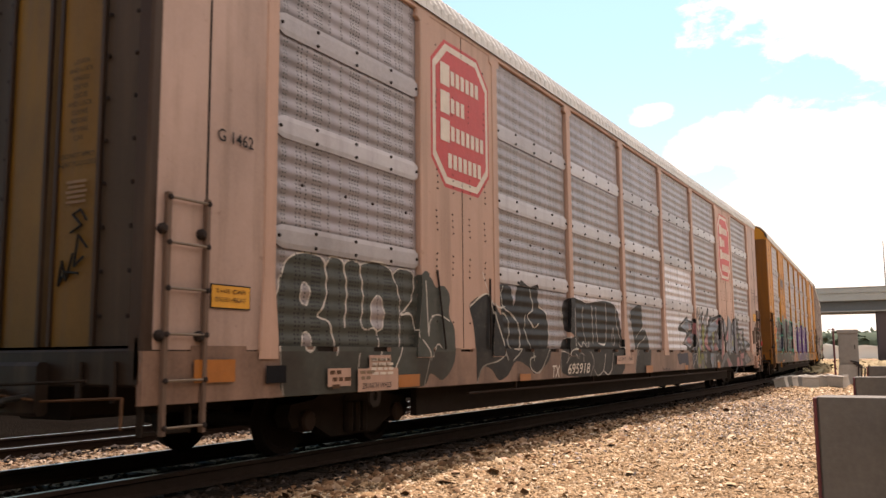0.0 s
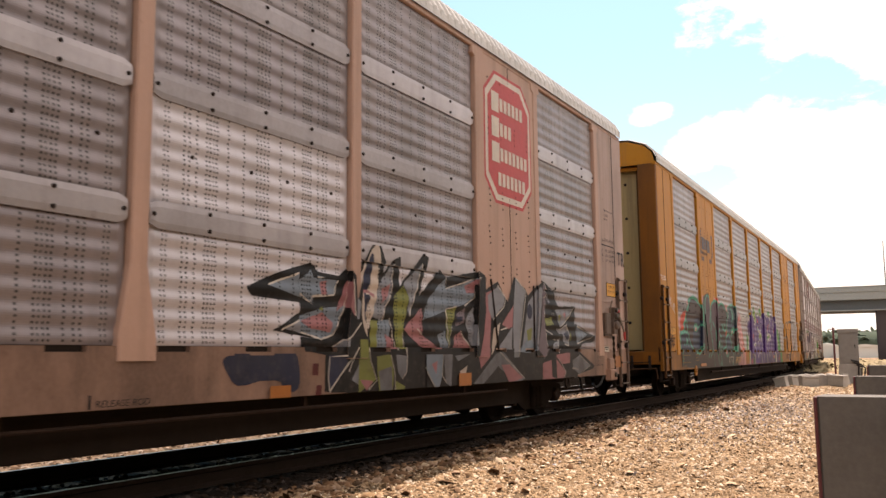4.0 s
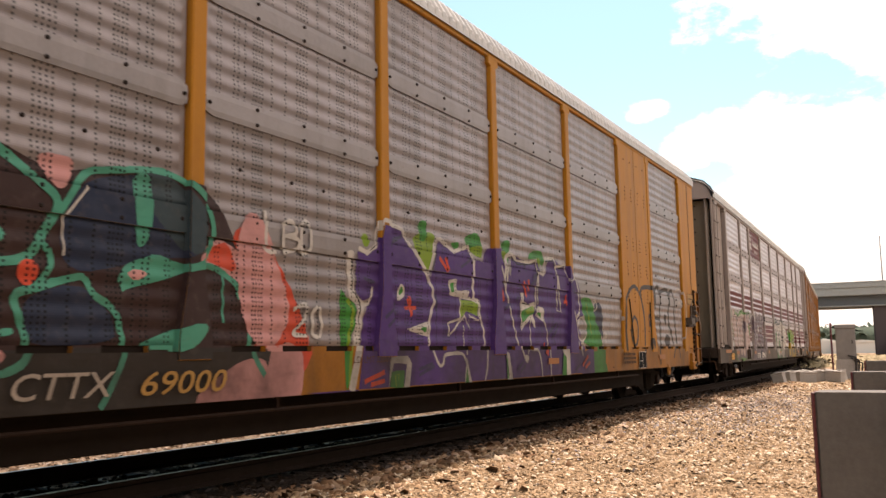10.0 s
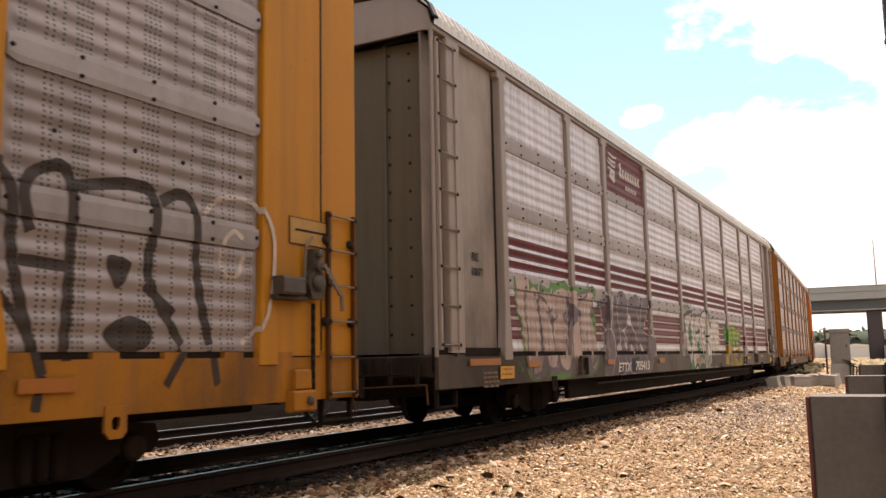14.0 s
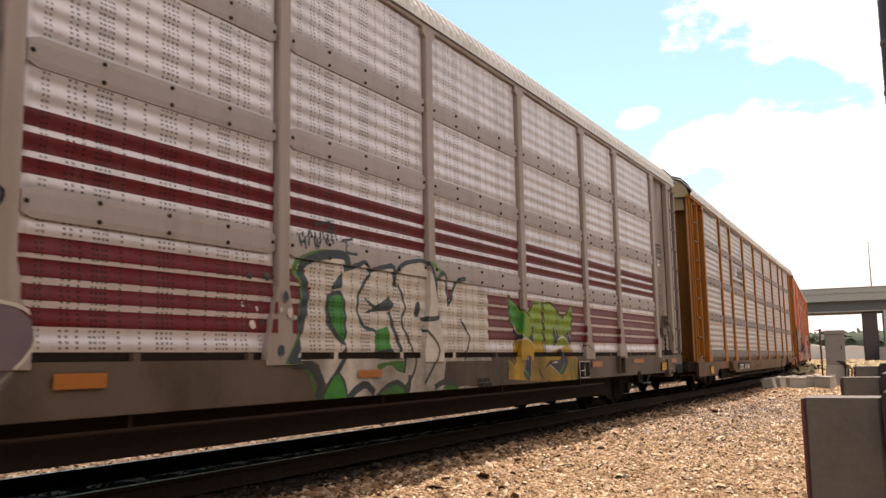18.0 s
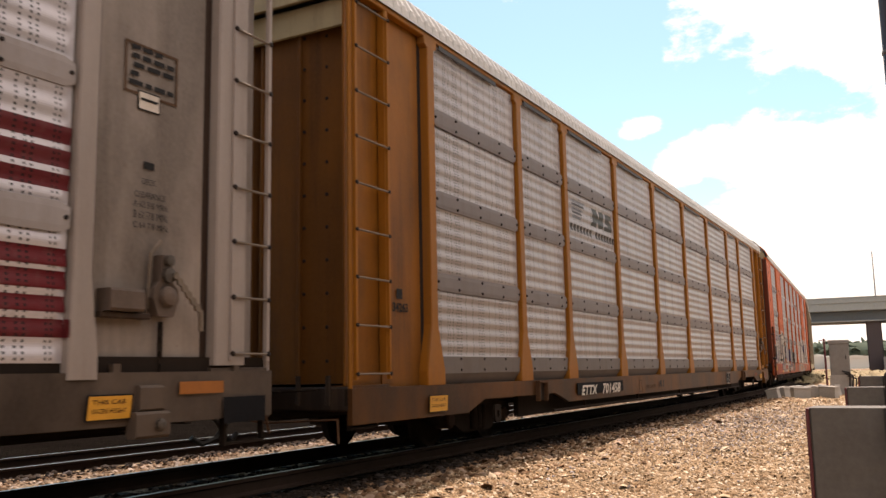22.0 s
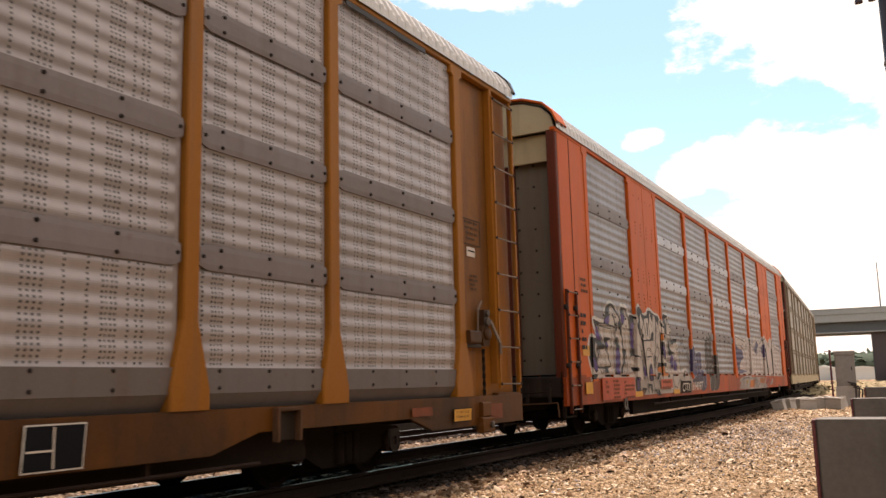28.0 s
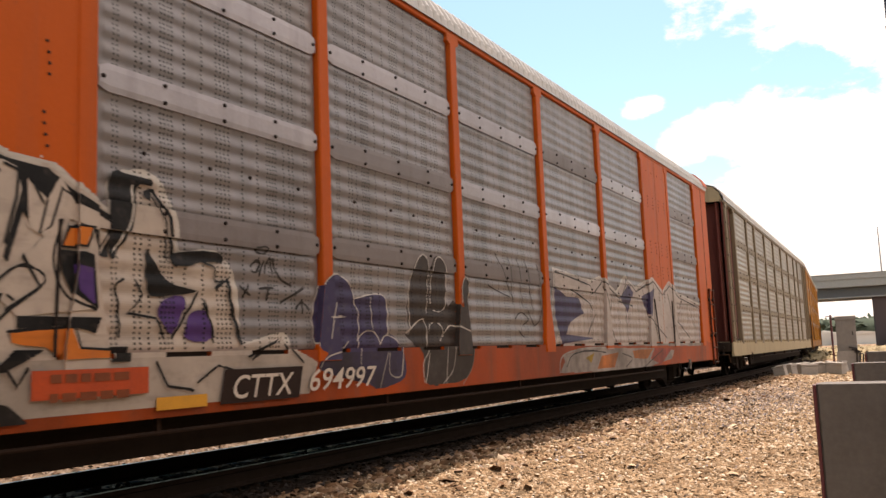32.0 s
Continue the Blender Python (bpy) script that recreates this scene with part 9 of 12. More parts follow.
g.fill('green', [(-0.69, 1.50), (-0.44, 1.53), (-0.39, 1.14), (-0.46, 1.05), (-0.64, 1.24)])
g.line('slate', 0.05, [(-0.71, 1.50), (-0.44, 1.54), (-0.38, 1.14), (-0.45, 1.04), (-0.65, 1.24), (-0.71, 1.50)])
g.fill('slate', [(-0.63, 1.61), (-0.44, 1.76), (-0.45, 1.62), (-0.59, 1.59)])
g.fill('slate', [(-0.01, 1.36), (0.51, 1.54), (0.53, 1.42), (0.16, 1.38)])
g.fill('green', [(0.21, 1.18), (0.47, 1.22), (0.53, 0.98), (0.21, 0.94)], curve=False)
g.fill('slate', [(0.21, 0.94), (0.54, 0.98), (0.71, 0.84), (0.21, 0.84)], curve=False)
g.fill('slate', [(1.07, 1.49), (1.19, 1.54), (1.16, 1.37), (1.07, 1.36)])
g.fill('green', [(-0.82, 0.45), (-0.73, 0.60), (-0.61, 0.70), (-0.52, 0.65), (-0.45, 0.43)])
g.fill('green', [(0.19, 0.42), (0.35, 0.53), (0.61, 0.55), (0.72, 0.42)])
g.fill('green', [(0.18, 0.80), (0.71, 0.83), (0.66, 0.70), (0.43, 0.79), (0.22, 0.74)])
g.fill('green', [(1.70, 0.51), (2.00, 0.49), (2.06, 0.42), (1.70, 0.42)])
g.fill('slate', [(-1.41, 1.46), (-1.42, 1.42), (-1.45, 1.40), (-1.48, 1.41), (-1.49, 1.45), (-1.48, 1.49), (-1.46, 1.51), (-1.43, 1.49)])
g.fill('slate', [(-1.61, 1.64), (-1.62, 1.61), (-1.65, 1.59), (-1.68, 1.60), (-1.70, 1.63), (-1.69, 1.66), (-1.66, 1.68), (-1.63, 1.67)])
g.fill('slate', [(-1.87, 1.62), (-1.87, 1.60), (-1.90, 1.59), (-1.92, 1.60), (-1.94, 1.62), (-1.93, 1.64), (-1.90, 1.65), (-1.88, 1.65)])
g.fill('slate', [(-1.47, 0.94), (-1.48, 0.91), (-1.51, 0.90), (-1.55, 0.91), (-1.56, 0.94), (-1.55, 0.98), (-1.52, 0.99), (-1.48, 0.98)])
g.fill('slate', [(-1.68, 1.21), (-1.69, 1.19), (-1.71, 1.18), (-1.72, 1.19), (-1.73, 1.21), (-1.73, 1.23), (-1.71, 1.24), (-1.69, 1.23)])
g.fill('white', [(-1.35, 1.31), (-1.36, 1.28), (-1.39, 1.26), (-1.42, 1.28), (-1.43, 1.31), (-1.42, 1.34), (-1.39, 1.36), (-1.36, 1.35)])
g.fill('white', [(-1.81, 1.18), (-1.82, 1.15), (-1.85, 1.14), (-1.88, 1.15), (-1.89, 1.18), (-1.88, 1.21), (-1.85, 1.22), (-1.82, 1.21)])
g.fill('white', [(-1.78, 1.33), (-1.78, 1.32), (-1.80, 1.31), (-1.81, 1.32), (-1.82, 1.33), (-1.81, 1.34), (-1.80, 1.35), (-1.79, 1.35)])
g.fill('white', [(-1.97, 1.35), (-1.97, 1.34), (-1.98, 1.33), (-2.00, 1.34), (-2.00, 1.35), (-2.00, 1.37), (-1.99, 1.38), (-1.97, 1.37)])
g.fill('white', [(-1.50, 1.33), (-1.51, 1.32), (-1.52, 1.31), (-1.53, 1.31), (-1.54, 1.33), (-1.53, 1.34), (-1.52, 1.35), (-1.51, 1.34)])
g.done()

g = Graffiti(car_d, FXE, 'thin black tag written over the red stripes')
g.line('slate', 0.03, [(-1.21, 2.09), (-1.16, 1.98)])
g.line('slate', 0.03, [(-1.12, 2.14), (-1.09, 1.96)])
g.line('slate', 0.03, [(-1.19, 2.01), (-1.09, 2.04)])
g.line('slate', 0.03, [(-1.05, 1.99), (-1.00, 2.16), (-0.92, 1.98)])
g.line('slate', 0.03, [(-0.91, 2.15), (-0.89, 1.99), (-0.81, 2.16)])
g.line('slate', 0.03, [(-0.78, 2.19), (-0.74, 2.04), (-0.66, 2.24)])
g.line('slate', 0.03, [(-0.63, 2.05), (-0.61, 2.28), (-0.53, 2.10)])
g.line('slate', 0.03, [(-0.92, 2.23), (-0.64, 2.29)])
g.line('slate', 0.03, [(-0.45, 2.12), (-0.23, 2.15)])
g.line('slate', 0.03, [(-0.34, 2.14), (-0.39, 2.00), (-0.18, 1.99)])
g.done()

g = Graffiti(car_d, FXE, 'yellow and green cat-face graffiti on the lower sheets and sill')
g.fill('lime', [(3.78, 1.82), (3.82, 1.78), (4.46, 1.49), (4.77, 1.73), (5.14, 1.74), (5.16, 1.07), (3.96, 1.05), (4.05, 1.10), (3.94, 1.34), (3.82, 1.40)], curve=False)
g.fill('lime', [(5.17, 1.74), (5.51, 1.76), (6.04, 1.52), (6.51, 1.77), (6.48, 1.36), (6.34, 1.05), (5.22, 1.04)], curve=False)
g.fill('yellow', [(3.94, 1.05), (4.05, 1.13), (5.16, 1.09), (5.16, 0.88), (6.38, 1.08), (6.48, 0.88), (6.59, 0.82), (6.54, 0.53), (6.44, 0.40), (5.23, 0.45), (3.63, 0.54), (3.69, 0.85), (3.94, 0.80)], curve=False)
g.fill('green', [(3.83, 1.73), (4.32, 1.49), (4.25, 1.19), (3.96, 1.35), (3.83, 1.42)], curve=False)
g.fill('lime', [(4.27, 1.41), (4.45, 1.45), (4.58, 1.25), (4.40, 1.17)])
g.line('green', 0.05, [(3.65, 0.83), (3.68, 0.68)])
g.line('green', 0.05, [(6.40, 0.82), (6.45, 0.44)])
g.line('black', 0.035, [(3.82, 1.77), (3.82, 1.40), (3.94, 1.34), (4.06, 1.10)], curve=False)
g.line('black', 0.035, [(3.82, 1.77), (4.46, 1.48), (4.77, 1.70), (5.12, 1.71), (5.16, 0.91)], curve=False)
g.line('black', 0.035, [(5.23, 0.91), (5.18, 1.72), (5.52, 1.75), (6.04, 1.50), (6.48, 1.75), (6.45, 1.37), (6.34, 1.07)], curve=False)
g.line('black', 0.035, [(3.71, 0.85), (3.88, 0.76), (3.94, 0.82)], curve=False)
g.line('black', 0.035, [(3.63, 0.54), (3.66, 0.70)], curve=False)
g.line('black', 0.035, [(5.10, 0.70), (5.31, 0.78)], curve=False)
g.line('black', 0.035, [(5.12, 0.45), (5.18, 0.48), (5.24, 0.45)], curve=False)
g.fill('navy', [(3.94, 1.32), (4.27, 1.14), (4.08, 1.11), (3.97, 1.22)], curve=False)
g.fill('navy', [(4.39, 1.14), (4.74, 1.36), (4.70, 0.99)], curve=False)
g.fill('navy', [(5.57, 1.37), (5.87, 1.19), (5.60, 1.01)], curve=False)
g.fill('navy', [(6.08, 1.19), (6.39, 1.33), (6.39, 1.07)], curve=False)
g.line('white', 0.02, [(3.98, 1.29), (4.25, 1.17)], curve=False)
g.line('white', 0.02, [(4.55, 1.14), (4.69, 1.30), (4.68, 1.15)], curve=False)
g.line('white', 0.02, [(5.63, 1.31), (5.74, 1.22)], curve=False)
g.line('white', 0.02, [(6.23, 1.19), (6.36, 1.29), (6.36, 1.16)], curve=False)
g.line('white', 0.022, [(3.99, 0.99), (4.05, 1.07), (4.25, 1.14), (4.49, 1.09), (4.64, 0.97), (4.71, 0.83)])
g.line('white', 0.022, [(5.74, 1.13), (6.04, 1.19), (6.29, 1.07), (6.39, 0.88)])
g.fill('navy', [(4.21, 0.60), (4.31, 0.85), (4.41, 0.88), (4.51, 0.79), (4.50, 0.62), (4.42, 0.51)])
g.fill('green', [(4.25, 0.63), (4.33, 0.65), (4.40, 0.59), (4.38, 0.53)])
g.line('white', 0.022, [(4.50, 0.81), (4.50, 0.62), (4.44, 0.52)])
g.line('white', 0.016, [(4.24, 0.64), (4.31, 0.81), (4.38, 0.85)])
g.fill('navy', [(5.22, 0.78), (5.74, 0.81), (5.70, 0.93), (5.87, 0.98), (6.06, 0.85), (6.04, 0.70), (5.71, 0.56)])
g.fill('green', [(5.79, 0.69), (5.95, 0.76), (5.92, 0.67), (5.70, 0.58)])
g.line('white', 0.022, [(5.28, 0.72), (5.54, 0.63), (5.70, 0.56)])
g.line('white', 0.018, [(5.38, 0.76), (5.62, 0.77)], curve=False)
g.line('brown', 0.05, [(4.80, 0.68), (4.94, 0.52)])
g.line('black', 0.018, [(6.52, 1.26), (6.63, 1.10), (6.73, 1.20), (6.95, 0.98), (7.06, 1.06), (7.35, 0.96)])
g.done()

g = Graffiti(car_f, BNS, 'white wildstyle graffiti with black shadow and violet shading')
g.line('white', 0.09, [(-12.30, 0.84), (-12.17, 0.94), (-12.33, 1.27), (-12.21, 1.61), (-11.88, 1.58), (-12.11, 1.92), (-11.62, 1.93), (-11.38, 1.91), (-11.34, 1.89), (-11.24, 2.09), (-11.05, 2.25), (-10.85, 2.31), (-10.66, 2.29), (-10.45, 2.18), (-10.31, 2.01), (-10.20, 2.28), (-9.79, 2.28), (-9.69, 2.12), (-9.69, 2.12), (-9.60, 2.15), (-9.34, 2.13), (-9.30, 2.00), (-9.28, 2.22), (-9.25, 2.31), (-9.03, 2.37), (-8.86, 2.25), (-8.71, 2.18), (-8.50, 2.23), (-8.40, 2.31), (-8.19, 2.34), (-7.83, 2.25), (-7.57, 2.26), (-7.36, 2.14), (-7.04, 1.99), (-6.98, 2.25), (-6.60, 2.32), (-6.39, 2.00), (-6.35, 1.73), (-5.93, 1.75), (-5.74, 1.62), (-5.65, 1.35), (-5.73, 1.57), (-5.66, 1.33), (-5.58, 0.98), (-5.03, 1.06), (-4.96, 0.96)])
g.fill('bone', [(-12.30, 0.84), (-12.17, 0.94), (-12.33, 1.27), (-12.21, 1.61), (-11.88, 1.58), (-12.11, 1.92), (-11.62, 1.93), (-11.38, 1.91), (-11.34, 1.89), (-11.24, 2.09), (-11.05, 2.25), (-10.85, 2.31), (-10.66, 2.29), (-10.45, 2.18), (-10.31, 2.01), (-10.20, 2.28), (-9.79, 2.28), (-9.69, 2.12), (-9.69, 2.12), (-9.60, 2.15), (-9.34, 2.13), (-9.30, 2.00), (-9.28, 2.22), (-9.25, 2.31), (-9.03, 2.37), (-8.86, 2.25), (-8.71, 2.18), (-8.50, 2.23), (-8.40, 2.31), (-8.19, 2.34), (-7.83, 2.25), (-7.57, 2.26), (-7.36, 2.14), (-7.04, 1.99), (-6.98, 2.25), (-6.60, 2.32), (-6.39, 2.00), (-6.35, 1.73), (-5.93, 1.75), (-5.74, 1.62), (-5.65, 1.35), (-5.73, 1.57), (-5.66, 1.33), (-5.58, 0.98), (-5.03, 1.06), (-4.96, 0.96), (-4.55, 0.80), (-4.7, 0.50), (-9.7, 0.50), (-9.75, 0.80), (-12.3, 0.88)], curve=False)
g.fill('black', [(-12.21, 1.60), (-11.92, 1.58), (-12.04, 1.43), (-12.03, 1.29), (-11.85, 1.01), (-12.05, 0.96), (-12.19, 1.06), (-12.31, 1.27)], curve=False)
g.fill('violet', [(-12.16, 1.24), (-12.01, 1.17), (-11.89, 1.01), (-12.09, 1.01)], curve=False)
g.fill('black', [(-12.09, 1.92), (-11.66, 1.91), (-11.33, 1.50), (-11.72, 1.47)], curve=False)
g.fill('violet', [(-11.88, 1.72), (-11.63, 1.72), (-11.46, 1.55), (-11.67, 1.53)], curve=False)
g.fill('bone', [(-11.98, 1.46), (-11.28, 1.46), (-10.99, 1.09), (-11.85, 1.06), (-12.01, 1.29)], curve=False)
g.fill('black', [(-11.88, 1.43), (-11.31, 1.44), (-11.31, 1.40), (-11.86, 1.39)], curve=False)
g.line('black', 0.03, [(-11.28, 1.47), (-10.99, 1.08), (-11.85, 1.06), (-12.02, 1.29), (-11.94, 1.46)], curve=False)
g.line('black', 0.03, [(-11.71, 1.38), (-11.69, 1.15)], curve=False)
g.fill('black', [(-12.30, 0.84), (-12.17, 0.94), (-11.93, 0.94), (-12.06, 0.84)], curve=False)
g.line('white', 0.02, [(-11.66, 1.86), (-11.33, 1.51)], curve=False)
g.line('black', 0.025, [(-11.64, 1.06), (-11.52, 0.94)], curve=False)
g.fill('black', [(-11.80, 1.90), (-11.70, 1.86), (-11.31, 1.45), (-11.79, 1.48)], curve=False)
g.fill('violet', [(-11.80, 1.81), (-11.68, 1.82), (-11.47, 1.60), (-11.50, 1.56), (-11.70, 1.56), (-11.79, 1.62)], curve=False)
g.line('white', 0.02, [(-11.73, 1.85), (-11.39, 1.50)], curve=False)
g.line('black', 0.03, [(-11.79, 1.45), (-11.31, 1.44)], curve=False)
g.fill('black', [(-11.75, 1.40), (-11.67, 1.39), (-11.68, 1.21), (-11.71, 1.15), (-11.73, 1.27)])
g.fill('black', [(-11.62, 1.39), (-11.58, 1.39), (-11.60, 1.29)])
g.fill('black', [(-11.34, 1.90), (-11.26, 2.06), (-11.07, 2.23), (-10.85, 2.30), (-10.64, 2.27), (-10.44, 2.16), (-10.31, 2.00), (-10.20, 1.79), (-10.13, 1.55), (-10.16, 1.25), (-10.19, 1.25), (-10.21, 1.56), (-10.28, 1.78), (-10.44, 2.04), (-10.66, 2.21), (-10.83, 2.21), (-10.94, 2.09), (-11.03, 1.90), (-11.17, 1.87)])
g.fill('violet', [(-11.26, 1.98), (-11.03, 2.03), (-11.07, 1.90), (-11.31, 1.89)])
g.line('white', 0.022, [(-11.04, 1.91), (-10.95, 2.12), (-10.82, 2.24)])
g.line('black', 0.03, [(-11.69, 1.87), (-11.34, 1.88), (-10.81, 1.86), (-10.82, 1.72), (-10.90, 1.51)], curve=False)
g.line('black', 0.018, [(-11.58, 1.83), (-10.88, 1.80)], curve=False)
g.fill('black', [(-10.96, 1.47), (-10.86, 1.50), (-10.93, 1.40)], curve=False)
g.fill('black', [(-11.35, 1.63), (-10.91, 1.62), (-10.91, 1.60), (-11.12, 1.57), (-11.13, 1.36), (-11.27, 1.46)], curve=False)
g.fill('violet', [(-11.25, 1.51), (-11.14, 1.55), (-11.13, 1.40)], curve=False)
g.line('black', 0.035, [(-11.38, 1.51), (-11.14, 1.32), (-10.98, 1.08), (-11.15, 1.06), (-11.78, 1.07)], curve=False)
g.fill('black', [(-11.36, 1.06), (-11.15, 1.06), (-11.14, 0.96), (-11.31, 0.96)], curve=False)
g.line('black', 0.025, [(-11.53, 1.06), (-11.43, 0.96)], curve=False)
g.line('black', 0.025, [(-11.47, 1.06), (-11.33, 0.96)], curve=False)
g.fill('black', [(-10.88, 2.05), (-10.82, 2.09), (-10.74, 2.06), (-10.68, 1.93), (-10.67, 1.73), (-10.64, 1.66), (-10.62, 1.69), (-10.63, 1.88), (-10.60, 1.96), (-10.56, 1.91), (-10.54, 1.80), (-10.51, 1.85), (-10.51, 1.93), (-10.42, 1.98), (-10.33, 1.89), (-10.25, 1.70), (-10.35, 1.80), (-10.44, 1.88), (-10.49, 1.82), (-10.53, 1.77), (-10.57, 1.81), (-10.59, 1.86), (-10.60, 1.67), (-10.65, 1.63), (-10.69, 1.71), (-10.72, 1.89), (-10.78, 2.02)])
g.fill('black', [(-10.74, 0.95), (-10.61, 1.25), (-10.63, 1.54), (-10.66, 1.58), (-10.56, 1.66), (-10.46, 1.63), (-10.39, 1.53), (-10.36, 1.32), (-10.42, 0.95)])
g.fill('violet', [(-10.60, 1.42), (-10.43, 1.41), (-10.43, 0.96), (-10.68, 1.01)])
g.line('black', 0.022, [(-10.81, 0.96), (-10.80, 1.30), (-10.75, 1.51), (-10.62, 1.66)])
g.line('black', 0.018, [(-10.76, 0.95), (-10.76, 1.30), (-10.69, 1.51), (-10.63, 1.56)])
g.line('white', 0.018, [(-10.51, 1.61), (-10.43, 1.55), (-10.39, 1.32), (-10.43, 0.97)])
g.fill('black', [(-10.29, 2.00), (-10.19, 2.27), (-9.80, 2.26), (-9.80, 2.21), (-9.97, 2.24), (-9.99, 2.07), (-10.12, 1.90), (-10.25, 1.90)], curve=False)
g.fill('violet', [(-10.24, 2.11), (-10.03, 2.13), (-10.09, 1.94), (-10.27, 1.98)])
g.line('white', 0.02, [(-10.01, 2.21), (-10.04, 2.03), (-10.15, 1.90)])
g.line('black', 0.03, [(-9.89, 2.22), (-9.80, 2.19), (-9.62, 1.80), (-9.60, 1.31)], curve=False)
g.line('black', 0.022, [(-9.78, 1.67), (-9.70, 1.68), (-9.66, 1.31)], curve=False)
g.line('black', 0.02, [(-9.89, 2.20), (-9.69, 1.83)], curve=False)
g.fill('black', [(-10.14, 1.43), (-9.96, 1.42), (-9.96, 1.33), (-10.30, 0.95), (-10.40, 0.95), (-10.22, 1.22), (-10.17, 1.26)], curve=False)
g.line('bone', 0.022, [(-10.26, 1.15), (-9.95, 1.37)], curve=False)
g.line('black', 0.022, [(-9.97, 1.29), (-9.90, 0.95)], curve=False)
g.line('black', 0.018, [(-10.01, 1.74), (-9.97, 1.43)], curve=False)
g.line('black', 0.022, [(-10.21, 0.95), (-10.04, 1.19)], curve=False)
g.fill('black', [(-9.68, 2.11), (-9.58, 2.15), (-9.34, 2.13), (-9.36, 2.07), (-9.44, 2.07), (-9.46, 1.99), (-9.64, 1.98)])
g.fill('violet', [(-9.65, 1.98), (-9.46, 1.99), (-9.43, 1.47), (-9.59, 1.45)], curve=False)
g.fill('black', [(-9.58, 1.45), (-9.42, 1.45), (-9.41, 1.32), (-9.58, 1.32)], curve=False)
g.line('black', 0.03, [(-9.81, 2.24), (-9.75, 1.90), (-9.62, 1.72), (-9.64, 1.31)])
g.line('black', 0.022, [(-9.78, 1.71), (-9.67, 1.69), (-9.70, 1.31)], curve=False)
g.line('black', 0.022, [(-9.44, 2.07), (-9.41, 1.91), (-9.39, 1.34)], curve=False)
g.line('black', 0.025, [(-9.74, 1.27), (-9.64, 1.31), (-9.22, 1.29), (-9.20, 1.25)])
g.fill('black', [(-9.70, 1.08), (-9.34, 1.07), (-9.33, 1.00), (-9.61, 1.00)], curve=False)
g.line('black', 0.025, [(-9.34, 2.08), (-9.21, 1.84), (-9.04, 1.75)], curve=False)
g.fill('black', [(-9.28, 2.21), (-9.24, 2.31), (-9.04, 2.35), (-8.87, 2.30), (-8.80, 2.24), (-8.96, 2.22), (-9.04, 2.13), (-9.07, 1.92), (-9.05, 1.76), (-9.20, 1.82), (-9.30, 1.95), (-9.18, 2.04)])
g.fill('black', [(-9.04, 2.21), (-8.86, 2.23), (-8.71, 2.18), (-8.48, 2.19), (-8.40, 2.30), (-8.19, 2.31), (-7.83, 2.24), (-7.58, 2.23), (-7.34, 2.09), (-7.00, 1.95), (-7.04, 1.64), (-7.16, 1.66), (-7.21, 1.85), (-7.40, 1.89), (-7.60, 1.75), (-7.77, 1.89), (-7.87, 1.55), (-8.04, 1.67), (-8.98, 1.64), (-9.04, 1.86)], curve=False)
g.fill('bone', [(-9.01, 2.13), (-8.95, 2.21), (-8.86, 2.11), (-8.68, 1.91), (-8.61, 1.67), (-8.95, 1.67), (-8.99, 1.89)], curve=False)
g.fill('black', [(-8.88, 1.91), (-8.82, 1.97), (-8.82, 1.88)], curve=False)
g.fill('black', [(-8.90, 1.77), (-8.74, 1.78), (-8.76, 1.71), (-8.90, 1.69)], curve=False)
g.fill('bone', [(-8.71, 2.11), (-8.38, 2.14), (-8.33, 1.68), (-8.58, 1.68), (-8.63, 1.92), (-8.69, 1.94)], curve=False)
g.fill('black', [(-8.53, 2.04), (-8.44, 2.03), (-8.43, 1.74), (-8.51, 1.75)], curve=False)
g.fill('bone', [(-8.33, 1.96), (-8.23, 2.26), (-8.12, 2.10), (-8.06, 2.08), (-7.94, 2.24), (-7.82, 2.20), (-7.78, 2.05), (-7.92, 1.54), (-8.04, 1.69), (-7.99, 1.85), (-8.11, 1.86), (-8.29, 1.69)], curve=False)
g.fill('black', [(-8.23, 1.80), (-8.04, 1.86), (-8.09, 1.70), (-8.23, 1.67)], curve=False)
g.line('black', 0.02, [(-8.22, 2.06), (-8.16, 1.94), (-7.94, 2.16)], curve=False)
g.fill('bone', [(-7.74, 2.13), (-7.58, 2.01), (-7.48, 2.19), (-7.35, 2.01), (-6.97, 1.91), (-7.10, 1.67), (-7.16, 1.83), (-7.40, 1.89), (-7.50, 1.73), (-7.46, 1.41), (-7.18, 1.25), (-7.80, 1.19), (-7.97, 1.34), (-7.60, 1.75), (-7.72, 1.79)], curve=False)
g.line('black', 0.022, [(-7.58, 2.01), (-7.64, 1.76), (-7.55, 1.82), (-7.46, 2.11)], curve=False)
g.line('black', 0.018, [(-7.46, 2.10), (-7.00, 1.90), (-7.11, 1.70)], curve=False)
g.line('black', 0.022, [(-7.18, 1.25), (-7.42, 1.34), (-7.53, 1.59), (-7.45, 1.89)])
g.line('black', 0.026, [(-9.14, 1.55), (-9.06, 1.41), (-8.92, 0.83)])
g.line('black', 0.022, [(-9.09, 1.56), (-9.01, 1.40), (-8.83, 0.83)])
g.line('black', 0.025, [(-8.98, 1.63), (-8.27, 1.66), (-8.09, 1.66)], curve=False)
g.line('black', 0.026, [(-8.92, 1.58), (-8.77, 1.29), (-8.73, 1.27)])
g.line('black', 0.022, [(-8.05, 1.32), (-7.79, 1.53), (-7.59, 1.43), (-7.95, 1.14), (-8.05, 0.81)])
g.line('black', 0.028, [(-8.73, 0.83), (-8.71, 1.27), (-8.61, 1.43), (-8.46, 1.49), (-8.26, 1.43), (-8.10, 1.23), (-8.07, 0.81)])
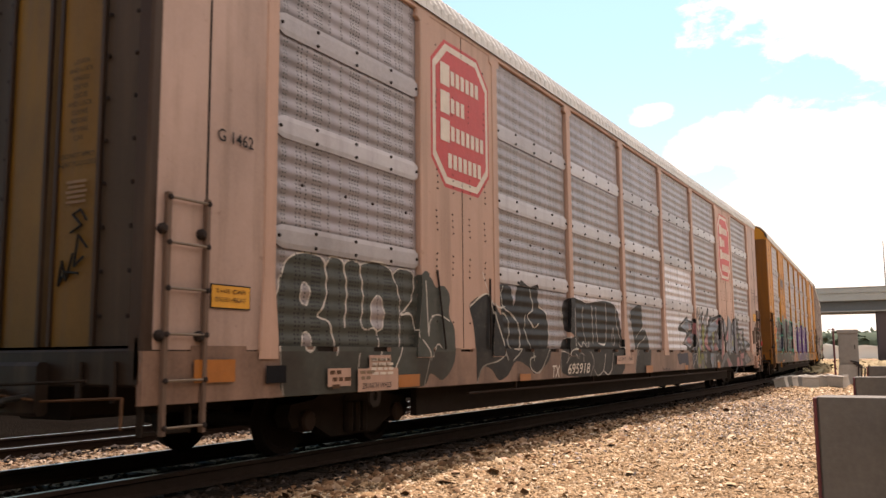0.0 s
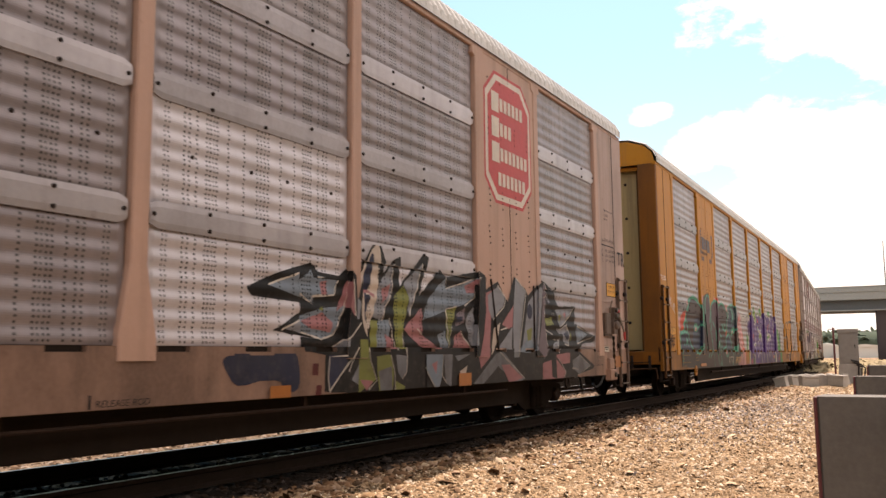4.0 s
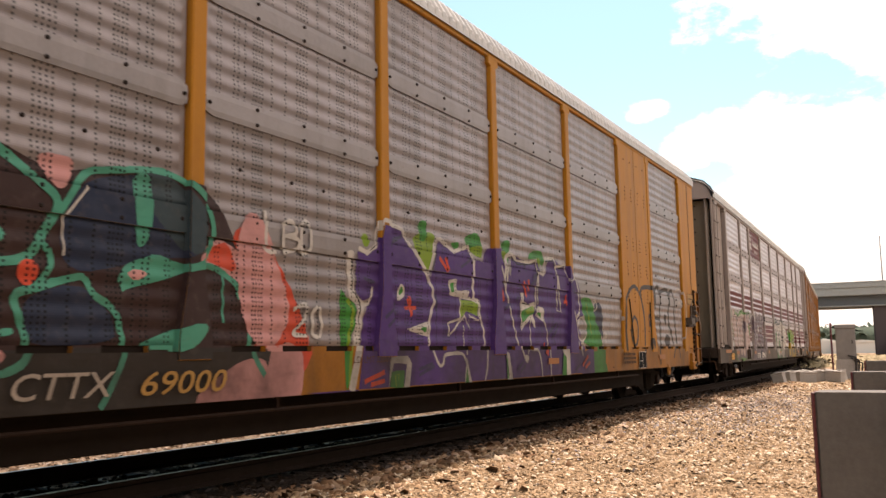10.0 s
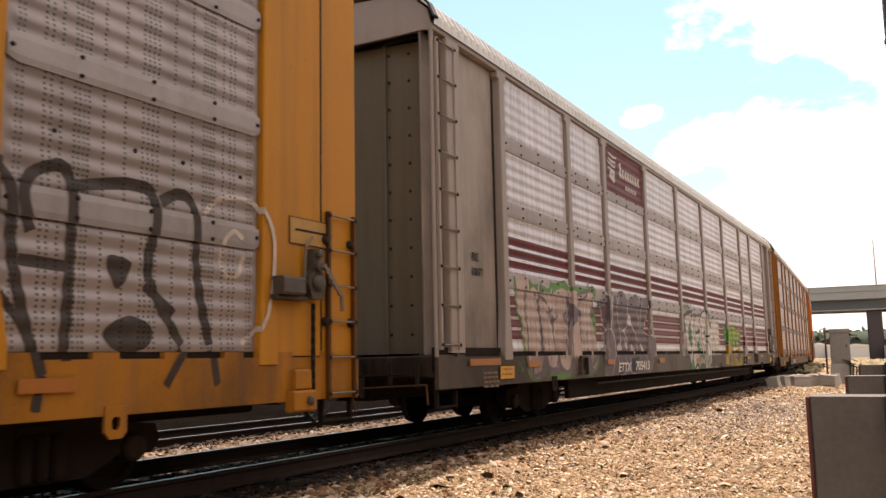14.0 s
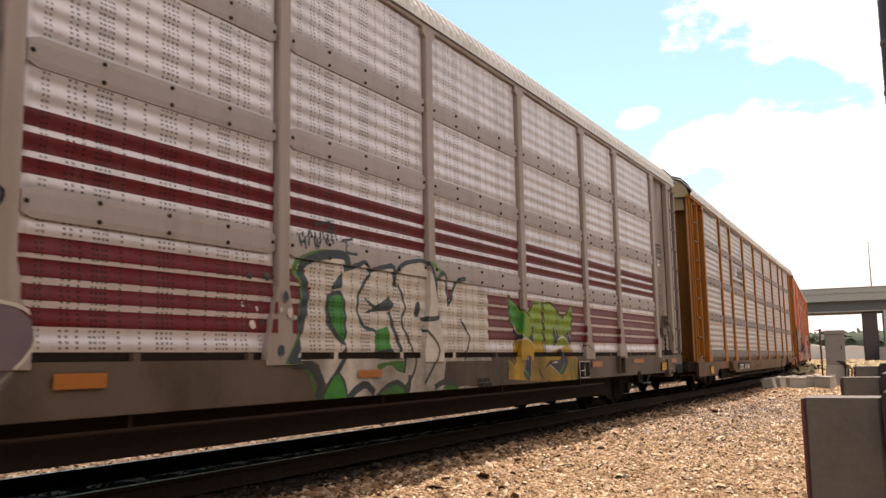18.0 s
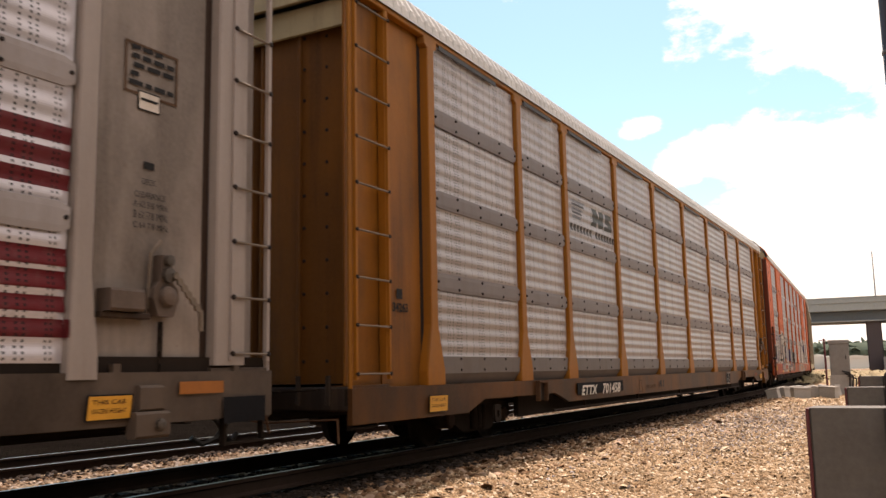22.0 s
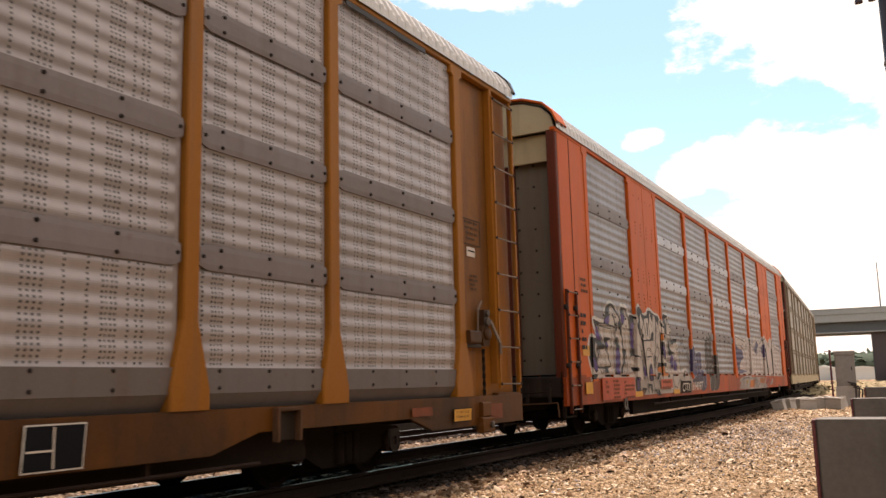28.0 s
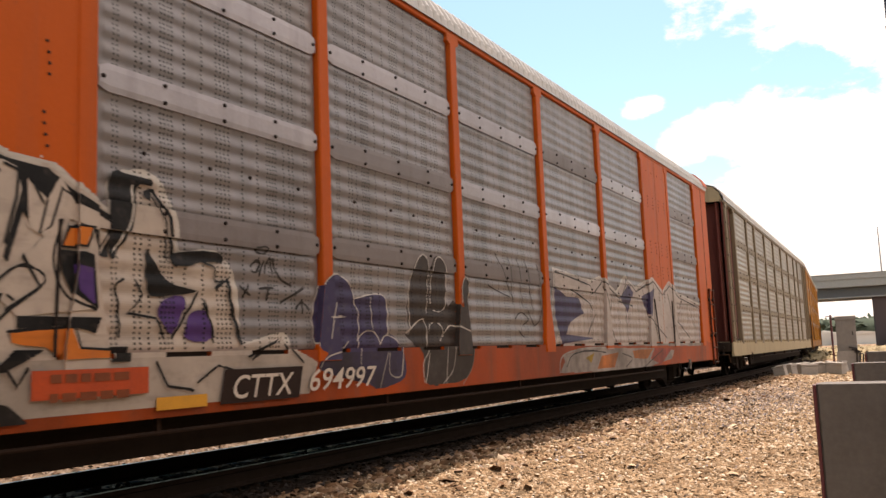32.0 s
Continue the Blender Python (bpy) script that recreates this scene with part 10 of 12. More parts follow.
g.line('black', 0.02, [(-8.64, 1.30), (-8.24, 1.31)], curve=False)
g.line('black', 0.016, [(-8.52, 1.44), (-8.38, 1.44), (-8.24, 1.36)])
g.fill('black', [(-8.56, 0.82), (-8.49, 1.05), (-8.37, 1.16), (-8.26, 1.08), (-8.23, 0.82)])
g.fill('violet', [(-8.46, 0.82), (-8.42, 1.05), (-8.30, 1.05), (-8.28, 0.82)])
g.line('black', 0.022, [(-8.87, 1.58), (-8.80, 1.45)], curve=False)
g.line('black', 0.02, [(-8.25, 1.63), (-8.20, 1.48)], curve=False)
g.line('black', 0.02, [(-7.88, 1.33), (-7.82, 1.29)], curve=False)
g.fill('violet', [(-8.95, 1.13), (-8.81, 1.07), (-8.77, 0.89), (-8.88, 0.89)], curve=False)
g.line('black', 0.03, [(-8.97, 1.45), (-8.84, 1.17)], curve=False)
g.fill('black', [(-8.05, 1.32), (-7.90, 1.34), (-7.97, 1.19), (-8.02, 1.04)], curve=False)
g.fill('black', [(-7.80, 1.19), (-7.14, 1.19), (-7.19, 1.08), (-7.39, 1.12), (-7.80, 1.11)], curve=False)
g.fill('orange', [(-7.85, 1.10), (-7.39, 1.11), (-7.32, 0.96), (-7.05, 0.95), (-7.05, 0.90), (-7.44, 0.89), (-7.58, 0.98), (-7.83, 1.00)], curve=False)
g.line('black', 0.022, [(-7.87, 1.09), (-7.36, 1.12), (-7.31, 0.96), (-7.02, 0.96), (-7.03, 0.89)], curve=False)
g.fill('black', [(-7.04, 0.98), (-6.85, 0.98), (-6.86, 0.86), (-7.04, 0.86)], curve=False)
g.fill('black', [(-7.99, 0.81), (-7.81, 0.96), (-7.58, 0.96), (-7.90, 0.81)], curve=False)
g.fill('orange', [(-7.40, 1.83), (-7.22, 1.85), (-7.28, 1.71), (-7.46, 1.70)], curve=False)
g.line('black', 0.025, [(-7.40, 1.84), (-7.46, 1.69), (-7.27, 1.70), (-7.20, 1.85), (-7.40, 1.84)], curve=False)
g.fill('black', [(-7.48, 1.67), (-7.21, 1.66), (-7.17, 1.25), (-7.38, 1.36), (-7.46, 1.51)], curve=False)
g.fill('violet', [(-7.37, 1.57), (-7.22, 1.55), (-7.20, 1.28), (-7.33, 1.38)], curve=False)
g.fill('black', [(-7.03, 2.26), (-6.85, 2.31), (-6.63, 2.30), (-6.63, 2.25), (-6.76, 2.22), (-6.83, 1.88), (-6.93, 1.73), (-7.02, 1.66)])
g.line('white', 0.022, [(-6.81, 2.24), (-6.84, 1.94), (-7.00, 1.68)])
g.line('black', 0.035, [(-6.70, 2.19), (-6.61, 2.22), (-6.44, 2.01), (-6.40, 1.66), (-6.36, 1.62)], curve=False)
g.line('black', 0.018, [(-6.62, 2.16), (-6.49, 1.98), (-6.47, 1.67)], curve=False)
g.fill('black', [(-6.71, 2.18), (-6.62, 2.19), (-6.66, 2.13)])
g.fill('black', [(-6.67, 1.74), (-6.59, 1.64), (-6.42, 1.48), (-6.12, 1.43), (-6.49, 1.38), (-6.66, 1.41)])
g.fill('violet', [(-6.49, 1.35), (-6.26, 1.36), (-6.41, 1.08), (-6.55, 1.23)])
g.fill('violet', [(-6.21, 1.24), (-6.02, 1.26), (-5.96, 1.04), (-6.26, 1.04)])
g.line('black', 0.025, [(-6.78, 1.47), (-6.70, 1.38), (-6.86, 1.22), (-6.58, 1.21), (-6.49, 1.04)], curve=False)
g.line('black', 0.022, [(-6.89, 1.49), (-6.97, 1.44), (-6.95, 1.33), (-6.93, 1.04)])
g.line('black', 0.026, [(-6.12, 1.42), (-6.41, 1.04)], curve=False)
g.line('black', 0.022, [(-6.05, 1.36), (-5.93, 1.04)], curve=False)
g.fill('black', [(-6.40, 1.73), (-5.93, 1.78), (-5.81, 1.70), (-6.05, 1.69), (-6.26, 1.63), (-6.39, 1.64)])
g.line('black', 0.024, [(-6.07, 1.68), (-5.93, 1.65), (-5.92, 1.53), (-5.81, 1.53)], curve=False)
g.line('black', 0.024, [(-7.92, 2.21), (-7.81, 2.18), (-7.82, 2.00), (-7.90, 1.67)], curve=False)
g.line('black', 0.02, [(-7.72, 2.15), (-7.61, 1.97)], curve=False)
g.line('black', 0.03, [(-7.77, 1.60), (-7.63, 1.39), (-7.89, 1.22)], curve=False)
g.line('black', 0.045, [(-5.93, 1.46), (-5.77, 1.55), (-5.71, 1.26), (-5.60, 0.98)], curve=False)
g.line('black', 0.028, [(-5.57, 0.87), (-5.03, 1.04), (-5.30, 0.95), (-5.52, 0.85)], curve=False)
g.line('black', 0.024, [(-5.03, 0.98), (-4.79, 0.80)], curve=False)
g.line('black', 0.022, [(-6.07, 1.33), (-5.98, 1.19), (-5.95, 1.00)], curve=False)
g.fill('black', [(-9.59, 0.88), (-9.31, 0.87), (-9.30, 0.76), (-9.57, 0.77)], curve=False)
g.line('black', 0.022, [(-6.19, 0.67), (-5.94, 0.81), (-5.63, 0.73)], curve=False)
g.fill('black', [(-9.57, 0.87), (-9.28, 0.87), (-9.29, 0.57), (-9.57, 0.56)], curve=False)
g.fill('violet', [(-9.52, 0.84), (-9.33, 0.84), (-9.34, 0.61), (-9.51, 0.60)], curve=False)
g.fill('black', [(-8.72, 0.74), (-8.38, 0.72), (-8.40, 0.53), (-8.46, 0.53), (-8.47, 0.67), (-8.66, 0.68), (-8.68, 0.53), (-8.73, 0.53)], curve=False)
g.fill('black', [(-9.16, 0.66), (-8.80, 0.64), (-9.05, 0.51), (-9.14, 0.51)], curve=False)
g.line('black', 0.03, [(-8.74, 0.87), (-8.69, 0.72)], curve=False)
g.line('black', 0.03, [(-8.36, 0.87), (-8.20, 0.62), (-7.95, 0.50)], curve=False)
g.fill('black', [(-7.95, 0.62), (-7.86, 0.60), (-7.72, 0.48), (-7.92, 0.48)], curve=False)
g.line('black', 0.022, [(-8.25, 0.58), (-8.02, 0.60), (-7.99, 0.53)], curve=False)
g.line('black', 0.03, [(-7.90, 0.87), (-7.80, 0.72), (-7.72, 0.84)], curve=False)
g.line('black', 0.026, [(-6.62, 0.86), (-6.50, 0.66), (-6.22, 0.62)], curve=False)
g.fill('orange', [(-9.16, 0.51), (-9.05, 0.51), (-8.99, 0.60), (-9.12, 0.60)], curve=False)
g.done()

g = Graffiti(car_f, BNS, 'violet bubble letter graffiti with thin white lines')
g.fill('indigo', [(-4.53, 0.95), (-4.57, 1.24), (-4.48, 1.51), (-4.31, 1.67), (-4.08, 1.69), (-3.88, 1.57), (-3.85, 1.45), (-3.67, 1.49), (-3.34, 1.53), (-3.21, 1.42), (-3.21, 1.08), (-3.09, 1.07), (-2.96, 0.90), (-2.94, 0.59), (-3.46, 0.49), (-3.71, 0.55), (-4.51, 0.72), (-4.40, 0.88)])
g.fill('charcoal', [(-2.73, 1.09), (-2.78, 1.36), (-2.68, 1.75), (-2.56, 1.96), (-2.36, 2.03), (-2.25, 1.86), (-2.25, 1.45), (-2.20, 1.94), (-2.03, 2.05), (-1.82, 1.93), (-1.82, 1.46), (-1.64, 1.51), (-1.46, 1.43), (-1.49, 1.69), (-1.33, 1.85), (-1.17, 1.75), (-1.23, 1.44), (-1.17, 1.00), (-1.30, 0.61), (-1.64, 0.48), (-1.98, 0.47), (-2.46, 0.50), (-2.52, 0.85), (-2.84, 1.08)])
g.line('white', 0.016, [(-4.53, 0.95), (-4.57, 1.24), (-4.48, 1.51), (-4.31, 1.67), (-4.08, 1.69), (-3.88, 1.57), (-3.85, 1.43), (-3.77, 1.26), (-3.81, 0.75)])
g.line('white', 0.016, [(-3.85, 1.45), (-3.67, 1.49), (-3.34, 1.53), (-3.21, 1.42), (-3.21, 1.08)])
g.line('white', 0.016, [(-3.54, 1.48), (-3.50, 1.12)])
g.line('white', 0.016, [(-3.81, 1.01), (-3.62, 1.12), (-3.43, 1.08), (-3.37, 0.97)])
g.line('white', 0.016, [(-3.37, 0.97), (-3.23, 1.07), (-3.02, 1.01), (-2.96, 0.88), (-3.01, 0.62)])
g.line('white', 0.016, [(-4.34, 1.03), (-4.21, 1.45), (-4.14, 1.05)])
g.line('white', 0.016, [(-4.33, 1.25), (-4.07, 1.26)])
g.line('white', 0.016, [(-4.51, 0.74), (-4.40, 0.85), (-4.11, 0.91), (-3.96, 1.01)])
g.line('white', 0.016, [(-3.46, 0.49), (-3.27, 0.88)])
g.line('white', 0.016, [(-3.24, 0.88), (-3.25, 0.64), (-3.01, 0.62), (-2.96, 0.88)])
g.line('white', 0.016, [(-2.72, 1.16), (-2.73, 1.59), (-2.56, 1.94), (-2.39, 2.04), (-2.27, 1.90), (-2.33, 1.33)])
g.line('white', 0.016, [(-2.24, 1.45), (-2.16, 1.90), (-2.03, 2.05), (-1.85, 1.95), (-1.82, 1.63), (-1.91, 1.38), (-2.16, 1.37)])
g.line('white', 0.016, [(-2.84, 1.08), (-2.41, 1.26), (-2.35, 0.93), (-2.52, 0.73), (-2.48, 0.50), (-2.36, 0.85)])
g.line('white', 0.016, [(-2.35, 0.97), (-2.26, 1.19), (-2.01, 1.21), (-1.92, 1.05)])
g.line('white', 0.016, [(-2.02, 1.00), (-1.75, 1.19), (-1.26, 1.11)])
g.line('white', 0.016, [(-1.69, 0.92), (-1.80, 0.63), (-2.06, 0.48)])
g.line('white', 0.016, [(-1.24, 1.35), (-1.17, 1.00), (-1.27, 0.66), (-1.55, 0.45)])
g.line('white', 0.016, [(-1.50, 1.47), (-1.48, 1.73), (-1.33, 1.85), (-1.17, 1.75), (-1.27, 1.48)])
g.line('white', 0.016, [(-1.90, 0.92), (-1.98, 0.47)])
g.done()

g = Graffiti(car_f, BNS, 'thin black marker tags on the grey sheet')
g.line('ink', 0.026, [(-5.39, 1.86), (-5.25, 1.88), (-5.25, 1.82), (-5.37, 1.82), (-5.39, 1.86)])
g.line('ink', 0.026, [(-5.46, 1.68), (-5.39, 1.74), (-5.32, 1.73), (-5.39, 1.64), (-5.46, 1.65)])
g.line('ink', 0.026, [(-5.35, 1.62), (-5.27, 1.75)])
g.line('ink', 0.026, [(-5.28, 1.63), (-5.20, 1.79), (-5.16, 1.63)])
g.line('ink', 0.026, [(-5.16, 1.79), (-5.07, 1.61), (-4.87, 1.54)])
g.line('ink', 0.026, [(-5.61, 1.50), (-5.46, 1.42)])
g.line('ink', 0.026, [(-5.48, 1.52), (-5.57, 1.40)])
g.line('ink', 0.026, [(-5.35, 1.50), (-5.14, 1.51)])
g.line('ink', 0.026, [(-5.23, 1.51), (-5.24, 1.38)])
g.line('ink', 0.026, [(-5.05, 1.37), (-4.69, 1.53)])
g.line('ink', 0.026, [(-4.83, 1.32), (-4.72, 1.39), (-4.62, 1.32)])
g.line('ink', 0.026, [(-4.72, 1.42), (-4.73, 1.27)])
g.line('ink', 0.022, [(-0.34, 2.25), (0.21, 1.58)])
g.line('ink', 0.022, [(0.10, 2.21), (0.20, 1.53)])
g.line('ink', 0.022, [(0.40, 2.23), (0.55, 1.49)])
g.line('ink', 0.022, [(0.70, 2.21), (0.92, 1.45)])
g.line('ink', 0.022, [(1.15, 2.19), (1.25, 1.41)])
g.line('ink', 0.022, [(-0.60, 1.76), (0.09, 1.62)])
g.line('ink', 0.022, [(0.23, 1.31), (0.48, 1.41), (0.72, 1.32), (0.52, 1.22)])
g.line('ink', 0.022, [(0.73, 1.45), (0.96, 1.22), (1.24, 1.38)])
g.line('ink', 0.022, [(0.33, 1.14), (0.56, 1.04)])
g.done()

g = Graffiti(car_f, BNS, 'white angular graffiti with dark shadow across sheets and sill')
g.line('white', 0.05, [(1.63, 0.91), (1.81, 2.17), (3.52, 2.05), (4.15, 2.16), (4.96, 1.91), (5.66, 2.28), (6.26, 2.06), (7.53, 2.34), (8.29, 2.07), (8.89, 2.33), (9.84, 2.07), (11.91, 1.89), (11.85, 0.83)], curve=False)
g.fill('chrome', [(1.84, 2.16), (3.52, 2.03), (4.14, 2.14), (4.96, 1.89), (5.66, 2.25), (6.25, 2.05), (7.52, 2.31), (8.29, 2.05), (8.88, 2.29), (9.83, 2.04), (11.81, 1.86), (11.66, 0.81), (1.73, 0.90), (2.11, 1.31), (1.78, 1.70)], curve=False)
g.fill('indigo', [(1.83, 1.87), (2.40, 1.72), (2.95, 1.73), (3.15, 1.46), (2.49, 1.30), (2.26, 1.09), (3.71, 1.02), (2.06, 0.93), (1.83, 1.37)], curve=False)
g.fill('indigo', [(5.26, 1.84), (5.79, 2.11), (6.09, 1.95), (5.72, 1.52)], curve=False)
g.fill('indigo', [(6.65, 1.89), (7.64, 2.11), (7.23, 1.47)], curve=False)
g.line('black', 0.032, [(1.87, 2.12), (3.51, 1.97), (3.63, 1.81), (4.20, 2.09), (4.81, 1.90), (5.25, 1.80), (5.76, 2.21), (6.27, 1.98), (7.57, 2.26), (8.27, 1.99), (8.94, 2.23), (9.81, 1.98), (11.79, 1.80)], curve=False)
g.line('black', 0.032, [(4.21, 2.01), (4.39, 1.71), (4.59, 1.02)], curve=False)
g.line('black', 0.032, [(4.82, 1.94), (4.56, 1.33), (4.87, 0.95)], curve=False)
g.line('black', 0.032, [(5.62, 2.06), (5.60, 1.44), (5.65, 0.93)], curve=False)
g.line('black', 0.032, [(6.75, 2.05), (7.16, 1.45), (8.44, 1.01)], curve=False)
g.line('black', 0.032, [(7.56, 2.18), (7.52, 1.37), (7.74, 0.92)], curve=False)
g.line('black', 0.032, [(8.71, 2.05), (9.04, 1.39), (9.51, 0.91)], curve=False)
g.line('black', 0.032, [(9.95, 1.90), (9.65, 1.40), (10.75, 1.01)], curve=False)
g.line('black', 0.032, [(2.57, 1.86), (3.40, 1.68), (3.79, 1.46), (3.30, 1.09)], curve=False)
g.line('black', 0.032, [(5.18, 1.74), (6.09, 1.68)], curve=False)
g.line('black', 0.032, [(10.89, 1.75), (11.20, 1.34)], curve=False)
g.fill('chrome', [(1.94, 0.74), (3.01, 0.85), (7.32, 0.80), (8.94, 0.74), (8.67, 0.54), (7.23, 0.45), (6.60, 0.37), (1.77, 0.46), (2.01, 0.64)], curve=False)
g.fill('orange', [(3.83, 0.70), (4.83, 0.75), (4.54, 0.48), (3.57, 0.47)], curve=False)
g.fill('yellow', [(2.98, 0.68), (3.45, 0.76), (3.27, 0.59)], curve=False)
g.fill('orange', [(5.72, 0.77), (7.19, 0.79), (6.71, 0.59), (5.80, 0.61)], curve=False)
g.fill('red', [(7.32, 0.80), (8.73, 0.78), (7.75, 0.44), (6.95, 0.58)], curve=False)
g.line('black', 0.022, [(2.09, 0.55), (2.40, 0.75), (3.25, 0.80), (4.07, 0.76)])
g.line('black', 0.022, [(5.03, 0.72), (5.66, 0.62), (5.23, 0.46)])
g.line('black', 0.022, [(6.31, 0.39), (7.96, 0.76)])
g.line('white', 0.03, [(1.77, 0.46), (1.94, 0.74), (3.05, 0.85), (4.09, 0.85)])
g.done()


# ---------------------------------------------------------------- emblems, notices and stencils
SURF = {"sill": SILL_OUT, "door": DOOR_OUT, "strip": STRIP_OUT, "post": POST_OUT + 0.012}


def out_of(spec, where):
    return SURF[where] if where in SURF else DOOR_OUT - spec["end_in"]


STENCIL = {"black": plain("stencil_black", (0.016, 0.015, 0.016), 0.6, spec=0.1), "white": WHITE, "brown": plain("faded_stencil", (0.09, 0.05, 0.03), 0.7, spec=0.1), "blue": plain("emblem_blue", (0.022, 0.025, 0.055), 0.6, spec=0.1), "slate": plain("emblem_slate", (0.075, 0.058, 0.06), 0.65, var=0.5), "grey": plain("emblem_grey", (0.10, 0.095, 0.11), 0.6), "cream": plain("emblem_cream", (0.55, 0.48, 0.42), 0.6), "red": plain("emblem_red", (0.42, 0.030, 0.030), 0.55), "maroon": plain("emblem_maroon", (0.12, 0.012, 0.017), 0.55), "faint": plain("faint_stencil", (0.20, 0.14, 0.10), 0.7, spec=0.1), "gold": plain("gold_stencil", (0.34, 0.18, 0.04), 0.6), "orange": plain("notice_orange", (0.42, 0.050, 0.004), 0.6, var=0.5), "yellow": YELLOW, "dim": plain("dim_gold_stencil", (0.13, 0.075, 0.025), 0.7), "primer": plain("red_primer_patch", (0.17, 0.038, 0.008), 0.75, var=0.6), "worn": plain("worn_cream_stencil", (0.30, 0.245, 0.20), 0.7, var=0.6), "amber": AMBER, "tan": KCS_TAN, "board": plain("sooty_board", (0.030, 0.019, 0.016), 0.8, spec=0.1), "plate_black": plain("notice_black", (0.008, 0.008, 0.010), 0.8, spec=0.1)}


def stencil(parent, spec, where, text, x, z, cap, width, colour, slant=0.0, lift=0.034):
    glyphs = letters(text, cap / 0.70, (0.001 if spec["key"] in ("kcs", "csx", "bns") else 0.004) * cap / 0.1 if cap > 0.09 else 0.0, slant)
    w = max((v.co.x for me in glyphs for v in me.vertices), default=1)
    k = width / w if width else 1.0
    m = Matrix.Translation((x, -out_of(spec, where) - seat(where, lift), z)) @ Matrix.Diagonal((k, 1, 1, 1))
    for me in glyphs:
        part("letter", me, STENCIL[colour], parent, "", m)


def seat(where, lift):
    """Marks on the sill lie over the thick spray paint, others close to the panel."""
    return lift if where == "sill" else lift - 0.017


def slab(parent, spec, where, x0, x1, z0, z1, colour, name="marking", lean=0.0, lift=0.028, label="", thick=0.002):
    """A thin painted or stuck-on rectangle, leaning by lean metres over its height."""
    y = -out_of(spec, where) - seat(where, lift)
    pts = [(x0, z0), (x1, z0), (x1 + lean, z1), (x0 + lean, z1)]
    return part(name, Mesh().loft([[(x, y, z) for x, z in pts], [(x, y + thick, z) for x, z in pts]][::-1]), STENCIL[colour], parent, label)


def notice(car, spec, where, x0, x1, z0, z1, lines=(), face="yellow", edge="black", lean=0.0, bars=0, label="small yellow warning notice with a dark border"):
    if face == "bare":
        for a, b_, lo, hi in ((x0, x1, z0, z0 + 0.02), (x0, x1, z1 - 0.02, z1), (x0, x0 + 0.02, z0 + 0.02, z1 - 0.02), (x1 - 0.02, x1, z0 + 0.02, z1 - 0.02)):
            slab(car, spec, where, a, b_, lo, hi, edge, "frame_line")
        return None
    p = slab(car, spec, where, x0, x1, z0, z1, edge, "notice_plate", lean, 0.029, label, 0.004)
    b = 0.011
    slab(p, spec, where, x0 + b, x1 - b, z0 + b, z1 - b, face, "plate_face", lean * 0.9, 0.032)
    h = (z1 - z0 - 2 * b) / max(1, len(lines) + 0.6)
    for i, t in enumerate(lines):
        stencil(p, spec, where, t, x0 + b + 0.08 * (x1 - x0) + lean * 0.4, z1 - b - h * (i + 1.0) + h * 0.1, h * 0.5, (x1 - x0 - 2 * b) * 0.8, "black", 0.0, 0.036)
    if face == "plate_black" and bars:
        xv = x0 + 0.46 * (x1 - x0) + lean * 0.5
        slab(p, spec, where, xv, xv + 0.014, z0 + 0.02, z1 - 0.02, "cream", "bar", 0.0, 0.036)
        slab(p, spec, where, x0 + 0.03, xv, z0 + 0.42 * (z1 - z0), z0 + 0.42 * (z1 - z0) + 0.014, "cream", "bar", 0.0, 0.036)
        return p
    for i in range(bars):
        zz = z1 - b - (z1 - z0 - 2 * b) * (i + 0.8) / (bars + 0.6)
        slab(p, spec, where, x0 + 0.12 * (x1 - x0), x1 - (0.12 + 0.1 * (i % 2)) * (x1 - x0), zz, zz + 0.022, "black" if face != "plate_black" else "white", "bar", 0.0, 0.036)
    return p


def bars(car, spec, where, x0, x1, z_top, n, pitch, colour, height=0.03, ragged=0.3):
    """Lines of small lettering that cannot be read."""
    rng = random.Random(int(x0 * 100) + n)
    for i in range(n):
        z = z_top - i * pitch
        x = x0 + rng.random() * 0.05
        while x < x1 - 0.06:
            w = rng.uniform(0.06, 0.16)
            slab(car, spec, where, x, min(x + w, x1), z - height, z, colour, "bar", 0.0, 0.034)
            x += w + 0.03
            if rng.random() < ragged * 0.25:
                break


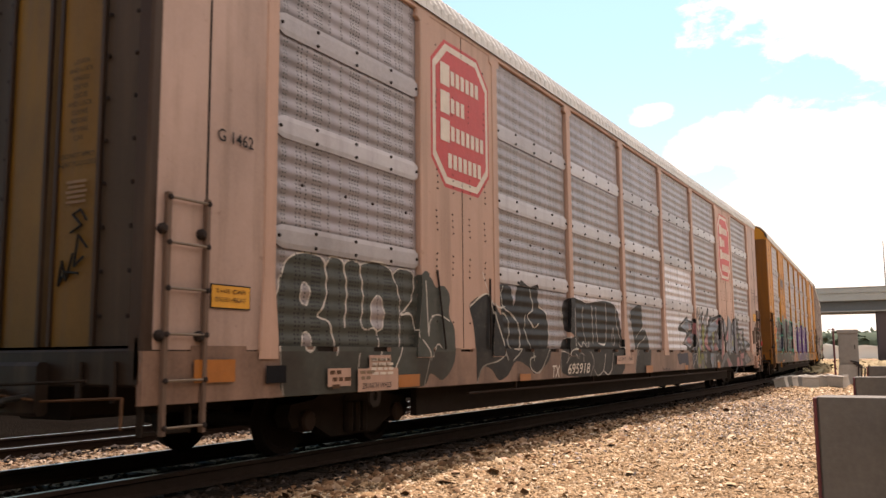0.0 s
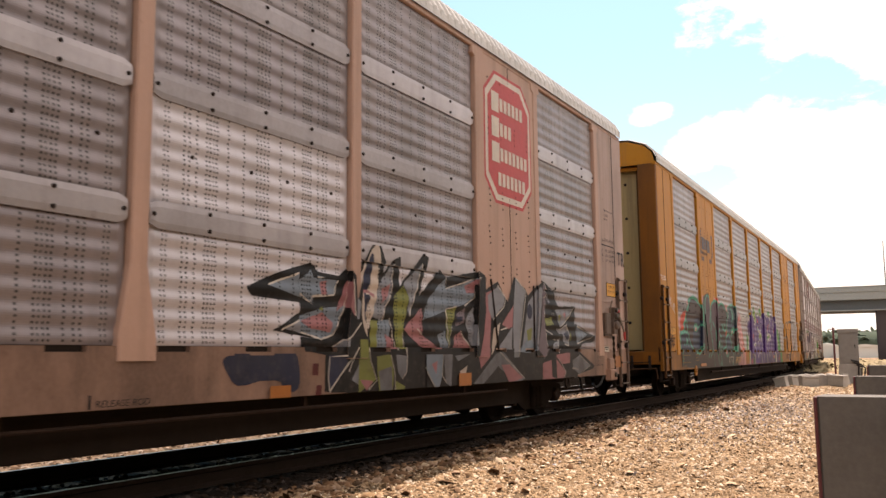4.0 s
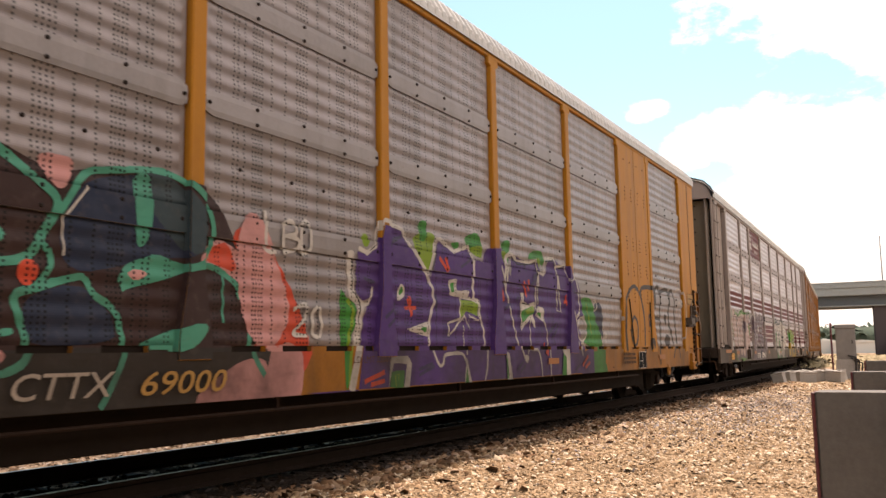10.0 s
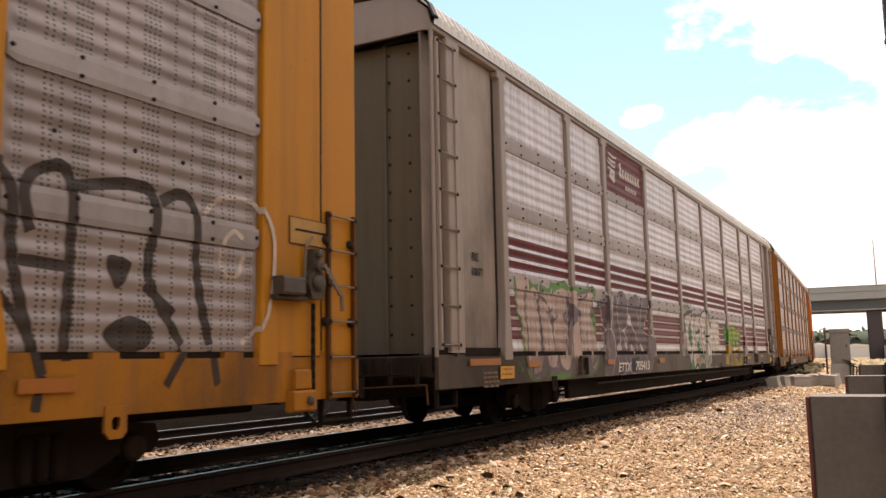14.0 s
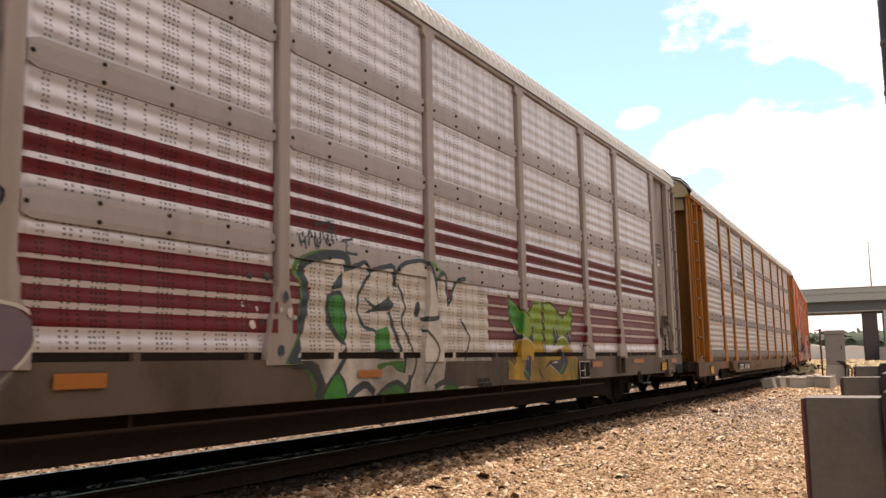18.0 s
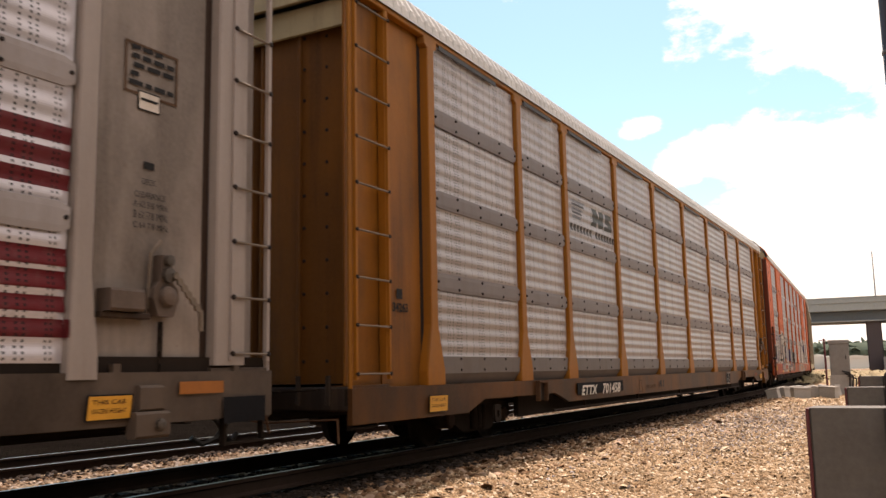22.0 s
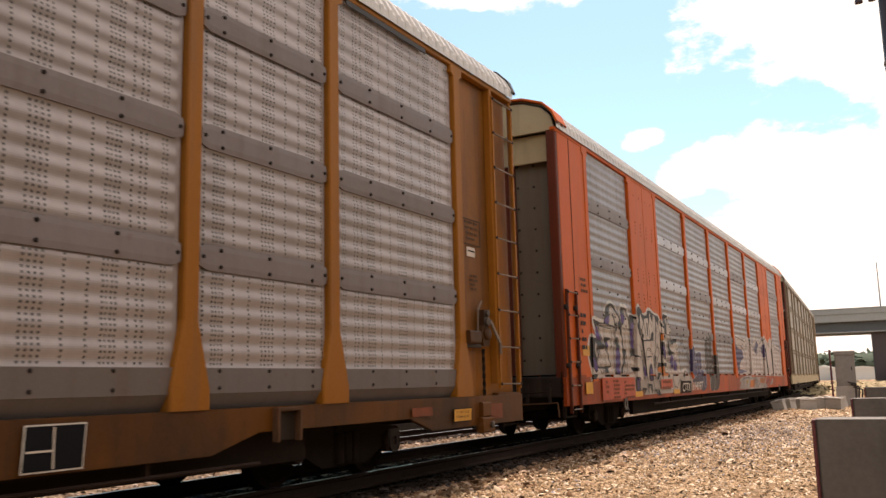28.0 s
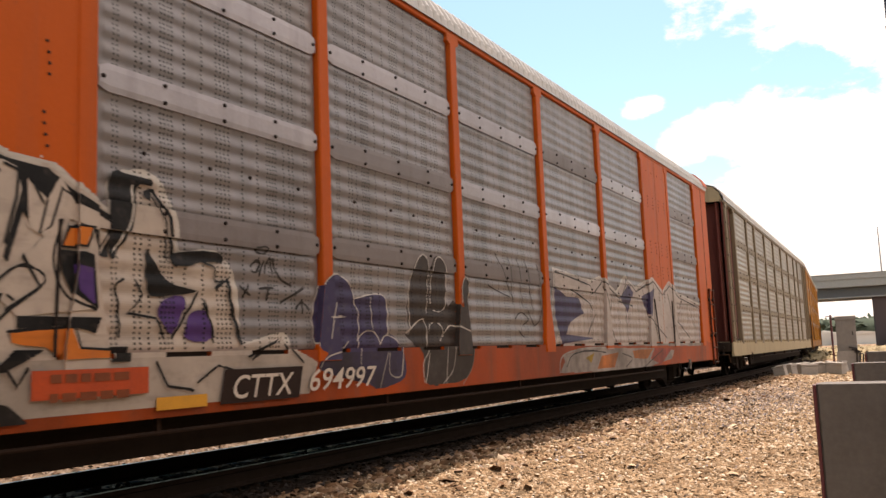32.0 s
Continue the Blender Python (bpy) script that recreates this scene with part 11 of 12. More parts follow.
def octagon(car, spec, x, z, w, h):
    """Red octagon emblem with a cream border and plain bars in place of the name."""
    def ring(k):
        a, b, c = w / 2 * k, h / 2 * k, 0.34
        return [(x - a, z - b * (1 - c)), (x - a * (1 - 2 * c * 0.62), z - b), (x + a * (1 - 2 * c * 0.62), z - b), (x + a, z - b * (1 - c)), (x + a, z + b * (1 - c)), (x + a * (1 - 2 * c * 0.62), z + b), (x - a * (1 - 2 * c * 0.62), z + b), (x - a, z + b * (1 - c))]
    y = -DOOR_OUT - 0.001
    base = part("emblem", Mesh().poly([(a, y, b) for a, b in ring(1.0)]), STENCIL["red"], car, "red octagon emblem with a cream border")
    part("border", Mesh().poly([(a, y - 0.003, b) for a, b in ring(0.95)]), STENCIL["cream"], base)
    part("field", Mesh().poly([(a, y - 0.006, b) for a, b in ring(0.86)]), STENCIL["red"], base)
    for i, (a0, a1, big) in enumerate(((-0.36, 0.34, 1), (-0.36, 0.10, 1), (-0.36, 0.40, 1), (-0.24, 0.34, 0))):
        zz = z + h * (0.26 - 0.19 * i)
        if big:
            slab(base, spec, "door", x + w * a0, x + w * (a0 + 0.15), zz - h * 0.075, zz + h * 0.075, "cream", "bar", 0.0, 0.030)
        at, step = x + w * (a0 + 0.17 if big else a0), w * 0.085
        while at + step * 0.8 < x + w * a1:
            slab(base, spec, "door", at, at + step * 0.68, zz - h * 0.055, zz + h * 0.045, "cream", "bar", 0.0, 0.030)
            at += step


def hand_brake(car, spec, x, z, where="end"):
    """Geared hand brake: bell-shaped case, slotted lever, chain, step box and bell crank under the sill."""
    y = -out_of(spec, where)
    m = spec["brake"]

    def plate(pts, y0, y1):
        return Mesh().loft([[(x + a * 0.8, y + y0, z + b * 0.8) for a, b in pts], [(x + a * 0.8, y + y1, z + b * 0.8) for a, b in pts]][::-1])

    hb = part("hand_brake", plate([(-0.10, -0.20), (0.10, -0.20), (0.17, -0.02), (0.15, 0.08), (0.08, 0.15), (0.065, 0.42), (-0.065, 0.42), (-0.08, 0.15), (-0.15, 0.08), (-0.17, -0.02)], -0.10, 0.01), m, car, "geared hand brake with a slotted lever and chain")
    part("gear_cover", Mesh().lathe([(0.03, 0.05), (0.075, 0.04), (0.085, -0.01), (0.07, -0.04), (0.03, -0.05)], (x, y - 0.11, z + 0.0), "y", 16), m, hb)
    part("gear", Mesh().lathe([(0.02, 0.03), (0.060, 0.025), (0.060, -0.025), (0.02, -0.03)], (x, y - 0.12, z + 0.17), "y", 14), GEAR, hb)
    part("gear", Mesh().lathe([(0.02, 0.03), (0.045, 0.025), (0.045, -0.025), (0.02, -0.03)], (x, y - 0.12, z + 0.29), "y", 12), GEAR, hb)
    part("guard", Mesh().rod((x - 0.13, y - 0.03, z - 0.10), (x - 0.13, y - 0.05, z + 0.34), 0.014, 6).rod((x - 0.13, y - 0.05, z + 0.34), (x - 0.02, y - 0.05, z + 0.46), 0.014, 6), CHROME, hb)
    rings = []
    for i in range(25):
        f, w = i / 24, 0.021 if i % 4 in (0, 1) else 0.012
        cx, cz = x + 0.03 + 0.30 * f, z + 0.18 - 0.30 * f
        rings.append([(cx + q * w, y - 0.155 + d, cz + q * w) for q, d in ((-1, -0.012), (1, -0.012), (1, 0.012), (-1, 0.012))])
    bar = Mesh().loft(rings)
    part("lever", bar, CHROME, hb, "slotted steel lever")
    part("grip", Mesh().rod((x + 0.325, y - 0.155, z - 0.11), (x + 0.335, y - 0.155, z - 0.27), 0.022, 8), STENCIL["red"] if spec["grip"] else CHROME, hb)
    if spec["grip"]:
        part("knob", Mesh().lathe([(0.01, -0.03), (0.035, -0.015), (0.035, 0.02), (0.01, 0.035)], (x + 0.15, y - 0.10, z + 0.27), "z", 10), STENCIL["red"], hb, "round red release knob")
    ch = Mesh()
    for i in range(int((z - 0.2 - spec["sill"][0]) / 0.055) + 1):
        zz, flat = z - 0.20 - i * 0.055, i % 2
        a_, b_ = (0.022, 0.008) if flat else (0.008, 0.022)
        ch.box(x - 0.01 - a_, x - 0.01 + a_, y - 0.05 - b_, y - 0.05 + b_, zz - 0.066, zz)
    part("chain", ch, STEEL_DARK, hb, "hanging brake chain")
    bx0, bx1, bz0, bz1, deep = spec["box"]
    sb = part("step_box", Mesh().box(x + bx0, x + bx1, y - deep, y + 0.01, z + bz0, z + bz1, 0.02), m, hb, "shallow steel step box")
    part("bracket", Mesh().box(x + bx0 - 0.03, x + bx1 + 0.12, y - deep * 0.6, y + 0.005, z + bz0 - 0.05, z + bz0 - 0.004, 0.008).box(x + bx1 + 0.004, x + bx1 + 0.10, y - deep * 0.5, y + 0.005, z + bz0, z + bz1 - 0.03, 0.008), SOOT_SHADE, sb)
    lo = spec["sill"][0]
    cr = part("bell_crank", Mesh().box(x - 0.36, x - 0.02, -SILL_OUT - 0.09, -SILL_OUT + 0.02, lo - 0.10, lo + 0.10, 0.02).box(x - 0.30, x - 0.06, -SILL_OUT - 0.06, -SILL_OUT + 0.01, lo + 0.10, lo + 0.30, 0.02), spec["sillmat"], hb, "sooty bell crank under the sill")
    part("pin", Mesh().lathe([(0.02, 0.03), (0.045, 0.02), (0.045, -0.03), (0.02, -0.04)], (x - 0.13, -SILL_OUT - 0.09, lo), "y", 10), GEAR, cr)


def door_text(car, spec):
    """Dark stencilled instructions on the middle panel of the end door."""
    x = -(spec["half"] - 0.26) - 0.012
    mid = -0.36 if spec is KCS else -0.02
    turn = Matrix.Rotation(radians(-90), 4, "Z")
    z = 3.45
    for i, t in enumerate(("LOWER", "AND LOCK", "HINGED", "DECKS", "CLOSE", "AND LOCK", "DOORS", "BEFORE", "MOVING", "CAR", "", "DO NOT APPLY", "HEAT TO DOORS")):
        if t:
            for me in letters(t, 0.062, 0.0, 0.0, "CENTER"):
                part("letter", me, STENCIL["black"], car, "", Matrix.Translation((x, mid, z)) @ turn)
        z -= 0.078
    small = Mesh()
    for i in range(5):
        w = (0.13, 0.11, 0.14, 0.12, 0.13)[i]
        small.box(x - 0.001, x + 0.001, mid - w, mid + w, z - 0.075 - 0.045 * i, z - 0.051 - 0.045 * i)
    tagged(part("small_lettering", small, STENCIL["faint"], car), kind="stuff")
    # black scrawl low on the same leaf
    for pts in (((-0.80, 2.02), (-0.72, 2.12), (-0.62, 2.08), (-0.74, 1.98), (-0.60, 1.92)), ((-0.82, 1.78), (-0.70, 1.90), (-0.66, 1.62), (-0.78, 1.70)),
                ((-0.64, 1.74), (-0.56, 1.50), (-0.50, 1.68), (-0.46, 1.46), (-0.55, 1.58), (-0.72, 1.56))):
        line = Mesh()
        for (ya, za), (yb, zb) in zip(pts, pts[1:]):
            line.rod((x, ya + mid + 0.65, za), (x, yb + mid + 0.65, zb), 0.011, 5)
        part("scrawl", line, STENCIL["black"], car)


for one, sp in ((car_b, KCS), (car_c, CSX)):
    door_text(one, sp)
# plain raised plate behind the clearance table
part("cover_plate", Mesh().box(12.12, 12.965, -DOOR_OUT - 0.007, -DOOR_OUT + 0.004, 1.80, KCS["top"] - 0.03, 0.006), KCS["endpanel"], car_b, "raised painted plate")

stencil(car_b, KCS, 'end', 'G 1462', -12.77, 2.70, 0.110, 0.46, 'black', 0)
notice(car_b, KCS, 'end', -12.80, -12.31, 1.24, 1.45, ('THIS CAR', 'EXCESS HEIGHT'), 'yellow', 'black', 0, 0)
slab(car_b, KCS, 'sill', -12.99, -12.51, 0.62, 0.81, 'amber', 'reflector', 0, 0.029, 'amber reflective strip')
slab(car_b, KCS, 'sill', -9.88, -9.42, 0.48, 0.62, 'amber', 'reflector', 0, 0.029, 'amber reflective strip')
slab(car_b, KCS, 'sill', -12.11, -11.83, 0.59, 0.75, 'plate_black', 'marker_box', 0, 0.029, 'small dark box on the sill')
bars(car_b, KCS, 'sill', -10.44, -10.00, 0.81, 4, 0.05, 'cream', 0.03)
slab(car_b, KCS, 'sill', -11.19, -10.80, 0.53, 0.71, 'tan', 'notice_panel', 0, 0.029, 'tan panel with dark stencilled lines')
slab(car_b, KCS, 'sill', -10.46, -10.04, 0.69, 0.84, 'tan', 'notice_panel', 0, 0.029, 'tan panel with dark stencilled lines')
slab(car_b, KCS, 'sill', -10.67, -9.89, 0.46, 0.70, 'tan', 'notice_panel', 0, 0.029, 'tan panel with dark stencilled lines')
bars(car_b, KCS, 'sill', -10.44, -10.06, 0.81, 2, 0.06, 'faint', 0.035)
bars(car_b, KCS, 'sill', -10.64, -9.91, 0.68, 2, 0.06, 'faint', 0.035)
bars(car_b, KCS, 'sill', -11.16, -10.81, 0.69, 3, 0.07, 'brown', 0.04)
stencil(car_b, KCS, 'sill', '28 INCH WHLS', -10.60, 0.49, 0.060, 0.56, 'black', 0.1)
slab(car_b, KCS, 'sill', -6.59, -6.21, 0.46, 0.56, 'amber', 'reflector', 0, 0.029, 'amber reflective strip')
stencil(car_b, KCS, 'sill', 'TX', -5.42, 0.48, 0.190, 0.37, 'cream', 0.3)
stencil(car_b, KCS, 'sill', '695918', -4.74, 0.52, 0.170, 1.08, 'cream', 0.25)
slab(car_b, KCS, 'sill', -0.26, 0.21, 0.45, 0.60, 'amber', 'reflector', 0, 0.029, 'amber reflective strip')
slab(car_b, KCS, 'sill', -2.16, -1.12, 0.65, 0.81, 'tan', 'notice_panel', 0, 0.029, 'tan panel with dark stencilled lines')
stencil(car_b, KCS, 'sill', 'LD LMT', -2.11, 0.71, 0.070, 0.48, 'black', 0.25)
stencil(car_b, KCS, 'sill', '000', -1.46, 0.71, 0.080, 0.29, 'black', 0.25)
stencil(car_b, KCS, 'sill', 'RELEASE ROD', 1.06, 0.48, 0.050, 0.51, 'black', 0.15)
slab(car_b, KCS, 'sill', 1.01, 1.03, 0.47, 0.57, 'black', 'marking', 0, 0.029, '')
slab(car_b, KCS, 'sill', 2.96, 3.25, 0.46, 0.57, 'amber', 'reflector', 0, 0.029, 'amber reflective strip')
slab(car_b, KCS, 'sill', 6.56, 6.89, 0.45, 0.61, 'amber', 'reflector', 0, 0.029, 'amber reflective strip')
octagon(car_b, KCS, -8.25, 3.94, 1.62, 1.95)
octagon(car_b, KCS, 8.25, 3.96, 1.62, 1.95)
stencil(car_b, KCS, 'end', 'TR', 13.11, 2.55, 0.265, 0.43, 'black', 0)
stencil(car_b, KCS, 'end', 'AAR', 12.24, 2.93, 0.050, 0.11, 'black', 0)
stencil(car_b, KCS, 'end', 'DECK CLEARANCE', 12.38, 2.94, 0.060, 0.55, 'black', 0)
slab(car_b, KCS, 'end', 12.24, 12.93, 2.86, 2.88, 'black', 'marking', 0, 0.029, '')
stencil(car_b, KCS, 'end', 'A', 12.24, 2.74, 0.060, 0.04, 'black', 0)
stencil(car_b, KCS, 'end', '63  5/8  MIN', 12.44, 2.75, 0.050, 0.50, 'black', 0)
stencil(car_b, KCS, 'end', 'B', 12.24, 2.65, 0.050, 0.05, 'black', 0)
stencil(car_b, KCS, 'end', '62  1/4  MIN', 12.45, 2.65, 0.060, 0.49, 'black', 0)
stencil(car_b, KCS, 'end', 'C', 12.25, 2.55, 0.060, 0.04, 'black', 0)
stencil(car_b, KCS, 'end', '65  1/4  MIN', 12.45, 2.56, 0.050, 0.50, 'black', 0)
notice(car_b, KCS, 'end', 12.44, 12.95, 1.91, 2.17, ('THIS CAR', 'EXCESS HEIGHT'), 'yellow', 'black', 0, 0)
stencil(car_b, KCS, 'end', 'EW 9-10 H 16-8', 12.41, 3.51, 0.050, 0.52, 'black', 0)
stencil(car_b, KCS, 'end', 'IL 89-9', 12.41, 3.42, 0.050, 0.25, 'black', 0)
stencil(car_b, KCS, 'end', 'IW 9-1', 12.41, 3.34, 0.050, 0.22, 'black', 0)
slab(car_b, KCS, 'sill', 12.67, 13.17, 0.59, 0.80, 'amber', 'reflector', 0, 0.029, 'amber reflective strip')
notice(car_b, KCS, 'end', 12.21, 12.47, 0.87, 0.99, (), 'white', 'faint', 0, 2, label='small white notice with red bars')
stencil(car_b, KCS, 'sill', 'EOC-27', 11.73, 0.76, 0.040, 0.18, 'black', 0)
stencil(car_b, KCS, 'sill', 'M-921-D', 11.70, 0.69, 0.040, 0.21, 'black', 0)
stencil(car_b, KCS, 'sill', 'FORCE CPLR', 11.66, 0.63, 0.040, 0.36, 'black', 0)
hand_brake(car_b, KCS, 12.65, 1.37)
stencil(car_c, CSX, 'end', 'T12383', -13.43, 2.48, 0.110, 0.39, 'white', 0)
notice(car_c, CSX, 'end', -12.76, -12.30, 1.26, 1.44, ('THIS CAR', 'EXCESS HEIGHT'), 'yellow', 'black', 0, 0)
bars(car_c, CSX, 'end', -12.76, -12.35, 1.21, 3, 0.07, 'brown', 0.05)
slab(car_c, CSX, 'door', -9.10, -9.04, 3.50, 4.13, 'slate', 'bracket', 0, 0.029, 'grey-blue emblem bracket')
slab(car_c, CSX, 'door', -9.02, -8.94, 3.52, 3.59, 'slate', 'marking', 0, 0.029, '')
slab(car_c, CSX, 'door', -9.04, -8.96, 4.09, 4.15, 'slate', 'marking', 0, 0.029, '')
slab(car_c, CSX, 'door', -7.63, -7.54, 3.50, 4.15, 'slate', 'marking', 0, 0.029, '')
slab(car_c, CSX, 'door', -7.71, -7.62, 4.05, 4.12, 'slate', 'marking', 0, 0.029, '')
slab(car_c, CSX, 'door', -7.70, -7.61, 3.47, 3.57, 'slate', 'marking', 0, 0.029, '')
slab(car_c, CSX, 'door', -8.93, -8.61, 3.63, 3.97, 'slate', 'emblem', 0, 0.029, 'grey-blue emblem shapes')
slab(car_c, CSX, 'door', -8.57, -8.32, 3.65, 3.95, 'slate', 'marking', 0, 0.029, '')
slab(car_c, CSX, 'door', -8.28, -7.91, 3.60, 3.95, 'slate', 'marking', 0, 0.029, '')
bars(car_c, CSX, 'door', -9.00, -7.79, 3.56, 1, 0.1, 'brown', 0.06)
slab(car_c, CSX, 'door', -9.01, -8.90, 3.32, 3.43, 'slate', 'dot', 0, 0.029, '')
slab(car_c, CSX, 'door', -8.85, -8.74, 3.32, 3.43, 'slate', 'dot', 0, 0.029, '')
slab(car_c, CSX, 'door', -8.01, -7.88, 3.32, 3.44, 'slate', 'dot', 0, 0.029, '')
slab(car_c, CSX, 'door', -7.85, -7.71, 3.32, 3.45, 'slate', 'dot', 0, 0.029, '')
bars(car_c, CSX, 'sill', -11.84, -10.99, 0.81, 4, 0.085, 'dim', 0.03)
bars(car_c, CSX, 'sill', -10.46, -10.01, 0.82, 3, 0.07, 'dim', 0.03)
slab(car_c, CSX, 'sill', -9.83, -9.15, 0.51, 0.58, 'amber', 'reflector', 0, 0.029, 'amber reflective strip')
stencil(car_c, CSX, 'sill', 'CTTX', -6.04, 0.56, 0.180, 0.87, 'worn', 0.25)
stencil(car_c, CSX, 'sill', '69000', -4.96, 0.55, 0.180, 0.96, 'gold', 0.25)
stencil(car_c, CSX, 'sill', 'LD LMT 22000', -2.14, 0.75, 0.070, 0.73, 'brown', 0)
slab(car_c, CSX, 'sill', 3.15, 3.59, 0.65, 0.74, 'amber', 'reflector', 0, 0.029, 'amber reflective strip')
bars(car_c, CSX, 'sill', 6.93, 7.75, 0.80, 3, 0.08, 'brown', 0.05)
notice(car_c, CSX, 'sill', 7.96, 8.45, 0.48, 0.82, (), 'plate_black', 'white', 0.03, 3, label='black data plate with a white frame')
slab(car_c, CSX, 'sill', 9.51, 9.97, 0.65, 0.75, 'amber', 'reflector', 0, 0.029, 'amber reflective strip')
notice(car_c, CSX, 'end', 12.35, 13.04, 1.97, 2.24, (), 'gold', 'brown', 0, 1)
bars(car_c, CSX, 'sill', 6.25, 6.62, 0.55, 1, 0.06, 'brown', 0.03)
hand_brake(car_c, CSX, 12.68, 1.60)
stencil(car_d, FXE, 'end', 'FXE', -12.99, 2.18, 0.110, 0.21, 'black', 0)
stencil(car_d, FXE, 'end', '10877', -13.02, 1.98, 0.100, 0.38, 'black', 0)
slab(car_d, FXE, 'sill', -13.35, -12.40, 0.74, 0.83, 'amber', 'reflector', 0, 0.029, 'amber reflective strip')
slab(car_d, FXE, 'sill', -11.41, -10.94, 0.69, 0.79, 'amber', 'reflector', 0, 0.029, 'amber reflective strip')
notice(car_d, FXE, 'sill', -12.44, -11.95, 0.53, 0.73, ('THIS CAR', 'EXCESS HEIGHT'), 'yellow', 'black', 0.02, 0)
bars(car_d, FXE, 'sill', -12.97, -12.47, 0.65, 4, 0.06, 'faint', 0.03)
slab(car_d, FXE, 'sill', -7.65, -7.20, 0.68, 0.78, 'amber', 'reflector', 0, 0.029, 'amber reflective strip')
slab(car_d, FXE, 'sill', -3.97, -3.52, 0.67, 0.78, 'amber', 'reflector', 0, 0.029, 'amber reflective strip')
stencil(car_d, FXE, 'sill', 'ETTX', -7.01, 0.53, 0.170, 0.86, 'white', 0.2)
stencil(car_d, FXE, 'sill', '705413', -5.88, 0.54, 0.180, 1.09, 'white', 0.2)
slab(car_d, FXE, 'sill', -0.24, 0.22, 0.66, 0.74, 'amber', 'reflector', 0, 0.029, 'amber reflective strip')
slab(car_d, FXE, 'sill', 7.29, 7.84, 0.66, 0.76, 'amber', 'reflector', 0, 0.029, 'amber reflective strip')
slab(car_d, FXE, 'sill', 9.88, 10.63, 0.71, 0.79, 'amber', 'reflector', 0, 0.029, 'amber reflective strip')
notice(car_d, FXE, 'sill', 6.61, 7.12, 0.48, 0.77, (), 'plate_black', 'white', 0, 2, label='black data plate with a white frame')
bars(car_d, FXE, 'sill', 2.60, 3.10, 0.58, 2, 0.07, 'black', 0.05)
notice(car_d, FXE, 'end', 12.45, 13.01, 3.09, 3.52, (), 'bare', 'brown', 0, 0)
bars(car_d, FXE, 'end', 12.49, 12.96, 3.50, 5, 0.075, 'black', 0.04)
notice(car_d, FXE, 'end', 12.59, 12.82, 2.97, 3.13, (), 'cream', 'black', 0, 1, label='small cream plate')
stencil(car_d, FXE, 'end', 'DECK', 12.65, 2.36, 0.050, 0.14, 'black', 0)
stencil(car_d, FXE, 'end', 'CLEARANCE', 12.58, 2.25, 0.050, 0.32, 'black', 0)
stencil(car_d, FXE, 'end', 'A 62 3/8 MIN.', 12.57, 2.17, 0.050, 0.36, 'black', 0)
stencil(car_d, FXE, 'end', 'B 61 7/8 MIN.', 12.57, 2.08, 0.060, 0.36, 'black', 0)
stencil(car_d, FXE, 'end', 'C 64 7/8 MIN.', 12.57, 2.00, 0.050, 0.37, 'black', 0)
slab(car_d, FXE, 'end', 12.67, 12.78, 2.49, 2.55, 'black', 'marking', 0, 0.029, '')
slab(car_d, FXE, 'sill', 12.99, 13.49, 0.68, 0.78, 'amber', 'reflector', 0, 0.029, 'amber reflective strip')
notice(car_d, FXE, 'sill', 12.09, 12.50, 0.51, 0.70, ('THIS CAR', 'EXCESS HEIGHT'), 'yellow', 'black', 0.02, 0)
slab(car_d, FXE, 'sill', 13.50, 14.03, 0.42, 0.64, 'plate_black', 'step_opening', 0, 0.029, 'dark step opening in the sill')
hand_brake(car_d, FXE, 12.86, 1.46)
stencil(car_e, NSC, 'end', '34263', -12.89, 1.53, 0.100, 0.35, 'black', 0)
slab(car_e, NSC, 'end', -12.79, -12.66, 1.68, 1.80, 'black', 'bar', 0, 0.029, '')
notice(car_e, NSC, 'sill', -12.28, -11.82, 0.33, 0.54, ('THIS CAR', 'EXCESS HEIGHT'), 'yellow', 'black', 0.02, 0)
notice(car_e, NSC, 'sill', -7.16, -4.57, 0.38, 0.58, (), 'plate_black', 'plate_black', 0, 0, label='black number board with white lettering')
stencil(car_e, NSC, 'sill', 'ETTX', -6.97, 0.37, 0.160, 0.85, 'white', 0.25)
stencil(car_e, NSC, 'sill', '701458', -5.87, 0.37, 0.170, 1.12, 'cream', 0.25)
notice(car_e, NSC, 'sill', 5.73, 6.22, 0.30, 0.62, (), 'plate_black', 'white', 0.02, 3, label='black data plate with a white frame')
notice(car_e, NSC, 'sill', 11.68, 12.16, 0.35, 0.52, ('THIS CAR', 'EXCESS HEIGHT'), 'yellow', 'black', 0.02, 0)
stencil(car_e, NSC, 'end', 'FT-647', 11.93, 0.86, 0.090, 0.42, 'brown', 0)
hand_brake(car_e, NSC, 12.75, 1.49)
slab(car_e, NSC, 'sill', 12.60, 13.11, 0.35, 0.55, 'primer', 'patch', 0, 0.029, '')
slab(car_e, NSC, 'sill', 10.69, 11.16, 0.46, 0.56, 'primer', 'patch', 0, 0.029, '')
notice(car_e, NSC, 'end', 12.27, 12.83, 2.71, 3.08, (), 'bare', 'brown', 0, 0)
bars(car_e, NSC, 'end', 12.34, 12.73, 3.04, 4, 0.075, 'brown', 0.03)
notice(car_e, NSC, 'end', 12.41, 12.65, 2.55, 2.68, (), 'cream', 'cream', 0, 1, label='small white plate')
bars(car_e, NSC, 'end', 12.43, 12.70, 2.30, 4, 0.06, 'brown', 0.03)
stencil(car_e, NSC, 'sill', 'R1', -1.92, 0.39, 0.140, 0.42, 'black', 0.2)
notice(car_e, NSC, 'sill', -3.45, -3.23, 0.32, 0.57, (), 'bare', 'brown', 0, 0)
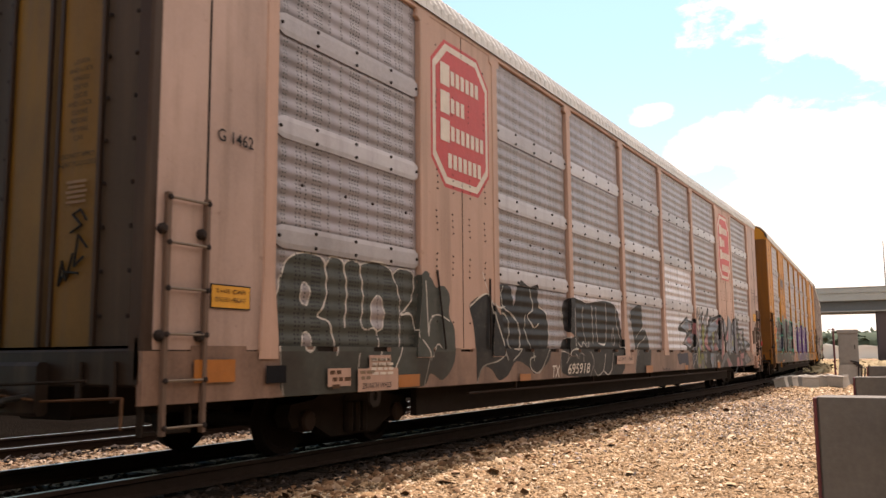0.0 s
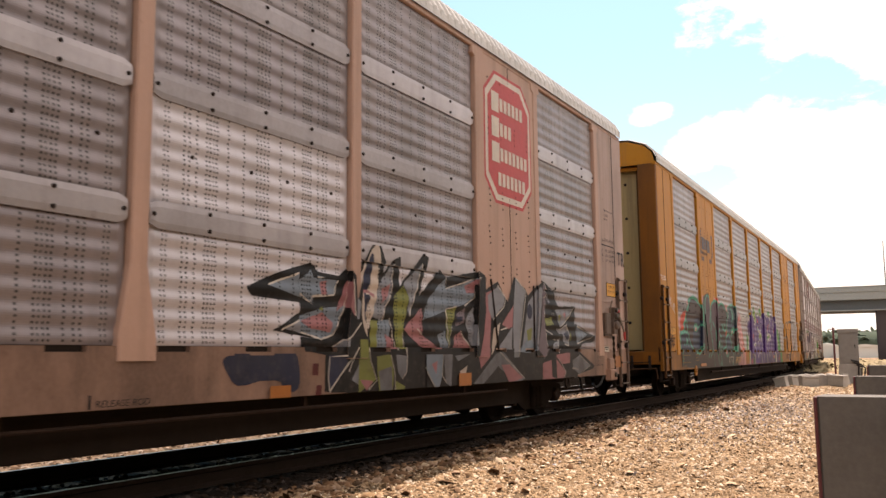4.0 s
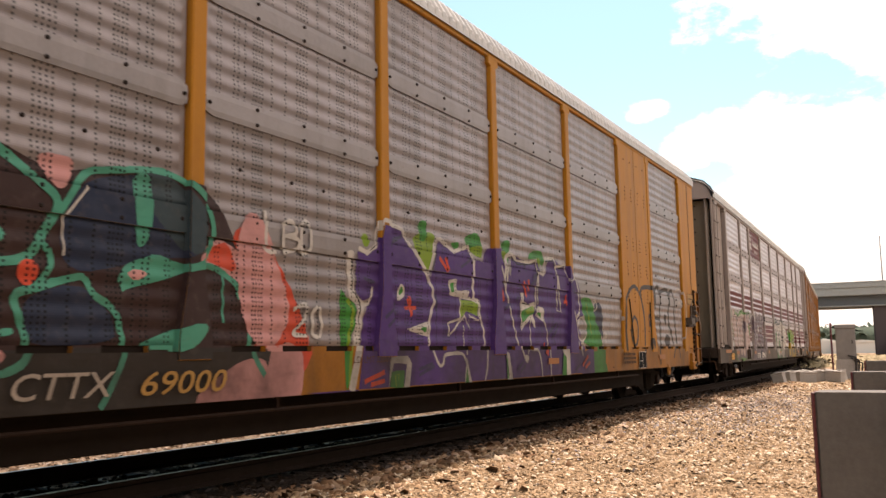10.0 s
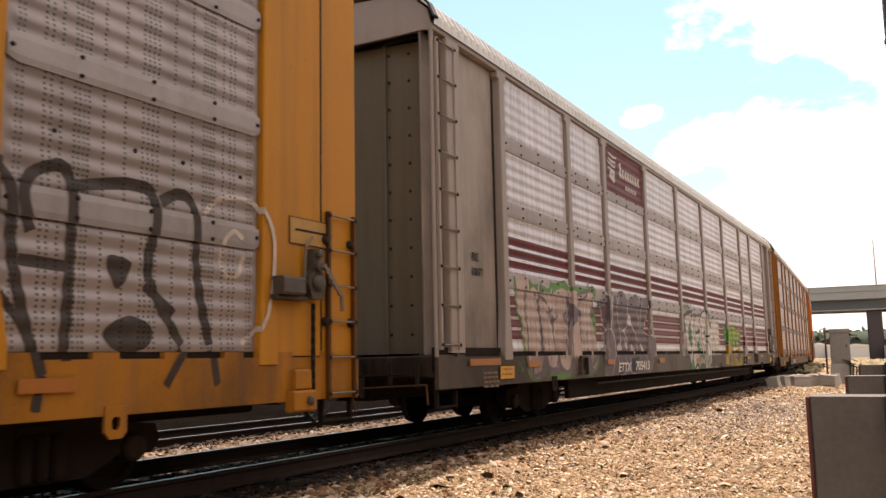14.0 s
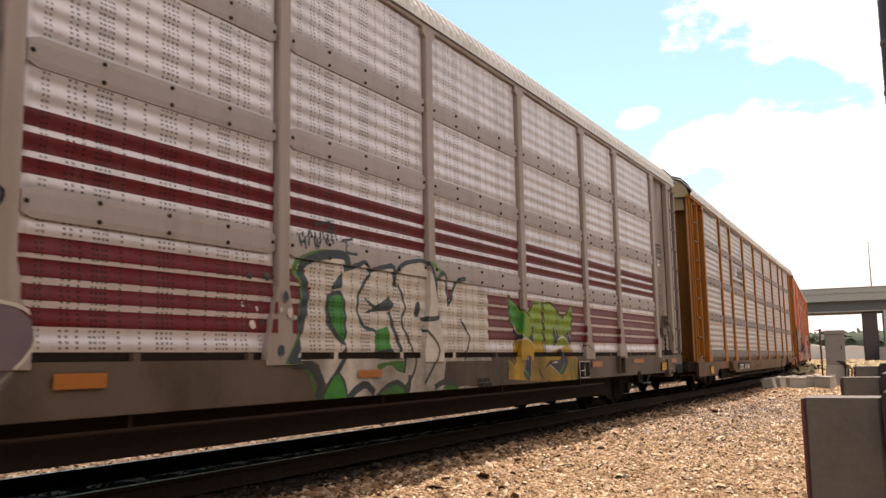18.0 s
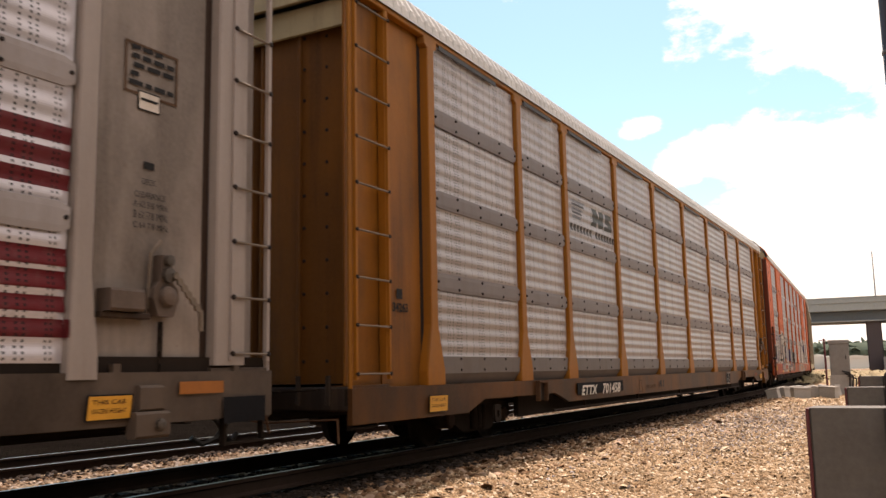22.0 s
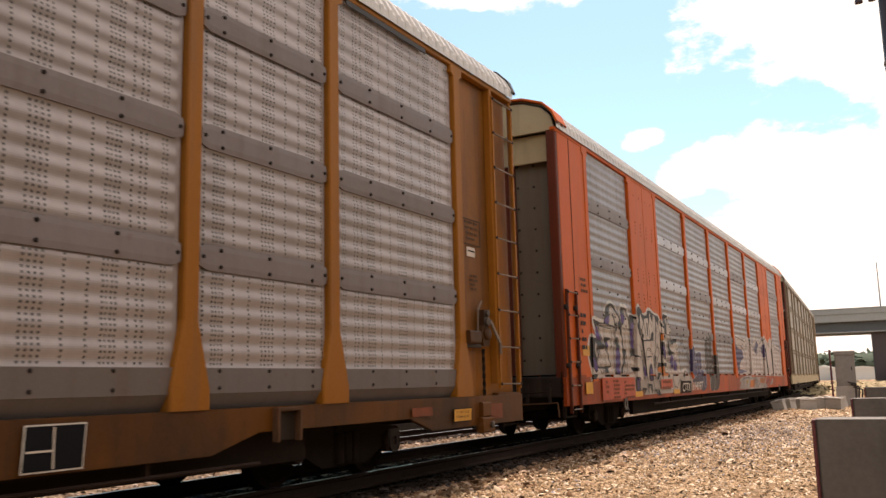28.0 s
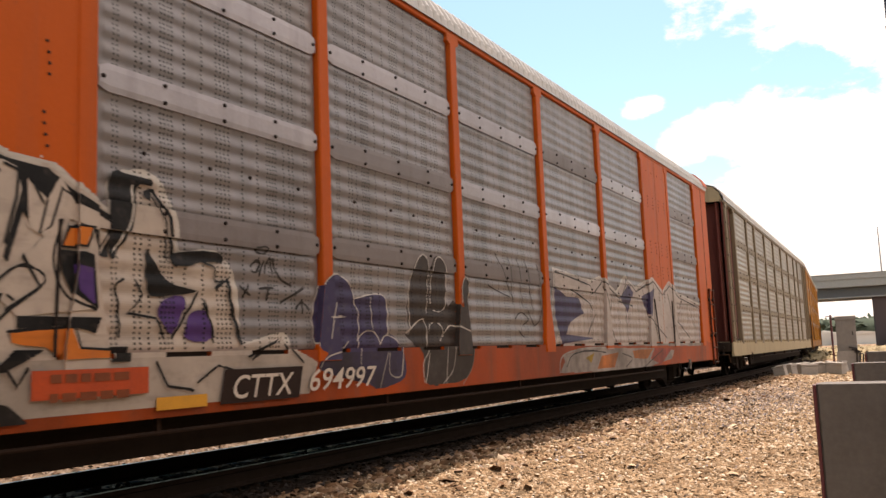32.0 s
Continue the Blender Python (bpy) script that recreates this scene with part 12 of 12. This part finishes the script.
bars(car_e, NSC, 'sill', -2.89, -2.14, 0.45, 1, 0.06, 'brown', 0.06)
slab(car_f, BNS, 'sill', -11.75, -9.70, 0.47, 0.872, 'orange', 'notice_panel', 0, 0.029, 'faded orange notice panel with dark lettering')
bars(car_f, BNS, 'sill', -11.59, -11.39, 0.82, 3, 0.09, 'primer', 0.05)
bars(car_f, BNS, 'sill', -11.14, -10.73, 0.83, 5, 0.075, 'primer', 0.045)
bars(car_f, BNS, 'sill', -10.46, -9.75, 0.81, 5, 0.075, 'primer', 0.045)
slab(car_f, BNS, 'sill', -9.70, -9.20, 0.48, 0.59, 'yellow', 'reflector', 0, 0.029, 'yellow reflective strip')
slab(car_f, BNS, 'sill', -6.62, -6.08, 0.48, 0.58, 'yellow', 'reflector', 0, 0.029, 'yellow reflective strip')
slab(car_f, BNS, 'sill', -7.70, -6.70, 0.62, 0.82, 'orange', 'notice_panel', 0, 0.029, 'faded orange notice panel with dark lettering')
bars(car_f, BNS, 'sill', -7.58, -6.87, 0.79, 2, 0.13, 'primer', 0.06)
slab(car_f, BNS, 'sill', -5.93, -4.88, 0.48, 0.77, 'board', 'number_board', 0.06, 0.027, 'black board behind the car number')
stencil(car_f, BNS, 'sill', 'CTTX', -5.81, 0.52, 0.200, 0.85, 'cream', 0.25)
stencil(car_f, BNS, 'sill', '694997', -4.76, 0.53, 0.210, 1.20, 'cream', 0.25)
slab(car_f, BNS, 'end', -12.63, -12.29, 1.26, 1.44, 'yellow', 'notice_plate', 0, 0.029, 'small yellow notice')
slab(car_f, BNS, 'sill', -12.63, -12.28, 0.60, 0.80, 'yellow', 'notice_plate', 0, 0.029, 'small yellow notice')
bars(car_f, BNS, 'end', -12.63, -12.25, 2.63, 3, 0.1, 'brown', 0.05)
bars(car_f, BNS, 'end', -12.69, -12.35, 2.00, 5, 0.14, 'black', 0.07)

# ---------------------------------------------------------------- lineside things
CONCRETE = plain("weathered_concrete", (0.115, 0.107, 0.10), 0.85, 0, 0.45, 3.0, 0.4)
CONCRETE_PALE = plain("pale_concrete", (0.30, 0.28, 0.26), 0.85, 0, 0.35, 2.0)
SHEET_DARK = plain("dark_oxide_steel", (0.028, 0.024, 0.024), 0.6, 0.3)
OXIDE = plain("red_oxide_edge", (0.10, 0.02, 0.025), 0.6)


def sight(az, dist):
    """A place on the ground by bearing from the track's direction and distance from the tripod."""
    return EYE[0] + dist * math.sin(radians(az)), EYE[1] + dist * math.cos(radians(az))


def barrier(az_left, dist, top, width, label):
    x, y = sight(az_left, dist)
    t = thing("barrier_post", label, "barrier", pose(x, y, 0, 0, 0, 0), group="row of barrier posts")
    lo = -0.75
    part("block", Mesh().box(0.012, width, 0.0, 0.30, lo, top, 0.012), CONCRETE, t, "grey concrete block")
    # red slab added to draw the lens colour fringe along the block's edge
    part("edge_plate", Mesh().box(-0.006, 0.012, -0.004, 0.30, lo, top - 0.004, 0.003), OXIDE, t, "thin dark red slab added for the colour fringe on the edge")
    part("beam", Mesh().box(width + 0.01, width + 0.20, -0.10, 1.3, top - 0.34, top + 0.035, 0.015), SHEET_DARK, t, "dark steel rail beam")


barrier(-6.63, 5.2, 0.585, 0.385, "short grey concrete post with a dark steel beam beside it")
barrier(-4.42, 9.0, 0.60, 0.33, "short grey concrete post with a dark steel beam beside it")
barrier(-3.66, 12.0, 0.66, 0.28, "short grey concrete post with a dark steel beam beside it")


def relay_cabinet():
    d = 40.0
    x, y = sight(-4.58, d)
    t = thing("relay_cabinet", "grey steel relay cabinet on a concrete plinth beside the track", "cabinet", pose(x, y, 0, 0, 0, 4.5))
    case = plain("cabinet_grey", (0.20, 0.19, 0.18), 0.5, 0.2)
    z0, z1 = 0.36, 1.80
    part("plinth", Mesh().loft([[(-0.48, -0.40, -0.6), (0.48, -0.40, -0.6), (0.48, 0.40, -0.6), (-0.48, 0.40, -0.6)], [(-0.40, -0.35, z0), (0.40, -0.35, z0), (0.40, 0.35, z0), (-0.40, 0.35, z0)]]), CONCRETE_PALE, t, "pale concrete plinth")
    part("case", Mesh().box(-0.375, 0.375, -0.30, 0.30, z0, z1 - 0.18, 0.015), case, t)
    part("hood", Mesh().box(-0.40, 0.40, -0.34, 0.34, z1 - 0.18, z1, 0.02), case, t)
    d_ = part("door", Mesh().box(-0.33, 0.33, -0.315, -0.30, z0 + 0.06, z1 - 0.24, 0.004), case, t, "flush steel door")
    part("handle", Mesh().rod((0.24, -0.34, 1.0), (0.24, -0.34, 1.16), 0.015), STEEL_DARK, d_)
    c = Mesh()
    for k in range(3):
        c.rod((0.30 + k * 0.10, -0.42, -0.4), (0.34 + k * 0.12, -0.40, 0.45 - k * 0.12), 0.03)
        c.rod((0.34 + k * 0.12, -0.40, 0.45 - k * 0.12), (0.05 + k * 0.1, -0.36, 0.52 - k * 0.1), 0.03)
    part("cable_duct", c, SHEET_DARK, t, "black cable ducts")


relay_cabinet()


def concrete_trough(x, y, turn, length, tilt):
    t = thing("concrete_trough", "short weathered concrete trough block lying on the ballast", "concrete block", pose(x, y, GROUND_Z - 0.04, 0, tilt, turn), group="concrete trough blocks")
    part("body", Mesh().box(-length / 2, length / 2, -0.18, 0.18, 0.0, 0.34, 0.025), CONCRETE_PALE, t)
    part("lid", Mesh().box(-length / 2 - 0.02, length / 2 + 0.02, -0.20, 0.20, 0.335, 0.40, 0.012), CONCRETE_PALE, t)


rng_block = random.Random(4)
for k in range(15):
    px, py = sight(-8.3 + 0.235 * k + rng_block.uniform(-0.07, 0.07), 33.0 + 0.20 * k + rng_block.uniform(-0.9, 0.9))
    concrete_trough(px, py, rng_block.uniform(-35, 35), rng_block.uniform(0.32, 0.62), rng_block.uniform(-14, 14))


def signal_mast():
    x, y = sight(-5.36, 43.0)
    t = thing("signal_mast", "thin rusty steel mast with a small cross arm", "mast", pose(x, y, 0))
    part("mast", Mesh().rod((0, 0, -0.6), (0, 0, 1.95), 0.042), OXIDE, t)
    part("arm", Mesh().rod((-0.22, 0, 1.88), (0.08, 0, 1.88), 0.022), OXIDE, t)


signal_mast()


def utility_pole():
    x, y = sight(-0.1, 13.0)
    t = thing("utility_pole", "dark steel utility pole with small brackets", "pole", pose(x, y, 0))
    m = plain("pole_dark", (0.05, 0.032, 0.036), 0.6, 0.2)
    part("shaft", Mesh().lathe([(0.17, -0.8), (0.165, 3.0), (0.150, 9.0), (0.05, 9.1)], (0, 0, 0), "z", 14), m, t)
    b = part("bracket", Mesh().rod((-0.10, 0, 6.02), (-0.42, 0, 6.06), 0.02), m, t)
    for k in range(2):
        part("insulator", Mesh().lathe([(0.02, -0.03), (0.055, -0.02), (0.05, 0.03), (0.02, 0.05)], (-0.40 + 0.17 * k, 0, 6.0), "z", 10), m, b)
    for z in (3.6, 4.3, 5.0):
        part("band", Mesh().lathe([(0.163, z), (0.172, z + 0.005), (0.172, z + 0.05), (0.163, z + 0.055)], (0, 0, 0), "z", 14), CHROME, t, "bright steel band")


utility_pole()


def overpass():
    """A road bridge across the line, far down the track."""
    D0 = 150.0
    cx, cy = sight(-4.0, D0)
    t = thing("overpass", "grey concrete road overpass on heavy piers", "bridge", pose(cx, cy, 0, 0, 0, 3.0))
    # girder colour is darkened to hold the shade under the deck
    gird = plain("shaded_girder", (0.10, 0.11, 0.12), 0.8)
    pale = plain("bridge_concrete", (0.30, 0.31, 0.30), 0.85)
    part("deck", Mesh().box(-75, 60, -0.6, 13, 8.95, 10.2, 0.05), pale, t)
    part("parapet", Mesh().box(-75, 60, -0.75, -0.45, 10.15, 10.95, 0.03), pale, t)
    part("coping", Mesh().box(-75, 60, -0.85, -0.40, 10.95, 11.08, 0.03), pale, t)
    for y0 in (0.6, 3.6, 6.6, 9.6):
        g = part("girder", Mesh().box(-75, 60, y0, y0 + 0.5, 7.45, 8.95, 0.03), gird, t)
        part("flange", Mesh().box(-75, 60, y0 - 0.3, y0 + 0.8, 7.27, 7.46, 0.02), pale, g)
    # pier colour is lowered for the shaded near faces
    dark = plain("shaded_pier_concrete", (0.075, 0.055, 0.055), 0.85)
    for x0, w in ((2.55, 2.2), (-34.0, 2.2)):
        for y0 in (1.0, 6.0, 11.0):
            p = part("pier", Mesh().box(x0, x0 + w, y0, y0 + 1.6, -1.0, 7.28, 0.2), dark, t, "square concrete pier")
    part("abutment", Mesh().box(5.6, 12.0, 0.3, 13, -1.0, 7.26, 0.1), pale, t, "pale concrete abutment wall")
    part("plinth", Mesh().box(4.6, 6.6, -1.6, 0.0, -1.0, 1.75, 0.08), CONCRETE_PALE, t)
    m = thing("lamp_mast", "thin grey lamp mast standing on the overpass", "lamp post", pose(cx + 4.3, cy - 0.3, 11.0))
    part("mast", Mesh().lathe([(0.12, 0.0), (0.07, 6.9), (0.03, 7.0)], (0, 0, 0), "z", 8), plain("mast_grey", (0.3, 0.3, 0.31), 0.5, 0.5), m)


overpass()


def distance_view():
    """Wooded rise, pale sheds and dry grass beyond the bridge."""
    rng = np.random.default_rng(11)
    leaf = plain("far_foliage", (0.055, 0.075, 0.055), 0.95, 0, 0.5, 0.15, spec=0.1)
    hm = Mesh()
    n = 60
    base = [(-420 + 14 * i, 520 + 20 * math.sin(i * 0.7)) for i in range(n)]
    hts = [13.0 + 3.5 * noise.noise((i * 0.23, 3, 0)) + 1.2 * noise.noise((i * 0.9, 1, 0)) + max(0, (i - 24) * 0.16) for i in range(n)]
    rings = [[(x, y, -2), (x, y, h * 0.55), (x, y + 25, h * 0.9), (x, y + 70, h), (x, y + 160, -2)] for (x, y), h in zip(base, hts)]
    hm.loft(rings, closed=False, caps=False)
    part_ob = new("hillside", hm.data("hillside", True))
    part_ob.data.materials.append(leaf)
    tagged(part_ob, "low wooded hillside far behind the overpass", "hill", kind="structure")
    clumps = []
    for i in range(4000):
        k = rng.integers(0, n - 1)
        f = rng.random()
        x = base[k][0] + 14 * f
        y = base[k][1] + rng.uniform(-4, 70)
        h = hts[k] * (1 - f) + hts[k + 1] * f
        z = h * (0.55 + 0.45 * min(1, max(0, (y - base[k][1]) / 70)))
        clumps.append((x, y, z + rng.uniform(-0.6, 0.8), rng.uniform(0.9, 2.6)))
    ob = scatter("woods", "dark green far woodland along the hill", clumps, leaf, 8)
    ob["category"] = "trees"
    grass = []
    for i in range(2600):
        a, d = rng.uniform(-7.5, -1.0), rng.uniform(60, 145)
        x, y = sight(a, d)
        grass.append((x, y, GROUND_Z - 0.1, rng.uniform(0.12, 0.42)))
    ob = scatter("dry_grass", "tufts of dry yellow grass by the line", grass, plain("dry_grass_leaf", (0.27, 0.215, 0.125), 0.95), 9)
    ob["category"] = "grass"
    white = plain("shed_white", (0.62, 0.60, 0.56), 0.7, 0, 0.15)
    for az, dist, w, h in ((-6.2, 260, 9.0, 3.6), (-5.75, 265, 7.0, 3.6), (-3.7, 255, 14.0, 3.0), (-4.6, 262, 9.0, 3.2)):
        x, y = sight(az, dist)
        t = thing("storage_shed", "long white storage shed with a shallow roof", "shed", pose(x, y, 0, 0, 0, 5), group="far sheds")
        part("wall", Mesh().box(-w / 2, w / 2, 0, 14, -1, h * 0.75, 0.05), white, t)
        part("roof", Mesh().loft([[(-w / 2 - .3, -0.3, h * .75), (w / 2 + .3, -0.3, h * .75), (0, -0.3, h)], [(-w / 2 - .3, 14.3, h * .75), (w / 2 + .3, 14.3, h * .75), (0, 14.3, h)]]), white, t)


distance_view()

# ---------------------------------------------------------------- motion
def motions():
    times = [0.5 * i for i in range(65)]
    for car, centre in CARS:
        walk(car, [(t, car_pose(centre, t)) for t in times])
    fine = [0.1 * i for i in range(321)]
    turns = [travelled(t) / 0.365 for t in fine]
    for w, dx in WHEELSETS:
        walk(w, [(t, Matrix.Translation((dx, 0, 0.365)) @ Matrix.Rotation(-a, 4, "Y")) for t, a in zip(fine, turns)])


motions()
